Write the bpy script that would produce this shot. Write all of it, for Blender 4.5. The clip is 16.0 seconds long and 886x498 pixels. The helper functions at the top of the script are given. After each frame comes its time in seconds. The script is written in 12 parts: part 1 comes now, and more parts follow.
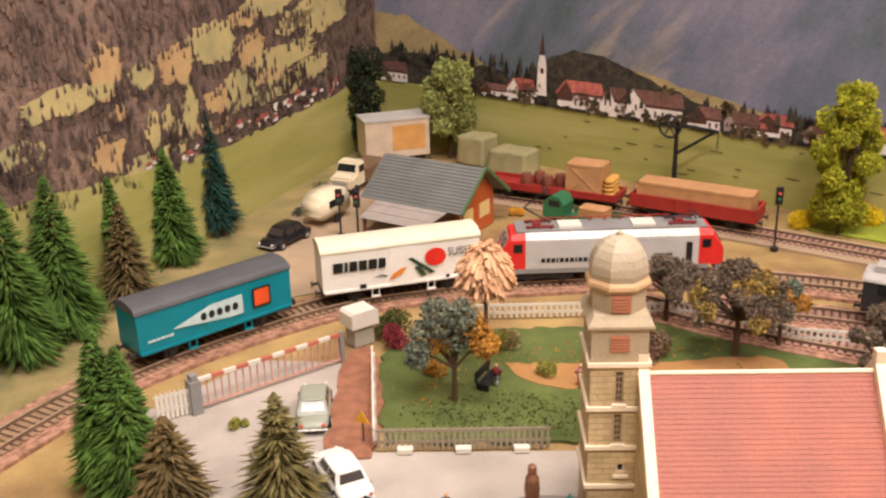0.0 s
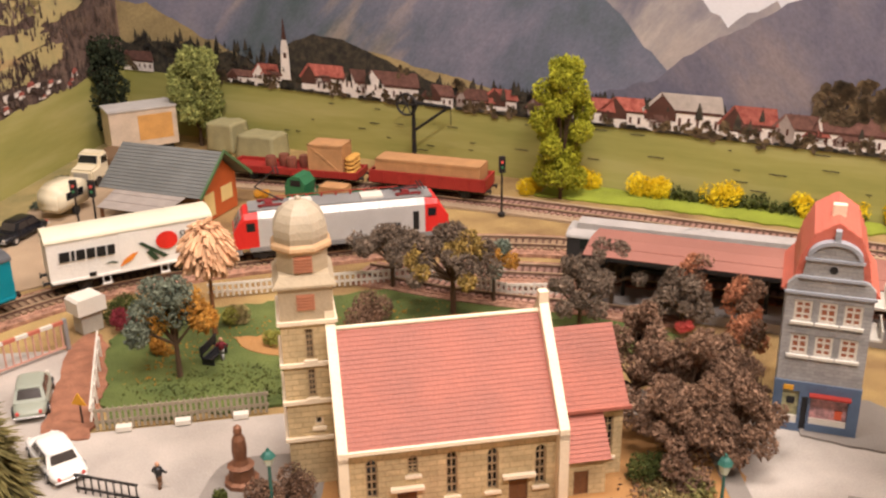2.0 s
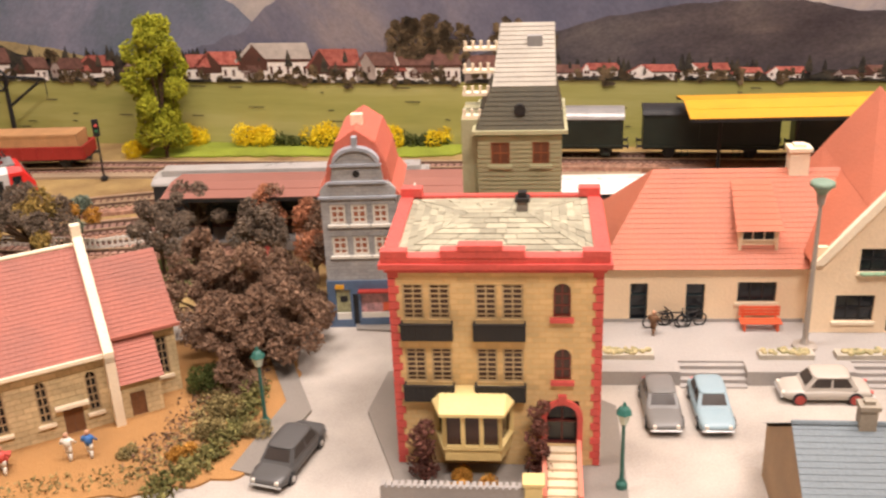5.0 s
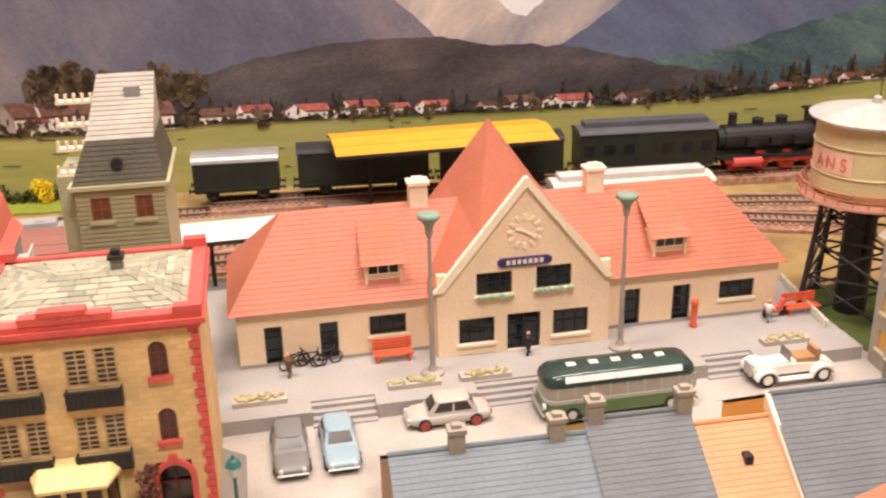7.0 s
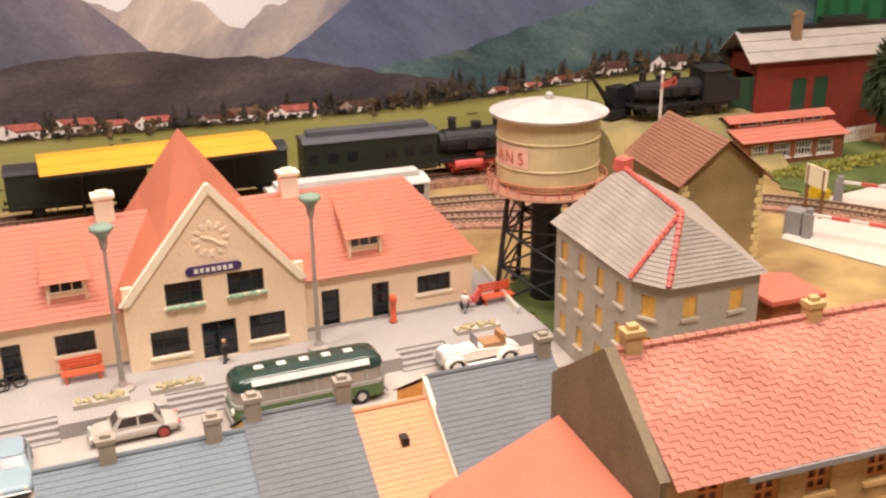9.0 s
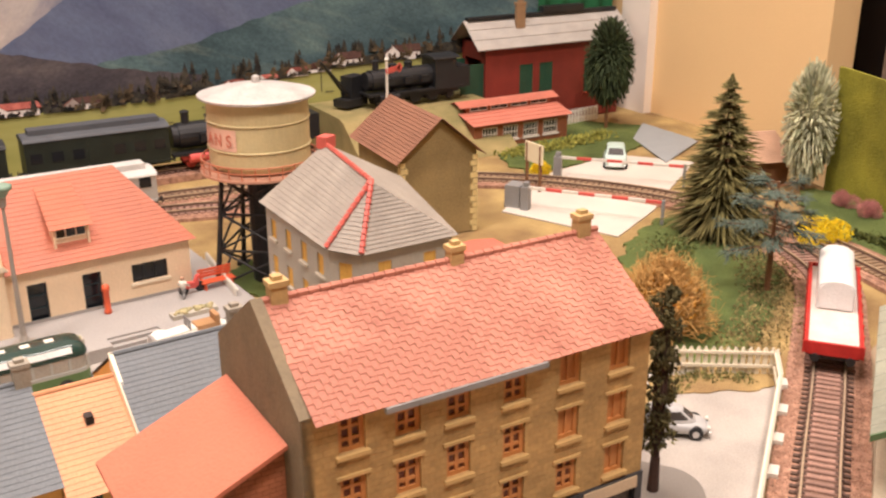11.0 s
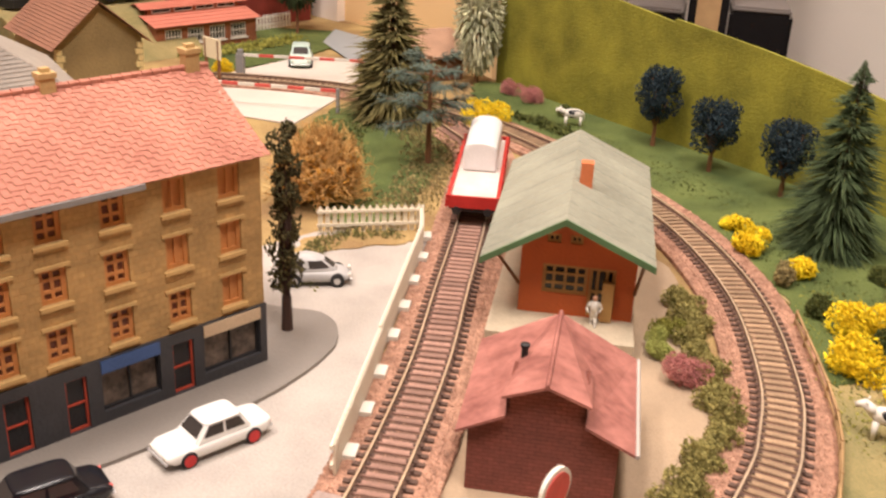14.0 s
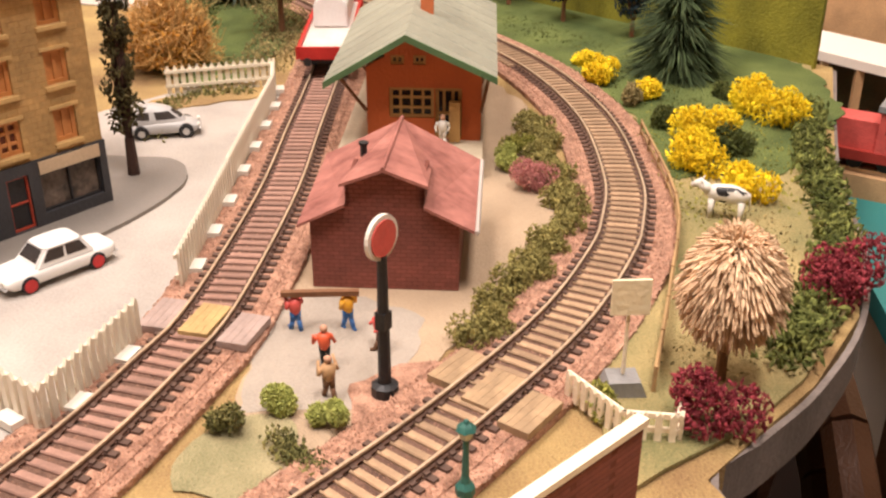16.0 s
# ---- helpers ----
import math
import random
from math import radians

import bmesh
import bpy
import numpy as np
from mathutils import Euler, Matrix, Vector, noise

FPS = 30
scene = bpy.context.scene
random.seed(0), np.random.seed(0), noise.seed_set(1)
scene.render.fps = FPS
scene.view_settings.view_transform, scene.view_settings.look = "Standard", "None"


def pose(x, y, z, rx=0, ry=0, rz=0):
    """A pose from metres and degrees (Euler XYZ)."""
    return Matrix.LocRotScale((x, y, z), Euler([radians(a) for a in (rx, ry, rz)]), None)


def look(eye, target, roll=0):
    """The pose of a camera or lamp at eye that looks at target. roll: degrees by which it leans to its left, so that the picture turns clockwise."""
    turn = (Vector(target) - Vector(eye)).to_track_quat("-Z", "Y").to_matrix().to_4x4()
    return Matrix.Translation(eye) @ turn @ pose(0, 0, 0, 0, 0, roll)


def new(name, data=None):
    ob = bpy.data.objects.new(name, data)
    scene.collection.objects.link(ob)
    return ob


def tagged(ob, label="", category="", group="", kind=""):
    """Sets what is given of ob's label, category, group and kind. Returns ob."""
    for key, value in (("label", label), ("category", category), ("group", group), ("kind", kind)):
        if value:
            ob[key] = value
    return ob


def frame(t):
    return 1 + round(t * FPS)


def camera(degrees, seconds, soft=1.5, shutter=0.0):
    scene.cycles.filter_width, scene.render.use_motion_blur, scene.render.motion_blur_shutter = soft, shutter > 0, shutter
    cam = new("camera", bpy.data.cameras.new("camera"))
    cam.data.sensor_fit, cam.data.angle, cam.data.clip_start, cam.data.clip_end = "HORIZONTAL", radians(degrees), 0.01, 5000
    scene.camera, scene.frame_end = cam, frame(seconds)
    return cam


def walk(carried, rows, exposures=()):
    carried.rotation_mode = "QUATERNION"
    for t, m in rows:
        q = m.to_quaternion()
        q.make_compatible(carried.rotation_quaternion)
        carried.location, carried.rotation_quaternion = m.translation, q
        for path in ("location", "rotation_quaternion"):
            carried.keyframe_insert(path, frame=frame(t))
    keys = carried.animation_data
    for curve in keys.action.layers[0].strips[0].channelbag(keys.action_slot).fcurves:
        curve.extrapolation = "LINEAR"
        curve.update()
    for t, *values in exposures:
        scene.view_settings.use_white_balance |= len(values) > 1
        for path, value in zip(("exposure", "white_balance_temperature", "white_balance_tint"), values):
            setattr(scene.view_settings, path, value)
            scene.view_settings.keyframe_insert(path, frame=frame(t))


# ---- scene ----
import collections

cam = camera(47.3, 16.0, 2.3, 0.25)
PATH = [
    (0, (0.01915, -0.05144, 0.32176), (-0.17467, 1.80548, -0.39536), -1.38),
    (0.5, (0.03500, -0.05579, 0.32076), (-0.06140, 1.80331, -0.41029), -1.04),
    (1, (0.05287, -0.06457, 0.31933), (0.06195, 1.79348, -0.42064), -0.82),
    (1.5, (0.06735, -0.07388, 0.31799), (0.17019, 1.78176, -0.42093), -0.67),
    (2, (0.08105, -0.08159, 0.31806), (0.25833, 1.76825, -0.42130), -0.85),
    (2.5, (0.09449, -0.08908, 0.31715), (0.33964, 1.75281, -0.42269), -1.12),
    (3, (0.10547, -0.09525, 0.31421), (0.41176, 1.73492, -0.43190), -1.16),
    (3.2, (0.11108, -0.09789, 0.31367), (0.43719, 1.72574, -0.44001), -1.33),
    (5.3, (0.17599, -0.15449, 0.29368), (0.94183, 1.51876, -0.48972), -2.45),
    (5.5, (0.17978, -0.15645, 0.29518), (0.99154, 1.49576, -0.48663), -2.47),
    (6, (0.18472, -0.16440, 0.29651), (1.15515, 1.41129, -0.46208), -1.94),
    (6.5, (0.20577, -0.17108, 0.29808), (1.30220, 1.32169, -0.45654), -1.59),
    (7, (0.22699, -0.17854, 0.29810), (1.37777, 1.28167, -0.43911), -1.27),
    (7.5, (0.24346, -0.19110, 0.29841), (1.47588, 1.20750, -0.42620), -0.97),
    (8, (0.25401, -0.20343, 0.29646), (1.54380, 1.14180, -0.42933), -1.14),
    (8.5, (0.26225, -0.22214, 0.29519), (1.62108, 1.05755, -0.42312), -0.97),
    (9, (0.27140, -0.23467, 0.28970), (1.70143, 0.97141, -0.41768), -0.76),
    (9.5, (0.27696, -0.24872, 0.28512), (1.78024, 0.87273, -0.40951), -0.65),
    (10, (0.27977, -0.26401, 0.28276), (1.85095, 0.76044, -0.41143), -0.32),
    (10.2, (0.28122, -0.27031, 0.28249), (1.86980, 0.72630, -0.41261), -0.31),
    (12.3, (0.29446, -0.31394, 0.26019), (2.02265, 0.40323, -0.44625), 1.14),
    (12.5, (0.29543, -0.31572, 0.25848), (2.02983, 0.38445, -0.44979), 1.41),
    (13, (0.29643, -0.32661, 0.25223), (2.04643, 0.33297, -0.45661), 1.51),
    (13.5, (0.29251, -0.34329, 0.24169), (2.07330, 0.18805, -0.49754), 2.34),
    (14, (0.28575, -0.35687, 0.23289), (2.08017, 0.05875, -0.54640), 2.67),
    (14.5, (0.27588, -0.37012, 0.21852), (2.06816, -0.05682, -0.61189), 2.04),
    (15, (0.26910, -0.37925, 0.20804), (2.06848, -0.13369, -0.62976), 0.95),
    (15.5, (0.26594, -0.38082, 0.19321), (2.06395, -0.15469, -0.65296), 0.06),
    (16, (0.26727, -0.38717, 0.18478), (2.04676, -0.16952, -0.70180), 0.24),
]
walk(cam, [(t, look(eye, target, roll)) for t, eye, target, roll in PATH])

# ---------------------------------------------------------------- room light
# A room with warm ceiling lamps over a model railway. The plan below is in centimetres of the model.
S = 0.01
world = bpy.data.worlds.new("room_air")
scene.world = world
world.use_nodes = True
world.node_tree.nodes["Background"].inputs[0].default_value = (1.0, 0.865, 0.80, 1)
world.node_tree.nodes["Background"].inputs[1].default_value = 0.05


def ceiling_or_fill_lamp(x, y, z, sx, sy, watts):
    lamp = bpy.data.lights.new("ceiling_or_fill_light", "AREA")
    lamp.shape, lamp.size, lamp.size_y = "RECTANGLE", sx * S, sy * S
    lamp.energy, lamp.color = watts, (1.0, 0.865, 0.80)
    ob = new("ceiling_or_fill_light", lamp)
    ob.matrix_basis = pose(x * S, y * S, z * S)
    return ob


ceiling_or_fill_lamp(10, 30, 150, 60, 20, 17.8)
ceiling_or_fill_lamp(80, 0, 150, 60, 20, 16.4)
ceiling_or_fill_lamp(20, -60, 150, 60, 20, 26.8)
# Unseen fill lamp, added to brighten the dim far white wall.
ceiling_or_fill_lamp(150, -50, 150, 60, 20, 4)

# ---------------------------------------------------------------- materials
MATS = {}


def mat(name, color, rough=0.6, metal=0.0, var=0.18, scale=60.0, bump=0.25, fine=600.0, tint=None, rand=0.0, island=0.0, spec=0.4):
    """A painted, moulded or scattered surface: base colour with stains and grain at two sizes, and fine relief."""
    if name in MATS:
        return MATS[name]
    m = bpy.data.materials.new(name)
    m.use_nodes = True
    t = m.node_tree
    b = t.nodes["Principled BSDF"]
    b.inputs["Roughness"].default_value, b.inputs["Metallic"].default_value = rough, metal
    b.inputs["Specular IOR Level"].default_value = spec
    co = t.nodes.new("ShaderNodeTexCoord")
    n1, n2 = t.nodes.new("ShaderNodeTexNoise"), t.nodes.new("ShaderNodeTexNoise")
    n1.inputs["Scale"].default_value, n2.inputs["Scale"].default_value = scale, fine
    n1.inputs["Detail"].default_value, n2.inputs["Detail"].default_value = 4, 2
    t.links.new(co.outputs["Object"], n1.inputs["Vector"])
    t.links.new(co.outputs["Object"], n2.inputs["Vector"])
    add = t.nodes.new("ShaderNodeMath")
    add.operation = "MULTIPLY_ADD"
    add.inputs[1].default_value = 0.45
    t.links.new(n2.outputs["Fac"], add.inputs[0])
    t.links.new(n1.outputs["Fac"], add.inputs[2])
    ramp = t.nodes.new("ShaderNodeValToRGB")
    ramp.color_ramp.elements[0].position, ramp.color_ramp.elements[1].position = 0.45, 1.0
    dark = [c * (1 - var) for c in color]
    lite = [min(1, c * (1 + var * 0.8)) for c in (tint or color)]
    ramp.color_ramp.elements[0].color, ramp.color_ramp.elements[1].color = (*dark, 1), (*lite, 1)
    t.links.new(add.outputs[0], ramp.inputs[0])
    out = ramp.outputs[0]
    if rand or island:
        src = t.nodes.new("ShaderNodeNewGeometry" if island else "ShaderNodeObjectInfo")
        hsv = t.nodes.new("ShaderNodeHueSaturation")
        mp = t.nodes.new("ShaderNodeMapRange")
        k = island or rand
        mp.inputs["To Min"].default_value, mp.inputs["To Max"].default_value = 1 - k, 1 + k
        t.links.new(src.outputs["Random Per Island" if island else "Random"], mp.inputs["Value"])
        t.links.new(mp.outputs[0], hsv.inputs["Value"])
        t.links.new(out, hsv.inputs["Color"])
        out = hsv.outputs[0]
    t.links.new(out, b.inputs["Base Color"])
    rr = t.nodes.new("ShaderNodeMapRange")
    rr.inputs["To Min"].default_value, rr.inputs["To Max"].default_value = max(0.02, rough - 0.12), min(1, rough + 0.12)
    t.links.new(n1.outputs["Fac"], rr.inputs["Value"])
    t.links.new(rr.outputs[0], b.inputs["Roughness"])
    if bump:
        bp = t.nodes.new("ShaderNodeBump")
        bp.inputs["Strength"].default_value, bp.inputs["Distance"].default_value = bump, 0.0012
        t.links.new(n2.outputs["Fac"], bp.inputs["Height"])
        t.links.new(bp.outputs[0], b.inputs["Normal"])
    MATS[name] = m
    return m


def brick_mat(name, color, mortar, scale, row, rough=0.8, bump=0.6, var=0.3):
    """Moulded masonry, finer than can be told apart singly."""
    m = mat(name, color, rough, var=var, bump=0)
    t = m.node_tree
    b = t.nodes["Principled BSDF"]
    base = b.inputs["Base Color"].links[0].from_socket
    co = [n for n in t.nodes if n.type == "TEX_COORD"][0]
    br = t.nodes.new("ShaderNodeTexBrick")
    br.inputs["Scale"].default_value = 1.0
    br.inputs["Brick Width"].default_value, br.inputs["Row Height"].default_value = scale * S, row * S
    br.inputs["Mortar Size"].default_value = 0.0002
    br.inputs["Mortar Smooth"].default_value = 0.4
    br.inputs["Color2"].default_value = (0.75, 0.75, 0.75, 1)
    br.inputs["Mortar"].default_value = (*mortar, 1)
    sep, com = t.nodes.new("ShaderNodeSeparateXYZ"), t.nodes.new("ShaderNodeCombineXYZ")
    plus = t.nodes.new("ShaderNodeMath")
    t.links.new(co.outputs["Object"], sep.inputs[0])
    t.links.new(sep.outputs[0], plus.inputs[0])
    t.links.new(sep.outputs[1], plus.inputs[1])
    t.links.new(plus.outputs[0], com.inputs[0])
    t.links.new(sep.outputs[2], com.inputs[1])
    t.links.new(com.outputs[0], br.inputs["Vector"])
    mix = t.nodes.new("ShaderNodeMix")
    mix.data_type, mix.blend_type = "RGBA", "MULTIPLY"
    mix.inputs["Factor"].default_value = 0.75
    t.links.new(base, mix.inputs["A"])
    t.links.new(br.outputs["Color"], mix.inputs["B"])
    br.inputs["Color1"].default_value = (1, 1, 1, 1)
    t.links.new(mix.outputs["Result"], b.inputs["Base Color"])
    bp = t.nodes.new("ShaderNodeBump")
    bp.invert = True
    bp.inputs["Strength"].default_value, bp.inputs["Distance"].default_value = bump, 0.0006
    t.links.new(br.outputs["Fac"], bp.inputs["Height"])
    t.links.new(bp.outputs[0], b.inputs["Normal"])
    return m


def glass_mat():
    if "window_glass" in MATS:
        return MATS["window_glass"]
    m = bpy.data.materials.new("window_glass")
    m.use_nodes = True
    b = m.node_tree.nodes["Principled BSDF"]
    b.inputs["Base Color"].default_value = (0.012, 0.014, 0.018, 1)
    b.inputs["Roughness"].default_value = 0.12
    MATS["window_glass"] = m
    return m


GLASS = glass_mat()
CREAM = mat("cream_plaster", (0.86, 0.67, 0.46), 0.75, var=0.10, scale=25)
CREAM_TRIM = mat("cream_trim", (0.86, 0.74, 0.56), 0.6, var=0.08)
SALMON = mat("salmon_roof", (0.48, 0.15, 0.085), 0.55, var=0.16, scale=30, island=0.07)
SALMON_FLAT = mat("salmon_sheet", (0.49, 0.155, 0.09), 0.6, var=0.12, scale=30)
CHURCH_ROOF = mat("dull_red_roof", (0.37, 0.125, 0.09), 0.6, var=0.22, scale=35, island=0.08)
PANTILE = mat("red_pantile", (0.41, 0.145, 0.095), 0.7, var=0.3, scale=30, fine=300, tint=(0.47, 0.195, 0.135))
GREY_TILE = mat("grey_roof_tile", (0.33, 0.29, 0.245), 0.6, var=0.2, scale=50, island=0.1)
BROWN_TILE = mat("brown_roof_tile", (0.27, 0.125, 0.075), 0.65, var=0.22, scale=50, island=0.08)
STONE = brick_mat("sandstone_blocks", (0.66, 0.52, 0.30), (0.55, 0.5, 0.42), 0.75, 0.32, bump=0.8)
YELLOW_STONE = brick_mat("yellow_stone", (0.76, 0.54, 0.26), (0.86, 0.74, 0.55), 0.62, 0.28, bump=0.5, var=0.14)
TAN_STONE = brick_mat("tan_rubble_stone", (0.50, 0.315, 0.125), (0.82, 0.76, 0.68), 0.5, 0.26, bump=0.7, var=0.34)
RED_BRICK = brick_mat("red_brown_brick", (0.24, 0.075, 0.055), (0.5, 0.4, 0.35), 0.42, 0.17, bump=0.6)
DARK_BRICK = brick_mat("brown_brick", (0.36, 0.13, 0.06), (0.5, 0.42, 0.36), 0.5, 0.2, bump=0.7)
GREY_BRICK = brick_mat("grey_blue_brick", (0.42, 0.415, 0.41), (0.6, 0.6, 0.6), 0.5, 0.22, bump=0.5)
GREY_WALL = mat("grey_plaster", (0.40, 0.37, 0.31), 0.75, var=0.14)
BLUE_PAINT = mat("blue_shopfront", (0.10, 0.15, 0.24), 0.5)
RED_PAINT = mat("red_trim", (0.62, 0.098, 0.082), 0.5, var=0.2, scale=90)
RED_DULL = mat("dull_red_paint", (0.33, 0.035, 0.025), 0.5, var=0.2)
DARK = mat("black_plastic", (0.018, 0.018, 0.02), 0.45, var=0.2)
DARK_IRON = mat("dark_iron", (0.03, 0.028, 0.028), 0.5, 0.3)
WHITE = mat("white_plastic", (0.72, 0.68, 0.60), 0.5, var=0.06)
FENCE_WHITE = mat("fence_white", (0.76, 0.69, 0.55), 0.5, var=0.08)
IVORY = mat("ivory_plastic", (0.82, 0.72, 0.50), 0.5, var=0.07)
SILVER = mat("silver_metal", (0.55, 0.54, 0.53), 0.35, 0.55, var=0.1)
GREY_METAL = mat("grey_paint", (0.26, 0.255, 0.25), 0.5, var=0.14)
GREEN_PAINT = mat("green_paint", (0.03, 0.16, 0.07), 0.5)
LAMP_GREEN = mat("verdigris_green", (0.03, 0.13, 0.105), 0.5)
ORANGE = mat("orange_plaster", (0.50, 0.11, 0.028), 0.65, var=0.14)
REDORANGE = mat("red_orange_plastic", (0.70, 0.12, 0.05), 0.45, var=0.08)
OCHRE = mat("ochre_plaster", (0.70, 0.40, 0.10), 0.65, var=0.14)
YELLOW = mat("yellow_paint", (0.72, 0.36, 0.03), 0.5, var=0.1)
CREAM_YELLOW = mat("pale_yellow_paint", (0.78, 0.61, 0.27), 0.5, var=0.1)
WOOD = mat("brown_wood", (0.20, 0.09, 0.04), 0.7, var=0.3)
PALE_WOOD = mat("pale_wood", (0.50, 0.30, 0.15), 0.7, var=0.22)
BARK = mat("bark", (0.10, 0.06, 0.035), 0.9, var=0.3)
ROAD = mat("street_grey", (0.42, 0.378, 0.335), 0.8, var=0.28, scale=22, bump=0.35, fine=900)
PAVE = mat("pavement_grey", (0.23, 0.205, 0.18), 0.8, var=0.12, scale=18, bump=0.35, fine=900)
PLATFORM = mat("platform_grey", (0.35, 0.325, 0.305), 0.8, var=0.12, scale=20, bump=0.3)
EARTH = mat("scattered_earth", (0.34, 0.19, 0.085), 0.95, var=0.4, scale=22, bump=1.0, fine=1100, tint=(0.42, 0.30, 0.12))
SAND = mat("sandy_yard", (0.44, 0.325, 0.215), 0.95, var=0.2, scale=18, bump=0.7, fine=1200)
ORANGE_SAND = mat("orange_gravel", (0.42, 0.22, 0.08), 0.95, var=0.25, scale=25, bump=1.0, fine=1200)
BALLAST = mat("reddish_ballast", (0.32, 0.15, 0.095), 0.95, var=0.5, scale=200, bump=1.0, fine=1000, tint=(0.44, 0.25, 0.17))
GRAVEL = mat("dark_red_gravel", (0.33, 0.145, 0.085), 0.95, var=0.35, scale=120, bump=1.0, fine=1000)
TURF = mat("green_turf", (0.085, 0.135, 0.03), 0.95, var=0.45, scale=26, bump=1.0, fine=1300, tint=(0.12, 0.15, 0.04))
PALE_TURF = mat("pale_turf", (0.25, 0.26, 0.10), 0.95, var=0.4, scale=24, bump=1.0, fine=1300, tint=(0.36, 0.27, 0.12))
MOSS = mat("moss_mat", (0.16, 0.15, 0.012), 0.95, var=0.3, scale=30, bump=0.55, fine=600, tint=(0.25, 0.23, 0.025))
RAIL = mat("nickel_rail", (0.58, 0.45, 0.31), 0.4, 0.45, var=0.2)
RAIL_FOOT = mat("weathered_rail_foot", (0.15, 0.085, 0.06), 0.7, var=0.3, scale=120)
SLEEPER = mat("brown_sleeper", (0.32, 0.185, 0.14), 0.85, var=0.35, rand=0.25, scale=120)
STUB = mat("dark_sleeper_end", (0.10, 0.058, 0.042), 0.8, var=0.3)
TRACK_BED = mat("shaded_track_bed", (0.15, 0.082, 0.057), 0.95, var=0.5, scale=160, bump=1.0, fine=1000)
SLEEPER_TAN = mat("tan_sleeper", (0.34, 0.225, 0.135), 0.8, var=0.35, rand=0.22, scale=120)

# ---------------------------------------------------------------- shapes


def bm_new():
    return bmesh.new()


def box(bm, x0, x1, y0, y1, z0, z1, m=None):
    v = [bm.verts.new(m @ Vector(p) if m else p) for p in
         ((x0, y0, z0), (x1, y0, z0), (x1, y1, z0), (x0, y1, z0), (x0, y0, z1), (x1, y0, z1), (x1, y1, z1), (x0, y1, z1))]
    for f in ((3, 2, 1, 0), (4, 5, 6, 7), (0, 1, 5, 4), (1, 2, 6, 5), (2, 3, 7, 6), (3, 0, 4, 7)):
        bm.faces.new([v[i] for i in f])
    return v


def poly(bm, pts, flip=False):
    v = [bm.verts.new(p) for p in pts]
    return bm.faces.new(v[::-1] if flip else v)


def prism(bm, pts, y0, y1, m=None):
    """A closed outline in x and z (counter-clockwise seen from the front), from y0 to y1."""
    a = [bm.verts.new(m @ Vector((x, y0, z)) if m else (x, y0, z)) for x, z in pts]
    b = [bm.verts.new(m @ Vector((x, y1, z)) if m else (x, y1, z)) for x, z in pts]
    bm.faces.new(a)
    bm.faces.new(b[::-1])
    n = len(pts)
    for i in range(n):
        bm.faces.new((a[(i + 1) % n], a[i], b[i], b[(i + 1) % n]))


def slab(bm, pts, z0, z1):
    """A flat outline in x and y (counter-clockwise), from z0 to z1."""
    a = [bm.verts.new((x, y, z0)) for x, y in pts]
    b = [bm.verts.new((x, y, z1)) for x, y in pts]
    bm.faces.new(a[::-1])
    bm.faces.new(b)
    n = len(pts)
    for i in range(n):
        bm.faces.new((a[i], a[(i + 1) % n], b[(i + 1) % n], b[i]))


def tube(bm, a, b, r0, r1=None, n=8, caps=True):
    a, b = Vector(a), Vector(b)
    r1 = r0 if r1 is None else r1
    q = (b - a).to_track_quat("Z", "Y").to_matrix()
    ring = [[bm.verts.new(c + q @ Vector((r * math.cos(6.28318 * i / n), r * math.sin(6.28318 * i / n), 0))) for i in range(n)]
            for c, r in ((a, r0), (b, r1))]
    for i in range(n):
        bm.faces.new((ring[0][i], ring[0][(i + 1) % n], ring[1][(i + 1) % n], ring[1][i]))
    if caps:
        bm.faces.new(ring[0][::-1])
        bm.faces.new(ring[1])


def lathe(bm, x, y, prof, n=16, turn=0.0):
    """A turned shape: prof is a list of (radius, z) from below."""
    rings = [[bm.verts.new((x + r * math.cos(turn + 6.28318 * i / n), y + r * math.sin(turn + 6.28318 * i / n), z)) for i in range(n)] for r, z in prof]
    for a, b in zip(rings, rings[1:]):
        for i in range(n):
            bm.faces.new((a[i], a[(i + 1) % n], b[(i + 1) % n], b[i]))
    bm.faces.new(rings[0][::-1])
    bm.faces.new(rings[-1])


def blob(bm, c, r, squash=1.0, rough=0.25, seed=0, sub=2):
    res = bmesh.ops.create_icosphere(bm, subdivisions=sub, radius=1.0)
    for v in res["verts"]:
        k = 1 + rough * noise.noise(v.co * 2.2 + Vector((seed * 3.1, seed * 1.7, 0)))
        v.co = Vector(c) + Vector((v.co.x * r * k, v.co.y * r * k, v.co.z * r * k * squash))


def strip(bm, path, w0, w1, z0, z1):
    """A band along a path, from w0 to w1 to its left, z0 to z1 high, with closed ends."""
    n = len(path)
    rings = []
    for i, p in enumerate(path):
        p = Vector(p)
        d = (Vector(path[min(i + 1, n - 1)]) - Vector(path[max(i - 1, 0)])).normalized()
        s = Vector((-d.y, d.x))
        q0, q1 = p.xy + s * w0, p.xy + s * w1
        rings.append([bm.verts.new((q0.x, q0.y, z0)), bm.verts.new((q1.x, q1.y, z0)), bm.verts.new((q1.x, q1.y, z1)), bm.verts.new((q0.x, q0.y, z1))])
    for a, b in zip(rings, rings[1:]):
        for i in range(4):
            bm.faces.new((a[i], b[i], b[(i + 1) % 4], a[(i + 1) % 4]))
    bm.faces.new(rings[0])
    bm.faces.new(rings[-1][::-1])


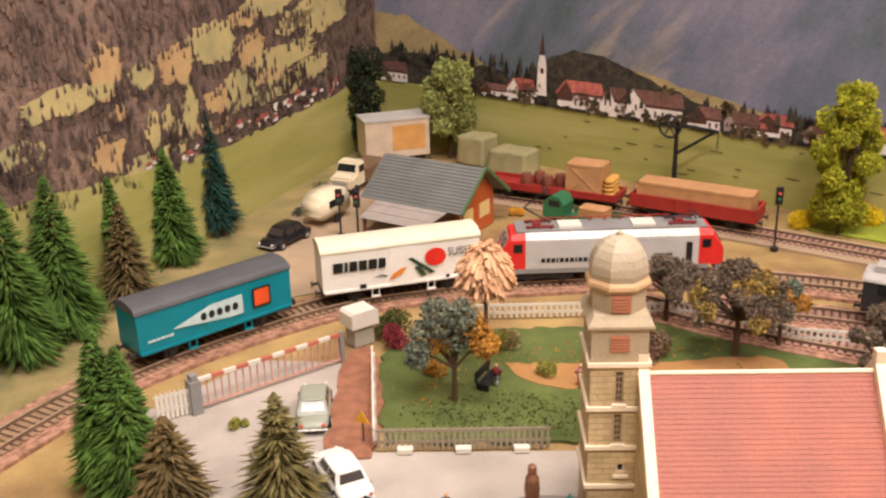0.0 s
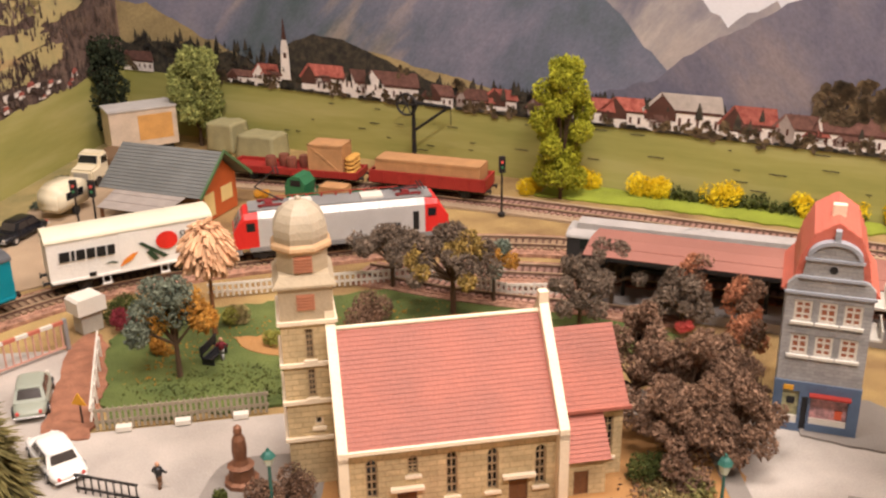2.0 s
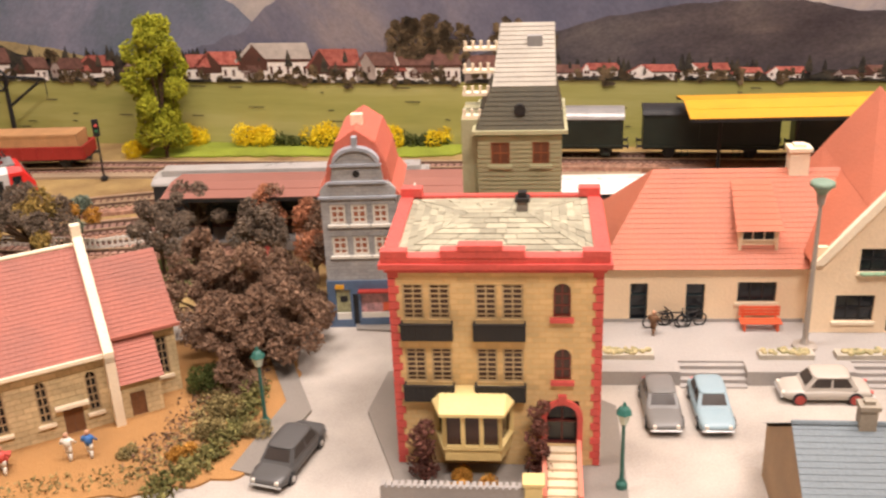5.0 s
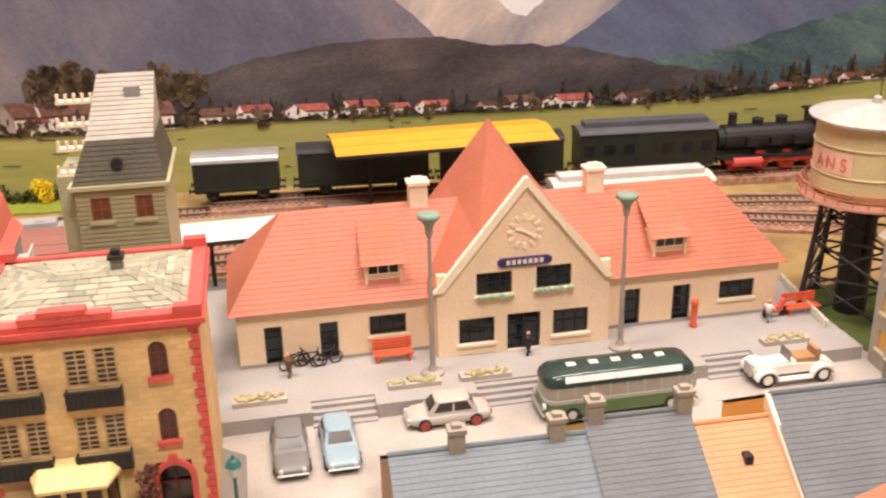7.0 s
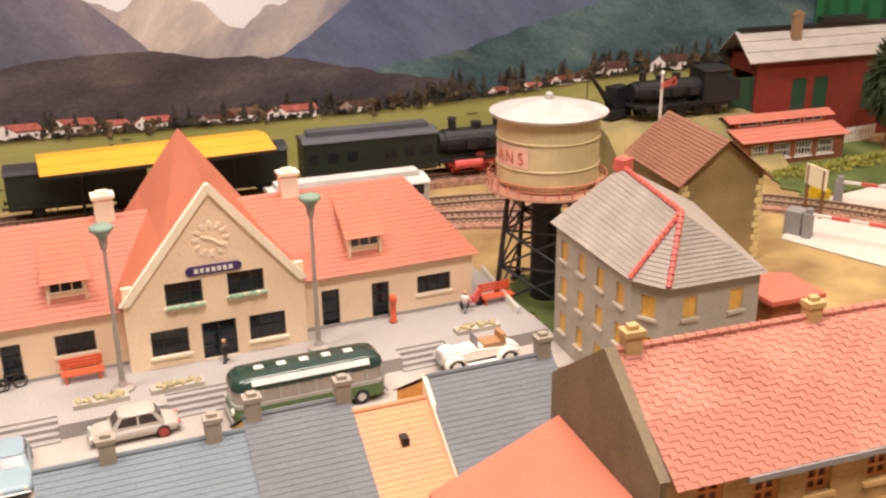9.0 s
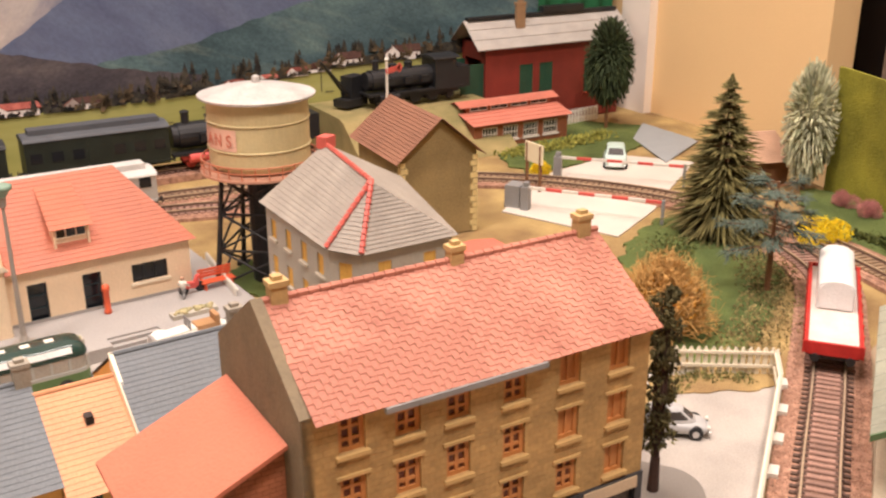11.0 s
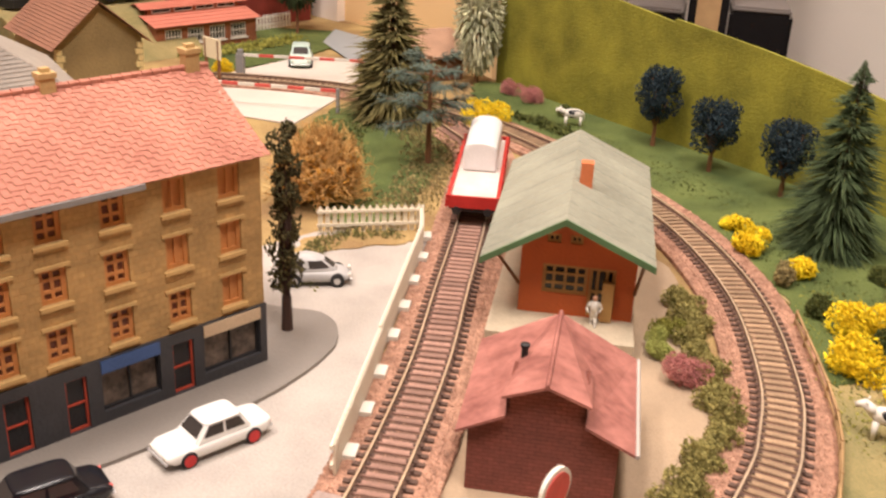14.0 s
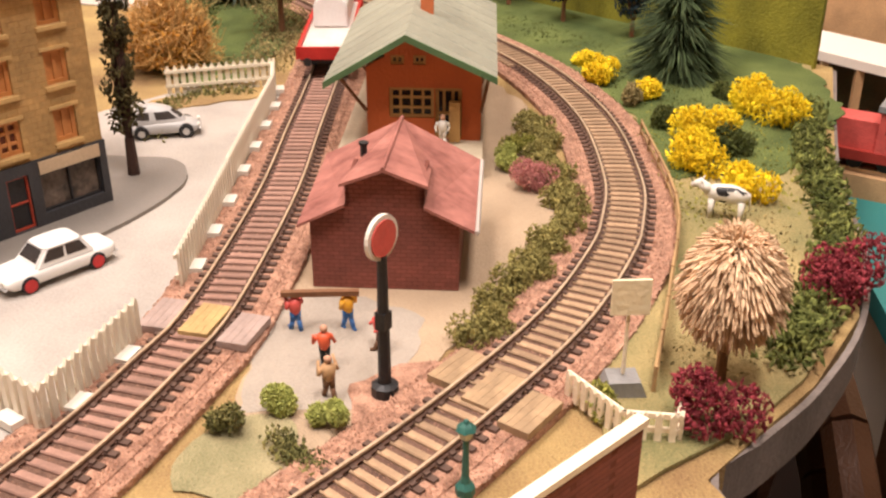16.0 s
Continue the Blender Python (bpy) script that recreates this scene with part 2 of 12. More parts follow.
def spline(pts, step=1.0):
    """A smooth path through points, in even steps."""
    P = [Vector((*p, 0)) for p in pts]
    P = [P[0] * 2 - P[1], *P, P[-1] * 2 - P[-2]]
    fine = []
    for a, b, c, d in zip(P, P[1:], P[2:], P[3:]):
        for k in range(24):
            t = k / 24
            fine.append(0.5 * (2 * b + (c - a) * t + (2 * a - 5 * b + 4 * c - d) * t * t + (3 * b - a - 3 * c + d) * t ** 3))
    fine.append(P[-2])
    out, left = [fine[0].xy.copy()], step
    for a, b in zip(fine, fine[1:]):
        seg = (b - a).length
        pos = 0.0
        while seg - pos >= left > 0:
            pos += left
            out.append((a + (b - a) * (pos / seg)).xy.copy())
            left = step
        left -= seg - pos
    return out


def mesh_of(name, bm, *mats, smooth=False):
    if smooth:
        for f in bm.faces:
            f.smooth = True
    bmesh.ops.scale(bm, vec=(S, S, S), verts=bm.verts)
    bmesh.ops.recalc_face_normals(bm, faces=bm.faces)
    me = bpy.data.meshes.new(name)
    bm.to_mesh(me)
    bm.free()
    for m in mats:
        me.materials.append(m)
    return me


def islands(bm):
    """The separate shells of a mesh, as lists of faces."""
    left, out = set(bm.faces), []
    while left:
        stack, sh = [left.pop()], []
        while stack:
            f = stack.pop()
            sh.append(f)
            for v in f.verts:
                for g in v.link_faces:
                    if g in left:
                        left.discard(g)
                        stack.append(g)
        out.append(sh)
    return out


def part(name, bm, material, parent, label="", smooth=False, at=None):
    if name.endswith("roof") and at is None:
        shells = islands(bm)
        if 4 < len(shells) <= 300:
            for sh in shells:
                one = bm_new()
                made = {}
                for f in sh:
                    one.faces.new([made[v] if v in made else made.setdefault(v, one.verts.new(v.co)) for v in f.verts])
                ob = new("roof_course", mesh_of("roof_course", one, material))
                ob.parent = parent
            bm.free()
            return ob
    if name.split("_")[-1] in ("wall", "deck", "parapet", "tower", "coping", "mansard", "steps", "verge", "plinth"):
        bmesh.ops.remove_doubles(bm, verts=bm.verts, dist=0.002)
    ob = new(name, mesh_of(name, bm, material, smooth=smooth))
    ob.parent = parent
    if name.endswith("roof") and len(ob.data.polygons) > 2000:
        ob["kind"] = "stuff"
    if at is not None:
        ob.matrix_basis = at
    if label:
        ob["label"] = label
    return ob


def share(name, me, parent, at):
    ob = new(name, me)
    ob.parent = parent
    ob.matrix_basis = at
    return ob


def thing(name, x, y, z, turn, label, category, group=""):
    ob = new(name)
    ob.empty_display_size = 0.01
    ob.matrix_basis = pose(x * S, y * S, z * S, 0, 0, turn)
    return tagged(ob, label, category, group)


def solid(name, bm, material, x, y, z, turn, label, category, group="", kind="", smooth=False):
    ob = new(name, mesh_of(name, bm, material, smooth=smooth))
    ob.matrix_basis = pose(x * S, y * S, z * S, 0, 0, turn)
    return tagged(ob, label, category, group, kind)


def cm(x, y, z, rx=0, ry=0, rz=0):
    return pose(x * S, y * S, z * S, rx, ry, rz)

# ---------------------------------------------------------------- setting
WA = math.radians(-31.4)


def along(s, w):
    """The place s along the painted back wall and w out from it."""
    return (-22.5 + math.cos(WA) * s + math.sin(WA) * w, 119.5 + math.sin(WA) * s - math.cos(WA) * w)


# the table: one board with a rounded front corner
bm = bm_new()
edge = [(50.2, -43.4), (52.6, -45.2), (55.5, -47.4), (60.3, -49.9), (66.5, -51.4), (76, -52.4), (93.5, -56.0)]
slab(bm, [(-52, 12), (-20, -45), (30, -62), (46.5, -45.5), *edge, (126, -17), along(205, 20), along(205, -1), (-19.0, 118.5), (-52, 9)][:-1], -1.6, 0)
ground = solid("ground", bm, EARTH, 0, 0, 0, 0, "scattered brown earth on the layout board", "ground", kind="structure")
bm = bm_new()
strip(bm, spline([(46.5, -45.5), *edge], 1.0), -0.25, -0.02, -1.9, -0.1)
solid("board_edge", bm, mat("worn_board_edge", (0.20, 0.165, 0.145), 0.8, var=0.35, scale=40), 0, 0, 0, 0, "grey painted edge of the layout board", "edge", kind="structure")


def sheet(name, pts, z, material, label, category="ground", thick=0.08, soft=0.0):
    bm = bm_new()
    if soft:
        loop = [p for p in spline([*pts, pts[0]], 0.5)][:-1]
        pts = [tuple(p + Vector((noise.noise(Vector((p.x * 0.9, p.y * 0.9, 1))), noise.noise(Vector((p.x * 0.9, p.y * 0.9, 7))))) * soft) for p in loop]
    slab(bm, pts, z - thick, z)
    return solid(name, bm, material, 0, 0, 0, 0, label, category, kind="structure")


sheet("road_1", [(-24, 47), (-17, 38), (-12, 33), (2, 24), (18, 14), (30, -2), (44, -12), (47, -24), (60, -24.6), (84, -22.0), (82, -15.5), (74, -10), (81, 8), (78, 14), (57, 24.5), (44, 31), (44, 39), (31, 42), (24, 47), (10, 46.2), (-8.5, 44.8), (-10.5, 56), (-17.5, 56)],
      0.12, ROAD, "light grey street and station square", "road", 0.1)
sheet("road_2", [(-25, 70), (-20, 66), (-12, 72), (-11.5, 84), (-14, 108), (-19, 108), (-22.5, 92)], 0.14, SAND, "pale sandy goods yard road", "road", 0.12, soft=0.60)
sheet("road_3", [(103, -5.5), (104.5, 5.5), (111.5, 6.5), (116.5, 6.8), (127, 3), (128, -5), (117, -5.5), (111, -6)], 0.13, mat("pale_street", (0.62, 0.56, 0.49), 0.8, var=0.15, scale=14, bump=0.35, fine=900), "pale road over the level crossing", "road", 0.1)
sheet("lawn_1", [(-7.2, 45.8), (2.6, 46.6), (16, 49), (30, 52), (24, 57), (20.5, 61.2), (14, 63.2), (2, 62.0), (-5, 60.5), (-9.0, 56.8)], 0.22, TURF, "green lawn of the small park", "lawn", 0.2, soft=0.50)
sheet("path_1", [(-0.5, 56.2), (1.5, 53.6), (5, 53.2), (12, 55), (18, 56), (17, 58), (10, 57.0), (4, 56.2)], 0.27, ORANGE_SAND, "orange sandy path in the park", "path", 0.05, soft=0.50)
sheet("path_2", [(-10.6, 45.0), (-7.6, 44.8), (-9.4, 57.0), (-11.5, 56.4)], 0.24, GRAVEL, "dark red gravel strip beside the park fence", "path", 0.12, soft=0.35)
sheet("churchyard", [(5, 31.5), (23.4, 27.5), (27.5, 33), (28, 40), (21, 43), (5, 41)], 0.26, ORANGE_SAND, "orange gravel yard round the church", "yard", 0.14, soft=0.60)
sheet("pavement_1", [(23.6, 27.0), (27.8, 31.5), (28.6, 40.5), (27.4, 40.5), (26.8, 33), (22.6, 28)], 0.3, PAVE, "grey kerbed pavement by the church", "pavement", 0.2)
sheet("pavement_2", [(-0.6, 37.4), (0.2, 35.2), (3, 34.5), (5.6, 36), (5.6, 40.2), (2.5, 41.0), (0.3, 40.2)], 0.3, PAVE, "grey kerbed island round the statue", "pavement", 0.2, soft=0.08)
sheet("pavement_3", [(29.2, 20.5), (38, 15.8), (42.6, 24.5), (40.5, 29.5), (33, 33.5), (30.5, 30)], 0.3, PAVE, "grey pavement round the corner house", "pavement", 0.2)
sheet("pavement_4", [(52, -13), (60, -18.4), (64.5, -20.6), (68.6, -21.4), (71.2, -20.2), (71.5, -18), (70.0, -12), (58, -4)], 0.3, PAVE, "grey rounded pavement at the corner shop", "pavement", 0.2, soft=0.05)
sheet("pavement_5", [(33, 39.5), (37.5, 37.2), (39.5, 41.5), (35, 44)], 0.26, PAVE, "rough grey paving beside the narrow house", "pavement", 0.14, soft=0.20)
sheet("yard_1", [(50.5, -29.3), (59, -28.2), (72, -27.6), (90, -26), (93, -30), (82, -37), (71, -38.8), (62, -38.0), (55, -35), (51, -33.5), (46, -31)], 0.05, SAND, "sandy yard between the two tracks", "yard", 0.04, soft=0.60)
sheet("meadow_1", [(48.6, -40.6), (55, -40.4), (62, -43.3), (70, -44.2), (80, -43.2), (90, -38.6), (99, -32.5), (108, -24), (112, -19), (123.5, -18.6), (93.6, -54.6), (76, -52.0), (66.5, -51.0), (60.3, -49.5), (55.5, -47.0), (52.6, -44.8), (50.3, -42.2)],
      0.2, PALE_TURF, "pale grass meadow at the board's end", "meadow", 0.15)
sheet("meadow_2", [(72, -43.8), (82, -42.2), (92, -37.2), (101, -30), (111.5, -19.8), (123, -19), (95, -52.5), (76, -51)], 0.26, TURF, "green grass below the grass board", "meadow", 0.06, soft=0.90)
sheet("lawn_2", [(86, -19.5), (100, -19), (108, -15), (110, -8), (100, -7), (88, -12), (83.5, -17)], 0.2, TURF, "green grass with brown leaves under the trees", "lawn", 0.15, soft=0.80)
sheet("lawn_3", [(116, 8), (130, 2), (140, 4), (136, 16), (122, 14)], 0.2, TURF, "green grass by the level crossing", "lawn", 0.15, soft=0.70)
sheet("lawn_4", [(77.5, 8.5), (82, 6.5), (88, 15), (82, 17)], 0.2, TURF, "green grass under the water tower", "lawn", 0.15, soft=0.50)
sheet("lawn_5", [(26, 84), (38, 77.5), (52, 69.5), (54, 72.5), (40, 80.5), (30, 87)], 0.2, mat("bright_turf", (0.30, 0.36, 0.04), 0.95, var=0.3, scale=25, bump=1.0, fine=1200), "bright green grass strip beside the track", "lawn", 0.15, soft=0.50)
sheet("yard_2", [(51.6, -29.4), (54.5, -28.9), (58.6, -28.7), (59.2, -31.4), (58.0, -34.0), (55.2, -34.2), (52.6, -33.4)], 0.062, mat("grey_yard", (0.36, 0.31, 0.255), 0.9, var=0.2, scale=25, bump=0.5, fine=1000), "grey trodden concrete before the brick shed", "yard", 0.04, soft=0.4)
sheet("lawn_6", [(47.8, -28.6), (49.7, -28.3), (51.4, -29.4), (51.3, -31.2), (49.4, -31.4), (47.4, -30.6)], 0.09, mat("mint_turf", (0.24, 0.25, 0.11), 0.95, var=0.35, scale=40, bump=1.0, fine=1200, tint=(0.36, 0.30, 0.17)), "pale green grass patch by the track", "lawn", 0.04, soft=0.40)
sheet("gravel_mound", [(53.6, -32.4), (54.9, -34.2), (54.6, -35.4), (51.2, -34.6), (50.4, -33.6), (52.4, -32.6)], 0.11, BALLAST, "reddish gravel round the signal post", "gravel", 0.06, soft=0.40)
sheet("soil_patch", [(77.2, -15.4), (79, -15.2), (81.3, -16.0), (83.8, -20.8), (82.4, -21.3), (80.2, -18.2)], 0.2, EARTH, "bare brown soil inside the white fence", "soil", 0.07, soft=0.50)
sheet("verge", [(-45, 22), (-30, 34), (-28.0, 50), (-23, 60), (-22, 70), (-22.5, 92), (-17, 112), (-19.0, 116), (-24.5, 96), (-34, 62)], 0.2, PALE_TURF, "dry grassy slope below the painted hills", "verge", 0.15)

# ---- painted panorama: a flat print on the wall boards
def print_mat(name, colours, scale, wide=1.0, tall=1.0, detail=8.0, lo=0.3, hi=0.7, warp=0.1):
    """Printed landscape: several inks spread by a ragged noise at two sizes."""
    m = bpy.data.materials.new(name)
    m.use_nodes = True
    t = m.node_tree
    co, mp, nz, rp = t.nodes.new("ShaderNodeTexCoord"), t.nodes.new("ShaderNodeMapping"), t.nodes.new("ShaderNodeTexNoise"), t.nodes.new("ShaderNodeValToRGB")
    mp.inputs["Scale"].default_value = (wide, wide, tall)
    nz.inputs["Scale"].default_value, nz.inputs["Detail"].default_value, nz.inputs["Roughness"].default_value, nz.inputs["Distortion"].default_value = scale, detail, 0.66, warp
    t.links.new(co.outputs["Object"], mp.inputs["Vector"])
    t.links.new(mp.outputs[0], nz.inputs["Vector"])
    t.links.new(nz.outputs["Fac"], rp.inputs[0])
    r = rp.color_ramp
    for i, c in enumerate(colours):
        p = lo + (hi - lo) * i / (len(colours) - 1)
        e = r.elements[0] if i == 0 else (r.elements[-1] if i == len(colours) - 1 else r.elements.new(p))
        e.position, e.color = p, (*c, 1)
    b = t.nodes["Principled BSDF"]
    b.inputs["Roughness"].default_value = 0.65
    b.inputs["Specular IOR Level"].default_value = 0.25
    t.links.new(rp.outputs[0], b.inputs["Base Color"])
    return m


SKY = mat("print_sky", (0.70, 0.72, 0.76), 0.7, var=0.12, scale=6, bump=0)


def slope_mat(name, inks, streak, tilt, much=0.5, scale=11.0, grain=0.35):
    """Printed mountain side: ragged woods drawn out along the slope, pale scree runs and the grain of the print."""
    m = bpy.data.materials.new(name)
    m.use_nodes = True
    t = m.node_tree
    N = t.nodes.new
    co, turn_z, turn_y = N("ShaderNodeTexCoord"), N("ShaderNodeMapping"), N("ShaderNodeMapping")
    turn_z.inputs["Rotation"].default_value = (0, 0, -WA)
    turn_y.inputs["Rotation"].default_value = (0, radians(tilt), 0)
    t.links.new(co.outputs["Object"], turn_z.inputs["Vector"])
    t.links.new(turn_z.outputs[0], turn_y.inputs["Vector"])

    def field(sx, sz, size, detail, rough_, warp):
        mp, nz = N("ShaderNodeMapping"), N("ShaderNodeTexNoise")
        mp.inputs["Scale"].default_value = (sx, 1, sz)
        nz.inputs["Scale"].default_value, nz.inputs["Detail"].default_value = size, detail
        nz.inputs["Roughness"].default_value, nz.inputs["Distortion"].default_value = rough_, warp
        t.links.new(turn_y.outputs[0], mp.inputs["Vector"])
        t.links.new(mp.outputs[0], nz.inputs["Vector"])
        return nz.outputs["Fac"]

    wood, run, dots = field(0.5, 1.0, scale, 12, 0.62, 0.3), field(0.3, 1.6, scale * 1.5, 7, 0.6, 0.2), field(1, 1.6, 260, 3, 0.6, 0)
    rp = N("ShaderNodeValToRGB")
    for i, c in enumerate(inks):
        p = 0.36 + 0.30 * i / (len(inks) - 1)
        e = rp.color_ramp.elements[0] if i == 0 else (rp.color_ramp.elements[-1] if i == len(inks) - 1 else rp.color_ramp.elements.new(p))
        e.position, e.color = p, (*c, 1)
    t.links.new(wood, rp.inputs[0])
    mr = N("ShaderNodeMapRange")
    mr.inputs["From Min"].default_value, mr.inputs["From Max"].default_value, mr.inputs["To Max"].default_value = 0.57, 0.72, much
    t.links.new(run, mr.inputs["Value"])
    mix = N("ShaderNodeMix")
    mix.data_type = "RGBA"
    mix.inputs["B"].default_value = (*streak, 1)
    t.links.new(mr.outputs[0], mix.inputs["Factor"])
    t.links.new(rp.outputs[0], mix.inputs["A"])
    hsv, gr = N("ShaderNodeHueSaturation"), N("ShaderNodeMapRange")
    gr.inputs["From Min"].default_value, gr.inputs["From Max"].default_value = 0.3, 0.7
    gr.inputs["To Min"].default_value, gr.inputs["To Max"].default_value = 1 - grain, 1 + grain
    t.links.new(dots, gr.inputs["Value"])
    t.links.new(gr.outputs[0], hsv.inputs["Value"])
    t.links.new(mix.outputs["Result"], hsv.inputs["Color"])
    b = t.nodes["Principled BSDF"]
    b.inputs["Roughness"].default_value = 0.5
    b.inputs["Specular IOR Level"].default_value = 0.3
    t.links.new(hsv.outputs[0], b.inputs["Base Color"])
    return m


MT_FAR = slope_mat("print_far_peaks", [(0.20, 0.20, 0.25), (0.34, 0.32, 0.33), (0.43, 0.39, 0.37), (0.58, 0.54, 0.51)], (0.62, 0.57, 0.53), 50, 0.7, 13, 0.06)
MT_MID = slope_mat("print_mountain", [(0.0871, 0.099, 0.145), (0.13, 0.132, 0.185), (0.178, 0.172, 0.218), (0.251, 0.218, 0.231)], (0.436, 0.343, 0.29), -55, 0.35, 7, 0.12)
MT_LEFT = slope_mat("print_left_mountain", [(0.0918, 0.13, 0.146), (0.151, 0.173, 0.232), (0.232, 0.232, 0.308), (0.302, 0.286, 0.329)], (0.54, 0.432, 0.346), 42, 0.6, 7, 0.12)
MT_BLUE = slope_mat("print_blue_ridge", [(0.0784, 0.0952, 0.168), (0.112, 0.14, 0.224), (0.157, 0.185, 0.269)], (0.19, 0.213, 0.28), -45, 0.3, 8, 0.10)
MT_GREEN = slope_mat("print_wooded_slope", [(0.0392, 0.0728, 0.084), (0.0728, 0.123, 0.14), (0.112, 0.179, 0.179)], (0.224, 0.269, 0.235), -20, 0.45, 18, 0.22)
MT_HILL = slope_mat("print_dark_hill", [(0.0441, 0.0399, 0.0494), (0.0735, 0.0651, 0.0735), (0.116, 0.102, 0.102)], (0.158, 0.131, 0.116), 10, 0.3, 20, 0.22)
TREELINE = print_mat("print_tree_line", [(0.022, 0.022, 0.022), (0.05, 0.045, 0.035), (0.085, 0.07, 0.05), (0.13, 0.10, 0.07)], 110, lo=0.38, hi=0.75)
TREE_BROWN = print_mat("print_brown_tree", [(0.04, 0.032, 0.02), (0.12, 0.085, 0.05), (0.24, 0.17, 0.09)], 70, lo=0.35, hi=0.7)
FIELD = print_mat("print_meadow", [(0.29, 0.295, 0.085), (0.36, 0.345, 0.11), (0.43, 0.40, 0.155)], 7, 0.5, 4.0, lo=0.35, hi=0.65)
HILLSIDE = slope_mat("print_hillside_wood", [(0.11, 0.075, 0.066), (0.165, 0.115, 0.097), (0.215, 0.15, 0.122), (0.27, 0.19, 0.145)], (0.34, 0.24, 0.15), 20, 0.25, 15, 0.35)
CLEARING = slope_mat("print_clearing", [(0.44, 0.28, 0.15), (0.52, 0.36, 0.18), (0.50, 0.38, 0.19)], (0.40, 0.28, 0.15), 15, 0.35, 20, 0.06)
CLEARING_2 = slope_mat("print_green_clearing", [(0.36, 0.33, 0.17), (0.46, 0.40, 0.19), (0.54, 0.44, 0.21)], (0.36, 0.30, 0.15), 15, 0.35, 20, 0.06)
HILLTREE = print_mat("print_hill_trees", [(0.07, 0.052, 0.047), (0.10, 0.072, 0.062), (0.14, 0.10, 0.083)], 40)
HILLTREE_MID = print_mat("print_hill_trees_lit", [(0.14, 0.098, 0.08), (0.18, 0.125, 0.10), (0.23, 0.16, 0.122)], 40)
TAN_HILL = slope_mat("print_tan_hill", [(0.28, 0.22, 0.12), (0.38, 0.30, 0.15), (0.46, 0.36, 0.18)], (0.14, 0.12, 0.07), 25, 0.6, 20, 0.15)
P_WHITE = mat("print_white_wall", (0.78, 0.72, 0.67), 0.7, var=0.15, scale=80, bump=0)
P_RED = mat("print_red_roof", (0.42, 0.085, 0.07), 0.7, var=0.4, scale=200, bump=0, island=0.45, tint=(0.42, 0.14, 0.11))
P_DULL = mat("print_dull_roof", (0.17, 0.085, 0.07), 0.7, var=0.4, scale=200, bump=0, island=0.4)
P_GREY = mat("print_pale_roof", (0.52, 0.47, 0.43), 0.7, var=0.2, scale=120, bump=0)
P_SHADE = mat("print_shaded_wall", (0.34, 0.28, 0.25), 0.7, var=0.3, scale=120, bump=0)
P_BROWN = mat("print_brown_gable", (0.085, 0.035, 0.025), 0.7, var=0.3, scale=80, bump=0)


def wall_mesh(polys, lift, end=None):
    """Flat printed shapes: outlines in s and z on the back wall, lifted a hair off the board."""
    bm = bm_new()
    for pts in polys:
        poly(bm, [(*along(s, lift), z) for s, z in pts])
    return bm


def ridge_line(ctrl, rough, step=0.7, seed=0):
    out = []
    for (s0, z0), (s1, z1) in zip(ctrl, ctrl[1:]):
        n = max(1, int((s1 - s0) / step))
        for k in range(n):
            f = k / n
            s = s0 + (s1 - s0) * f
            out.append((s, z0 + (z1 - z0) * f + rough * (noise.noise(Vector((s * 0.55, seed, 0))) + 0.5 * noise.noise(Vector((s * 1.7, seed, 3))))))
    return out + [ctrl[-1]]


def ridge(ctrl, rough, base=5.5, seed=0):
    top = ridge_line(ctrl, rough, seed=seed)
    return [[(a, base), (c, base), (c, d), (a, b)] for (a, b), (c, d) in zip(top, top[1:])]


bm = bm_new()
a, b, c, d = along(5, 0), along(194, 0), along(194, -1.2), along(5, -1.2)
slab(bm, [a, d, c, b], -1.6, 62)
backdrop = solid("backdrop", bm, SKY, 0, 0, 0, 0, "printed alpine panorama with sky, peaks and a village", "backdrop", kind="structure")
part("far_peaks", wall_mesh(ridge([(5, 60), (60, 40), (72, 20), (76, 16.5), (80, 19), (86, 17), (92, 24), (104, 30), (112, 20), (118, 17.5), (124, 19), (129, 15), (136, 19), (140, 28), (150, 40), (193.9, 44)], 1.2, seed=1), 0.06), MT_FAR, backdrop)
part("left_mountain", wall_mesh(ridge([(5, 58), (40, 40), (58, 25), (64.7, 18.5), (70, 13), (72.9, 10.5)], 0.5, seed=2), 0.10), MT_LEFT, backdrop)
part("middle_mountain", wall_mesh(ridge([(64, 9.5), (69.1, 10.9), (73.8, 14.6), (79.2, 17.6), (84, 20.5), (92, 34), (104, 40), (112, 22), (117, 17.5), (120.5, 14.2), (123.0, 11.0)], 0.5, seed=3), 0.12), MT_MID, backdrop)
part("right_mountain", wall_mesh(ridge([(128, 10), (133.4, 12.6), (137.7, 15.4), (141, 18), (150, 34), (168, 44), (193.9, 42)], 0.3, seed=4), 0.12), MT_BLUE, backdrop)
part("wooded_slope", wall_mesh(ridge([(136, 8), (142, 10.6), (150, 11.5), (157, 13.4), (169, 16.4), (193.9, 22)], 0.3, seed=5), 0.16), MT_GREEN, backdrop)
part("dark_hill", wall_mesh(ridge([(90, 8), (98, 10.6), (103.3, 12.0), (110, 13.2), (115, 13.6), (121.6, 13.6), (126.4, 12.6), (133, 12.4), (138, 11.2), (144, 9.9), (152, 8.5)], 0.35, seed=6), 0.18), MT_HILL, backdrop)
part("tan_hill", wall_mesh(ridge([(5, 15.6), (9.7, 15.3), (14.7, 13.2), (17, 12.2), (22, 10.5)], 0.4, seed=9), 0.17), TAN_HILL, backdrop)
part("pale_slope", wall_mesh(ridge([(38, 12.0), (41.4, 11.5), (46, 10.4), (51, 9.6), (56, 8.4)], 0.25, seed=11), 0.17), TAN_HILL, backdrop)
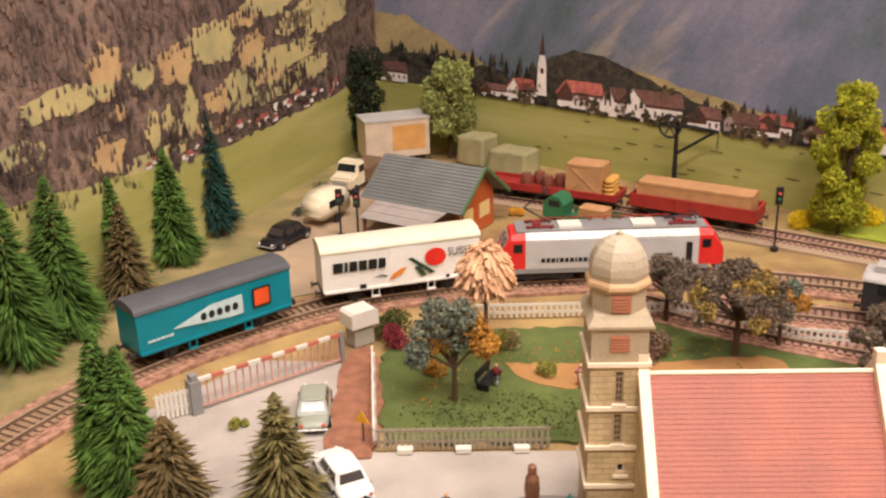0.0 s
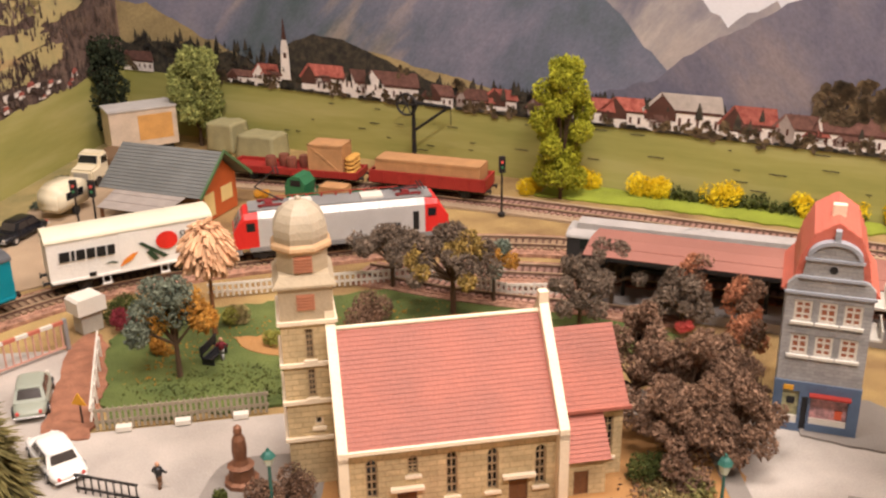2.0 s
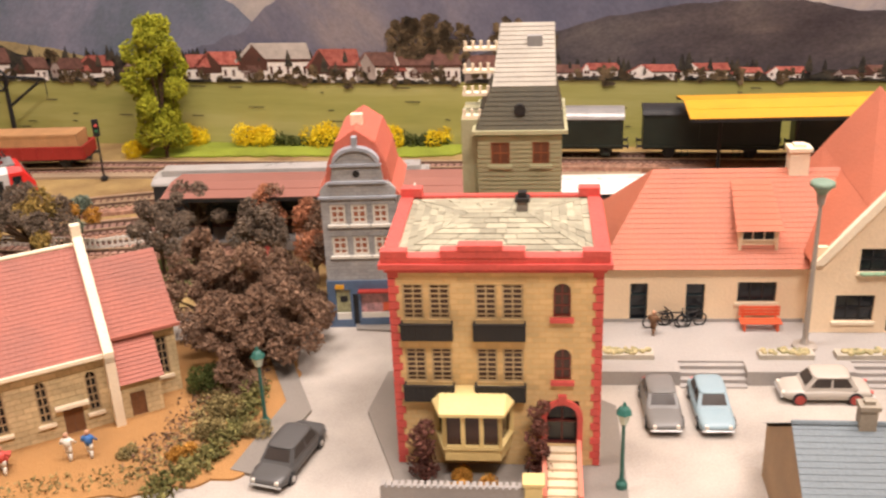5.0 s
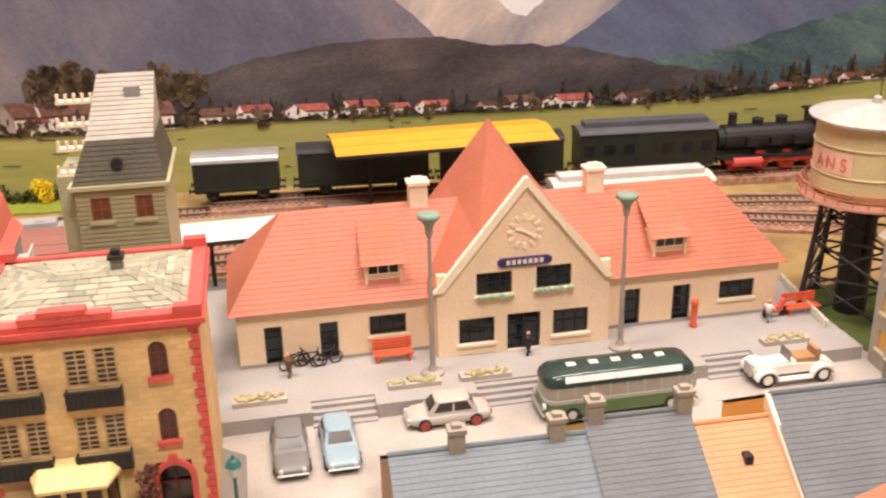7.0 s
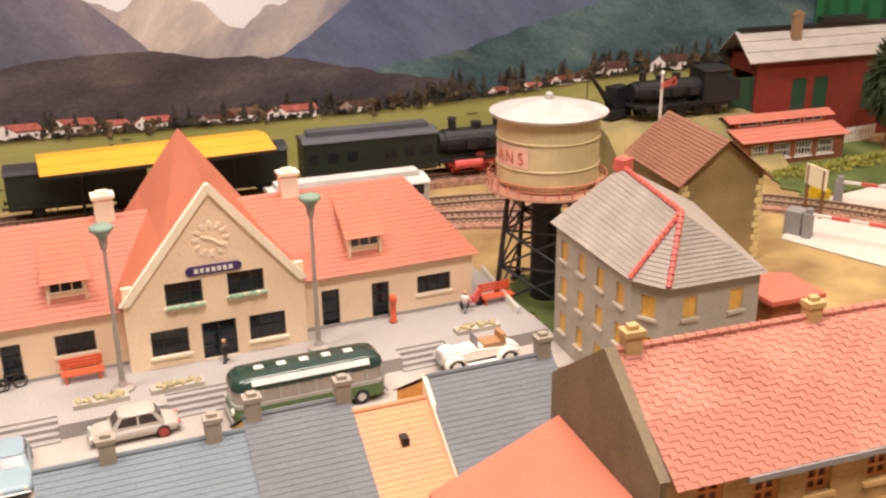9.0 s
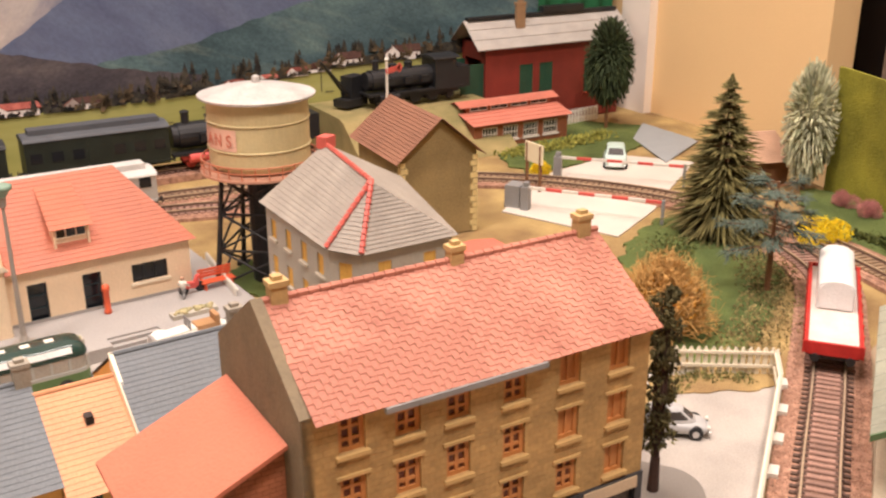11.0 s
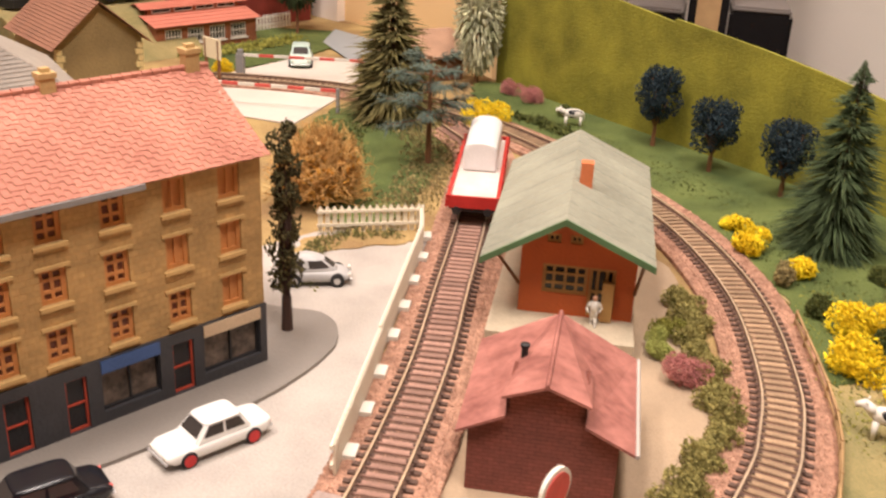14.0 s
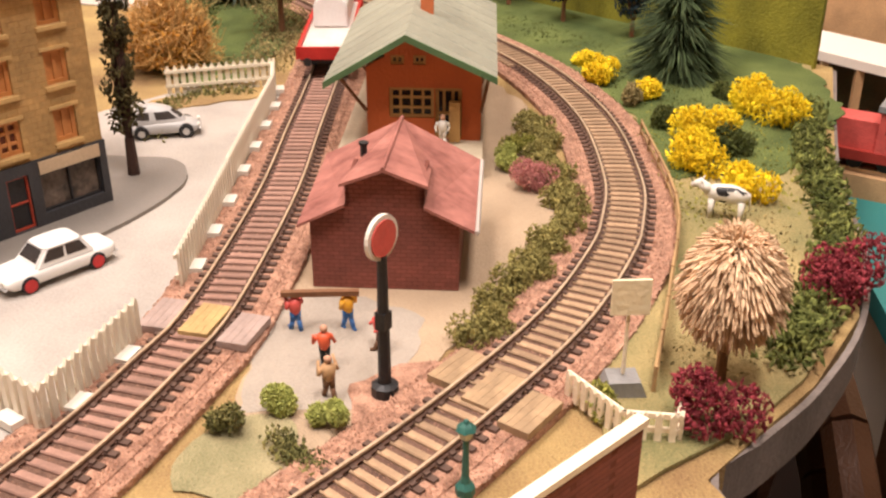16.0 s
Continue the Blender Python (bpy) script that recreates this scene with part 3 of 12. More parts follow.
part("near_hill", wall_mesh(ridge([(26, 9.5), (28.9, 11.9), (32.3, 13.2), (36, 12.9), (41.4, 10.9), (46, 9.4), (50, 8.4)], 0.35, seed=7), 0.18), TREELINE, backdrop)
part("tree_line", wall_mesh(ridge([(5, 11.0), (14, 11.2), (22, 10.2), (27, 9.2), (40, 8.6), (56, 8.9), (68, 9.0), (80, 8.8), (97, 8.0), (110, 7.5), (128, 7.2), (142, 7.2), (156, 7.8), (166, 8.9), (193.9, 9.8)], 0.8, seed=8), 0.22), TREELINE, backdrop)
FIELD_TOP = [(5, 7.5), (24, 7.15), (40, 6.75), (70, 6.5), (90, 6.25), (100, 6.65), (130, 6.45), (142, 6.5), (150, 6.75), (158, 7.2), (166, 8.0), (193.9, 8.5)]


def field_top(s):
    for (a, b), (c, d) in zip(FIELD_TOP, FIELD_TOP[1:]):
        if a <= s <= c:
            return b + (d - b) * (s - a) / (c - a) + 0.10 * noise.noise(Vector((s * 0.8, 0, 5)))
    return FIELD_TOP[-1][1]


cols = [5 + 188.9 * i / 120 for i in range(121)]
part("printed_meadow", wall_mesh([[(a, -1.5), (b, -1.5), (b, field_top(b)), (a, field_top(a))] for a, b in zip(cols, cols[1:])], 0.26), FIELD, backdrop)
rnd = random.Random(4)
ink = collections.defaultdict(list)


def printed_house(s, w, h, gable, style, up=0.0):
    """A chalet in the print: gable end, long wall, roof, balcony line and windows."""
    z = field_top(s) + up - 0.1
    e, g = z + h * rnd.uniform(0.56, 0.66), w * gable
    roof = "pale" if style == "p" else ("dull" if style == "s" or rnd.random() < 0.3 else "red")
    front = "brown" if style in "bp" else ("shade" if style == "s" else "white")
    ink["white"].append([(s + g, z), (s + w, z), (s + w, e), (s + g, e)])
    ink["white" if style != "s" else "shade"].append([(s, z), (s + g, z), (s + g, z + (e - z) * 0.45), (s, z + (e - z) * 0.45)])
    ink[front].append([(s, z + (e - z) * 0.45), (s + g, z + (e - z) * 0.45), (s + g, e), (s + g / 2, z + h), (s, e)])
    ink[roof].append([(s + g * 0.96, e - h * 0.07), (s + w + 0.25, e - h * 0.07), (s + w - 0.1, z + h), (s + g / 2, z + h)])
    ink[roof].append([(s - 0.28, e - h * 0.10), (s - 0.12, e - h * 0.18), (s + g / 2, z + h * 0.9), (s + g / 2, z + h)])
    ink["dark"].append([(s + g, e - h * 0.13), (s + w, e - h * 0.13), (s + w, e - h * 0.06), (s + g, e - h * 0.06)])
    n = max(2, int((w - g) / 0.7))
    for k in range(n):
        x = s + g + (w - g) * (k + 0.3) / n
        ink["dark"].append([(x, z + (e - z) * 0.3), (x + 0.24, z + (e - z) * 0.3), (x + 0.24, z + (e - z) * 0.62), (x, z + (e - z) * 0.62)])
    for k in range(2):
        x = s + g * (0.22 + 0.4 * k)
        ink["dark"].append([(x, z + (e - z) * 0.55), (x + 0.2, z + (e - z) * 0.55), (x + 0.2, z + (e - z) * 0.85), (x, z + (e - z) * 0.85)])


# the near village, the far village, and the hamlet on the slope: start, width, height, gable share, kind
for row in ((5.2, 4.6, 2.4, 0.3, "b"), (20.6, 3.4, 1.6, 0.4, "b"), (24.0, 3.6, 2.6, 0.5, "w"), (30.6, 5.4, 3.2, 0.35, "b"), (36.0, 2.8, 3.1, 0.5, "w"), (38.0, 7.0, 3.3, 0.42, "w"),
            (45.6, 3.4, 2.4, 0.6, "b"), (49.4, 3.4, 2.3, 0.3, "s"), (52.2, 3.8, 2.6, 0.7, "b"), (57.2, 3.4, 2.0, 0.3, "s"), (61.0, 2.2, 1.9, 0.4, "w"), (63.0, 3.0, 2.7, 0.2, "b")):
    printed_house(*row)
for row in ((64.8, 4.2, 3.0, 0.6, "b"), (69.0, 7.2, 3.8, 0.42, "p"), (76.1, 5.0, 3.3, 0.45, "b"), (80.8, 3.8, 3.0, 0.5, "s"), (84.3, 6.6, 3.3, 0.12, "w"), (91.3, 5.4, 2.7, 0.15, "s"), (98.2, 4.0, 1.5, 0.1, "s"),
            (102.4, 3.2, 1.6, 0.2, "w"), (106.6, 4.2, 1.5, 0.5, "w"), (111.3, 4.2, 1.6, 0.45, "w"), (116.0, 2.4, 1.2, 0.4, "b")):
    printed_house(*row)
for row in ((119.0, 3.2, 1.3, 0.4, "w"), (124.8, 2.6, 1.0, 0.3, "s"), (126.8, 3.6, 1.4, 0.4, "b"), (131.2, 4.8, 1.35, 0.4, "w"), (138.4, 3.2, 1.2, 0.4, "s"), (154.0, 2.2, 0.9, 0.4, "w"), (157.6, 2.2, 0.9, 0.4, "w"),
            (161.0, 2.4, 1.0, 0.4, "w"), (163.4, 2.6, 1.1, 0.4, "b"), (166.2, 3.6, 1.6, 0.4, "w"), (172.6, 4.4, 1.7, 0.4, "w")):
    printed_house(*row)
for _ in range(9):
    printed_house(rnd.uniform(24, 100), rnd.uniform(1.6, 2.8), rnd.uniform(1.0, 1.5), 0.4, rnd.choice("bsw"), rnd.uniform(0.3, 0.9))
for key, lift, m_ in (("white", 0.38, P_WHITE), ("shade", 0.385, P_SHADE), ("brown", 0.39, P_BROWN), ("red", 0.40, P_RED), ("pale", 0.405, P_GREY), ("dull", 0.407, P_DULL), ("dark", 0.42, P_BROWN)):
    part("printed_" + key, wall_mesh(ink[key], lift), m_, backdrop)
part("printed_spire", wall_mesh([[(27.9, 8.0), (29.2, 8.0), (29.1, 11.6), (28.1, 11.6)], [(28.1, 11.6), (29.1, 11.6), (28.65, 13.6)]], 0.37), P_WHITE, backdrop)
part("printed_spire_top", wall_mesh([[(28.3, 12.4), (28.95, 12.4), (28.62, 15.0)], [(28.4, 10.4), (28.8, 10.4), (28.8, 11.0), (28.4, 11.0)]], 0.375), P_BROWN, backdrop)
crowns = []
tall = [(86.0, 10.4, 1.9), (88.2, 10.9, 1.9), (90.6, 10.2, 1.6), (95.6, 10.3, 1.9), (98.2, 10.0, 1.6), (43.2, 9.9, 0.7), (49.6, 9.4, 0.9)]
for s_, z_, r in tall + [(q, field_top(q) + rnd.uniform(0.1, 1.0), rnd.uniform(0.25, 0.7)) for q in [rnd.uniform(6, 182) for _ in range(150)]]:
    for _ in range(46 if r > 1.5 else 6):
        a, q = rnd.uniform(0, 6.28), r * rnd.random() ** 0.6
        e = r * rnd.uniform(0.16, 0.34) if r > 1.5 else r * 0.5
        x, y = s_ + q * math.cos(a), z_ + q * math.sin(a)
        crowns.append([(x + e * rnd.uniform(0.5, 1.2) * math.cos(k * 0.785), y + e * rnd.uniform(0.5, 1.2) * math.sin(k * 0.785)) for k in range(8)])
part("printed_tree", wall_mesh(crowns, 0.44), TREE_BROWN, backdrop)
spikes = []
for i in range(620):
    q, h = rnd.uniform(6, 192), rnd.uniform(0.5, 1.7)
    if rnd.random() < 0.35:
        q = rnd.choice((10, 15, 20, 26, 55, 58, 61, 65, 70, 77, 150, 168)) + rnd.gauss(0, 1.8)
    q = min(191, max(6, q))
    z_ = field_top(q) + (rnd.uniform(0.9, 2.0) if q < 100 else rnd.uniform(0.1, 1.0)) + (2.2 * rnd.random() if q < 28 else 0) + (1.2 * rnd.random() if q > 150 else 0)
    spikes.append([(q - h * 0.24, z_), (q + h * 0.24, z_), (q + h * 0.13, z_ + h * 0.6), (q, z_ + h), (q - h * 0.14, z_ + h * 0.55)])
part("printed_conifer", wall_mesh(spikes[:560], 0.345), TREELINE, backdrop)
part("printed_near_conifer", wall_mesh(spikes[560:], 0.46), TREELINE, backdrop)
fringe = []
for i in range(420):
    q = 20 + 172 * rnd.random()
    h = rnd.uniform(0.12, 0.35)
    fringe.append([(q, field_top(q) - 0.12), (q + rnd.uniform(0.4, 1.6), field_top(q + 1) - 0.12), (q + 0.7, field_top(q) + h), (q + 0.1, field_top(q) + h * 0.8)])
part("printed_field_edge", wall_mesh(fringe, 0.43), TREELINE, backdrop)
marks = []
for _ in range(70):
    s, z = rnd.uniform(8, 180), rnd.uniform(1.5, 6.2)
    w = rnd.uniform(0.3, 1.6)
    marks.append([(s, z), (s + w, z - 0.03), (s + w, z + 0.07), (s, z + 0.09)])
part("printed_hedge", wall_mesh(marks, 0.36), TREELINE, backdrop)


# the side board: wooded hillside
def side(q, z, lift=0.0):
    return (-18.2 - 0.2727 * q + 0.962 * lift, 117.0 - 0.962 * q - 0.2727 * lift, z)


bm = bm_new()
slab(bm, [side(0, 0)[:2], side(0, 0, -1.2)[:2], side(112, 0, -1.2)[:2], side(112, 0)[:2]], -1.6, 62)
hillboard = solid("backdrop_side", bm, HILLSIDE, 0, 0, 0, 0, "printed wooded hillside with yellow clearings", "backdrop", kind="structure")


def side_mesh(polys, lift):
    bm = bm_new()
    for pts in polys:
        poly(bm, [side(q, z, lift) for q, z in pts])
    return bm


def ragged(q, z, rx, rz, seed):
    """A clearing in the print, its rim bitten by tree tops."""
    out = []
    for k in range(64):
        a = 6.28318 * k / 64
        v = Vector((math.cos(a) * 1.6, math.sin(a) * 1.6, seed * 2.7))
        f = 1.3 + 0.55 * noise.noise(v) + 0.34 * noise.noise(v * 2.6) + 0.15 * noise.noise(v * 7.0)
        out.append((q + rx * f * math.cos(a), z + rz * f * math.sin(a)))
    return out


GLADES = ((54.5, 16.3, 4.3, 0.75), (49.5, 17.8, 1.5, 1.5), (45.4, 16.5, 1.5, 0.75), (40.4, 16.6, 2.2, 1.2), (34.7, 17.5, 2.9, 1.6), (30.6, 12.6, 2.3, 1.5), (34.4, 12.4, 2.1, 1.0), (39.1, 12.4, 1.1, 1.6),
          (21.9, 14.2, 5.4, 0.8), (44.6, 11.7, 0.7, 1.2), (50.4, 11.2, 1.7, 1.0), (44.9, 9.4, 3.6, 0.8), (28.3, 15.9, 1.7, 1.4), (42.4, 12.1, 0.8, 0.85), (26.0, 12.9, 2.8, 0.7), (24.0, 20.0, 4.0, 1.2), (14.0, 17.4, 4.4, 1.6), (17, 12.0, 3, 0.9))
warm = (3, 6, 10, 12, 1, 14)
MORE = ((24, 11.0, 4, 0.8), (36, 10.0, 2.6, 0.6), (60, 13.6, 3, 0.7), (29, 18.9, 2.2, 0.7), (20, 17.2, 3, 0.8))
glades = [ragged(*g, i) for i, g in enumerate(GLADES + MORE)]
for i in range(7):
    q, z = rnd.uniform(20, 62), rnd.uniform(9.5, 15)
    glades.append(ragged(q, z, rnd.uniform(0.5, 1.3), rnd.uniform(0.3, 0.6), 40 + i))
part("printed_clearing", side_mesh([g for i, g in enumerate(glades) if i in warm or i > 17 and i % 2], 0.10), CLEARING, hillboard)
part("printed_green_clearing", side_mesh([g for i, g in enumerate(glades) if not (i in warm or i > 17 and i % 2)], 0.11), CLEARING_2, hillboard)


def spire(q, z, h):
    """A printed conifer."""
    w = h * rnd.uniform(0.17, 0.26)
    return [(q - w, z), (q + w, z), (q + w * 0.75, z + h * 0.4), (q + w * 0.28, z + h * 0.78), (q, z + h), (q - w * 0.35, z + h * 0.74), (q - w * 0.8, z + h * 0.36)]


def open_land(q, z):
    return any(abs(q - a) < c * 1.2 and abs(z - b) < d * 1.15 for a, b, c, d in GLADES)


dark_wood, mid_wood = [], []
for g in glades:
    low = min(z for q, z in g)
    for q, z in g:
        if rnd.random() < (0.8 if z < low + 0.8 else 0.3):
            dark_wood.append(spire(q + rnd.uniform(-0.2, 0.2), z - rnd.uniform(0.5, 0.9), rnd.uniform(0.5, 1.0)))
for k in range(5200):
    q, z = rnd.uniform(1, 92), rnd.uniform(8.2, 33)
    if open_land(q, z + 0.3) and rnd.random() < 0.93:
        continue
    (dark_wood if k % 5 < 3 else mid_wood).append(spire(q, z, rnd.uniform(0.45, 1.15)))
part("printed_wood", side_mesh(mid_wood, 0.14), HILLTREE_MID, hillboard)
part("printed_dark_wood", side_mesh(dark_wood, 0.18), HILLTREE, hillboard)


def side_top(q):
    return 8.3 - 0.5 * math.sin(min(q, 70) / 24) + (0.10 * (q - 36) if q > 36 else 0) + 0.2 * math.sin(q * 0.9)


part("printed_meadow", side_mesh([[(q, -1.5), (q + 2, -1.5), (q + 2, side_top(q + 2)), (q, side_top(q))] for q in range(0, 110, 2)], 0.18), FIELD, hillboard)
hamlet = []
for i in range(40):
    q = rnd.uniform(10, 30) if i < 32 else rnd.uniform(31, 46)
    hamlet.append((q, side_top(q) + rnd.uniform(-0.05, 1.5) * (1.1 - abs(q - 20) / 30), rnd.uniform(0.5, 1.3)))
part("printed_wall", side_mesh([[(q, z), (q + w, z), (q + w, z + w * 0.45), (q, z + w * 0.45)] for q, z, w in hamlet], 0.22), P_WHITE, hillboard)
part("printed_roof", side_mesh([[(q - 0.1, z + w * 0.4), (q + w + 0.1, z + w * 0.4), (q + w * 0.8, z + w * 0.8), (q + w * 0.2, z + w * 0.8)] for q, z, w in hamlet[::2]], 0.26), P_RED, hillboard)
part("printed_bush", side_mesh([ragged(rnd.uniform(10, 44), side_top(20) + rnd.uniform(0.2, 2.0), rnd.uniform(0.2, 0.5), rnd.uniform(0.15, 0.4), 90 + i) for i in range(60)], 0.24), HILLTREE, hillboard)

# ---- grass mat boards at the far end
grass_wall = thing("grass_board", 0, 0, 0, 0, "upright boards covered with moss-green grass mat", "board")
for i, (p, q, za, zb) in enumerate((((124.2, -18.3), (110.3, -34.7), 11.5, 9.6), ((110.3, -34.7), (93.2, -54.9), 9.9, 6.2))):
    p, q = Vector(p), Vector(q)
    d = (q - p).normalized()
    nrm = Vector((d.y, -d.x))
    bm = bm_new()
    n = 40
    grid = []
    for side_i in (0, 1):
        rows_ = []
        for a in range(n + 1):
            f = a / n
            top = za + (zb - za) * f + (0.5 * math.sin(f * 3.1) if i else 0.25 * math.sin(f * 3.1))
            if i and f > 0.9:
                top -= (f - 0.9) * 14
            col = []
            for b in range(9):
                c = p + (q - p) * f + nrm * (0.35 if side_i else 0.0)
                bulge = 0.10 * noise.noise(Vector((f * 40 + i * 7, b * 1.3, 0))) if not side_i else 0
                col.append(bm.verts.new((c.x - nrm.x * bulge, c.y - nrm.y * bulge, -0.3 + (top + 0.3) * b / 8)))
            rows_.append(col)
        grid.append(rows_)
    for rows_ in grid:
        for a in range(n):
            for b in range(8):
                bm.faces.new((rows_[a][b], rows_[a + 1][b], rows_[a + 1][b + 1], rows_[a][b + 1]))
    for a in range(n):
        bm.faces.new((grid[0][a][8], grid[0][a + 1][8], grid[1][a + 1][8], grid[1][a][8]))
    for a in (0, n):
        for b in range(8):
            bm.faces.new((grid[0][a][b], grid[0][a][b + 1], grid[1][a][b + 1], grid[1][a][b]))
    part("grass_panel", bm, MOSS, grass_wall)

# ---- the room
PLASTER = mat("room_plaster", (0.80, 0.55, 0.28), 0.85, var=0.05, scale=4)
ROOM_WHITE = mat("room_white", (0.82, 0.73, 0.64), 0.7, var=0.05, scale=4)
# South, west walls and ceiling are unseen; tones kept low to cut bounced light.
ROOM_BEIGE = mat("room_beige", (0.42, 0.30, 0.18), 0.85, var=0.08, scale=4)
CEILING = mat("room_ceiling", (0.55, 0.49, 0.42), 0.8, var=0.05, scale=4)
CARPET = mat("dark_floor", (0.03, 0.016, 0.011), 0.9, var=0.3, scale=12)


def room_box(name, s0, s1, w0, w1, z0, z1, material, label, category="wall"):
    bm = bm_new()
    slab(bm, [along(s0, w0), along(s0, w1), along(s1, w1), along(s1, w0)], z0, z1)
    return solid(name, bm, material, 0, 0, 0, 0, label, category, kind="structure")


room_box("wall_north", -122, 260, -9, -5, -75, 160, ROOM_WHITE, "plain pale room wall behind the panorama")
room_box("wall_south", -122, 260, 300, 304, -75, 160, ROOM_BEIGE, "plain beige room wall")
room_box("wall_west", -126, -122, -9, 304, -75, 160, ROOM_BEIGE, "plain beige room wall")
room_box("floor", -126, 264, -9, 304, -78, -75, CARPET, "dark brown room floor", "floor")
room_box("ceiling", -126, 264, -9, 304, 160, 164, CEILING, "off-white room ceiling", "ceiling")
room_box("wall_east", 205, 209, -5, 33, -75, 160, PLASTER, "beige plastered room wall")
room_box("trim_1", 203.8, 205, 3, 8, -75, 160, ROOM_WHITE, "white door frame beside the wall", "trim")
# Near-black slab: the darkness behind the open doorway is put into its colour.
room_box("wall_recess", 222, 226, -5, 28.5, -75, 160, mat("unlit_recess_black", (0.02, 0.012, 0.01), 0.8), "near-black slab painting the unlit depth of an open doorway", "wall")
# Far white end wall of the room, visible past the door post.
room_box("door_1", 258, 260, -5, 100, -75, 160, ROOM_WHITE, "white painted far room wall", "door")
room_box("trim_3", 203.6, 206.5, 40.4, 43.6, -75, 160, mat("dark_door_post", (0.16, 0.11, 0.08), 0.5), "dark brown door post", "trim")
room_box("wall_east_far", 258, 262, 100, 304, -75, 160, ROOM_BEIGE, "pale room wall")

# ---------------------------------------------------------------- tracks


def track(name, pts, z, label, sleeper=SLEEPER, singly=None, ballast=BALLAST, ends=True):
    """Two rails on sleepers over a ballast bed; singly: (x0, x1), the stretch whose sleepers are pieces of their own."""
    ob = thing(name, 0, 0, z, 0, label, "railway track")
    path = spline(pts, 1.0)
    if ballast:
        bm = bm_new()
        strip(bm, path, -2.3, 2.3, 0.0 - z + 0.02, 0.16)
        strip(bm, path, -1.75, 1.75, 0.15, 0.21)
        part("ballast", bm, ballast, ob)
        # Shade in the gaps between sleepers, painted as a darker gravel strip.
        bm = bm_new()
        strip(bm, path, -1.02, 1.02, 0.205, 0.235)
        part("track_bed", bm, TRACK_BED, ob, "gravel between the sleepers, coloured darker for the shade there")
    for w in (-0.86, 0.86):
        bm = bm_new()
        strip(bm, path, w - 0.045, w + 0.045, 0.5, 0.58)
        rail = part("rail", bm, RAIL, ob)
        bm = bm_new()
        strip(bm, path, w - 0.025, w + 0.025, 0.36, 0.505)
        strip(bm, path, w - 0.11, w + 0.11, 0.33, 0.375)
        part("rail_foot", bm, RAIL_FOOT, rail, "brown weathered foot")
    bm = bm_new()
    box(bm, -0.155, 0.155, -1.0, 1.0, 0.12, 0.34)
    bmesh.ops.bevel(bm, geom=[e for e in bm.edges if e.verts[0].co.z > 0.3 and e.verts[1].co.z > 0.3], offset=0.04, segments=1, affect="EDGES")
    for w in (-1, 1):
        y0, y1 = sorted((w * 1.0, w * 1.36))
        box(bm, -0.12, 0.12, y0, y1, 0.12, 0.31)
        box(bm, -0.10, 0.10, w * 0.86 - 0.22, w * 0.86 + 0.22, 0.33, 0.40)
    for f in bm.faces:
        f.material_index = 1 if abs(f.calc_center_median().y) > 0.6 else 0
    one = mesh_of("sleeper", bm, sleeper, STUB)
    rest = bm_new()
    steps = spline(pts, 0.57)
    for i, p in enumerate(steps[:-1]):
        d = steps[i + 1] - p
        a = math.degrees(math.atan2(d.y, d.x)) + 2.0 * noise.noise(Vector((i * 3.3, z, 1)))
        if singly and singly[0] < p.x < singly[1]:
            share("sleeper", one, ob, cm(p.x, p.y, 0, 0, 0, a))
        else:
            m = Matrix.Translation((p.x, p.y, 0)) @ Matrix.Rotation(radians(a), 4, "Z")
            box(rest, -0.18, 0.18, -1.4, 1.4, 0.12, 0.34, m)
    tagged(part("distant_sleeper", rest, sleeper, ob), kind="stuff")
    return ob


def ballast_stones(ob, pts, x0, x1, n, seed, m):
    """Loose stones along the shoulders and between the sleepers of the near stretch."""
    rg = random.Random(seed)
    path = [p for p in spline(pts, 0.25)]
    spans = [(a, b) for a, b in zip(path, path[1:]) if x0 < a.x < x1]
    V, F = [], []
    for _ in range(n):
        a, b = spans[rg.randrange(len(spans))]
        d = (b - a).normalized()
        w = rg.choice((-1, 1)) * (rg.uniform(1.3, 2.35) if rg.random() < 0.75 else rg.uniform(0.0, 0.8))
        c = a.lerp(b, rg.random()) + Vector((-d.y, d.x)) * w
        k = len(V)
        r = rg.uniform(0.035, 0.085)
        z = 0.19 if abs(w) < 1.75 else 0.14
        t0 = rg.uniform(0, 6.28)
        V += [(c.x + r * math.cos(t0 + q * 2.094), c.y + r * math.sin(t0 + q * 2.094), z) for q in range(3)] + [(c.x + rg.uniform(-0.4, 0.4) * r, c.y + rg.uniform(-0.4, 0.4) * r, z + r * rg.uniform(0.8, 1.5))]
        F += [(k, k + 1, k + 3), (k + 1, k + 2, k + 3), (k + 2, k, k + 3)]
    me = bpy.data.meshes.new("ballast_stone")
    me.from_pydata([(x * S, y * S, z * S) for x, y, z in V], [], F)
    me.materials.append(m)
    st = new("ballast_stone", me)
    st.parent = ob
    tagged(st, "loose reddish ballast stones", kind="stuff")


STONES = mat("ballast_stones", (0.40, 0.205, 0.135), 0.95, var=0.3, scale=300, bump=0.3, tint=(0.48, 0.30, 0.21), island=0.22)
MAIN = [(-34.5, 31), (-30.6, 43), (-25.2, 54), (-15.2, 64.2), (-6, 68.6), (5.2, 71.0), (13, 71.8), (21, 71.2), (30, 68.4), (44, 61.0), (57, 53.5), (71, 46.2), (85, 38.8), (97, 30.6), (106.5, 20.5), (112.4, 10.5), (114.6, 0), (113.8, -9.5), (109.6, -18.6), (103.5, -26), (97, -31.8), (89, -37), (80, -40.4), (71, -41.7), (66, -41.5), (63.2, -41.0), (58.2, -39.4), (53.1, -36.9), (47.8, -33.7), (42, -29.3), (37, -24)]
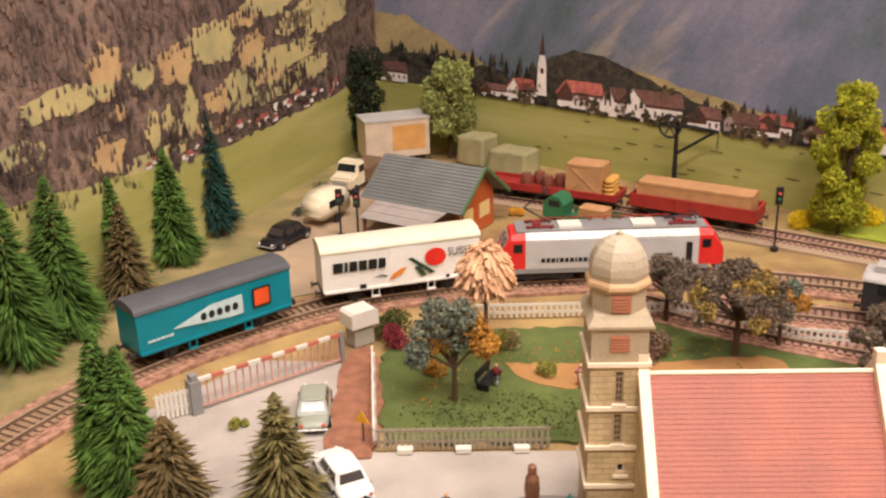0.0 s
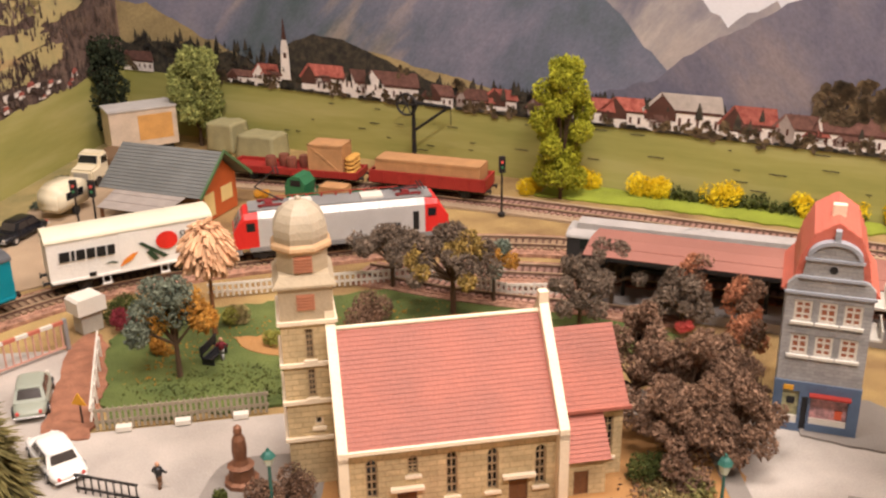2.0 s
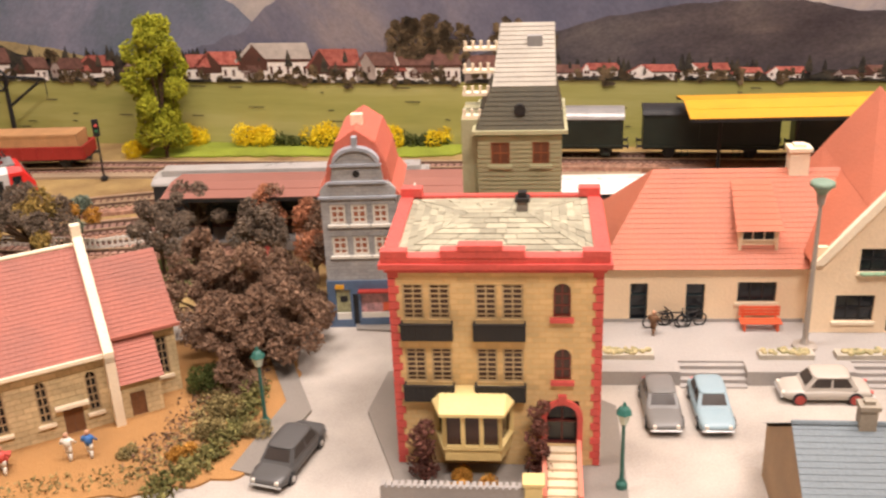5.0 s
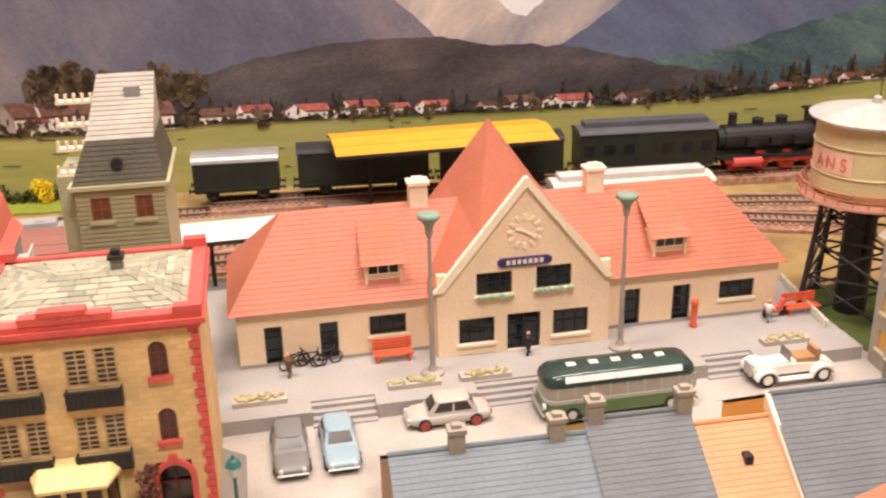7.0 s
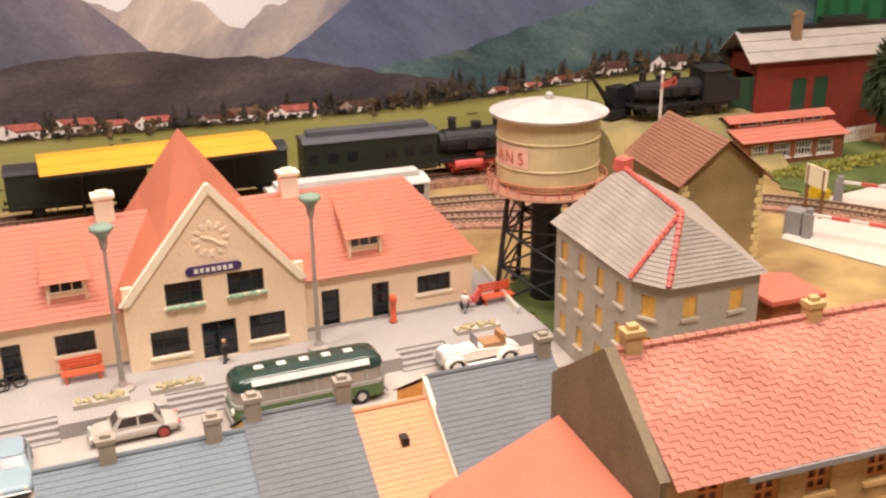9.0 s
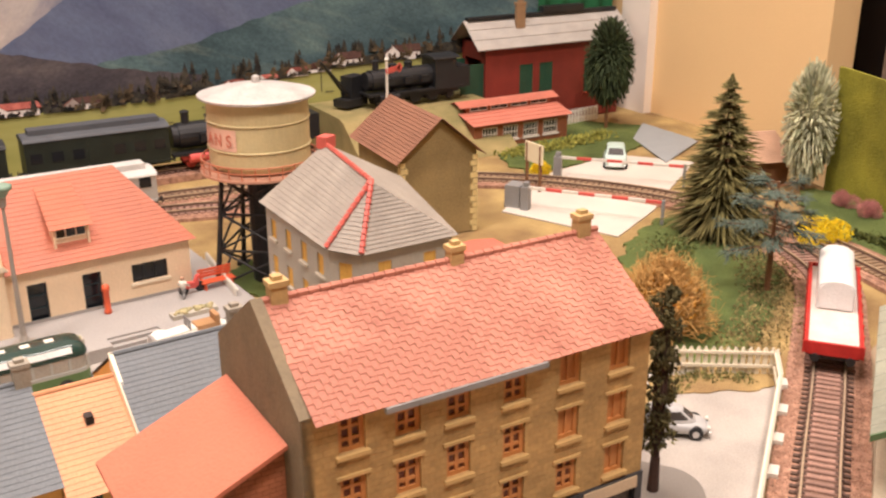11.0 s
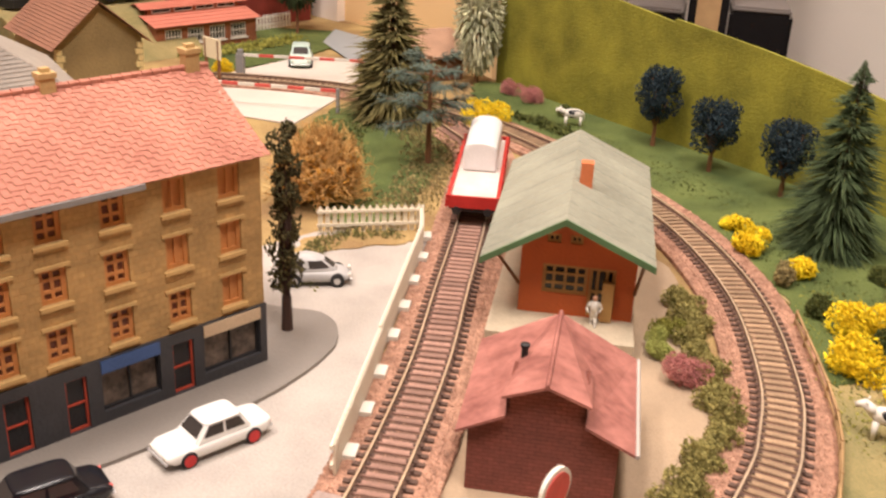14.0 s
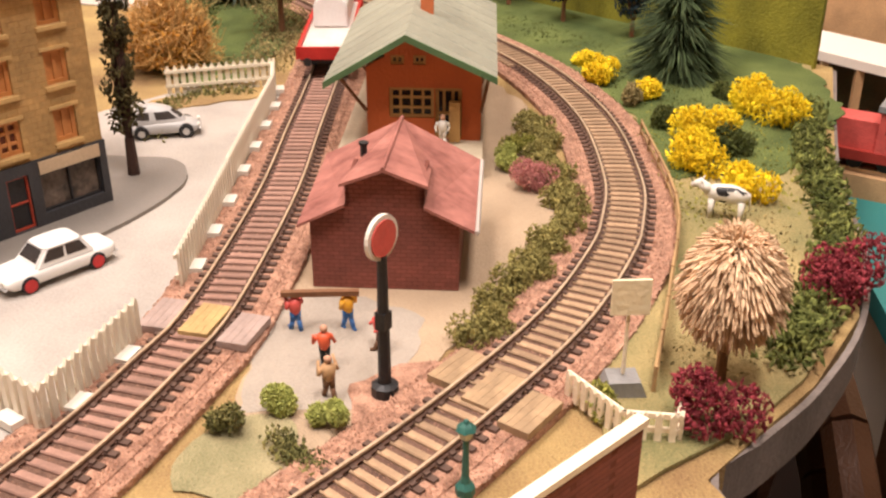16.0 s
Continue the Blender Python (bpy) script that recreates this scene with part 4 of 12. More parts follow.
track("railway_track", MAIN, 0.15, "curved main line with nickel rails on tan sleepers", SLEEPER_TAN, (46, 90))
ballast_stones(bpy.data.objects["railway_track"], [p for p in MAIN if p[1] < -15], 38, 92, 16000, 5, STONES)
SIDING = [(42.5, -23.2), (48.3, -25.2), (53, -26.2), (57, -26.7), (67, -26.3), (76, -25.3), (84, -24.4), (93, -23.2), (101, -21.6), (107, -17.5)]
track("railway_track", SIDING, 0.12, "straight siding with brown weathered sleepers", SLEEPER, (44, 86))
ballast_stones(bpy.data.objects["railway_track.001"], SIDING, 43, 92, 13000, 6, STONES)
YARD = [(-12, 96.2), (-3, 92.9), (10, 87.6), (22, 81.8), (34, 75.0), (50, 66.0), (66, 57.2)]
track("railway_track", YARD, 0.1, "goods yard track with rusty rails", SLEEPER, ballast=SAND)
REAR = [along(100, 6.2), along(120, 6.0), along(140, 5.6), along(153, 5.7), along(162, 5.8)]
track("railway_track", REAR, 0.5, "rear track along the painted wall", SLEEPER)
track("railway_track", [(15, 66.2), (24, 64.2), (33, 60.8), (46, 54.2), (60, 47.2), (74, 40.2), (88, 32.5), (98, 22.5)], 0.13, "second brown track along the station platform", SLEEPER)
track("railway_track", [(9, 66.8), (16, 62.6), (24, 59.2), (33, 55.6)], 0.11, "branch track leading to the covered platform", SLEEPER)

# ---------------------------------------------------------------- building helpers


def courses(bm, a, b, c, d, n, lift=0.035, thick=0.0):
    """A roof slope in n lapped courses: eave a-b, ridge d-c."""
    a, b, c, d = Vector(a), Vector(b), Vector(c), Vector(d)
    nr = (b - a).cross(d - a)
    if nr.length < 1e-6:
        nr = (b - a).cross(c - a)
    nr.normalize()
    if nr.z < 0:
        nr = -nr
    for i in range(n):
        f, g = i / n, (i + 1) / n
        p, q, r, s = a.lerp(d, f), b.lerp(c, f), b.lerp(c, g), a.lerp(d, g)
        up = nr * lift
        lo = nr * 0.0
        v = [bm.verts.new(x) for x in (p + lo, q + lo, r + lo, s + lo, p + up, q + up, r + up * 0.25, s + up * 0.25)]
        for face in ((4, 5, 6, 7), (0, 1, 5, 4), (1, 2, 6, 5), (3, 0, 4, 7), (0, 3, 2, 1)):
            try:
                bm.faces.new([v[k] for k in face])
            except ValueError:
                pass


def tiles(bm, a, b, c, d, rows_, cols, lift=0.035, leave=(0, 0, 0, 0)):
    """A roof slope of single hollow tiles, each with its own hump and lap."""
    a, b, c, d = Vector(a), Vector(b), Vector(c), Vector(d)
    nr = (b - a).cross(d - a).normalized()
    if nr.z < 0:
        nr = -nr
    for i in range(rows_):
        f, g = i / rows_, (i + 1.12) / rows_
        for j in range(cols):
            if leave[0] <= i < leave[1] and leave[2] <= j < leave[3]:
                continue
            k0, k1 = j / cols, (j + 0.97) / cols
            lo0, lo1 = a.lerp(d, f), b.lerp(c, f)
            hi0, hi1 = a.lerp(d, min(1, g)), b.lerp(c, min(1, g))
            w = 0.02 * (((i * 7 + j * 13) % 5) - 2) * 0.4
            ring = []
            for (e0, e1, up) in ((lo0, lo1, lift), (hi0, hi1, 0.02)):
                ring.append([bm.verts.new(e0.lerp(e1, k0 + (k1 - k0) * q) + nr * (up * h + w)) for q, h in ((0, 0.6), (0.3, 1.0), (0.62, 1.0), (1.0, 0.5))])
            for q in range(3):
                bm.faces.new((ring[0][q], ring[0][q + 1], ring[1][q + 1], ring[1][q]))
            low = [bm.verts.new(ring[0][q].co - nr * (lift * 0.9)) for q in (0, 3)]
            bm.faces.new((low[0], low[1], ring[0][3], ring[0][2], ring[0][1], ring[0][0]))


def single_tiles(parent, a, b, c, d, rows_, cols, r0, r1, c0, c1, material, lift=0.035):
    """The same hollow tiles as pieces of their own, for the rows r0 to r1 and the columns c0 to c1."""
    a, b, c, d = Vector(a), Vector(b), Vector(c), Vector(d)
    nr = (b - a).cross(d - a).normalized()
    u, v = (b - a) / cols, (d - a) / rows_
    bm = bm_new()
    ring = [[bm.verts.new((0.97 * q * u.length, y * v.length, up * h)) for q, h in ((0, 0.6), (0.3, 1.0), (0.62, 1.0), (1.0, 0.5))] for y, up in ((0, lift), (1.12, 0.02))]
    for q in range(3):
        bm.faces.new((ring[0][q], ring[0][q + 1], ring[1][q + 1], ring[1][q]))
    low = [bm.verts.new(ring[0][q].co - Vector((0, 0, lift * 0.9))) for q in (0, 3)]
    bm.faces.new((low[0], low[1], ring[0][3], ring[0][2], ring[0][1], ring[0][0]))
    me = mesh_of("tile", bm, material)
    turn = Matrix((u.normalized(), v.normalized(), nr)).transposed().to_4x4()
    for i in range(r0, r1):
        for j in range(c0, c1):
            p = a + v * i + u * j + nr * (0.008 * (((i * 7 + j * 13) % 5) - 2))
            share("tile", me, parent, Matrix.Translation(p * S) @ turn)


def pierced(bm, x0, x1, z0, z1, y0, y1, holes):
    """A wall from x0 to x1 and z0 to z1, y0 (front) to y1 thick, with open rectangles (x0, x1, z0, z1) cut through."""
    zs = sorted({z0, z1, *[min(max(h[2], z0), z1) for h in holes], *[min(max(h[3], z0), z1) for h in holes]})
    for za, zb in zip(zs, zs[1:]):
        cuts = sorted((h[0], h[1]) for h in holes if h[2] < (za + zb) / 2 < h[3])
        x = x0
        for c0, c1 in cuts + [(x1, x1)]:
            if c0 > x + 1e-6:
                box(bm, x, c0, y0, y1, za, zb)
            x = max(x, c1)


def window(parent, x0, x1, z0, z1, y=0.0, nx=2, nz=2, frame_mat=WHITE, sill=None, at=None, deep=0.16, bar=0.07, name="window", pane=GLASS):
    """A framed window set into its opening: frame with glazing bars, pane behind it, and a sill."""
    bm = bm_new()
    y0, y1 = y + deep * 0.45, y + deep * 0.85
    t = bar * 1.25
    box(bm, x0, x0 + t, y0, y1, z0, z1)
    box(bm, x1 - t, x1, y0, y1, z0, z1)
    box(bm, x0 + t, x1 - t, y0, y1, z0, z0 + t)
    box(bm, x0 + t, x1 - t, y0, y1, z1 - t, z1)
    for i in range(1, nx):
        x = x0 + (x1 - x0) * i / nx
        box(bm, x - bar / 2, x + bar / 2, y0 + 0.01, y1 - 0.01, z0 + t, z1 - t)
    for i in range(1, nz):
        z = z0 + (z1 - z0) * i / nz
        box(bm, x0 + t, x1 - t, y0 + 0.015, y1 - 0.015, z - bar / 2, z + bar / 2)
    w = part(name, bm, frame_mat, parent, at=at)
    bm = bm_new()
    box(bm, x0 + 0.02, x1 - 0.02, y1 - 0.03, y1 + 0.04, z0 + 0.02, z1 - 0.02)
    part("pane", bm, pane, w)
    if sill:
        bm = bm_new()
        box(bm, x0 - 0.14, x1 + 0.14, y - 0.16, y + 0.05, z0 - 0.17, z0 - 0.01)
        part("sill", bm, sill, w)
    return w


def chimney(parent, x, y, z0, z1, w, material, cap=None, name="chimney"):
    bm = bm_new()
    box(bm, x - w / 2, x + w / 2, y - w * 0.4, y + w * 0.4, z0, z1)
    box(bm, x - w * 0.6, x + w * 0.6, y - w * 0.5, y + w * 0.5, z1, z1 + 0.22)
    box(bm, x - w * 0.3, x + w * 0.3, y - w * 0.25, y + w * 0.25, z1 + 0.22, z1 + 0.4)
    return part(name, bm, material, parent)


# ---------------------------------------------------------------- station


def station():
    # platform terrace with steps
    pf = thing("station_terrace", 46.2, 32.1, 0, -27.3, "grey raised terrace with flights of steps before the station", "terrace")
    bm = bm_new()
    steps = [(4.0, 7.6), (13.4, 20.6), (27.4, 30.6)]
    x = -2.2
    for s0, s1 in steps + [(37.5, 37.5)]:
        box(bm, x, s0, -6.0, -4.8, 0.0, 1.0)
        x = s1
    box(bm, -2.2, 37.5, -4.8, 12.5, 0.0, 1.0)
    part("deck", bm, PLATFORM, pf)
    for s0, s1 in steps:
        bm = bm_new()
        for k in range(4):
            box(bm, s0, s1, -6.3 + 0.38 * k, -4.8, 0.22 * k + 0.01, 0.22 * (k + 1))
        part("steps", bm, PLATFORM, pf)
    st = thing("station_building", 46.2, 32.1, 1.0, -27.3, "cream plastered railway station with salmon tiled roof", "station")
    dl = [(1.75, 2.8, 0.02, 2.55), (5.05, 6.15, 0.02, 2.5)]
    wl = [(8.05, 10.3, 1.3, 2.6)]
    dr = [(24.2, 25.4, 0.02, 2.6), (27.6, 28.8, 0.02, 2.55)]
    wr = [(30.8, 33.2, 1.25, 2.5)]
    bm = bm_new()
    pierced(bm, 0.2, 12.0, 0, 3.7, 0, 0.35, dl + wl)
    box(bm, 0.2, 0.55, 0.35, 9.0, 0, 3.7)
    box(bm, 0.55, 12.0, 8.65, 9.0, 0, 3.7)
    part("wall", bm, CREAM, st)
    bm = bm_new()
    pierced(bm, 22.8, 34.8, 0, 3.7, 0, 0.35, dr + wr)
    box(bm, 34.45, 34.8, 0.35, 9.0, 0, 3.7)
    box(bm, 22.8, 34.45, 8.65, 9.0, 0, 3.7)
    part("wall", bm, CREAM, st)
    # gabled centre
    g0, g1 = 12.0, 22.8
    gw = [(13.3, 15.5, 0.75, 2.4), (19.2, 21.45, 0.75, 2.4), (14.4, 16.6, 3.85, 5.3), (18.1, 20.3, 3.95, 5.4)]
    gd = [(16.3, 18.4, 0.02, 2.45)]
    bm = bm_new()
    pierced(bm, g0, g1, 0, 5.4, -1.4, -1.05, gw + gd)
    prism(bm, [(g0 + 0.85, 5.4), (g1 - 0.85, 5.4), (17.4, 10.7)], -1.4, -1.05)
    box(bm, g0, g0 + 0.35, -1.05, 9.0, 0, 4.3)
    box(bm, g1 - 0.35, g1, -1.05, 9.0, 0, 4.3)
    box(bm, g0 + 0.35, g1 - 0.35, 8.65, 9.0, 0, 4.3)
    part("gable_wall", bm, CREAM, st)
    bm = bm_new()
    prism(bm, [(11.75, 4.35), (12.35, 4.35), (17.4, 10.55), (17.4, 11.1), (17.3, 11.1)], -1.62, -1.2)
    prism(bm, [(22.45, 4.35), (23.05, 4.35), (17.5, 11.1), (17.4, 11.1), (17.4, 10.55)], -1.62, -1.2)
    part("verge", bm, CREAM_TRIM, st, "cream gable coping")
    bm = bm_new()
    n = 2
    courses(bm, (11.75, -1.25, 4.4), (11.75, 9.2, 4.4), (17.35, 7.6, 12.35), (17.4, -1.25, 10.95), n)
    courses(bm, (23.05, 9.2, 4.4), (23.05, -1.25, 4.4), (17.4, -1.25, 10.95), (17.35, 7.6, 12.35), n)
    courses(bm, (23.05, 9.2, 4.4), (11.75, 9.2, 4.4), (17.35, 7.6, 12.35), (17.35, 7.6, 12.35), n)
    part("roof", bm, SALMON_FLAT, st, "salmon cross roof")
    for x0, x1, hip in ((-0.25, 14.6, 0), (20.2, 35.2, 1)):
        bm = bm_new()
        r0, r1 = (3.4, 15.5) if not hip else (19.3, 31.6)
        courses(bm, (x0, -0.45, 3.62), (x1, -0.45, 3.62), (r1, 4.5, 8.17), (r0, 4.5, 8.17), 20)
        courses(bm, (x1, 9.4, 3.62), (x0, 9.4, 3.62), (r0, 4.5, 8.17), (r1, 4.5, 8.17), 20)
        if hip:
            courses(bm, (x1, -0.45, 3.62), (x1, 9.4, 3.62), (r1, 4.5, 8.17), (r1, 4.5, 8.17), 20)
        else:
            courses(bm, (x0, 9.4, 3.62), (x0, -0.45, 3.62), (r0, 4.5, 8.17), (r0, 4.5, 8.17), 20)
        part("roof", bm, SALMON, st, "salmon roof in lapped courses")
        # dormer
        dx = 8.0 if not hip else 26.3
        dorm = part("dormer", (lambda b: (box(b, dx, dx + 0.15, 0.45, 2.6, 4.4, 5.9), box(b, dx + 2.1, dx + 2.25, 0.45, 2.6, 4.4, 5.9), box(b, dx + 0.15, dx + 2.1, 0.7, 2.6, 4.4, 5.0), b)[-1])(bm_new()), CREAM, st)
        bm = bm_new()
        courses(bm, (dx - 0.25, 0.15, 5.75), (dx + 2.5, 0.15, 5.75), (dx + 2.3, 3.9, 7.65), (dx - 0.05, 3.9, 7.65), 9, 0.03)
        part("dormer_roof", bm, SALMON, dorm)
        window(dorm, dx + 0.15, dx + 2.1, 5.0, 5.75, 0.5, 3, 1, CREAM_TRIM)
        chimney(st, 12.0 if not hip else 23.6, 4.5, 7.2, 9.3, 1.15, CREAM_TRIM)
    for o in wl + wr:
        window(st, *o, 0.0, 3, 1, DARK, CREAM_TRIM, deep=0.3)
    for o in gw:
        w = window(st, *o, -1.4, 3, 2, DARK, CREAM_TRIM, deep=0.3)
        if o[2] > 3:
            bm = bm_new()
            rr = random.Random(int(o[0] * 10))
            for k in range(40):
                blob(bm, (o[0] - 0.05 + (o[1] - o[0] + 0.1) * rr.random(), -1.62 - 0.12 * rr.random(), o[2] - 0.05 + 0.12 * rr.random()), 0.13, 0.8, 0.4, k, 1)
            part("flower_box", bm, mat("pale_green_flowers", (0.26, 0.40, 0.26), 0.9), w)
    for o in dl + dr + gd:
        y = -1.4 if o in gd else 0.0
        d = window(st, *o, y, 2 if o in gd else 1, 3, mat("dark_teal_door", (0.02, 0.035, 0.04), 0.4), None, deep=0.4, name="door")
    # clock: twelve raised marks and two pointers
    bm = bm_new()
    for k in range(12):
        a = k * math.pi / 6
        m = Matrix.Translation((17.35, -1.4, 7.75)) @ Matrix.Rotation(a, 4, "Y")
        box(bm, -0.09, 0.09, -0.1, 0.0, 0.72, 1.08, m)
    for a, ln in ((2.2, 0.75), (5.0, 0.55)):
        box(bm, -0.05, 0.05, -0.12, 0.0, 0.0, ln, Matrix.Translation((17.35, -1.4, 7.75)) @ Matrix.Rotation(a, 4, "Y"))
    part("clock", bm, CREAM_TRIM, st, "cream clock face of raised marks")
    bm = bm_new()
    prism(bm, [(15.7, 5.75), (15.9, 5.6), (18.8, 5.6), (19.0, 5.75), (19.0, 6.0), (18.8, 6.15), (15.9, 6.15), (15.7, 6.0)], -1.55, -1.41)
    sign = part("name_board", bm, mat("purple_enamel", (0.05, 0.025, 0.12), 0.4), st, "purple oval name board")
    bm = bm_new()
    for k in range(7):
        box(bm, 16.2 + k * 0.34, 16.42 + k * 0.34, -1.58, -1.55, 5.74, 6.02)
    part("lettering", bm, WHITE, sign)
    # baseboard
    bm = bm_new()
    box(bm, 0.14, 12.0, -0.05, 0.0, 0, 0.2)
    box(bm, 22.8, 34.86, -0.05, 0.0, 0, 0.2)
    part("plinth", bm, PLATFORM, st)


station()


def flower_trough(x, y, turn):
    t = thing("flower_trough", x, y, 1.0, turn, "grey stone trough of small green and red plants", "planter", "troughs on the terrace")
    bm = bm_new()
    box(bm, -1.5, 1.5, -0.4, 0.4, 0, 0.3)
    part("trough", bm, mat("trough_stone", (0.45, 0.41, 0.34), 0.8), t)
    bm = bm_new()
    rr = random.Random(int(x * 10))
    for k in range(30):
        blob(bm, (rr.uniform(-1.3, 1.3), rr.uniform(-0.28, 0.28), 0.36), rr.uniform(0.12, 0.22), 0.8, 0.5, k, 1)
    part("planting", bm, mat("trough_plants", (0.22, 0.27, 0.11), 0.95, tint=(0.48, 0.38, 0.22), var=0.4, scale=200), t)


def on_terrace(u, v):
    a = radians(-27.3)
    return 46.2 + u * math.cos(a) - v * math.sin(a), 32.1 + u * math.sin(a) + v * math.cos(a)


for u in (1.2, 10.0, 12.2 + 2.0, 24.6, 33.2):
    flower_trough(*on_terrace(u, -4.3), -27.3)


# ---------------------------------------------------------------- yellow corner house
BROWN_GLASS = mat("brown_glass", (0.06, 0.03, 0.02), 0.2, bump=0)
PALE_SLATE = mat("pale_slate", (0.36, 0.34, 0.25), 0.75, var=0.2, scale=60, rand=0.22)


def roof_slabs(parent, a, b, c, d, n, wide, seed):
    """A slope of irregular stone slabs, each a piece of its own: eave a-b, ridge d-c."""
    rg = random.Random(seed)
    a, b, c, d = Vector(a), Vector(b), Vector(c), Vector(d)
    nr = (b - a).cross((c + d) / 2 - a).normalized()
    nr = nr if nr.z > 0 else -nr
    for i in range(n):
        f, g = i / n, (i + 0.95) / n
        p, q, r, t = a.lerp(d, f), b.lerp(c, f), b.lerp(c, g), a.lerp(d, g)
        k = max(1, round((q - p).length / wide))
        cuts = [0.0] + [(j + rg.uniform(-0.28, 0.28)) / k for j in range(1, k)] + [1.0]
        for u, v in zip(cuts, cuts[1:]):
            v -= 0.03 / max(0.3, (q - p).length)
            lean = rg.uniform(-0.02, 0.02)
            lo = [p.lerp(q, u), p.lerp(q, v), t.lerp(r, min(1, v + lean)), t.lerp(r, max(0, u + lean))]
            h0 = rg.uniform(0.04, 0.075)
            bm = bm_new()
            vs = [bm.verts.new(x) for x in lo] + [bm.verts.new(x + nr * (h0 if m < 2 else 0.035)) for m, x in enumerate(lo)]
            for face in ((4, 5, 6, 7), (0, 1, 5, 4), (1, 2, 6, 5), (2, 3, 7, 6), (3, 0, 4, 7)):
                bm.faces.new([vs[m] for m in face])
            part("stone_slab", bm, PALE_SLATE, parent)


def corner_house():
    h = thing("corner_house", 30.4, 24.8, 0.3, -28, "yellow stone town house with red quoins and shutters", "house")
    W, D, H = 9.65, 8.0, 10.4
    pairs = [(0.55, 2.75), (3.9, 6.1)]
    holes = []
    for a, b in pairs:
        for z0, z1 in ((7.9, 9.7), (4.6, 6.4)):
            m = (a + b) / 2
            holes += [(a, m - 0.12, z0, z1), (m + 0.12, b, z0, z1)]
    arched = [(7.45, 8.25, 8.05, 9.75), (7.5, 8.3, 4.75, 6.4)]
    door = [(7.1, 8.7, 1.1, 3.6)]
    bay = [(2.1, 5.3, 1.4, 3.8)]
    bm = bm_new()
    pierced(bm, 0, W, 0, H, 0, 0.4, holes + arched + door + bay)
    box(bm, 0, 0.4, 0.4, D, 0, H)
    box(bm, W - 0.4, W, 0.4, D, 0, H)
    box(bm, 0.4, W - 0.4, D - 0.4, D, 0, H)
    part("wall", bm, YELLOW_STONE, h)
    for a, b, z0, z1 in holes:
        w = window(h, a, b, z0, z1, 0, 2, 7, mat("tan_louvre", (0.50, 0.37, 0.20), 0.6), None, bar=0.075, pane=BROWN_GLASS)
    for a, b in pairs:
        for z in (7.0, 3.75):
            bm = bm_new()
            box(bm, a - 0.1, b + 0.1, -0.45, 0.02, z, z + 0.12)
            box(bm, a - 0.1, b + 0.1, -0.5, -0.42, z + 0.1, z + 0.85)
            for s in (a - 0.1, b + 0.02):
                box(bm, s, s + 0.08, -0.42, 0.0, z + 0.1, z + 0.85)
            bal = part("balcony", bm, DARK, h, "black cast balcony")
            bm = bm_new()
            for k in range(9):
                box(bm, a + 0.02 + 0.26 * k, a + 0.09 + 0.26 * k, -0.54, -0.5, z + 0.16, z + 0.78)
            box(bm, a - 0.12, b + 0.12, -0.55, -0.4, z + 0.83, z + 0.9)
            part("balustrade", bm, DARK_IRON, bal)
    for o in arched:
        w = window(h, *o, 0, 2, 3, mat("dark_red_frame", (0.16, 0.03, 0.02), 0.5), None, pane=BROWN_GLASS)
        bm = bm_new()
        a, b, z0, z1 = o
        box(bm, a - 0.15, b + 0.15, -0.2, 0.04, z0 - 0.22, z0)
        part("sill", bm, RED_PAINT, w)
        bm = bm_new()
        c, r = (a + b) / 2, (b - a) / 2
        for s in (-1, 1):
            prism(bm, [(c + s * r, z1 + 0.002), (c + s * r, z1 - r)] + [(c + s * r * math.cos(k * 0.314), z1 - r + r * math.sin(k * 0.314)) for k in range(6)], -0.01, 0.25)
        part("arch", bm, YELLOW_STONE, w)
    d = window(h, *door[0], 0, 2, 2, mat("oxblood_door", (0.09, 0.015, 0.012), 0.4), None, name="door", deep=0.5)
    bm = bm_new()
    c, r = 7.9, 0.98
    pts = [(c + r * math.cos(k * math.pi / 12), 2.75 + r * math.sin(k * math.pi / 12)) for k in range(13)]
    inn = [(c + (r - 0.26) * math.cos(k * math.pi / 12), 2.75 + (r - 0.26) * math.sin(k * math.pi / 12)) for k in range(13)]
    for (p, q), (s, t) in zip(zip(pts, pts[1:]), zip(inn, inn[1:])):
        prism(bm, [p, q, t, s], -0.16, 0.02)
    box(bm, c - r, c - r + 0.26, -0.16, 0.02, 1.0, 2.75)
    box(bm, c + r - 0.26, c + r, -0.16, 0.02, 1.0, 2.75)
    box(bm, c - 0.2, c + 0.2, -0.2, 0.02, 3.6, 3.98)
    part("door_arch", bm, RED_PAINT, d, "red door surround")
    # quoins
    bm = bm_new()
    for k in range(26):
        w = 0.42 if k % 2 else 0.28
        z = 0.05 + k * 0.4
        box(bm, -0.06, w, -0.06, w, z, z + 0.36)
        box(bm, W - w, W + 0.06, -0.06, w, z, z + 0.36)
    part("quoins", bm, RED_PAINT, h, "toothed red corner stones")
    # cornice and parapet
    bm = bm_new()
    for e, z0, z1 in ((0.18, 10.35, 10.6), (0.42, 10.6, 10.85), (0.3, 10.85, 11.15)):
        box(bm, -e, W + e, -e, 0.35, z0, z1)
        box(bm, -e, 0.35, 0.35, D + 0.1, z0, z1)
        box(bm, W - 0.35, W + e, 0.35, D + 0.1, z0, z1)
        box(bm, 0.35, W - 0.35, D - 0.3, D + 0.1, z0, z1)
    box(bm, -0.3, 0.9, -0.32, 0.2, 11.15, 11.45)
    box(bm, W - 0.9, W + 0.3, -0.32, 0.2, 11.15, 11.45)
    box(bm, 2.4, 6.2, -0.36, 0.2, 11.15, 11.5)
    box(bm, 3.2, 5.2, -0.4, 0.2, 11.5, 11.75)
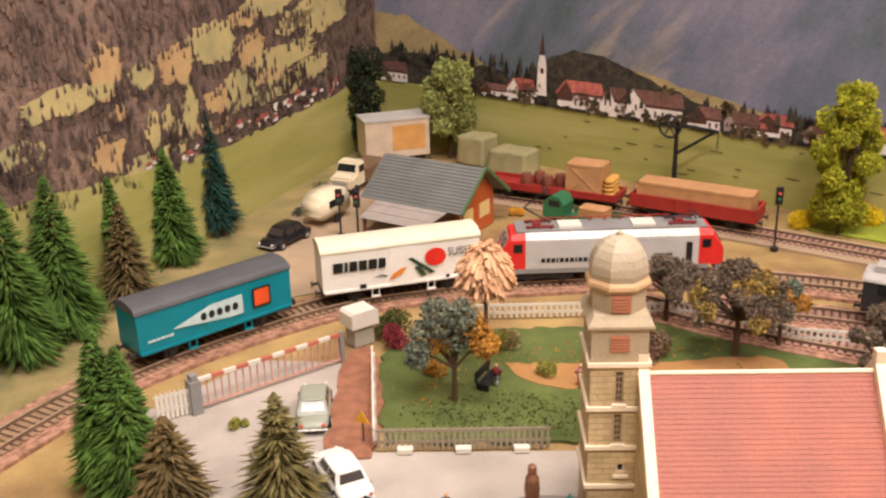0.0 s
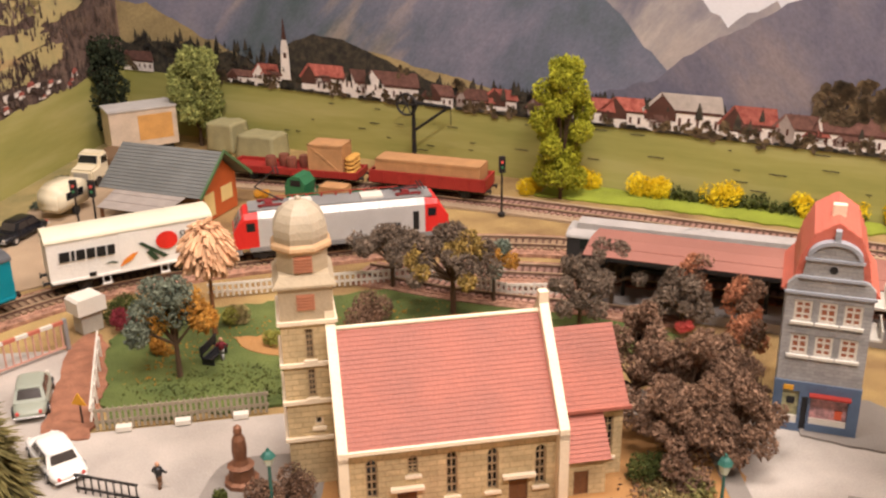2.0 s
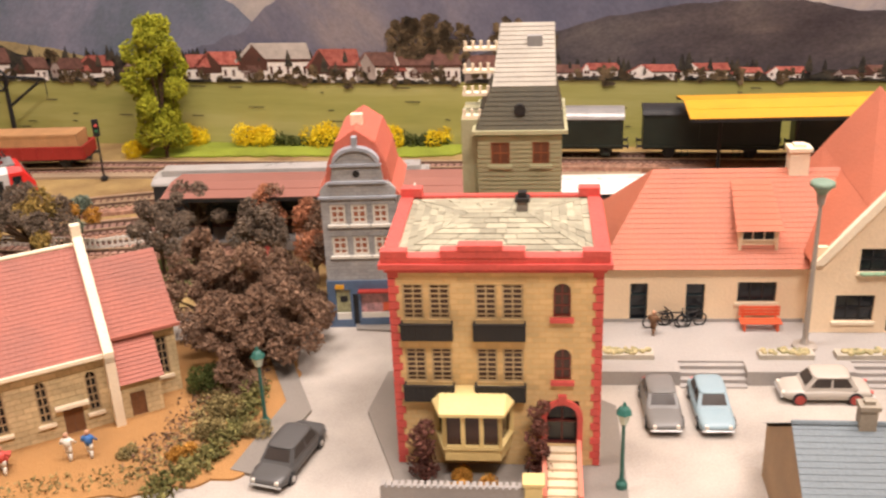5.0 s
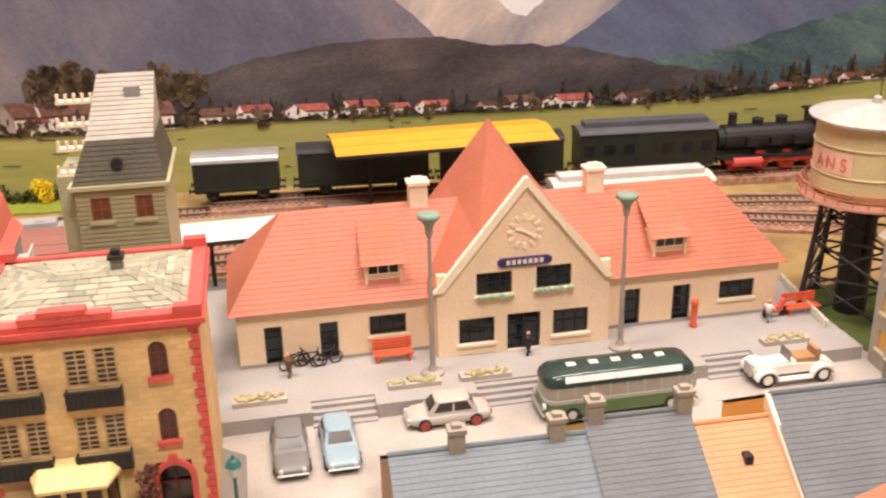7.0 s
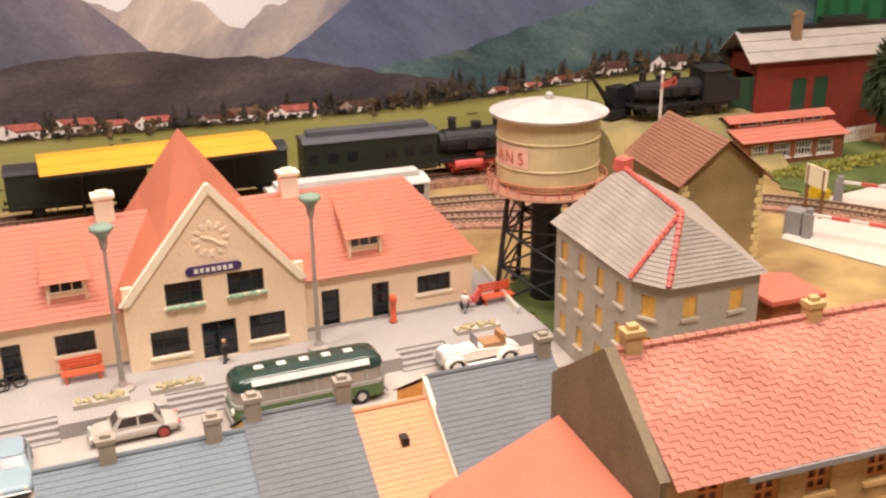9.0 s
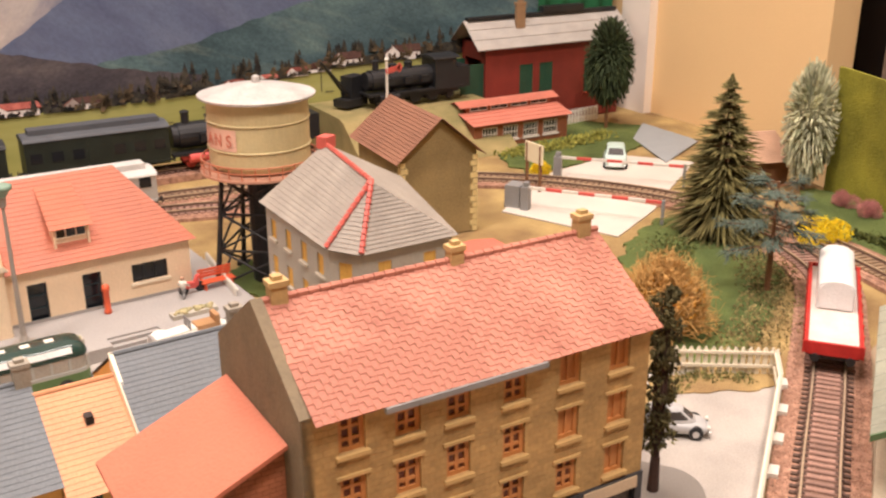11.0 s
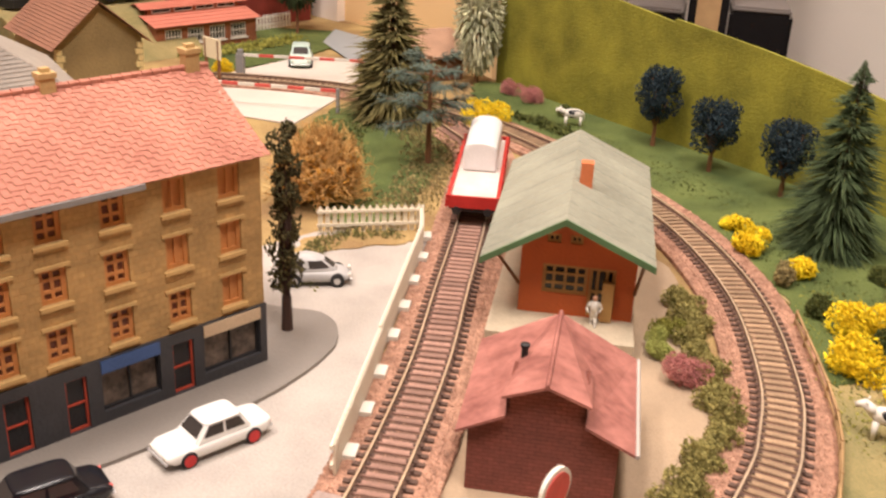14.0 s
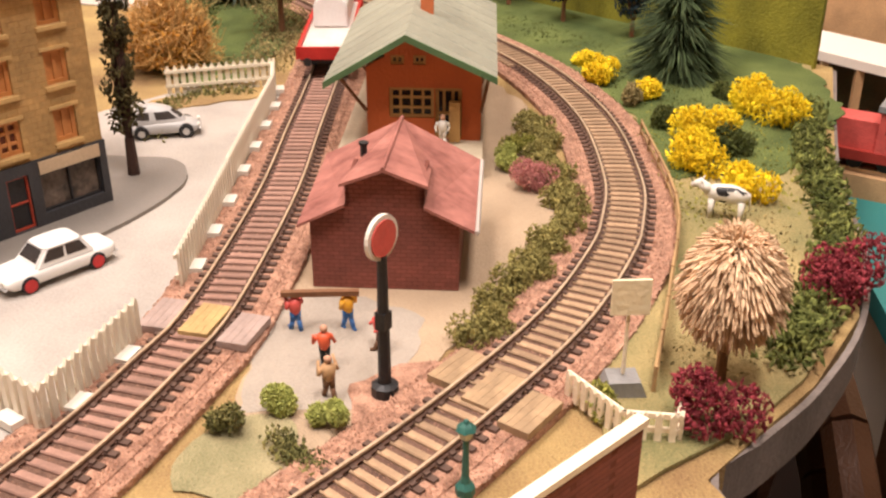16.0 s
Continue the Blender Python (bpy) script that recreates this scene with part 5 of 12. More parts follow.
    box(bm, -0.3, 0.8, D - 0.5, D + 0.1, 11.15, 11.6)
    box(bm, W - 0.8, W + 0.3, D - 0.5, D + 0.1, 11.15, 11.6)
    part("parapet", bm, RED_PAINT, h, "red moulded parapet")
    bm = bm_new()
    c4 = [(0.35, 0.3, 10.95), (W - 0.35, 0.3, 10.95), (W - 0.35, D - 0.3, 10.95), (0.35, D - 0.3, 10.95)]
    l, r = (3.4, D * 0.5, 11.6), (W - 3.4, D * 0.5, 11.6)
    for f in ((c4[0], c4[1], r, l), (c4[2], c4[3], l, r), (c4[1], c4[2], r), (c4[3], c4[0], l)):
        poly(bm, f)
    roof = part("roof", bm, mat("dark_joint", (0.20, 0.18, 0.13), 0.8), h, "pale hipped roof of irregular stone slabs")
    for k, f in enumerate(((c4[0], c4[1], r, l), (c4[2], c4[3], l, r), (c4[1], c4[2], r, r), (c4[3], c4[0], l, l))):
        roof_slabs(roof, *f, 8, 0.72, 60 + k)
    bm = bm_new()
    box(bm, 5.75, 6.3, 4.2, 4.75, 11.1, 12.1)
    ch = part("chimney", bm, mat("chimney_grey", (0.22, 0.20, 0.17), 0.7), h)
    bm = bm_new()
    box(bm, 5.66, 6.39, 4.1, 4.85, 12.1, 12.28)
    box(bm, 5.82, 6.23, 4.28, 4.67, 12.28, 12.55)
    part("chimney_cap", bm, DARK_IRON, ch)
    # bay window
    bm = bm_new()
    lo = [(1.9, -0.05), (2.4, -1.5), (5.0, -1.5), (5.5, -0.05)]
    slab(bm, lo[::1], 1.2, 1.9)
    slab(bm, [(1.8, -0.05), (2.3, -1.6), (5.1, -1.6), (5.6, -0.05)], 1.85, 2.0)
    for p, q in zip(lo, lo[1:]):
        p, q = Vector(p), Vector(q)
        k = 3 if (q - p).length > 2 else 1
        for i in range(k + 1):
            c = p.lerp(q, i / k)
            box(bm, c.x - 0.1, c.x + 0.1, c.y - 0.08, c.y + 0.1, 2.0, 3.75)
    slab(bm, [(1.6, -0.03), (2.2, -1.8), (5.2, -1.8), (5.8, -0.03)], 3.75, 3.92)
    v0 = [(1.6, -0.03, 3.92), (2.2, -1.8, 3.92), (5.2, -1.8, 3.92), (5.8, -0.03, 3.92), (5.3, -0.03, 4.45), (2.1, -0.03, 4.45)]
    for f in ((0, 1, 5), (1, 2, 4, 5), (2, 3, 4)):
        poly(bm, [v0[i] for i in f])
    bw = part("bay_window", bm, CREAM_YELLOW, h, "pale yellow bay window")
    bm = bm_new()
    slab(bm, [(2.05, -0.1), (2.48, -1.35), (4.92, -1.35), (5.35, -0.1)], 2.0, 3.7)
    part("pane", bm, BROWN_GLASS, bw)
    # stairs and garden wall
    bm = bm_new()
    for k in range(7):
        box(bm, 7.2, 8.6, -3.3 + 0.47 * k, 0.0, 0.155 * k, 0.155 * (k + 1))
    stp = part("steps", bm, mat("pale_stone", (0.66, 0.55, 0.38), 0.7), h)
    bm = bm_new()
    for x in (6.95, 8.6):
        prism(bm, [(0, 0), (3.3, 0), (3.3, 1.6), (0, 0.6)], x, x + 0.22, Matrix(((0, 1, 0, 0), (1, 0, 0, -3.3), (0, 0, 1, 0), (0, 0, 0, 1))))
    part("stair_wall", bm, mat("salmon_stone", (0.62, 0.2, 0.13), 0.6), stp)
    bm = bm_new()
    box(bm, -0.5, 6.2, -3.4, -3.1, 0, 1.0)
    for k in range(22):
        box(bm, -0.45 + k * 0.3, -0.27 + k * 0.3, -3.46, -3.04, 0.95, 1.15)
    part("garden_wall", bm, PLATFORM, h, "low grey garden wall")
    bm = bm_new()
    box(bm, 6.15, 6.95, -3.6, -2.9, 0, 1.35)
    box(bm, 6.05, 7.05, -3.7, -2.8, 1.35, 1.5)
    part("gate_pier", bm, CREAM_YELLOW, h)


corner_house()


# ---------------------------------------------------------------- tall wooden house behind it
def mansard_house():
    h = thing("mansard_house", 38.3, 31.9, 0, -28, "tall pale green clapboard house with dark mansard roof", "house")
    wood = mat("pale_green_board", (0.42, 0.40, 0.24), 0.6, var=0.12)
    holes = [(0.65, 1.65, 12.35, 13.6), (2.85, 3.75, 12.35, 13.6)]
    bm = bm_new()
    pierced(bm, 0, 4.4, 0, 14.1, 0, 0.3, holes)
    box(bm, 0, 0.3, 0.3, 6.0, 0, 14.1)
    box(bm, 4.1, 4.4, 0.3, 6.0, 0, 14.1)
    box(bm, 0.3, 4.1, 5.7, 6.0, 0, 14.1)
    for k in range(40):
        z = 4 + k * 0.25
        for a, b in ((0, 0.65), (1.65, 2.85), (3.75, 4.4)) if 12.3 < z < 13.6 else ((0, 4.4),):
            box(bm, a, b, -0.05, 0.0, z, z + 0.17)
        box(bm, -0.05, 0.0, 0.0, 6.0, z, z + 0.17)
    part("wall", bm, wood, h)
    for o in holes:
        window(h, *o, 0, 2, 2, mat("rust_frame", (0.30, 0.10, 0.04), 0.6), wood, pane=mat("brown_blind", (0.16, 0.06, 0.03), 0.5))
    bm = bm_new()
    box(bm, -0.3, 4.7, -0.3, 6.3, 14.1, 14.3)
    part("cornice", bm, wood, h)
    bm = bm_new()
    b4 = [(-0.1, -0.1, 14.3), (4.5, -0.1, 14.3), (4.5, 6.1, 14.3), (-0.1, 6.1, 14.3)]
    t4 = [(0.75, 0.7, 16.4), (4.1, 0.7, 16.4), (4.1, 5.4, 16.4), (0.75, 5.4, 16.4)]
    for i in range(4):
        courses(bm, b4[i], b4[(i + 1) % 4], t4[(i + 1) % 4], t4[i], 9, 0.04)
    part("mansard", bm, mat("dark_olive_slate", (0.075, 0.065, 0.04), 0.6, var=0.25, island=0.12), h, "dark slate mansard slopes")
    bm = bm_new()
    p = [(0.75, 0.7, 16.4), (4.1, 0.7, 16.4), (4.1, 5.2, 18.9), (1.1, 5.2, 18.9)]
    courses(bm, *p, 14, 0.05)
    poly(bm, [p[1], (4.1, 5.2, 16.4), p[2]])
    poly(bm, [p[0], p[3], (1.1, 5.2, 16.4)])
    poly(bm, [(1.1, 5.2, 16.4), (1.1, 5.2, 18.9), (4.1, 5.2, 18.9), (4.1, 5.2, 16.4)])
    part("roof", bm, mat("grey_shingle", (0.36, 0.33, 0.28), 0.6, var=0.15, island=0.1), h, "grey shingled upper roof")
    bm = bm_new()
    lathe(bm, 2.2, 0, [(0.0, 0), (0.30, 0.0), (0.30, 0.5), (0.0, 0.5)][1:3], 14)
    bmesh.ops.rotate(bm, verts=bm.verts, cent=(2.2, 0, 0), matrix=Matrix.Rotation(radians(90), 3, "X"))
    bmesh.ops.translate(bm, verts=bm.verts, vec=(0, 0.55, 15.3))
    part("round_window", bm, DARK, h)
    bm = bm_new()
    box(bm, 2.6, 3.4, 3.4, 3.9, 17.8, 18.5)
    part("roof_hatch", bm, GREY_METAL, h)
    # stacked balconies with cream rails on the flank
    for k in range(4):
        bm = bm_new()
        z = 14.6 + k * 1.05
        box(bm, -0.9, 0.9 + 0.3 * k, 1.0 + 0.8 * k, 1.6 + 0.8 * k, z, z + 0.16)
        for j in range(5):
            box(bm, -0.85 + j * 0.42, -0.7 + j * 0.42, 1.0 + 0.8 * k, 1.12 + 0.8 * k, z + 0.16, z + 0.55)
        part("balcony", bm, CREAM_TRIM, h, "cream balcony rail")
    bm = bm_new()
    box(bm, -0.95, -0.05, 0.9, 4.6, 0, 14.6)
    part("stair_turret", bm, wood, h)


mansard_house()


# ---------------------------------------------------------------- narrow blue-grey house
def narrow_house():
    h = thing("narrow_house", 31.8, 40.7, 0.12, -25, "narrow grey-blue gabled house with a shop front", "house")
    W, D = 4.55, 6.0
    wins = [(x, x + 0.95, z, z + 1.25) for z in (6.95, 4.9) for x in (0.5, 1.8, 3.1)]
    shop = [(0.45, 1.35, 0.5, 2.6), (2.0, 4.0, 0.6, 2.5)]
    bm = bm_new()
    pierced(bm, 0, W, 3.2, 8.7, 0, 0.35, wins)
    box(bm, 0, 0.35, 0.35, D, 0, 8.7)
    box(bm, W - 0.35, W, 0.35, D, 0, 8.7)
    box(bm, 0.35, W - 0.35, D - 0.35, D, 0, 8.7)
    part("wall", bm, GREY_BRICK, h)
    bm = bm_new()
    pts = [(0.0, 8.7), (W, 8.7), (W, 9.1), (W - 0.35, 9.5), (W - 0.7, 9.6), (W - 0.85, 10.6)]
    pts += [(W / 2 + 1.3 * math.cos(k * math.pi / 10), 10.75 + 0.9 * math.sin(k * math.pi / 10)) for k in range(11)]
    pts += [(0.85, 10.6), (0.7, 9.6), (0.35, 9.5), (0.0, 9.1)]
    prism(bm, pts, 0, 0.4)
    g = part("gable", bm, GREY_BRICK, h, "curved baroque gable")
    bm = bm_new()
    for z, e in ((8.6, 0.1), (9.55, -0.55), (10.62, -0.75)):
        box(bm, -e, W + e, -0.14, 0.02, z, z + 0.16)
    arc = [(W / 2 + 1.42 * math.cos(k * math.pi / 12), 10.8 + 1.0 * math.sin(k * math.pi / 12)) for k in range(13)]
    arc2 = [(W / 2 + 1.2 * math.cos(k * math.pi / 12), 10.8 + 0.8 * math.sin(k * math.pi / 12)) for k in range(13)]
    for (p, q), (s, t) in zip(zip(arc, arc[1:]), zip(arc2, arc2[1:])):
        prism(bm, [p, q, t, s], -0.14, 0.45)
    box(bm, W / 2 - 0.15, W / 2 + 0.15, -0.1, 0.4, 11.75, 12.4)
    part("moulding", bm, mat("pale_blue_grey", (0.36, 0.38, 0.42), 0.6), g)
    bm = bm_new()
    tube(bm, (W / 2, -0.03, 10.15), (W / 2, 0.1, 10.15), 0.22, n=12)
    part("round_window", bm, DARK, g)
    for o in wins:
        window(h, *o, 0, 2, 3, WHITE, WHITE, bar=0.12, pane=mat("curtain_glow", (0.35, 0.12, 0.06), 0.5))
    bm = bm_new()
    pierced(bm, -0.06, W + 0.06, 0, 3.2, -0.08, 0.3, shop + [(1.5, 1.85, 0.1, 2.3)])
    s = part("shop_front", bm, BLUE_PAINT, h, "blue painted shop front")
    bm = bm_new()
    box(bm, 0.45, 1.35, 0.12, 0.2, 0.5, 2.6)
    part("display", bm, mat("yellow_display", (0.42, 0.40, 0.22), 0.5, var=0.5, scale=150), s, "pale yellow shop window")
    bm = bm_new()
    box(bm, 2.0, 4.0, 0.12, 0.2, 0.6, 2.5)
    part("display", bm, mat("shop_display", (0.34, 0.26, 0.30), 0.5, var=0.6, scale=150, tint=(0.50, 0.26, 0.26)), s, "mauve shop window with goods")
    for x0, x1 in ((0.45, 1.35), (2.0, 4.0)):
        bm = bm_new()
        box(bm, x0, x1, -0.02, 0.12, 0.5 if x0 < 1 else 0.6, 0.95)
        part("stall_board", bm, WHITE, s, "white board below the shop window")
    bm = bm_new()
    box(bm, 3.35, 3.75, 0.06, 0.12, 1.05, 1.6)
    part("goods", bm, REDORANGE, s)
    bm = bm_new()
    box(bm, 0.7, 1.15, 0.05, 0.12, 1.7, 2.1)
    part("goods", bm, DARK, s)
    bm = bm_new()
    box(bm, 1.5, 1.85, 0.1, 0.2, 0.1, 2.3)
    part("door", bm, DARK, s)
    bm = bm_new()
    box(bm, 1.9, 4.1, -0.5, -0.08, 2.5, 2.62)
    part("awning", bm, RED_DULL, s, "dark red awning")
    bm = bm_new()
    box(bm, 0.45, 1.0, -0.11, -0.08, 2.65, 2.95)
    part("shop_sign", bm, YELLOW, s)
    # roof: rounded red mansard
    bm = bm_new()
    prof = [(-0.25, 8.6), (0.3, 9.3), (0.55, 10.6), (1.1, 11.9), (W / 2, 12.7), (W - 1.1, 11.9), (W - 0.55, 10.6), (W - 0.3, 9.3), (W + 0.25, 8.6)]
    for (x0, z0), (x1, z1) in zip(prof, prof[1:]):
        if x1 <= W / 2:
            courses(bm, (x0, 0.42, z0), (x0, D + 0.1, z0), (x1, D + 0.1, z1), (x1, 0.42, z1), 3, 0.06)
        else:
            courses(bm, (x1, 0.42, z1), (x1, D + 0.1, z1), (x0, D + 0.1, z0), (x0, 0.42, z0), 3, 0.06)
    prism(bm, prof, D + 0.08, D + 0.1)
    prism(bm, prof, 0.4, 0.44)
    part("roof", bm, mat("bright_red_roof", (0.58, 0.15, 0.10), 0.5, var=0.15, island=0.06), h, "bright red curved roof")
    bm = bm_new()
    box(bm, W / 2 - 0.35, W / 2 + 0.35, 2.0, 2.5, 12.3, 13.2)
    part("chimney", bm, CREAM_TRIM, h)
    bm = bm_new()
    for z in (5.2, 7.2):
        box(bm, W, W + 0.9, 2.2, 4.6, z, z + 0.12)
        box(bm, W + 0.82, W + 0.9, 2.2, 4.6, z + 0.12, z + 0.7)
    part("side_balcony", bm, WHITE, h)


narrow_house()


# ---------------------------------------------------------------- church
TRACERY = mat("aged_tracery", (0.36, 0.26, 0.15), 0.7, var=0.2)


def church():
    h = thing("church", 6.85, 34.0, 0.2, 4.5, "sandstone church with red tiled nave and domed tower", "church")
    L, HW = 11.3, 4.3
    wins = [(1.35, 1.95, 1.3, 3.6), (3.45, 4.0, 2.5, 3.6), (5.4, 6.0, 1.0, 3.6), (7.5, 8.1, 1.0, 3.5), (10.0, 10.6, 1.0, 3.4)]
    doors = [(2.9, 3.9, 0.0, 1.55), (8.65, 9.65, 0.0, 1.55)]
    bm = bm_new()
    pierced(bm, 0.1, L, 0, 4.3, 0.3, 0.7, wins + doors)
    box(bm, 0.1, L, 8.2, 8.6, 0, 4.3)
    for x in (0.1, L - 0.4):
        prism(bm, [(0.7, 0), (8.2, 0), (8.2, 4.3), (HW + 0.15, 8.7), (0.7, 4.3)], x, x + 0.4, Matrix(((0, 1, 0, 0), (1, 0, 0, 0), (0, 0, 1, 0), (0, 0, 0, 1))))
    part("nave_wall", bm, STONE, h)
    for o in wins:
        w = window(h, *o, 0.3, 2, 5, TRACERY, CREAM_TRIM, bar=0.07, deep=0.3)
        a, b, z0, z1 = o
        bm = bm_new()
        c, r = (a + b) / 2, (b - a) / 2
        for s in (-1, 1):
            prism(bm, [(c + s * r, z1 + 0.003), (c + s * r, z1 - r * 1.4)] + [(c + s * r * math.cos(k * 0.314), z1 - r * 1.4 + r * 1.4 * math.sin(k * 0.314)) for k in range(6)], 0.29, 0.5)
        part("arch", bm, STONE, w)
    for o in doors:
        d = window(h, *o, 0.3, 2, 1, mat("church_door", (0.17, 0.08, 0.04), 0.6), None, name="door", pane=WOOD)
        bm = bm_new()
        box(bm, o[0] - 0.35, o[1] + 0.35, 0.0, 0.32, o[3] + 0.15, o[3] + 0.32)
        part("hood", bm, CREAM_TRIM, d)
    bm = bm_new()
    courses(bm, (0.45, -0.05, 4.35), (L - 0.1, -0.05, 4.35), (L - 0.1, HW, 8.95), (0.45, HW, 8.95), 26, 0.035)
    courses(bm, (L - 0.1, 8.75, 4.35), (0.45, 8.75, 4.35), (0.45, HW, 8.95), (L - 0.1, HW, 8.95), 26, 0.035)
    part("nave_roof", bm, CHURCH_ROOF, h, "dull red roof in fine courses")
    bm = bm_new()
    tube(bm, (0.4, HW, 9.0), (L, HW, 9.0), 0.12, n=8)
    box(bm, 0.2, L + 0.1, -0.2, 0.02, 4.2, 4.4)
    part("ridge_and_gutter", bm, CREAM_TRIM, h)
    bm = bm_new()
    m = Matrix(((0, 1, 0, 0), (1, 0, 0, 0), (0, 0, 1, 0), (0, 0, 0, 1)))
    for x in (0.0, L - 0.2):
        prism(bm, [(-0.35, 3.9), (-0.35, 4.5), (HW, 9.75), (HW, 9.1)], x, x + 0.5, m)
        prism(bm, [(8.95, 4.5), (8.95, 3.9), (HW, 9.1), (HW, 9.75)], x, x + 0.5, m)
        box(bm, x, x + 0.5, HW - 0.25, HW + 0.25, 9.3, 10.1)
        box(bm, x, x + 0.5, -0.35, 0.3, 0, 4.2)
    part("coping", bm, CREAM_TRIM, h, "cream stone gable coping")
    # chancel
    bm = bm_new()
    pierced(bm, L + 0.3, 15.2, 0, 4.3, 1.9, 2.3, [(14.1, 14.7, 1.2, 3.6)])
    box(bm, 14.8, 15.2, 2.3, 6.8, 0, 4.3)
    box(bm, L + 0.3, 14.8, 6.4, 6.8, 0, 4.3)
    part("chancel_wall", bm, STONE, h)
    window(h, 14.1, 14.7, 1.2, 3.6, 1.9, 2, 5, TRACERY, CREAM_TRIM, bar=0.07)
    bm = bm_new()
    courses(bm, (L + 0.3, 1.6, 4.35), (15.4, 1.6, 4.35), (15.2, HW, 7.9), (L + 0.3, HW, 7.9), 18, 0.035)
    courses(bm, (15.4, 7.1, 4.35), (L + 0.3, 7.1, 4.35), (L + 0.3, HW, 7.9), (15.2, HW, 7.9), 18, 0.035)
    prism(bm, [(1.9, 4.35), (6.8, 4.35), (HW, 7.8)], 15.0, 15.2, m)
    box(bm, L + 0.3, 15.5, 1.45, 1.6, 4.2, 4.38)
    part("chancel_roof", bm, CHURCH_ROOF, h)
    # vestry
    bm = bm_new()
    pierced(bm, L + 0.3, 13.8, 0, 2.2, 0.3, 0.6, [(12.1, 12.9, 0.0, 1.5)])
    box(bm, 13.5, 13.8, 0.6, 1.9, 0, 2.6)
    part("vestry_wall", bm, STONE, h)
    bm = bm_new()
    courses(bm, (L + 0.3, 0.05, 2.2), (14.0, 0.05, 2.2), (14.0, 1.9, 4.3), (L + 0.3, 1.9, 4.3), 12, 0.06)
    part("vestry_roof", bm, CHURCH_ROOF, h)
    window(h, 12.1, 12.9, 0.0, 1.5, 0.3, 2, 1, mat("church_door", (0.17, 0.08, 0.04)), None, name="door", pane=WOOD)
    # tower
    tw = part("tower", (lambda b: (pierced(b, 0, 2.7, 0, 9.6, 0, 0.4, [(1.2, 1.6, 7.5, 9.2), (1.2, 1.6, 5.3, 6.9), (1.4, 1.85, 3.55, 4.1)]), box(b, 0, 0.4, 0.4, 3.2, 0, 9.6), box(b, 2.3, 2.7, 0.4, 3.2, 0, 9.6), box(b, 0.4, 2.3, 2.8, 3.2, 0, 9.6), b)[-1])(bm_new()), STONE, h, "square sandstone tower", at=cm(-2.24, 4.09, 0))
    for z0, z1 in ((7.5, 9.2), (5.3, 6.9)):
        window(tw, 1.2, 1.6, z0, z1, 0, 2, 5, TRACERY, CREAM_TRIM, bar=0.07, deep=0.3)
    window(tw, 1.4, 1.85, 3.55, 4.1, 0, 1, 1, CREAM_TRIM, CREAM_TRIM, bar=0.08, deep=0.3)
    bm = bm_new()
    for z in (2.8, 5.0, 7.15, 9.5):
        e = 0.16
        box(bm, -e, 2.7 + e, -e, 0.0, z, z + 0.2)
        box(bm, -e, 0.0, 0.0, 3.2 + e, z, z + 0.2)
        box(bm, 2.7, 2.7 + e, 0.0, 3.2 + e, z, z + 0.2)
    part("string_course", bm, CREAM_TRIM, tw)
    stone2 = mat("tower_grey_stone", (0.46, 0.38, 0.26), 0.7, var=0.12)
    bm = bm_new()
    box(bm, 0.0, 2.7, 0.0, 3.0, 9.7, 11.55)
    v = [[bm.verts.new((x, y, z)) for x, y in ((a, c), (b, c), (b, d), (a, d))] for a, b, c, d, z in ((-0.2, 2.9, -0.2, 3.2, 11.5), (-0.2, 2.9, -0.2, 3.2, 11.62), (0.12, 2.58, 0.12, 2.9, 12.1))]
    for p, q in zip(v, v[1:]):
        for i in range(4):
            bm.faces.new((p[i], p[(i + 1) % 4], q[(i + 1) % 4], q[i]))
    bm.faces.new(v[0][::-1])
    bm.faces.new(v[2])
    lathe(bm, 1.35, 1.45, [(1.36, 12.0), (1.36, 13.4)], 8, radians(22.5))
    part("bell_stage", bm, stone2, tw)
    bm = bm_new()
    for z0 in (12.2, 10.25):
        box(bm, 0.9, 1.8, -0.06 if z0 < 12 else 0.1, 0.3, z0, z0 + 0.85)
    lou = part("louvre", bm, mat("terracotta_louvre", (0.5, 0.22, 0.13), 0.6), tw)
    bm = bm_new()
    for z0 in (12.2, 10.25):
        for k in range(5):
            box(bm, 0.93, 1.77, -0.11 if z0 < 12 else 0.05, 0.2, z0 + 0.05 + k * 0.16, z0 + 0.13 + k * 0.16)
    part("slats", bm, mat("terracotta_louvre", (0.5, 0.22, 0.13)), lou)
    bm = bm_new()
    lathe(bm, 1.35, 1.45, [(1.50, 13.2), (1.62, 13.35), (1.58, 13.5), (1.42, 13.65)], 8, radians(22.5))
    part("eaves_ring", bm, mat("tan_eaves", (0.50, 0.33, 0.18), 0.6), tw)
    bm = bm_new()
    lathe(bm, 1.35, 1.45, [(1.40, 13.6), (1.45, 13.95), (1.42, 14.3), (1.30, 14.7), (1.10, 15.05), (0.82, 15.33), (0.48, 15.52), (0.18, 15.6), (0.15, 15.72), (0.04, 15.8)], 8, radians(22.5))
    part("dome", bm, mat("weathered_zinc", (0.44, 0.38, 0.28), 0.5, var=0.15), tw, "octagonal zinc dome")


church()


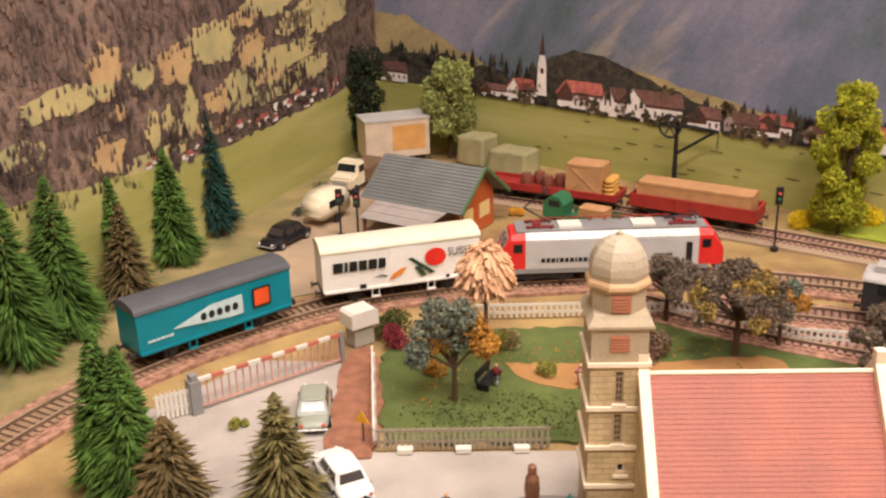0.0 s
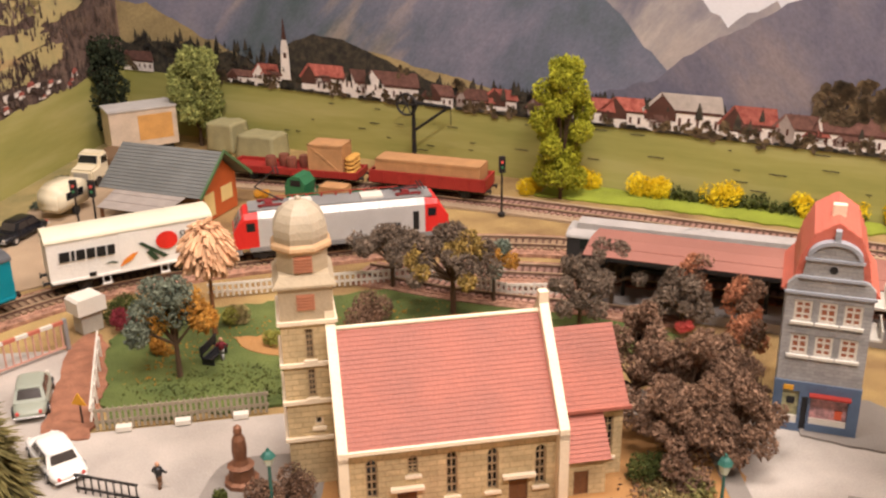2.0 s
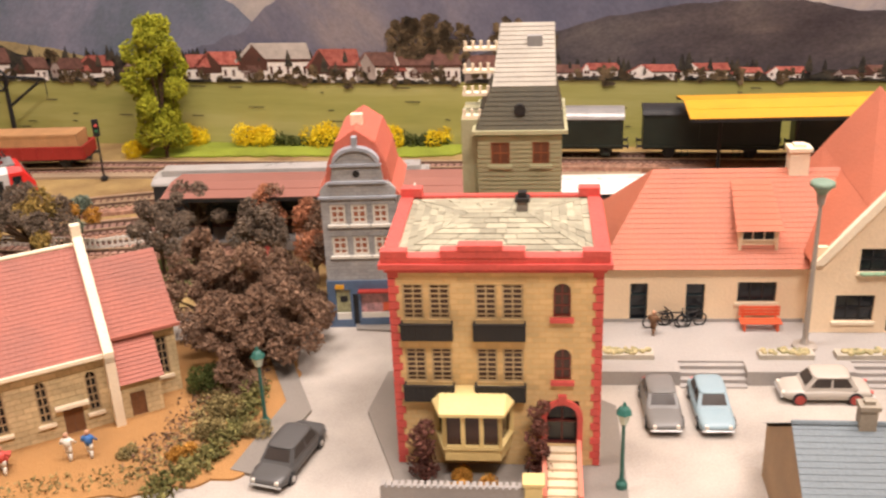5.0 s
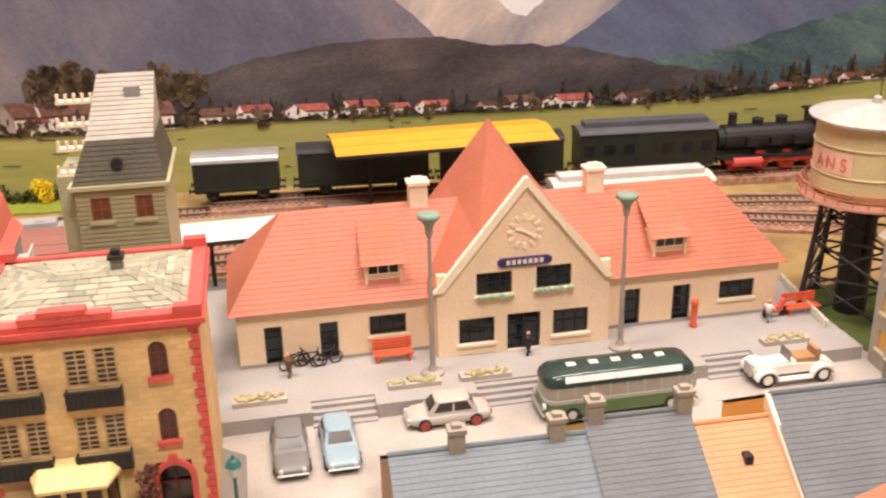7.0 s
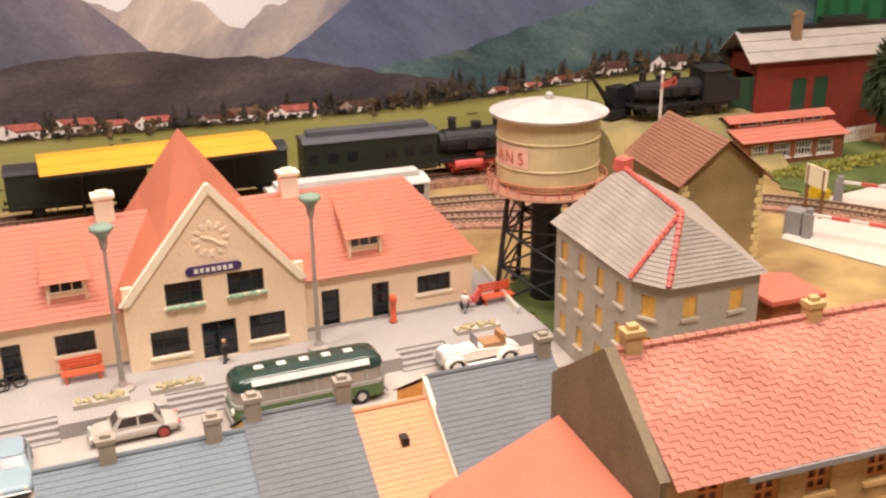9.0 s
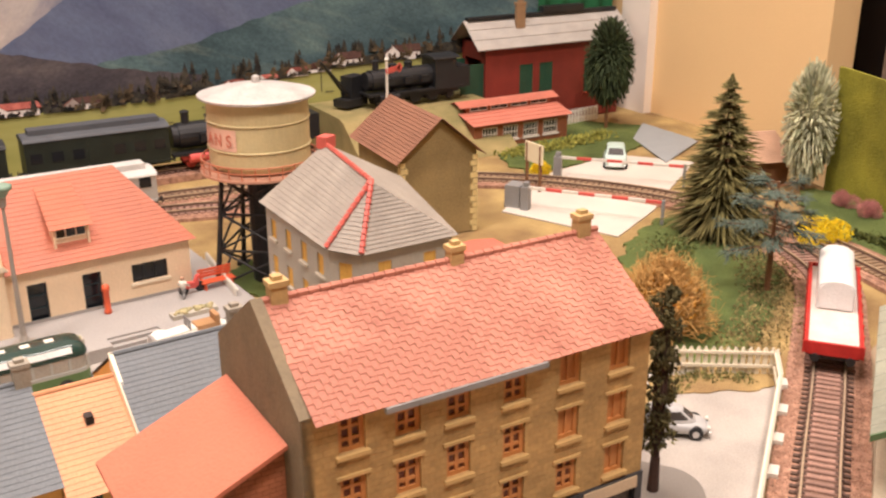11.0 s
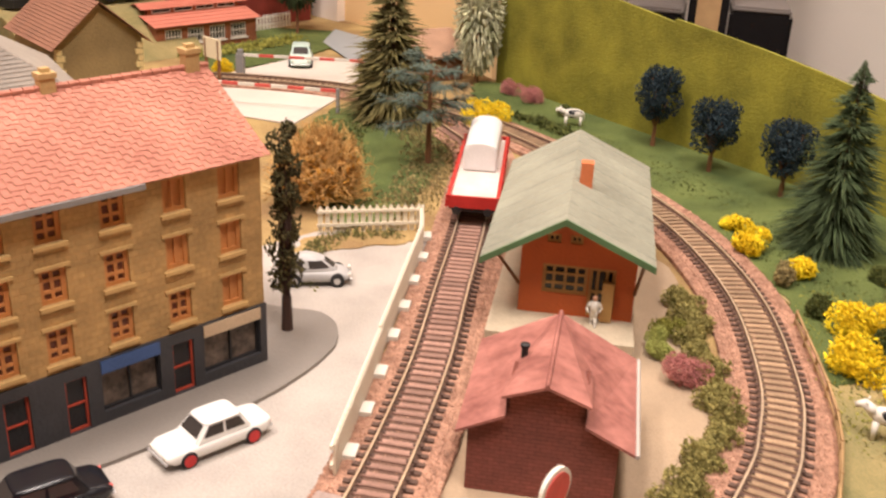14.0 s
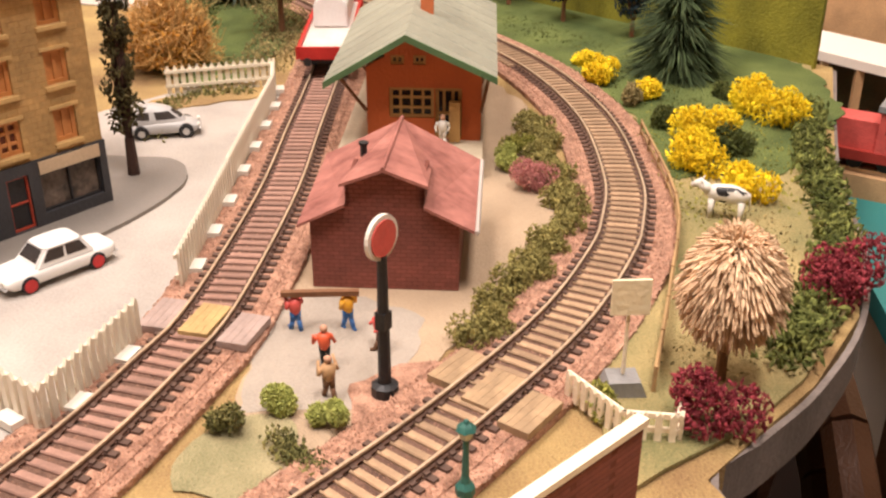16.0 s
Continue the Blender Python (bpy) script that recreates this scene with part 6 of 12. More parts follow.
# ---------------------------------------------------------------- long stone tenement
def tenement():
    h = thing("tenement_house", 52.83, -10.87, 0.3, -31, "four-storey rubble stone house with red pantile roof", "house")
    W, D, H = 15.6, 8.2, 10.0
    ochre = mat("ochre_window", (0.52, 0.22, 0.07), 0.6)
    dark_in = mat("brown_pane", (0.13, 0.035, 0.015), 0.4)
    cols = [1.35, 3.6, 5.75, 8.3, 10.95, 13.5]
    holes = [(x, x + 1.05, z, z + 1.45) for x in cols for z in (8.2, 5.75, 3.3)]
    shop = [(0.6, 3.4, 0.5, 2.2), (6.2, 7.1, 0.05, 2.4), (7.7, 10.3, 0.5, 2.2), (10.9, 11.9, 0.05, 2.4), (12.4, 15.3, 0.5, 2.2), (3.8, 4.8, 0.05, 2.4)]
    bm = bm_new()
    pierced(bm, 0, W, 2.9, H, 0, 0.4, holes)
    box(bm, W - 0.4, W, 0.4, D, 0, H)
    box(bm, 0.4, W - 0.4, D - 0.4, D, 0, H)
    prism(bm, [(0.4, H), (D, H), (D / 2, H + 2.6)], W - 0.4, W - 0.05, Matrix(((0, 1, 0, 0), (1, 0, 0, 0), (0, 0, 1, 0), (0, 0, 0, 1))))
    part("wall", bm, TAN_STONE, h)
    bm = bm_new()
    box(bm, -0.06, 0.4, 0.0, D, 0, H)
    prism(bm, [(0.0, H), (D, H), (D / 2, H + 2.95)], -0.06, 0.4, Matrix(((0, 1, 0, 0), (1, 0, 0, 0), (0, 0, 1, 0), (0, 0, 0, 1))))
    part("party_wall", bm, mat("grey_brown_render", (0.20, 0.15, 0.09), 0.8, var=0.25), h, "grey rendered gable wall")
    for i, o in enumerate(holes):
        shut = (i // 3) in (4, 5) and i % 3 != 2 or (i // 3) == 5
        w = window(h, *o, 0, 2, 1 if shut else 3, ochre, mat("tan_lintel", (0.56, 0.37, 0.15), 0.7), bar=0.14, deep=0.3, pane=ochre if shut else dark_in)
        bm = bm_new()
        box(bm, o[0] - 0.16, o[1] + 0.16, -0.08, 0.03, o[3] + 0.0, o[3] + 0.14)
        part("lintel", bm, mat("tan_lintel", (0.56, 0.37, 0.15)), w)
    bm = bm_new()
    pierced(bm, -0.05, W + 0.05, 0, 2.9, -0.1, 0.35, shop)
    s = part("shop_front", bm, mat("charcoal_paint", (0.045, 0.045, 0.05), 0.5), h, "dark painted row of shop fronts")
    for k, o in enumerate(shop):
        if o[1] - o[0] > 2:
            w = window(s, *o, -0.1, 2, 1, DARK, None, deep=0.4, pane=mat("shop_goods", (0.12, 0.09, 0.07), 0.4, var=0.8, scale=180))
            bm = bm_new()
            box(bm, o[0], o[1], -0.16, -0.1, 2.25, 2.8)
            part("fascia", bm, mat("blue_fascia", (0.05, 0.1, 0.25), 0.5) if k == 2 else mat("cream_fascia", (0.55, 0.42, 0.28), 0.5), w)
        else:
            window(s, *o, -0.1, 1, 2, mat("red_door", (0.42, 0.06, 0.03), 0.5), None, deep=0.3, name="door", pane=DARK)
    bm = bm_new()
    tiles(bm, (0.35, -0.45, 9.85), (W + 0.25, -0.45, 9.85), (W + 0.25, D / 2, 12.75), (0.35, D / 2, 12.75), 25, 54, leave=(0, 12, 0, 25))
    roof = part("roof", bm, PANTILE, h, "red pantile roof slope")
    roof["kind"] = "stuff"
    single_tiles(h, (0.35, -0.45, 9.85), (W + 0.25, -0.45, 9.85), (W + 0.25, D / 2, 12.75), (0.35, D / 2, 12.75), 25, 54, 0, 12, 0, 25, PANTILE)
    bm = bm_new()
    tiles(bm, (W + 0.25, D + 0.45, 9.85), (0.35, D + 0.45, 9.85), (0.35, D / 2, 12.75), (W + 0.25, D / 2, 12.75), 25, 54)
    part("roof", bm, PANTILE, h)["kind"] = "stuff"
    bm = bm_new()
    for k in range(34):
        x = 0.4 + k * 0.455
        tube(bm, (x, D / 2, 12.8), (x + 0.44, D / 2, 12.8), 0.16, 0.13, 7)
    part("ridge_tiles", bm, PANTILE, h)["kind"] = "stuff"
    bm = bm_new()
    box(bm, 3.0, 10.0, -0.55, -0.3, 9.62, 9.85)
    part("gutter", bm, GREY_METAL, h, "grey eaves gutter")
    tan = mat("tan_chimney", (0.50, 0.34, 0.15), 0.7)
    chimney(h, 1.0, D / 2, 12.2, 13.3, 0.65, tan)
    chimney(h, 8.6, D / 2, 12.2, 13.2, 0.6, tan)
    chimney(h, 15.0, D / 2, 12.2, 13.4, 0.65, tan)


tenement()


def lean_to():
    h = thing("brick_annexe", 52.83, -10.87, 0.2, -31, "brown brick annexe with a plain red pent roof", "house")
    bm = bm_new()
    box(bm, -5.0, -0.1, 1.5, 1.9, 0, 6.2)
    box(bm, -5.0, -4.6, 1.9, 7.0, 0, 6.2)
    box(bm, -4.6, -0.1, 6.6, 7.0, 0, 6.2)
    prism(bm, [(-5.0, 6.2), (-0.1, 6.2), (-0.1, 8.3)], 1.5, 1.9)
    part("wall", bm, DARK_BRICK, h)
    bm = bm_new()
    v = [(-5.5, 1.1, 6.1), (-0.1, 1.1, 8.45), (-0.1, 7.4, 8.45), (-5.5, 7.4, 6.1)]
    for dz in (0, 0.18):
        poly(bm, [(x, y, z + dz) for x, y, z in v])
    for i in range(4):
        p, q = v[i], v[(i + 1) % 4]
        poly(bm, [p, q, (q[0], q[1], q[2] + 0.18), (p[0], p[1], p[2] + 0.18)])
    part("roof", bm, SALMON_FLAT, h, "plain red roof sheet")


lean_to()


# ---------------------------------------------------------------- row of low houses
def row_house(u0, u1, ridge, back, roof_mat, wall_mat, label, n=20):
    a = radians(-28.5)
    x, y = 43.3 + u0 * math.cos(a) - back * math.sin(a), 12.9 + u0 * math.sin(a) + back * math.cos(a)
    h = thing("row_house", x, y, 0.12, -28.5, label, "house", "row of low town houses")
    w = u1 - u0
    r, e = ridge, ridge - 2.7
    holes = [(0.6 + k * 1.7, 1.5 + k * 1.7, 0.8, 2.4) for k in range(int((w - 0.6) / 1.7))]
    bm = bm_new()
    pierced(bm, 0, w, 0, e, -4.2, -3.9, holes)
    box(bm, 0, w, 3.9, 4.2, 0, e)
    m = Matrix(((0, 1, 0, 0), (1, 0, 0, 0), (0, 0, 1, 0), (0, 0, 0, 1)))
    for x0 in (0, w - 0.3):
        prism(bm, [(-3.9, 0), (3.9, 0), (3.9, e), (0, r - 0.15), (-3.9, e)], x0, x0 + 0.3, m)
    part("wall", bm, wall_mat, h)
    for o in holes:
        window(h, *o, -4.2, 2, 2, mat("green_frame", (0.04, 0.12, 0.07), 0.5), CREAM_TRIM)
    bm = bm_new()
    courses(bm, (-0.05, -4.7, e - 0.35), (w + 0.05, -4.7, e - 0.35), (w + 0.05, 0, r), (-0.05, 0, r), n, 0.03)
    part("roof", bm, roof_mat, h)
    bm = bm_new()
    courses(bm, (w + 0.05, 4.7, e - 0.35), (-0.05, 4.7, e - 0.35), (-0.05, 0, r), (w + 0.05, 0, r), n, 0.03)
    part("roof", bm, roof_mat, h)
    bm = bm_new()
    tube(bm, (-0.05, 0, r + 0.03), (w + 0.05, 0, r + 0.03), 0.12, n=6)
    part("ridge", bm, roof_mat, h)
    return h


GREY_SLATE = mat("blue_grey_slate_light", (0.135, 0.147, 0.158), 0.55, var=0.2, scale=40, island=0.1)
LIGHT_SLATE = mat("pale_blue_slate", (0.155, 0.19, 0.212), 0.55, var=0.18, scale=40, island=0.08)
ORANGE_TILE = mat("orange_tile", (0.62, 0.29, 0.14), 0.55, var=0.2, scale=40, island=0.1)
h1 = row_house(0.35, 9.1, 5.6, 0, LIGHT_SLATE, mat("tan_brown_plaster", (0.36, 0.25, 0.15), 0.75, var=0.18), "low house with pale blue slate roof")
h2 = row_house(9.15, 14.0, 6.0, 0.4, GREY_SLATE, OCHRE, "low house with grey slate roof")
h3 = row_house(14.05, 17.7, 5.5, -0.2, ORANGE_TILE, OCHRE, "low house with orange tiled roof and skylight")
h4 = row_house(17.75, 24.4, 6.3, 0.3, GREY_SLATE, OCHRE, "low ochre house with dark slate roof")
for hh, x, z in ((h1, 2.95, 5.3), (h1, 7.4, 5.3), (h2, 0.45, 5.7), (h2, 4.6, 5.7), (h4, 6.2, 6.0)):
    chimney(hh, x, 0, z, z + 1.1, 0.7, mat("grey_chimney", (0.34, 0.30, 0.24), 0.7))
bm = bm_new()
box(bm, 1.7, 2.05, -1.9, -1.4, 4.35, 4.75)
part("skylight", bm, DARK, h3)
bm = bm_new()
m = Matrix(((0, 1, 0, 0), (1, 0, 0, 0), (0, 0, 1, 0), (0, 0, 0, 1)))
prism(bm, [(-4.7, 2.3), (0, 5.6), (0, 6.45), (-4.7, 2.95)], -0.12, 0.08, m)
part("party_wall", bm, CREAM_TRIM, h4, "cream raised party wall")


# ---------------------------------------------------------------- grey corner house
def grey_house():
    h = thing("grey_corner_house", 0, 0, 0.12, 0, "grey plastered three-storey corner house with cut-off corner", "house")
    base = [Vector(p) for p in ((72.1, 1.2), (72.2, -0.9), (77.3, -3.8), (85.5, 4.6), (77.0, 9.3))]
    yel = mat("yellow_shutter", (0.70, 0.42, 0.10), 0.6)
    trim = mat("pale_window_stone", (0.52, 0.47, 0.38), 0.7)
    n = len(base)
    for i in range(n):
        p, q = base[i], base[(i + 1) % n]
        if i == 4:
            p, q = base[4], base[0]
        d = q - p
        L, a = d.length, math.degrees(math.atan2(d.y, d.x))
        k = max(1, int(L / 2.3))
        holes = []
        for j in range(k):
            c = L * (j + 0.5) / k
            holes += [(c - 0.42, c + 0.42, z, z + 1.25) for z in (6.0, 3.6, 1.2)]
        bm = bm_new()
        pierced(bm, 0, L, 0, 8.1, 0, 0.3, holes)
        w = part("wall", bm, GREY_WALL, h, at=cm(p.x, p.y, 0, 0, 0, a))
        for o in holes:
            window(w, *o, 0, 2, 1, yel, trim, pane=yel)
    up = [Vector((*p, 8.1)) for p in base]
    c = sum((Vector((p.x, p.y, 0)) for p in base), Vector()) / n
    eave = [Vector((p.x + (p.x - c.x) * 0.07, p.y + (p.y - c.y) * 0.07, 8.0)) for p in base]
    r0, r1 = Vector((74.4, -0.3, 11.4)), Vector((80.2, 6.8, 11.4))
    bm = bm_new()
    courses(bm, eave[4], eave[0], r0, r1, 16, 0.05)
    courses(bm, eave[0], eave[1], r0, r0, 16, 0.05)
    courses(bm, eave[1], eave[2], r0, r0, 16, 0.05)
    courses(bm, eave[2], eave[3], r1, r0, 16, 0.05)
    courses(bm, eave[3], eave[4], r1, r1, 16, 0.05)
    part("roof", bm, GREY_TILE, h, "grey tiled hipped roof")
    bm = bm_new()
    for p, q in ((eave[0], r0), (eave[1], r0)):
        for k in range(12):
            a, b = p.lerp(q, k / 12), p.lerp(q, (k + 0.9) / 12)
            up2 = Vector((0, 0, 0.16))
            tube(bm, a + up2, b + up2, 0.17, 0.13, 6)
    for k in range(16):
        a, b = r0.lerp(r1, k / 16), r0.lerp(r1, (k + 0.92) / 16)
        tube(bm, a + Vector((0, 0, 0.08)), b + Vector((0, 0, 0.08)), 0.16, 0.13, 6)
    part("hip_tiles", bm, mat("red_hip_tile", (0.60, 0.12, 0.09), 0.5, island=0.1), h, "red hip and ridge tiles")["kind"] = "stuff"
    bm = bm_new()
    box(bm, 79.7, 80.7, 6.3, 7.1, 11.2, 11.95)
    part("chimney", bm, mat("red_hip_tile", (0.60, 0.12, 0.09)), h)


grey_house()
h = thing("red_roofed_shed", 85.6, -1.8, 0.1, -30, "small shed with a flat red roof", "shed")
bm = bm_new()
box(bm, -1.6, 1.6, -1.6, 1.6, 0, 3.6)
part("wall", bm, DARK_BRICK, h)
bm = bm_new()
slab(bm, [(-2, -2), (2, -2), (2, 1.6), (0.6, 2.2), (-2, 1.8)], 3.6, 3.9)
part("roof", bm, mat("bright_red_roof", (0.70, 0.10, 0.06), 0.5), h)


# ---------------------------------------------------------------- gabled house with brown roof (barn)
def gable_house(name, x, y, turn, W, D, e, r, wall_m, roof_m, label, cat, over=0.6, quoin=None, n=16):
    h = thing(name, x, y, 0.1, turn, label, cat)
    bm = bm_new()
    box(bm, 0, W, 0, 0.3, 0, e)
    box(bm, 0, W, D - 0.3, D, 0, e)
    box(bm, 0, 0.3, 0.3, D - 0.3, 0, e)
    box(bm, W - 0.3, W, 0.3, D - 0.3, 0, e)
    prism(bm, [(0, e), (W, e), (W / 2, r - 0.15)], 0, 0.3)
    prism(bm, [(0, e), (W, e), (W / 2, r - 0.15)], D - 0.3, D)
    part("wall", bm, wall_m, h)
    s = (r - e) / (W / 2)
    for lo, sgn in ((-over, 1), (W + over, -1)):
        bm = bm_new()
        z = e - over * s + 0.05
        p = [(lo, -over, z), (lo, D + over, z), (W / 2, D + over, r + 0.05), (W / 2, -over, r + 0.05)]
        if sgn < 0:
            p = [p[1], p[0], p[3], p[2]]
        courses(bm, *p, n, 0.08)
        v = [Vector(q) for q in p]
        part("roof", bm, roof_m, h)
    if quoin:
        bm = bm_new()
        for k in range(int(e / 0.5)):
            w = 0.55 if k % 2 else 0.35
            for x0, x1 in ((-0.08, w), (W - w, W + 0.08)):
                box(bm, x0, x1, -0.08, w, k * 0.5, k * 0.5 + 0.42)
        part("quoins", bm, quoin, h)
    return h


gable_house("stone_barn", 93.85, 9.3, -36.2, 6.6, 9.1, 6.9, 9.7, mat("mud_render", (0.30, 0.22, 0.10), 0.85, var=0.35, scale=25), BROWN_TILE, "mud-brown rendered house with brown tiled roof", "house", quoin=mat("pale_quoin", (0.72, 0.58, 0.28), 0.7))


# ---------------------------------------------------------------- water tower
def water_tower():
    h = thing("water_tower", 82.6, 13.9, 0, 20, "round cream water tank on dark lattice legs", "water tower")
    tank = mat("cream_tank", (0.60, 0.50, 0.27), 0.55, var=0.12)
    rust = mat("orange_red_rail", (0.55, 0.20, 0.11), 0.5)
    bm = bm_new()
    lathe(bm, 0, 0, [(3.3, 8.9), (3.45, 9.2), (3.45, 13.6)], 40)
    t = part("tank", bm, tank, h, smooth=False)
    bm = bm_new()
    for z in (10.2, 12.0):
        lathe(bm, 0, 0, [(3.46, z), (3.53, z + 0.04), (3.53, z + 0.1), (3.46, z + 0.14)], 40)
    part("hoop", bm, tank, t)
    bm = bm_new()
    lathe(bm, 0, 0, [(3.95, 13.55), (3.98, 13.7), (2.6, 14.05), (1.2, 14.3), (0.3, 14.42), (0.25, 14.8), (0.08, 14.9)], 40)
    part("roof", bm, mat("pale_zinc_roof", (0.50, 0.47, 0.44), 0.45, 0.15, var=0.3, scale=50), h, "pale grey shallow conical roof")
    bm = bm_new()
    lathe(bm, 0, 0, [(3.0, 8.3), (4.15, 8.45), (4.15, 8.6), (3.3, 8.62)], 40)
    part("gallery", bm, mat("pinkish_gallery", (0.52, 0.27, 0.18), 0.6), h)
    bm = bm_new()
    for k in range(28):
        a = k * 6.28318 / 28
        tube(bm, (4.05 * math.cos(a), 4.05 * math.sin(a), 8.6), (4.05 * math.cos(a), 4.05 * math.sin(a), 9.5), 0.05, n=5)
    for z in (9.05, 9.45):
        for k in range(40):
            a, b = k * 6.28318 / 40, (k + 1) * 6.28318 / 40
            tube(bm, (4.05 * math.cos(a), 4.05 * math.sin(a), z), (4.05 * math.cos(b), 4.05 * math.sin(b), z), 0.05, n=5, caps=False)
    part("railing", bm, rust, h, "orange-red gallery railing")
    lat = [(sx * 2.5, sy * 2.5) for sx, sy in ((-1, -1), (1, -1), (1, 1), (-1, 1))]
    for x, y in lat:
        bm = bm_new()
        tube(bm, (x * 1.12, y * 1.12, 0), (x * 0.85, y * 0.85, 8.4), 0.2, 0.16, 6)
        box(bm, x * 1.12 - 0.4, x * 1.12 + 0.4, y * 1.12 - 0.4, y * 1.12 + 0.4, 0, 0.3)
        part("leg", bm, DARK_IRON, h)
    for i in range(4):
        (x0, y0), (x1, y1) = lat[i], lat[(i + 1) % 4]
        bm = bm_new()
        for z0, z1 in ((0.5, 3.1), (3.1, 5.7), (5.7, 8.2)):
            f0, f1 = 1.12 - 0.032 * z0, 1.12 - 0.032 * z1
            tube(bm, (x0 * f0, y0 * f0, z0), (x1 * f1, y1 * f1, z1), 0.09, n=5)
            tube(bm, (x1 * f0, y1 * f0, z0), (x0 * f1, y0 * f1, z1), 0.09, n=5)
            tube(bm, (x0 * f1, y0 * f1, z1), (x1 * f1, y1 * f1, z1), 0.1, n=5)
        part("brace", bm, DARK_IRON, h)
    bm = bm_new()
    lathe(bm, 0, 0, [(1.05, 0), (1.05, 8.3)], 16)
    part("standpipe", bm, DARK, h, "dark central standpipe")
    # painted sign: pale plate with plain bars
    bm = bm_new()
    n = 12
    for k in range(n):
        a, b = radians(118 + 55 * k / n), radians(118 + 55 * (k + 1) / n)
        poly(bm, [Vector((3.50 * math.cos(x), 3.50 * math.sin(x), z)) for x, z in ((a, 10.4), (b, 10.4), (b, 11.85), (a, 11.85))])
    sg = part("sign_plate", bm, mat("pale_pink_plate", (0.74, 0.46, 0.34), 0.6), t, "pale pink enamel sign plate")
    for ch, a in (("A", 134), ("N", 149), ("S", 164)):
        word = bpy.data.curves.new("letter", "FONT")
        word.body, word.size, word.extrude, word.align_x = ch, 1.2 * S, 0.0002, "CENTER"
        word.materials.append(mat("sign_red", (0.62, 0.20, 0.13), 0.6))
        ob = new("letter", word)
        ob.parent = t
        ob.matrix_basis = cm(3.53 * math.cos(radians(a)), 3.53 * math.sin(radians(a)), 10.7, 90, 0, a + 90) @ Matrix.Diagonal((0.8, 1, 1, 1))


water_tower()


# ---------------------------------------------------------------- shed with clerestory, engine shed
def clerestory_shed():
    h = thing("clerestory_workshop", 121.4, 16.6, 0.1, -32, "low brick workshop with pink clerestory roof", "workshop")
    holes = [(1.0 + 2.6 * k, 2.9 + 2.6 * k, 0.8, 2.3) for k in range(4)]
    bm = bm_new()
    pierced(bm, 0, 12, 0, 2.8, 0, 0.3, holes)
    box(bm, 0, 0.3, 0.3, 7, 0, 2.8)
    box(bm, 11.7, 12, 0.3, 7, 0, 2.8)
    box(bm, 0.3, 11.7, 6.7, 7, 0, 2.8)
    box(bm, 0.5, 11.5, 2.6, 4.4, 2.8, 4.2)
    part("wall", bm, DARK_BRICK, h)
    for o in holes:
        window(h, *o, 0, 5, 2, WHITE, WHITE, bar=0.1)
    pink = mat("pink_roof_sheet", (0.58, 0.20, 0.14), 0.6, var=0.12)
    for y0, y1, z0, z1 in ((-0.5, 2.7, 2.7, 3.5), (7.5, 4.3, 2.7, 3.5), (2.2, 3.5, 4.1, 4.6), (4.8, 3.5, 4.1, 4.6)):
        bm = bm_new()
        p = [(-0.4, y0, z0), (12.4, y0, z0), (12.4, y1, z1), (-0.4, y1, z1)]
        courses(bm, *(p if y0 < y1 else [p[1], p[0], p[3], p[2]]), 4, 0.06)
        part("roof", bm, pink, h)
    for k in range(4):
        window(h, 1.0 + 2.6 * k, 3.2 + 2.6 * k, 3.6, 4.05, 2.5, 2, 1, WHITE, deep=0.14)


clerestory_shed()


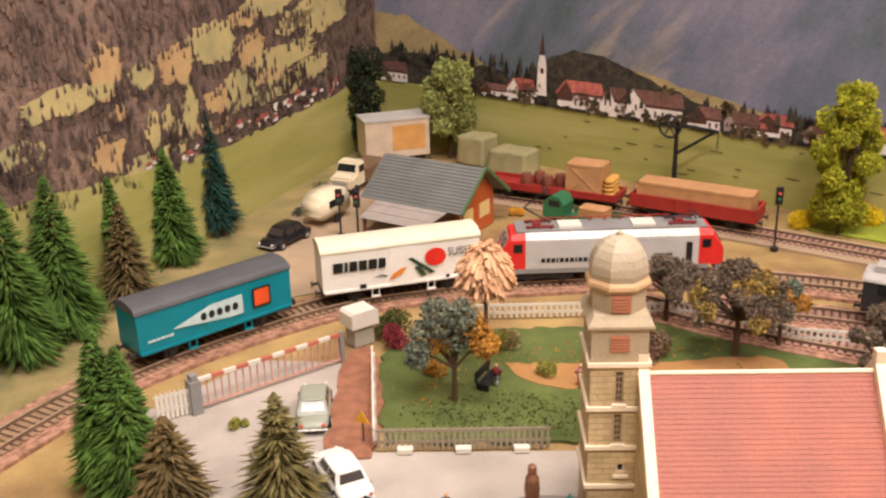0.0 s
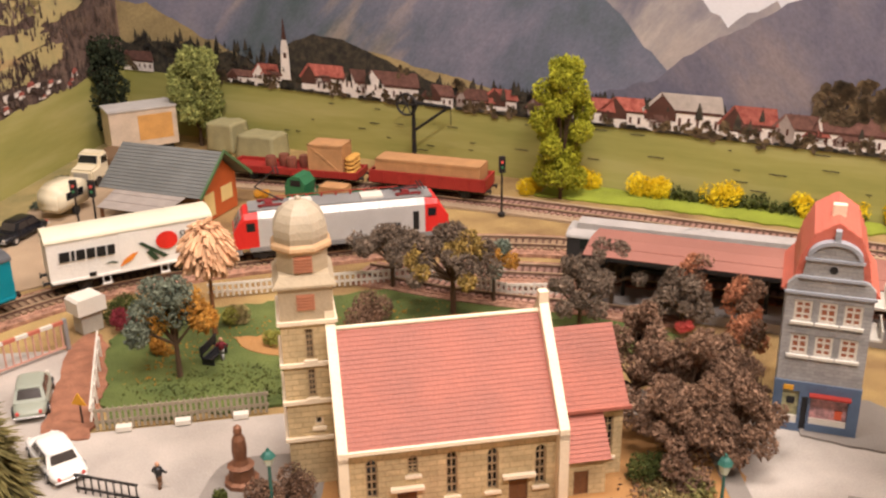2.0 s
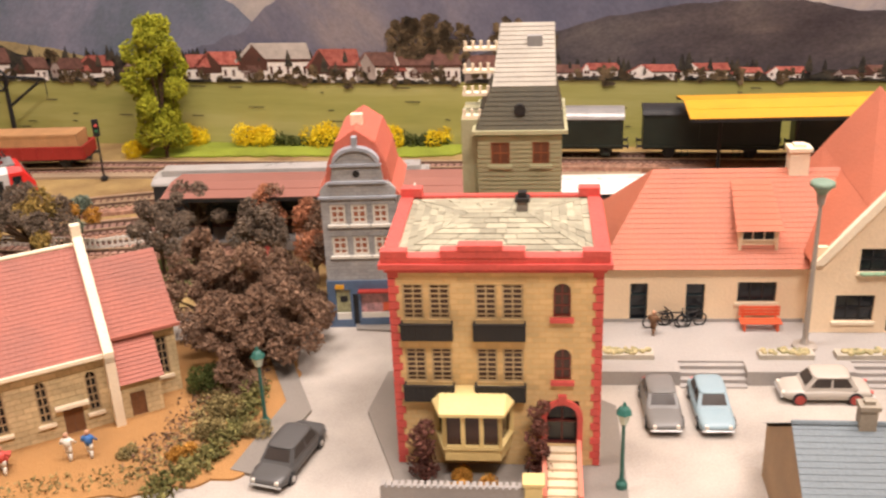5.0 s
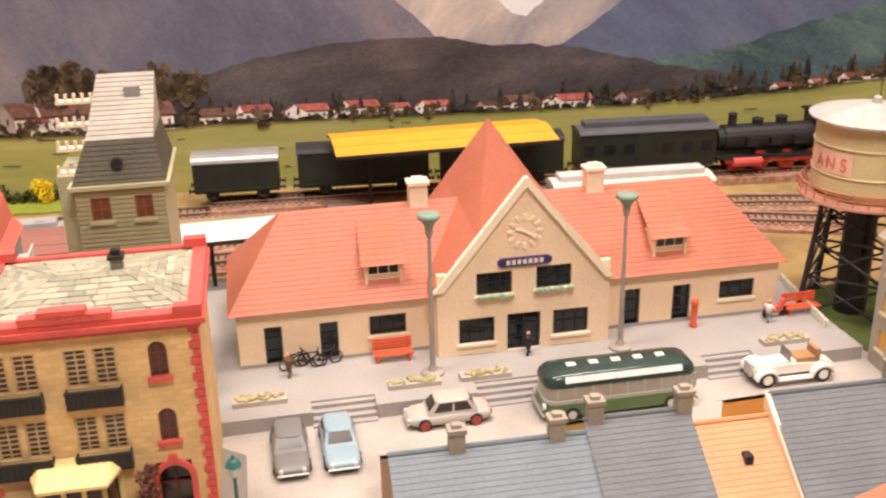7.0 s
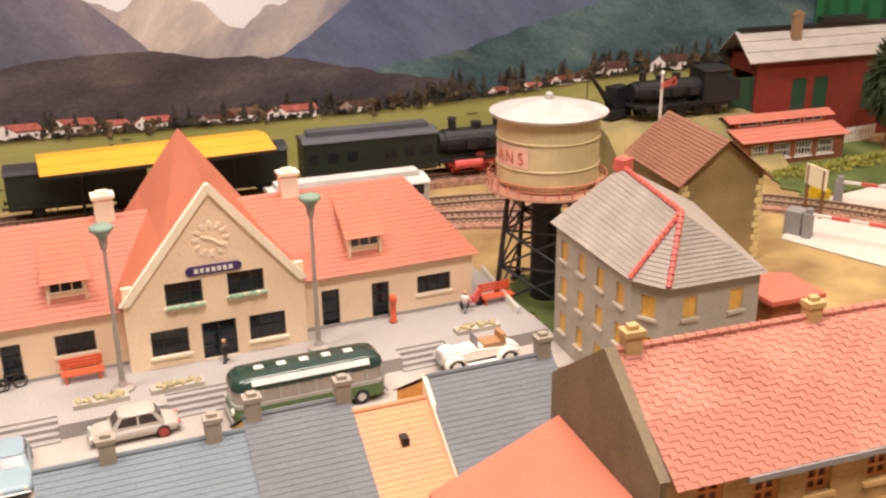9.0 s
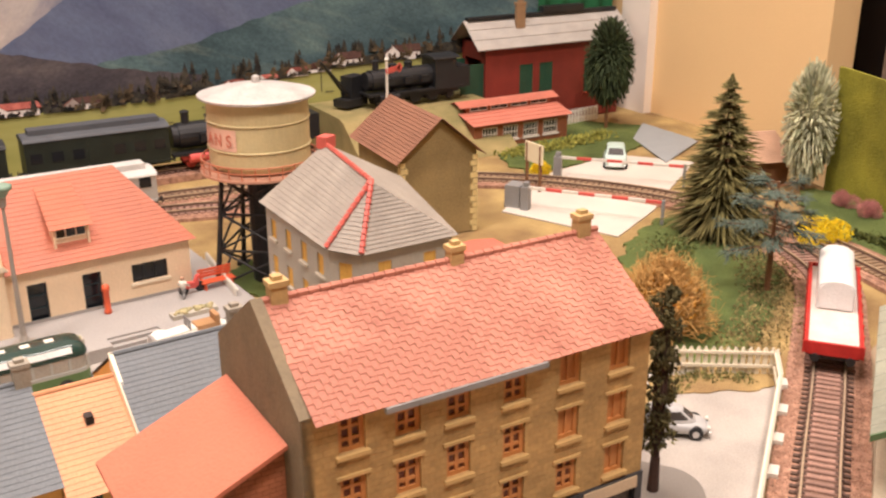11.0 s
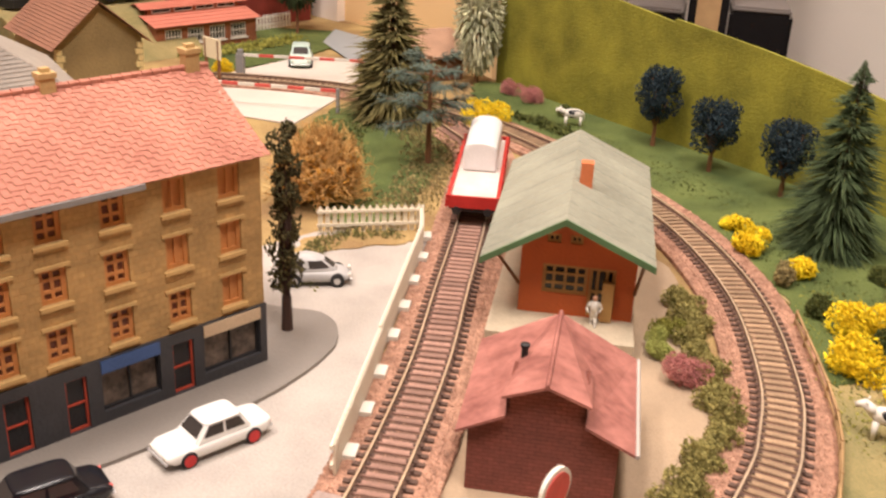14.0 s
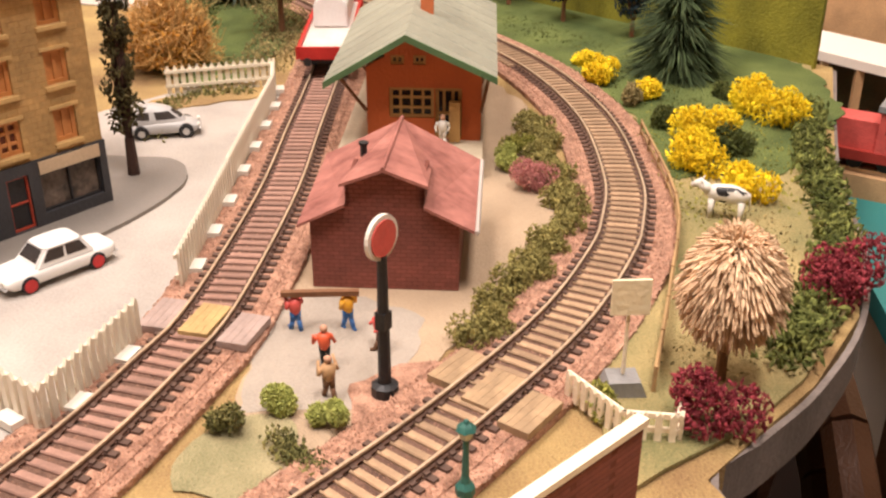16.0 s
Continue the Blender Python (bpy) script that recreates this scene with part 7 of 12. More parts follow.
def engine_shed():
    h = thing("engine_shed", 130.3, 19.7, 0.1, -31.9, "dark red wooden engine shed with grey roof", "engine shed")
    h.scale = (1.153, 0.58, 1.3)
    red = mat("oxide_red_board", (0.20, 0.03, 0.02), 0.65, var=0.2)
    holes = [(4.0, 5.6, 2.3, 5.4), (6.4, 8.0, 2.3, 5.4), (12.0, 13.6, 2.3, 5.4)]
    bm = bm_new()
    pierced(bm, 0, 16.5, 0, 7.4, 0, 0.4, holes)
    box(bm, 16.1, 16.5, 0.4, 9, 0, 7.4)
    box(bm, 0.4, 16.1, 8.6, 9, 0, 7.4)
    pierced_end = [(1.2, 1.2)]
    box(bm, 0, 0.4, 0.4, 1.4, 0, 7.4)
    box(bm, 0, 0.4, 7.6, 8.6, 0, 7.4)
    box(bm, 0, 0.4, 1.4, 7.6, 6.0, 7.4)
    for k in range(34):
        box(bm, 0.02 + k * 0.486, 0.08 + k * 0.486, -0.05, 0.0, 0, 2.2)
    part("wall", bm, red, h)
    for o in holes:
        window(h, *o, 0, 2, 4, mat("dark_green_frame", (0.02, 0.07, 0.04), 0.5), red, pane=mat("dark_green_frame", (0.02, 0.07, 0.04)))
    for y0, y1 in ((0.6, 1.4), (7.6, 8.4)):
        bm = bm_new()
        box(bm, -2.6, 0.0, y0, y0 + 0.2, 0.2, 5.8)
        part("gate_leaf", bm, mat("dark_green_frame", (0.02, 0.07, 0.04)), h, "dark green shed door leaf")
    roof = mat("pale_grey_roofing", (0.40, 0.37, 0.34), 0.6, var=0.15)
    for p in ([(-1.2, -1.2, 7.0), (17.7, -1.2, 7.0), (17.7, 4.5, 9.2), (-1.2, 4.5, 9.2)], [(17.7, 10.2, 7.0), (-1.2, 10.2, 7.0), (-1.2, 4.5, 9.2), (17.7, 4.5, 9.2)]):
        bm = bm_new()
        courses(bm, *p, 3, 0.1)
        part("roof", bm, roof, h)
    bm = bm_new()
    box(bm, -0.8, 17.4, 3.9, 5.1, 9.2, 9.5)
    box(bm, 8.0, 13.0, 3.6, 5.4, 9.5, 10.0)
    part("roof_vent", bm, DARK, h)
    chimney(h, 4.8, 2.6, 8.0, 10.4, 1.0, mat("brown_stack", (0.28, 0.17, 0.09), 0.7))


engine_shed()


# ---------------------------------------------------------------- small country station with green roof
def country_station():
    h = thing("country_station", 73.5, -28.5, 0.1, -85.4, "orange country station with sage green roof", "station")
    sage = mat("sage_green_roof", (0.285, 0.285, 0.22), 0.6, var=0.25, scale=30, fine=300)
    bm = bm_new()
    box(bm, -0.6, 6.42, -2.6, 14.5, 0, 0.95)
    part("platform", bm, mat("pale_platform", (0.50, 0.42, 0.30), 0.8), h)
    holes = [(1.8, 4.0, 2.05, 3.6), (4.05, 5.35, 1.0, 3.6), (1.9, 2.55, 4.75, 5.2), (3.0, 3.6, 4.75, 5.2)]
    bm = bm_new()
    pierced(bm, 0.7, 6.3, 0.95, 4.6, 0, 0.3, holes[:2])
    # triangular gable with two small windows
    pierced(bm, 1.6, 5.2, 4.6, 5.3, 0, 0.3, holes[2:])
    prism(bm, [(0.7, 4.6), (1.6, 4.6), (1.6, 5.1)], 0, 0.3)
    prism(bm, [(5.2, 4.6), (6.3, 4.6), (5.2, 5.1)], 0, 0.3)
    prism(bm, [(1.6, 5.3), (4.6, 5.3), (2.8, 6.1)], 0, 0.3)
    box(bm, 0.7, 1.0, 0.3, 12.5, 0.95, 4.6)
    box(bm, 6.0, 6.3, 0.3, 12.5, 0.95, 4.6)
    box(bm, 1.0, 6.0, 12.2, 12.5, 0.95, 4.6)
    part("wall", bm, ORANGE, h)
    frame_m = mat("ochre_frame", (0.45, 0.26, 0.09), 0.6)
    window(h, *holes[0], 0, 4, 3, frame_m, None, bar=0.13, deep=0.3)
    d = window(h, *holes[1], 0, 3, 2, frame_m, None, bar=0.14, deep=0.3, name="door")
    bm = bm_new()
    box(bm, 4.75, 5.3, -0.45, -0.05, 1.0, 3.0)
    part("open_leaf", bm, frame_m, d)
    for o in holes[2:]:
        window(h, *o, 0, 2, 1, frame_m, None, bar=0.1)
    # roof slopes with sheet seams, overhanging
    e0, rr, mid = 4.1, 6.4, 2.75
    for lo in (-1.15, 7.05):
        bm = bm_new()
        p = [(lo, -1.7, e0 if lo < 0 else 4.45), (lo, 13.6, e0 if lo < 0 else 4.45), (mid, 13.6, rr), (mid, -1.7, rr)]
        v = [Vector(q) for q in p]
        up = Vector((0, 0, 0.22))
        for dz in (Vector(), up):
            poly(bm, [q + dz for q in v])
        for i in range(4):
            poly(bm, [v[i], v[(i + 1) % 4], v[(i + 1) % 4] + up, v[i] + up])
        for k in range(9):
            f = (k + 0.5) / 9
            a, b = v[0].lerp(v[1], f) + up, v[3].lerp(v[2], f) + up
            tube(bm, a, b, 0.05, n=4)
        part("roof", bm, sage, h, "sage green sheet roof")
        bm = bm_new()
        s = 1 if lo > 0 else -1
        for y in (-1.8,):
            z = v[0].z
            prism(bm, [(lo, z - 0.08), (mid, rr - 0.08), (mid, rr + 0.24), (lo, z + 0.24)] if lo < 0 else [(mid, rr - 0.08), (lo, z - 0.08), (lo, z + 0.24), (mid, rr + 0.24)], y, y + 0.12)
        part("bargeboard", bm, mat("leaf_green_trim", (0.09, 0.17, 0.075), 0.5), h, "green bargeboard")
    for y in (0.0, 4.7, 9.7, 12.3):
        for a, b in (((0.7, y, 2.4), (-0.7, y, 4.2)), ((6.3, y, 2.4), (6.7, y, 4.4))):
            bm = bm_new()
            tube(bm, a, b, 0.09, n=5)
            part("strut", bm, WOOD, h)
    bm = bm_new()
    box(bm, 3.1, 3.75, 4.2, 4.85, 5.8, 7.5)
    part("chimney", bm, mat("orange_brick", (0.55, 0.16, 0.06), 0.7), h)


country_station()


def brick_shed():
    h = thing("brick_shed", 59.85, -29.69, 0.06, -86.3, "dark red brick shed with stepped red gable roof", "shed")
    W, D = 5.55, 6.6
    bm = bm_new()
    prism(bm, [(0, 0), (W, 0), (W, 2.75), (4.25, 3.4), (4.25, 4.25), (2.8, 4.8), (1.35, 4.25), (1.35, 3.4), (0, 2.75)], 0, 0.3)
    box(bm, 0, 0.3, 0.3, D, 0, 2.75)
    box(bm, W - 0.3, W, 0.3, D, 0, 2.75)
    prism(bm, [(0, 0), (W, 0), (W, 2.75), (2.8, 4.2), (0, 2.75)], D - 0.3, D)
    part("wall", bm, RED_BRICK, h)
    roof = mat("brick_red_roof", (0.27, 0.085, 0.07), 0.6, var=0.35, scale=60, fine=260, tint=(0.36, 0.15, 0.12))

    def sheet_roof(p, t=0.12):
        bm = bm_new()
        v = [Vector(q) for q in p]
        up = Vector((0, 0, t))
        for dz in (Vector(), up):
            poly(bm, [q + dz for q in v])
        for i in range(len(v)):
            a, b = v[i], v[(i + 1) % len(v)]
            poly(bm, [a, b, b + up, a + up])
        return part("roof", bm, roof, h)

    sheet_roof([(-0.42, -0.35, 2.62), (1.36, -0.35, 3.5), (1.36, 2.8, 3.7), (2.8, D + 0.3, 4.3), (-0.5, D + 0.3, 2.62)])
    sheet_roof([(W + 0.58, -0.35, 2.55), (W + 0.58, D + 0.3, 2.55), (2.8, D + 0.3, 4.3), (4.26, 2.8, 3.7), (4.26, -0.35, 3.46)])
    sheet_roof([(1.2, -0.4, 4.3), (2.8, -0.4, 4.9), (2.8, D + 0.3, 4.36), (1.25, 2.8, 3.82)])
    sheet_roof([(4.42, -0.4, 4.3), (4.35, 2.8, 3.82), (2.8, D + 0.3, 4.36), (2.8, -0.4, 4.9)])
    bm = bm_new()
    prism(bm, [(1.35, 3.4), (1.35, 4.25), (1.5, 4.25), (1.5, 3.4)], 0.0, 2.6)
    prism(bm, [(4.25, 3.4), (4.25, 4.25), (4.1, 4.25), (4.1, 3.4)], 0.0, 2.6)
    part("side_step", bm, RED_BRICK, h)
    bm = bm_new()
    lathe(bm, 1.65, 3.2, [(0.14, 3.7), (0.14, 4.6), (0.2, 4.62), (0.2, 4.72), (0.1, 4.75)], 10)
    part("stove_pipe", bm, DARK, h)
    bm = bm_new()
    tube(bm, (2.8, -0.4, 5.02), (2.8, D + 0.3, 4.48), 0.09, n=6)
    part("ridge", bm, roof, h)
    bm = bm_new()
    tube(bm, (W + 0.66, -0.35, 2.6), (W + 0.66, D + 0.3, 2.6), 0.1, n=6)
    part("gutter", bm, mat("pale_gutter", (0.45, 0.40, 0.36), 0.5), h, "pale eaves gutter")


brick_shed()


# ---------------------------------------------------------------- goods shed
def goods_shed():
    h = thing("goods_shed", -14.2, 84.3, 0.1, -27, "timber goods shed with grey roof and orange gable", "goods shed")
    bm = bm_new()
    box(bm, 0.8, 9.6, 0, 0.3, 0, 3.4)
    box(bm, 0.8, 9.6, 5.7, 6.0, 0, 3.4)
    box(bm, 0.8, 1.1, 0.3, 5.7, 0, 3.4)
    part("wall", bm, WOOD, h)
    bm = bm_new()
    prism(bm, [(0, 0), (6.0, 0), (6.0, 3.4), (3.0, 6.0), (0, 3.4)], 9.6, 9.9, Matrix(((0, 1, 0, 0), (1, 0, 0, 0), (0, 0, 1, 0), (0, 0, 0, 1))))
    part("gable_wall", bm, ORANGE, h, "orange end wall")
    bm = bm_new()
    for y0, y1, z0, z1 in ((0.6, 2.2, 0.4, 2.6), (3.4, 5.2, 1.2, 2.6)):
        box(bm, 9.9, 9.98, y0, y1, z0, z1)
    part("door", bm, CREAM_YELLOW, h)
    for p in ([(-0.2, -1.2, 3.0), (10.9, -1.2, 3.0), (10.9, 3.0, 6.2), (-0.2, 3.0, 6.2)], [(10.9, 7.2, 3.0), (-0.2, 7.2, 3.0), (-0.2, 3.0, 6.2), (10.9, 3.0, 6.2)]):
        bm = bm_new()
        courses(bm, *p, 14, 0.08)
        part("roof", bm, mat("slate_grey_roof", (0.175, 0.185, 0.18), 0.6, var=0.2, scale=40, island=0.1), h)
    bm = bm_new()
    prism(bm, [(-1.3, 2.8), (3.0, 6.1), (3.0, 6.45), (-1.3, 3.2)], 10.85, 11.0, Matrix(((0, 1, 0, 0), (1, 0, 0, 0), (0, 0, 1, 0), (0, 0, 0, 1))))
    prism(bm, [(7.3, 2.8), (7.3, 3.2), (3.0, 6.45), (3.0, 6.1)], 10.85, 11.0, Matrix(((0, 1, 0, 0), (1, 0, 0, 0), (0, 0, 1, 0), (0, 0, 0, 1))))
    part("bargeboard", bm, mat("leaf_green_trim", (0.09, 0.17, 0.075)), h)
    bm = bm_new()
    courses(bm, (2.2, -4.6, 2.4), (9.0, -4.6, 2.4), (9.4, -0.6, 3.1), (1.6, -0.6, 3.1), 3, 0.06)
    part("lean_to_roof", bm, mat("pale_felt_roof", (0.36, 0.32, 0.29), 0.7), h, "pale felt lean-to roof")
    for x in (2.5, 8.7):
        bm = bm_new()
        box(bm, x - 0.12, x + 0.12, -4.4, -4.16, 0, 2.4)
        part("post", bm, WOOD, h)
    bm = bm_new()
    box(bm, 1.8, 9.2, -3.8, 0, 0, 0.9)
    part("loading_dock", bm, mat("dock_stone", (0.40, 0.30, 0.22), 0.8), h)


goods_shed()


# ---------------------------------------------------------------- platforms and canopies
def canopy(name, p0, p1, width, z, roof_m, label, posts, crown=0.35):
    d = Vector(p1) - Vector(p0)
    L, a = d.length, math.degrees(math.atan2(d.y, d.x))
    h = thing(name, p0[0], p0[1], 0, a, label, "platform canopy")
    for y0, y1 in ((0, width / 2), (width, width / 2)):
        bm = bm_new()
        p = [(0, y0, z), (L, y0, z), (L, y1, z + crown), (0, y1, z + crown)]
        courses(bm, *(p if y0 < y1 else [p[1], p[0], p[3], p[2]]), 2, 0.05)
        part("roof", bm, roof_m, h)
    bm = bm_new()
    box(bm, 0, L, 0.0, 0.12, z - 0.28, z)
    box(bm, 0, L, width - 0.12, width, z - 0.28, z)
    part("edge_beam", bm, DARK_IRON, h)
    for k in range(posts):
        x = L * (k + 0.5) / posts
        bm = bm_new()
        tube(bm, (x, width / 2, 0.6), (x, width / 2, z + crown - 0.1), 0.16, n=8)
        box(bm, x - 0.1, x + 0.1, 0.3, width - 0.3, z - 0.15, z)
        part("post", bm, DARK_IRON, h)
    bm = bm_new()
    box(bm, -0.5, L + 0.5, width * 0.22, width * 0.78, 0.02, 0.75)
    part("platform", bm, PLATFORM, h)
    return h


canopy("platform_canopy", (24.3, 57.2), (47.0, 46.0), 5.6, 4.7, mat("pinkish_brown_roof", (0.30, 0.13, 0.10), 0.65, var=0.12, scale=14), "long pinkish-brown platform canopy on dark posts", 5)
canopy("platform_canopy", (48.2, 44.2), (69.5, 33.6), 4.2, 4.9, mat("white_canopy_roof", (0.80, 0.77, 0.72), 0.3, var=0.06), "white glossy platform canopy behind the station", 5)
canopy("platform_canopy", (64.9, 49.4), (81.8, 40.9), 7.3, 6.7, YELLOW, "yellow platform canopy on dark posts", 3, 0.6)

# ---------------------------------------------------------------- rolling stock
RAIL_TOP = 0.58


def at_path(pts, dist_x, length, z):
    """The pose of a vehicle of that length centred on the path where it crosses x (or nearest to it)."""
    path = spline(pts, 0.25)
    i = min(range(len(path)), key=lambda k: abs(path[k].x - dist_x))
    k = int(length * 0.33 / 0.25)
    a, b = path[max(0, i - k)], path[min(len(path) - 1, i + k)]
    c, d = (a + b) / 2, b - a
    return c.x, c.y, z, math.degrees(math.atan2(d.y, d.x))


def wheelset(parent, x, r=0.5, w=0.86, mat_=DARK):
    bm = bm_new()
    for y in (-w, w):
        tube(bm, (x, y - 0.12, r), (x, y + 0.12, r), r, n=14)
        tube(bm, (x, y - 0.16 * (1 if y > 0 else -1), r), (x, y - 0.1 * (1 if y > 0 else -1), r), r * 1.15, n=14)
    tube(bm, (x, -w, r), (x, w, r), 0.08, n=6)
    return part("wheelset", bm, mat_, parent)


def underframe(h, L, W, wheels, z=0.55):
    bm = bm_new()
    box(bm, -L / 2, L / 2, -W * 0.42, W * 0.42, z + 0.35, z + 0.75)
    box(bm, -L / 2 + 0.05, L / 2 - 0.05, -W * 0.48, -W * 0.42, z + 0.45, z + 0.8)
    box(bm, -L / 2 + 0.05, L / 2 - 0.05, W * 0.42, W * 0.48, z + 0.45, z + 0.8)
    for x in wheels:
        for s in (-1, 1):
            box(bm, x - 0.55, x + 0.55, s * 1.12 - 0.06, s * 1.12 + 0.06, z + 0.05, z + 0.4)
            box(bm, x - 0.2, x + 0.2, s * 1.15 - 0.09, s * 1.15 + 0.09, z - 0.2, z + 0.3)
    part("underframe", bm, DARK, h)
    for x in wheels:
        wheelset(h, x)
    for s in (-1, 1):
        for y in (-0.95, 0.95):
            bm = bm_new()
            tube(bm, (s * L / 2, y, z + 0.55), (s * (L / 2 + 0.45), y, z + 0.55), 0.12, n=8)
            tube(bm, (s * (L / 2 + 0.42), y, z + 0.55), (s * (L / 2 + 0.5), y, z + 0.55), 0.26, n=10)
            part("buffer", bm, DARK_IRON, h)


def arched(w, z0, z1, rise, n=10):
    """The section of a van: upright sides and a curved roof."""
    return [(-w / 2, z0), (w / 2, z0), (w / 2, z1)] + [(w / 2 * math.cos(k * math.pi / n), z1 + rise * math.sin(k * math.pi / n)) for k in range(1, n)] + [(-w / 2, z1)]


YZ = Matrix(((0, 1, 0, 0), (1, 0, 0, 0), (0, 0, 1, 0), (0, 0, 0, 1)))


def van(name, L, W, z1, place, body_m, roof_m, label, ends_m=None, rise=0.55, cat="goods wagon", ribs=0):
    x, y, z, a = place
    h = thing(name, x, y, z + RAIL_TOP, a, label, cat)
    underframe(h, L, W, (-L * 0.3, L * 0.3), 0.5)
    bm = bm_new()
    prism(bm, [(-W / 2, 1.2), (W / 2, 1.2), (W / 2, z1), (-W / 2, z1)], -L / 2, L / 2, YZ)
    b = part("body", bm, body_m, h)
    if ribs:
        bm = bm_new()
        for k in range(ribs + 1):
            xx = -L / 2 + L * k / ribs
            for s in (-1, 1):
                box(bm, xx - 0.05, xx + 0.05, s * W / 2 - 0.04, s * W / 2 + 0.04, 1.2, z1)
        part("rib", bm, body_m, b)
    bm = bm_new()
    prism(bm, arched(W + 0.16, z1, z1 + 0.08, rise), -L / 2 - 0.08, L / 2 + 0.08, YZ)
    part("roof", bm, roof_m, h)
    bm = bm_new()
    for s in (-1, 1):
        box(bm, -1.0, 1.0, s * (W / 2 + 0.03) - 0.03, s * (W / 2 + 0.03) + 0.03, 1.3, z1 - 0.1)
        box(bm, -L / 2 + 0.1, L / 2 - 0.1, s * (W / 2 + 0.05) - 0.05, s * (W / 2 + 0.05) + 0.05, 1.1, 1.28)
        for xx in (-2.2, 2.2):
            box(bm, xx - 0.35, xx + 0.35, s * (W / 2 + 0.12) - 0.1, s * (W / 2 + 0.12) + 0.1, 0.45, 0.55)
            box(bm, xx - 0.3, xx - 0.24, s * (W / 2 + 0.12) - 0.03, s * (W / 2 + 0.12) + 0.03, 0.5, 1.2)
            box(bm, xx + 0.24, xx + 0.3, s * (W / 2 + 0.12) - 0.03, s * (W / 2 + 0.12) + 0.03, 0.5, 1.2)
    part("door_and_sill", bm, body_m, b)
    return h, b


def flat_mark(parent, side_y, polys, material, name="marking", label=""):
    """Flat painted shapes on a side: outlines in x and z."""
    bm = bm_new()
    for pts in polys:
        poly(bm, [(x, side_y, z) for x, z in pts])
    return part(name, bm, material, parent, label)


def bars(x0, z0, widths, h, gap=0.09, slope=0.0):
    out, x = [], x0
    for w in widths:
        out.append([(x, z0 + slope * x), (x + w, z0 + slope * x), (x + w + 0.04, z0 + h + slope * x), (x + 0.04, z0 + h + slope * x)])
        x += w + gap
    return out


def ellipse(cx, cz, rx, rz, n=18):
    return [(cx + rx * math.cos(k * 6.28318 / n), cz + rz * math.sin(k * 6.28318 / n)) for k in range(n)]


BLACK_INK = mat("black_ink", (0.012, 0.012, 0.012), 0.5, var=0.1, bump=0)
# white refrigerated wagon
pl = at_path(MAIN, -9.3, 12.4, 0.15)
wagon, body = van("refrigerated_wagon", 12.4, 3.1, 4.3, pl, mat("wagon_white", (0.82, 0.80, 0.75), 0.4, var=0.05), mat("wagon_cream_roof", (0.74, 0.69, 0.54), 0.5, var=0.08), "white refrigerated goods wagon with painted vegetables", ribs=0, cat="goods wagon")
for s in (-1, 1):
    Y = s * 1.68
    flat_mark(body, Y, bars(-5.4 if s < 0 else -0.6, 2.75, (0.75, 0.25, 0.62, 0.62, 0.66, 0.55), 0.78, 0.12), BLACK_INK, label="black lettering drawn as plain bars")
    flat_mark(body, Y, [ellipse(2.6, 3.1, 0.85, 0.72)], mat("tomato_red", (0.70, 0.03, 0.02), 0.45, bump=0), "painted_tomato")
    flat_mark(body, Y, [[(-1.1, 1.6), (-0.2, 1.95), (0.35, 2.55), (-0.1, 2.5), (-0.8, 2.1)]], mat("carrot_orange", (0.80, 0.26, 0.03), 0.5, bump=0), "painted_carrot")
    flat_mark(body, Y, [[(0.4, 3.2), (0.75, 3.25), (2.6, 1.85), (2.2, 1.75)], [(0.9, 2.4), (1.3, 2.55), (1.9, 1.7), (1.5, 1.6)], [(-2.3, 2.0), (-1.7, 2.2), (-1.2, 2.05), (-1.3, 1.95), (-1.7, 2.05)]], mat("leek_dark_green", (0.03, 0.06, 0.03), 0.5, bump=0), "painted_leek")
    flat_mark(body, Y, [[(-3.4, 1.25), (-2.9, 1.25), (-2.9, 1.6), (-3.4, 1.6)], [(3.4, 1.25), (3.7, 1.25), (3.7, 1.5), (3.4, 1.5)]], BLACK_INK, "data_plate")
word = bpy.data.curves.new("lettering", "FONT")
word.body, word.size, word.extrude = "SUISSE", 0.92 * S, 0.0001
ob = new("lettering", word)
ob.data.materials.append(BLACK_INK)
ob.parent = body
ob.matrix_basis = cm(3.6, -1.70, 3.05, 90, 0, 0) @ Matrix.Diagonal((0.72, 1, 1, 1))

# turquoise wagon
pl = at_path(MAIN, -21.6, 12.2, 0.15)
wagon, body = van("turquoise_van", 12.0, 3.0, 4.0, pl, mat("turquoise_paint", (0.0, 0.21, 0.28), 0.4, var=0.08), mat("dark_grey_roof", (0.085, 0.09, 0.10), 0.55), "turquoise covered goods wagon with grey roof", rise=0.6)
for s in (-1, 1):
    Y = s * 1.63
    flat_mark(body, Y, [[(-3.6, 2.35), (1.0, 1.85), (1.9, 1.85), (1.9, 3.3), (-0.6, 3.25)]], mat("pale_blue_panel", (0.50, 0.66, 0.68), 0.5, bump=0), "label_panel")
    flat_mark(body, Y * 1.012, [ellipse(-1.2 + 0.62 * k, 2.55, 0.24, 0.3, 10) for k in range(5)], BLACK_INK, label="black script drawn as plain ovals")
    flat_mark(body, Y, [[(2.7, 1.9), (4.2, 1.9), (4.2, 3.4), (2.7, 3.4)]], BLACK_INK, "badge_frame")
    flat_mark(body, Y * 1.012, [[(2.85, 2.05), (4.05, 2.05), (4.05, 3.25), (2.85, 3.25)]], mat("badge_orange_red", (0.72, 0.09, 0.02), 0.5, bump=0), "badge")
    flat_mark(body, Y, bars(-5.4, 1.9, (0.2, 0.3, 0.25, 0.3, 0.2, 0.3), 0.18, 0.06), mat("pale_blue_panel", (0.50, 0.66, 0.68)), "data_plate")


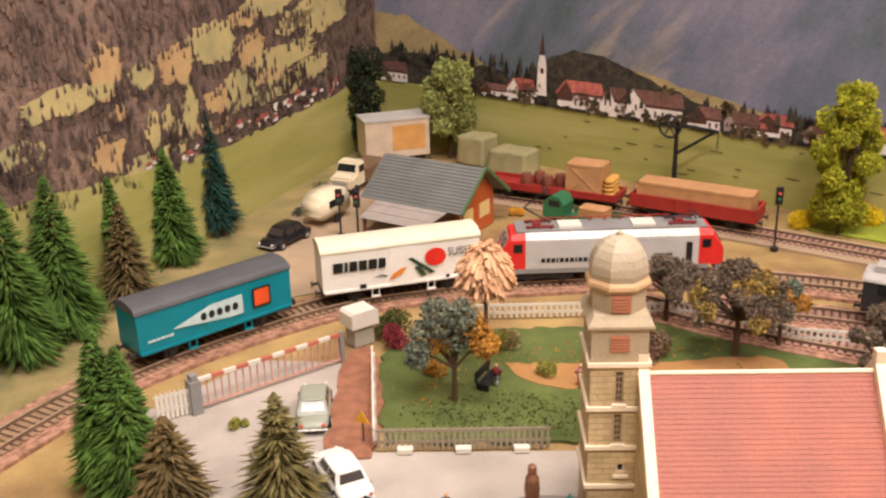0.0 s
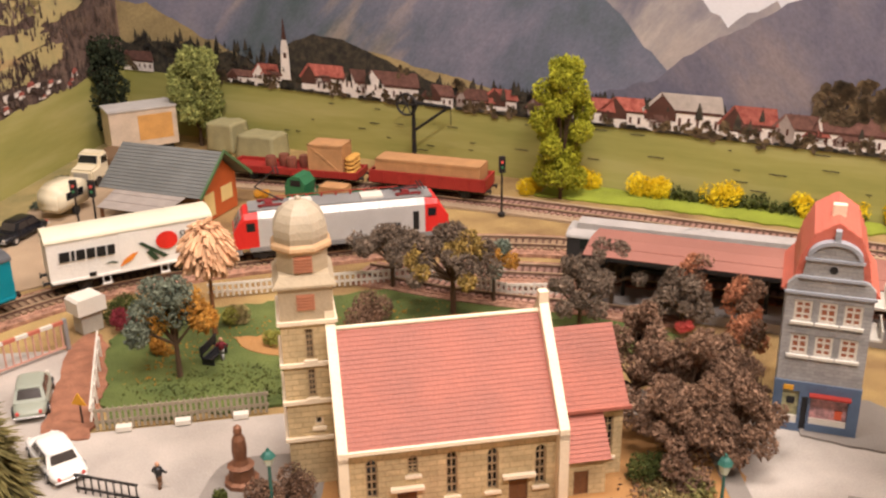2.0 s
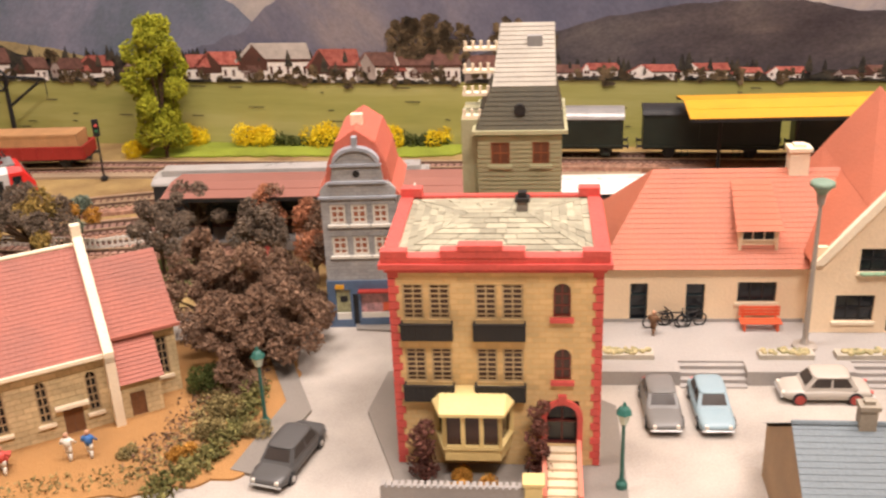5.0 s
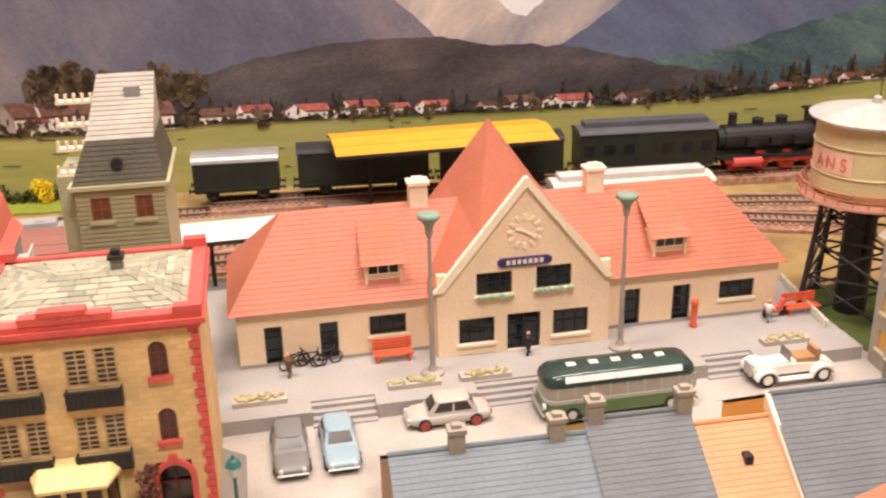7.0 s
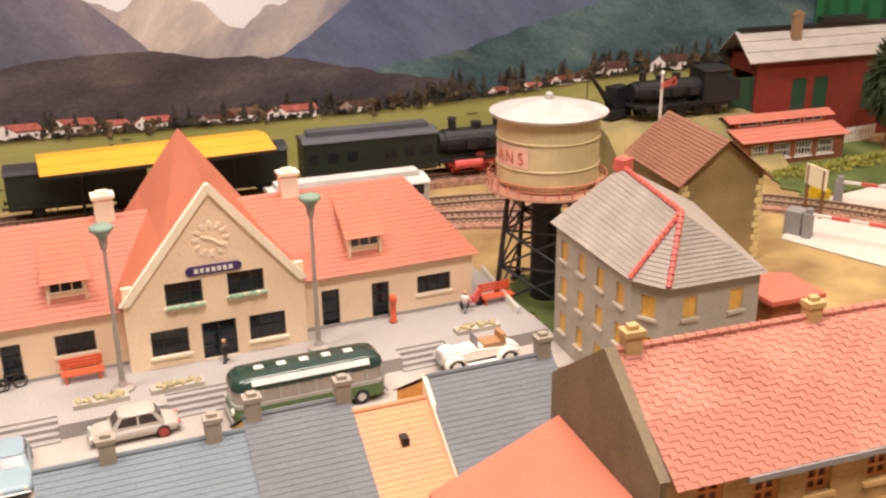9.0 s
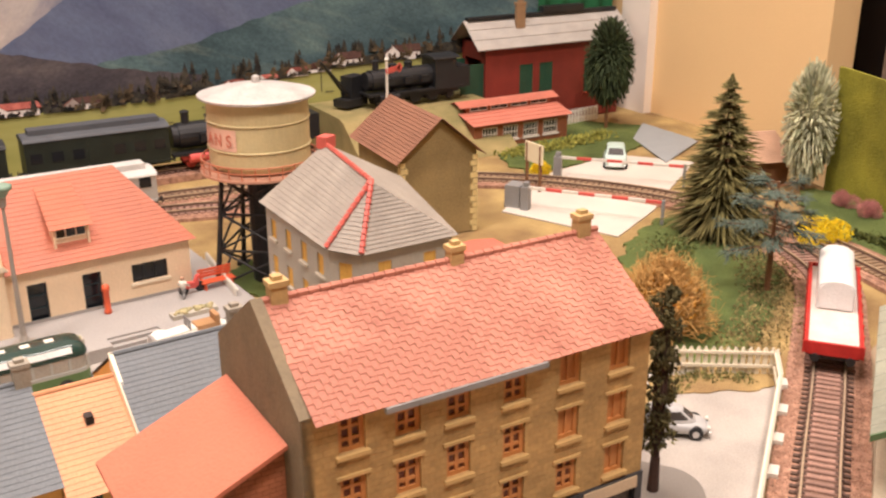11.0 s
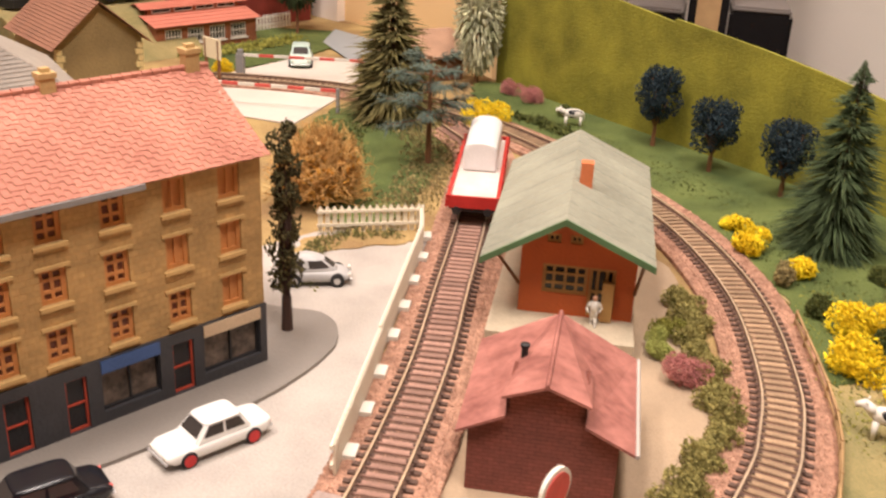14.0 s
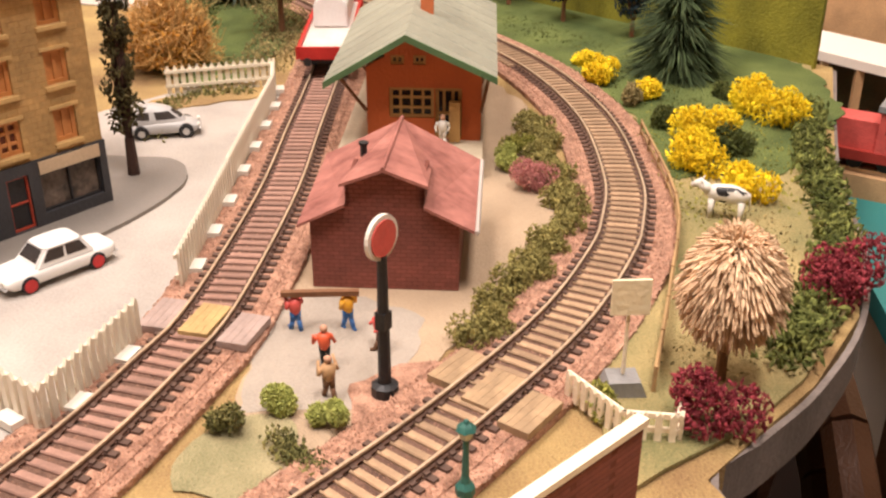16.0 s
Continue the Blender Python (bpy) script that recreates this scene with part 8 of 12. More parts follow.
# electric locomotive
def locomotive(place):
    x, y, z, a = place
    h = thing("electric_locomotive", x, y, z + RAIL_TOP, a, "silver electric locomotive with red cab ends and pantographs", "locomotive")
    L, W = 17.6, 3.15
    silver = mat("loco_silver", (0.60, 0.59, 0.58), 0.4, 0.15, var=0.06)
    red = mat("loco_red", (0.68, 0.03, 0.025), 0.35, var=0.08)
    grey = mat("loco_roof_grey", (0.25, 0.25, 0.245), 0.5)
    frame_g = mat("loco_frame_grey", (0.24, 0.24, 0.24), 0.5)
    bm = bm_new()
    prism(bm, [(-W / 2, 1.3), (W / 2, 1.3), (W / 2, 3.7), (W / 2 - 0.32, 4.25), (-W / 2 + 0.32, 4.25), (-W / 2, 3.7)], -L / 2 + 2.0, L / 2 - 2.0, YZ)
    body = part("body", bm, silver, h)
    bm = bm_new()
    for k in range(13):
        zz = 1.45 + k * 0.17
        for s in (-1, 1):
            box(bm, -L / 2 + 2.3, L / 2 - 3.2, s * W / 2 - 0.03, s * W / 2 + 0.05, zz, zz + 0.095)
    part("ribbing", bm, silver, body)["kind"] = "stuff"
    bm = bm_new()
    for s in (-1, 1):
        q = Vector((0, s * (W / 2 - 0.16), 3.98))
        for k in range(4):
            x0 = -L / 2 + 2.3 + k * 3.2
            v = [(x0, s * (W / 2 + 0.015), 3.72), (x0 + 3.0, s * (W / 2 + 0.015), 3.72), (x0 + 3.0, s * (W / 2 - 0.29), 4.24), (x0, s * (W / 2 - 0.29), 4.24)]
            poly(bm, [(p[0], p[1] + s * 0.01, p[2] + 0.01) for p in v])
    part("roof_slope_panel", bm, mat("loco_bright_panel", (0.80, 0.79, 0.76), 0.3, 0.1), body)
    bm = bm_new()
    for s in (-1, 1):
        box(bm, L / 2 - 3.0, L / 2 - 2.5, s * W / 2 - 0.03, s * W / 2 + 0.03, 1.6, 3.2)
    part("side_door", bm, BLACK_INK, body)
    for s in (-1, 1):
        flat_mark(body, s * (W / 2 + 0.06), bars(-5.6, 1.85, (0.3, 0.3, 0.3, 0.16, 0.3, 0.3, 0.3, 0.16, 0.3, 0.3, 0.3), 0.36, 0.1), BLACK_INK, label="black lettering drawn as plain bars")
        flat_mark(body, s * (W / 2 + 0.06), bars(3.2, 2.0, (0.24, 0.24, 0.24, 0.24, 0.24), 0.36, 0.07), BLACK_INK)
    for e in (-1, 1):
        bm = bm_new()
        x0, x1 = e * (L / 2 - 2.0), e * (L / 2 - 0.35)
        sec0 = [(-W / 2, 1.25), (W / 2, 1.25), (W / 2, 3.7), (W / 2 - 0.32, 4.2), (-W / 2 + 0.32, 4.2), (-W / 2, 3.7)]
        rings = []
        for xx, top, w in ((x0, 1.0, 1.0), (e * (L / 2 - 0.9), 0.985, 0.99), (e * L / 2, 0.60, 0.94)):
            zmax = {1.0: 4.2, 0.985: 4.1, 0.60: 2.6}[top]
            rings.append([bm.verts.new((xx, py * w, min(pz, zmax) if pz > 1.3 else pz)) for py, pz in sec0])
        rings.append([bm.verts.new((e * (L / 2 - 0.05), py * 0.94, 1.25 + (min(pz, 2.6) - 1.25) * 0.2)) for py, pz in sec0])
        for p, q in zip(rings[:3], rings[1:3]):
            for i in range(6):
                bm.faces.new((p[i], p[(i + 1) % 6], q[(i + 1) % 6], q[i]))
        bm.faces.new(rings[0][::-1])
        bm.faces.new(rings[2])
        for v in rings[3]:
            bm.verts.remove(v)
        cab = part("cab", bm, red, h, "red driver's cab end")
        bm = bm_new()
        # windscreen in two panes on the slope, with pale rims
        for y0, y1 in ((-1.3, -0.12), (0.12, 1.3)):
            f = lambda t, yy: (e * ((L / 2 - 0.9) + 0.9 * t + 0.03), yy, 4.1 - 1.5 * t + 0.02)
            poly(bm, [f(0.2, y0), f(0.2, y1), f(0.85, y1), f(0.85, y0)])
        part("windscreen_rim", bm, WHITE, cab)
        bm = bm_new()
        for y0, y1 in ((-1.2, -0.22), (0.22, 1.2)):
            f = lambda t, yy: (e * ((L / 2 - 0.9) + 0.9 * t + 0.05), yy, 4.1 - 1.5 * t + 0.035)
            poly(bm, [f(0.26, y0), f(0.26, y1), f(0.8, y1), f(0.8, y0)])
        part("windscreen", bm, mat("grey_glass", (0.16, 0.15, 0.15), 0.15), cab)
        bm = bm_new()
        for s in (-1, 1):
            xa, xb = sorted((e * (L / 2 - 1.75), e * (L / 2 - 1.05)))
            box(bm, xa, xb, s * (W / 2 + 0.0) - 0.02, s * (W / 2) + 0.02, 2.7, 3.4)
        part("side_window", bm, GLASS, cab)
        bm = bm_new()
        for yy in (-1.05, 1.05):
            tube(bm, (e * (L / 2 - 0.02), yy, 1.75), (e * (L / 2 + 0.06), yy, 1.75), 0.15, n=10)
        part("headlight", bm, WHITE, cab)
        flat = bm_new()
        for w in bars(-0.6, 2.05, (0.18, 0.18, 0.18, 0.18, 0.18), 0.26, 0.06):
            poly(flat, [(e * (L / 2 + 0.02), p[0], p[1]) for p in w])
        part("number_bars", flat, WHITE, cab)
        bm = bm_new()
        box(bm, min(e * (L / 2 - 0.6), e * (L / 2 + 0.1)), max(e * (L / 2 - 0.6), e * (L / 2 + 0.1)), -1.45, 1.45, 0.75, 1.25)
        part("buffer_beam", bm, frame_g, h)
        for yy in (-0.95, 0.95):
            bm = bm_new()
            tube(bm, (e * (L / 2 + 0.1), yy, 1.0), (e * (L / 2 + 0.55), yy, 1.0), 0.13, n=8)
            tube(bm, (e * (L / 2 + 0.5), yy, 1.0), (e * (L / 2 + 0.58), yy, 1.0), 0.28, n=10)
            part("buffer", bm, DARK_IRON, h)
    bm = bm_new()
    box(bm, -L / 2 + 1.2, L / 2 - 1.2, -W / 2 - 0.02, W / 2 + 0.02, 0.95, 1.32)
    part("sill", bm, frame_g, h)
    bm = bm_new()
    box(bm, -L / 2 + 1.3, L / 2 - 1.3, -W / 2 + 0.34, W / 2 - 0.34, 4.2, 4.36)
    roof = part("roof", bm, grey, h, "grey equipment roof")
    for xx in (-3.2, 2.6):
        bm = bm_new()
        box(bm, xx - 0.9, xx + 0.9, -0.75, 0.75, 4.36, 4.52)
        part("roof_hatch", bm, WHITE, roof)
    bm = bm_new()
    for k in range(9):
        tube(bm, (-5 + k * 1.2, 0.95, 4.36), (-5 + k * 1.2, 0.95, 4.66), 0.09, n=6)
    tube(bm, (-5.4, 0.95, 4.66), (5.0, 0.95, 4.66), 0.04, n=5)
    part("roof_cable", bm, RED_DULL, roof)
    for xx, up in ((-5.6, 1), (5.6, 0)):
        bm = bm_new()
        for yy in (-0.7, 0.7):
            box(bm, xx - 1.1, xx + 1.1, yy - 0.08, yy + 0.08, 4.45, 4.6)
            for q in (-0.9, 0.9):
                tube(bm, (xx + q, yy, 4.36), (xx + q, yy, 4.55), 0.13, n=6)
        box(bm, xx - 0.5, xx + 0.1, -0.5, 0.5, 4.4, 4.7)
        pan = part("pantograph", bm, mat("dark_red_frame_metal", (0.22, 0.03, 0.03), 0.5), roof, "dark red pantograph")
        bm = bm_new()
        if up:
            e0, e1, e2 = (xx + 0.9, 0, 4.6), (xx - 1.2, 0, 5.9), (xx + 0.4, 0, 7.2)
        else:
            e0, e1, e2 = (xx + 0.9, 0, 4.65), (xx - 1.4, 0, 4.8), (xx + 1.0, 0, 4.95)
        tube(bm, e0, e1, 0.07, n=5)
        tube(bm, e1, e2, 0.06, n=5)
        tube(bm, (e2[0], -1.0, e2[2]), (e2[0], 1.0, e2[2]), 0.07, n=5)
        tube(bm, (e2[0] + 0.3, -1.0, e2[2]), (e2[0] + 0.3, 1.0, e2[2]), 0.07, n=5)
        part("contact_arm", bm, DARK_IRON, pan)
    for xx in (-5.2, 5.2):
        bm = bm_new()
        for s in (-1, 1):
            box(bm, xx - 2.2, xx + 2.2, s * 1.2 - 0.1, s * 1.2 + 0.1, 0.35, 0.85)
            for q in (-1.4, 1.4):
                box(bm, xx + q - 0.3, xx + q + 0.3, s * 1.28 - 0.1, s * 1.28 + 0.1, 0.25, 0.75)
        bg = part("bogie", bm, DARK, h)
        for q in (-1.4, 1.4):
            wheelset(bg, xx + q, 0.6)


locomotive(at_path(MAIN, 7.2, 17.6, 0.15))


# open and flat wagons in the goods yard
def open_wagon(place, L, label, side_h, body_m):
    x, y, z, a = place
    h = thing("open_wagon", x, y, z + RAIL_TOP, a, label, "goods wagon")
    underframe(h, L, 3.0, (-L * 0.32, L * 0.32), 0.4)
    bm = bm_new()
    box(bm, -L / 2, L / 2, -1.5, 1.5, 1.1, 1.3)
    for s in (-1, 1):
        box(bm, -L / 2, L / 2, s * 1.5 - 0.1, s * 1.5 + 0.1, 1.0, 1.3 + side_h)
        box(bm, s * L / 2 - 0.1, s * L / 2 + 0.1, -1.4, 1.4, 1.0, 1.3 + side_h)
        for k in range(9):
            xx = -L / 2 + L * k / 8
            box(bm, xx - 0.07, xx + 0.07, s * 1.62 - 0.05, s * 1.62 + 0.05, 1.0, 1.3 + side_h)
    part("body", bm, body_m, h)
    return h


RUST_RED = mat("wagon_red_brown", (0.33, 0.03, 0.024), 0.5, var=0.2)
KRAFT = mat("kraft_wood", (0.50, 0.27, 0.12), 0.7, var=0.2, scale=80)
w1 = at_path(YARD, 2.9, 14, 0.1)
open_wagon(w1, 13.8, "dark red low-sided wagon with mixed freight", 0.35, RUST_RED)
w2 = at_path(YARD, 16.0, 11.4, 0.1)
open_wagon(w2, 11.6, "dark red wagon loaded with a long timber block", 0.9, RUST_RED)


def crate(x, y, z, a, sx, sy, sz, label, cross=True, m=KRAFT, slats=0):
    c = thing("wooden_crate", x, y, z, a, label, "crate")
    bm = bm_new()
    box(bm, -sx / 2, sx / 2, -sy / 2, sy / 2, 0, sz)
    b = part("body", bm, m, c)
    bm = bm_new()
    for s in (-1, 1):
        for x0 in (-sx / 2, sx / 2 - 0.22):
            box(bm, x0, x0 + 0.22, s * sy / 2 - 0.05, s * sy / 2 + 0.05, 0, sz)
        box(bm, -sx / 2, sx / 2, s * sy / 2 - 0.05, s * sy / 2 + 0.05, 0, 0.2)
        box(bm, -sx / 2, sx / 2, s * sy / 2 - 0.05, s * sy / 2 + 0.05, sz - 0.2, sz)
        if cross:
            ang = math.atan2(sz, sx)
            for q in (-1, 1):
                m4 = Matrix.Translation((0, s * sy / 2, sz / 2)) @ Matrix.Rotation(q * ang, 4, "Y")
                box(bm, -math.hypot(sx, sz) / 2 + 0.15, math.hypot(sx, sz) / 2 - 0.15, -0.04, 0.04, -0.1, 0.1, m4)
        for k in range(slats):
            xx = -sx / 2 + sx * (k + 0.5) / slats
            box(bm, xx - 0.04, xx + 0.04, s * sy / 2 - 0.04, s * sy / 2 + 0.04, 0.2, sz - 0.2)
    part("batten", bm, m, c)
    return c


def beside(pl, u, v):
    a = radians(pl[3])
    return pl[0] + u * math.cos(a) - v * math.sin(a), pl[1] + u * math.sin(a) + v * math.cos(a)


crate(*beside(w1, 3.6, 0), 0.1 + RAIL_TOP + 1.3, w1[3], 3.6, 2.6, 2.9, "large plywood crate with crossed battens")
crate(*beside(w2, 0, 0), 0.1 + RAIL_TOP + 1.3, w2[3], 10.6, 2.5, 2.0, "long block of stacked brown timber", False, KRAFT, 40)
for i, (u, v) in enumerate(((-1.6, 0.5), (-0.4, -0.4), (-2.6, -0.5), (0.6, 0.5))):
    x, y = beside(w1, u, v)
    bm = bm_new()
    lathe(bm, 0, 0, [(0.5, 0), (0.58, 0.4), (0.58, 0.8), (0.5, 1.2)], 14)
    solid("barrel", bm, mat("barrel_brown", (0.22, 0.075, 0.05), 0.4), x, y, 0.1 + RAIL_TOP + 1.3, 0, "brown barrel on the low wagon", "barrel", "barrels on the wagon")
for i in range(3):
    x, y = beside(w1, 6.0, -0.7 + 0.7 * i)
    bm = bm_new()
    for k in range(4):
        blob(bm, (0, 0, 0.25 + k * 0.42), 0.55, 0.45, 0.2, k, 2)
    solid("sack_pile", bm, mat("sack_yellow", (0.62, 0.34, 0.08), 0.9), x, y, 0.1 + RAIL_TOP + 1.3, 0, "pile of yellow sacks on the wagon", "sacks", "sack piles")

# dark wagons and a coach on the rear track
def rear_place(s, L):
    x, y = along(s, 5.9)
    return x, y, 0.5, -31.4


DARK_GREEN = mat("dark_green_wagon", (0.018, 0.024, 0.018), 0.45, var=0.25)
van("covered_wagon", 7.4, 3.0, 3.6, rear_place(102.4, 7), DARK_GREEN, mat("silver_wagon_roof", (0.42, 0.41, 0.40), 0.35, 0.4), "dark green short wagon with silver roof", rise=0.7)
van("covered_wagon", 11.6, 3.0, 4.0, rear_place(113.6, 12), DARK_GREEN, mat("black_roof", (0.03, 0.03, 0.032), 0.5), "dark covered wagon standing under the yellow canopy", rise=0.5)
van("covered_wagon", 11.0, 3.0, 4.0, rear_place(126.2, 11), DARK_GREEN, mat("black_roof", (0.03, 0.03, 0.032), 0.5), "dark covered wagon on the rear track", rise=0.5)


def coach(place, L, body_m, roof_m, label, n=7, h1=3.9):
    h, b = van("passenger_coach", L, 3.1, h1, place, body_m, roof_m, label, rise=0.45, cat="coach")
    for s in (-1, 1):
        for k in range(n):
            x = -L / 2 + L * (k + 0.5) / n
            bm = bm_new()
            box(bm, x - 0.5, x + 0.5, s * 1.56 - 0.03, s * 1.56 + 0.03, 2.4, 3.3)
            part("window", bm, GLASS, b)
    bm = bm_new()
    box(bm, -L / 2 + 0.6, L / 2 - 0.6, -0.75, 0.75, h1 + 0.4, h1 + 0.95)
    part("clerestory", bm, roof_m, h)
    return h


coach(rear_place(139.6, 12), 12.8, DARK_GREEN, mat("dark_grey_roof", (0.10, 0.10, 0.11), 0.35), "dark green old passenger coach with clerestory roof", h1=4.3)
pl = at_path([(60, 47.2), (74, 40.2), (88, 32.5), (98, 22.5)], 84.0, 13, 0.13)
coach(pl, 13.4, mat("coach_silver", (0.50, 0.49, 0.48), 0.35, 0.3), mat("coach_pale_roof", (0.58, 0.56, 0.53), 0.4), "silver passenger coach behind the station", h1=3.3)
pl = at_path([(15, 66.2), (24, 64.2), (33, 60.8), (46, 54.2), (60, 47.2)], 35, 22, 0.13)
coach(pl, 21.5, mat("coach_dark", (0.03, 0.03, 0.032), 0.4), mat("coach_white_roof", (0.42, 0.40, 0.38), 0.3), "dark coach with white rounded roof beside the platform", h1=3.2)


def steam_engine(place, L, label, red=True, grow=1.0):
    x, y, z, a = place
    h = thing("steam_locomotive", x, y, z + RAIL_TOP, a, label, "steam locomotive")
    h.matrix_basis = h.matrix_basis @ Matrix.Scale(grow, 4)
    bm = bm_new()
    tube(bm, (-L * 0.42, 0, 2.6), (L * 0.15, 0, 2.6), 1.1, n=18)
    tube(bm, (-L * 0.46, 0, 2.6), (-L * 0.42, 0, 2.6), 0.95, n=18)
    part("boiler", bm, DARK, h)
    bm = bm_new()
    box(bm, L * 0.15, L * 0.36, -1.5, 1.5, 1.2, 4.4)
    prism(bm, arched(3.3, 4.4, 4.45, 0.3), L * 0.13, L * 0.39, YZ)
    part("cab", bm, DARK, h)
    for xx, r, z1 in ((-0.36, 0.35, 4.5), (-0.2, 0.45, 4.0), (-0.05, 0.45, 4.1)):
        bm = bm_new()
        lathe(bm, L * xx, 0, [(r, 3.4), (r, z1), (r * 1.2, z1 + 0.1), (r * 0.7, z1 + 0.2)], 12)
        part("chimney" if xx < -0.3 else "dome", bm, DARK, h)
    bm = bm_new()
    box(bm, -L * 0.48, L * 0.45, -1.45, 1.45, 1.15, 1.4)
    box(bm, L * 0.36, L * 0.5, -1.4, 1.4, 1.2, 3.4)
    for k in range(3):
        for s in (-1, 1):
            box(bm, -L * 0.3 + k * 2, -L * 0.3 + k * 2 + 0.9, s * 1.3 - 0.2, s * 1.3 + 0.2, 2.2, 2.9)
    part("running_plate", bm, DARK, h)
    bm = bm_new()
    for s in (-1, 1):
        box(bm, -L * 0.42, L * 0.4, s * 1.1 - 0.1, s * 1.1 + 0.1, 0.75, 1.15)
        tube(bm, (-L * 0.38, s * 1.35, 0.9), (-L * 0.2, s * 1.35, 0.9), 0.4, n=10)
    part("frame", bm, RED_PAINT if red else DARK, h, "red frame" if red else "")
    for k in range(5):
        wheelset(h, -L * 0.36 + k * L * 0.17, 0.75 if 0 < k < 4 else 0.45, mat_=RED_DULL if red else DARK)


steam_engine(rear_place(153.6, 13), 13.5, "black steam locomotive with red frame and wheels", grow=1.14)
BANK = bm_new()
prism(BANK, [(0.5, 0.0), (15.0, 0.0), (12.5, 1.6), (9.5, 4.0), (8.6, 4.3), (0.5, 4.4)], 0.0, 18.0, Matrix(((0, 1, 0, 0), (-1, 0, 0, 0), (0, 0, 1, 0), (0, 0, 0, 1))))
bank = solid("rear_bank", BANK, PALE_TURF, *along(163.0, 0), 0.02, -31.4, "raised grassy bank before the engine shed", "bank", kind="structure")
steam_engine((*along(173.0, 6.0), 4.1, -31.4), 12.5, "black steam locomotive before the engine shed", False)

# red wagon with a white load on the siding
pl = at_path(SIDING, 91.6, 13, 0.12)
fw = open_wagon(pl, 13.2, "bright red low wagon with a white floor", 0.45, mat("bright_wagon_red", (0.50, 0.03, 0.025), 0.45))
bm = bm_new()
box(bm, -6.4, 6.4, -1.38, 1.38, 1.3, 1.55)
part("floor", bm, mat("white_floor", (0.66, 0.58, 0.52), 0.6), fw)
x, y = beside(pl, 2.2, 0)
bm = bm_new()
prism(bm, arched(2.2, 0, 1.35, 0.55, 14), -3.4, 3.6, YZ)
bmesh.ops.bevel(bm, geom=[e for e in bm.edges if abs(e.verts[0].co.x - e.verts[1].co.x) < 1e-6], offset=0.12, segments=2, affect="EDGES")
solid("white_tank_load", bm, mat("tank_white", (0.74, 0.72, 0.70), 0.35, var=0.06), x, y, 0.12 + RAIL_TOP + 1.55, pl[3], "white rounded tank load on the red wagon", "load")


# ---------------------------------------------------------------- road vehicles
def dome(h, x0, x1, z0, z1, w, paint):
    """The domed cabin of a rounded small car, with a band of glass between its posts."""
    body, glass = bm_new(), bm_new()
    n = 28
    rings = []
    for f in (0.0, 0.3, 0.34, 0.72, 0.78, 0.9, 0.97, 1.0):
        grow = (1 - f ** 1.7) ** 0.55 if f < 1 else 0.12
        xm = (x0 + x1) / 2 - 0.10 * (x1 - x0) * f
        ring = []
        for k in range(n):
            c, s_ = math.cos(2 * math.pi * k / n), math.sin(2 * math.pi * k / n)
            ring.append(Vector((xm + (x1 - x0) / 2 * grow * math.copysign(abs(c) ** 0.9, c), w * (0.25 + 0.75 * grow) * math.copysign(abs(s_) ** 0.6, s_), z0 + (z1 - z0) * f)))
        rings.append(ring)
    for i, (p, q) in enumerate(zip(rings, rings[1:])):
        for k in range(n):
            posts = k in (2, 7, 11, 16, 20, 25)
            poly(glass if i == 2 and not posts else body, [p[k], p[(k + 1) % n], q[(k + 1) % n], q[k]])
    poly(body, rings[-1])
    for b in (body, glass):
        bmesh.ops.remove_doubles(b, verts=b.verts[:], dist=1e-5)
    part("cabin", body, paint, h, smooth=True)
    part("window", glass, CAR_GLASS, h)


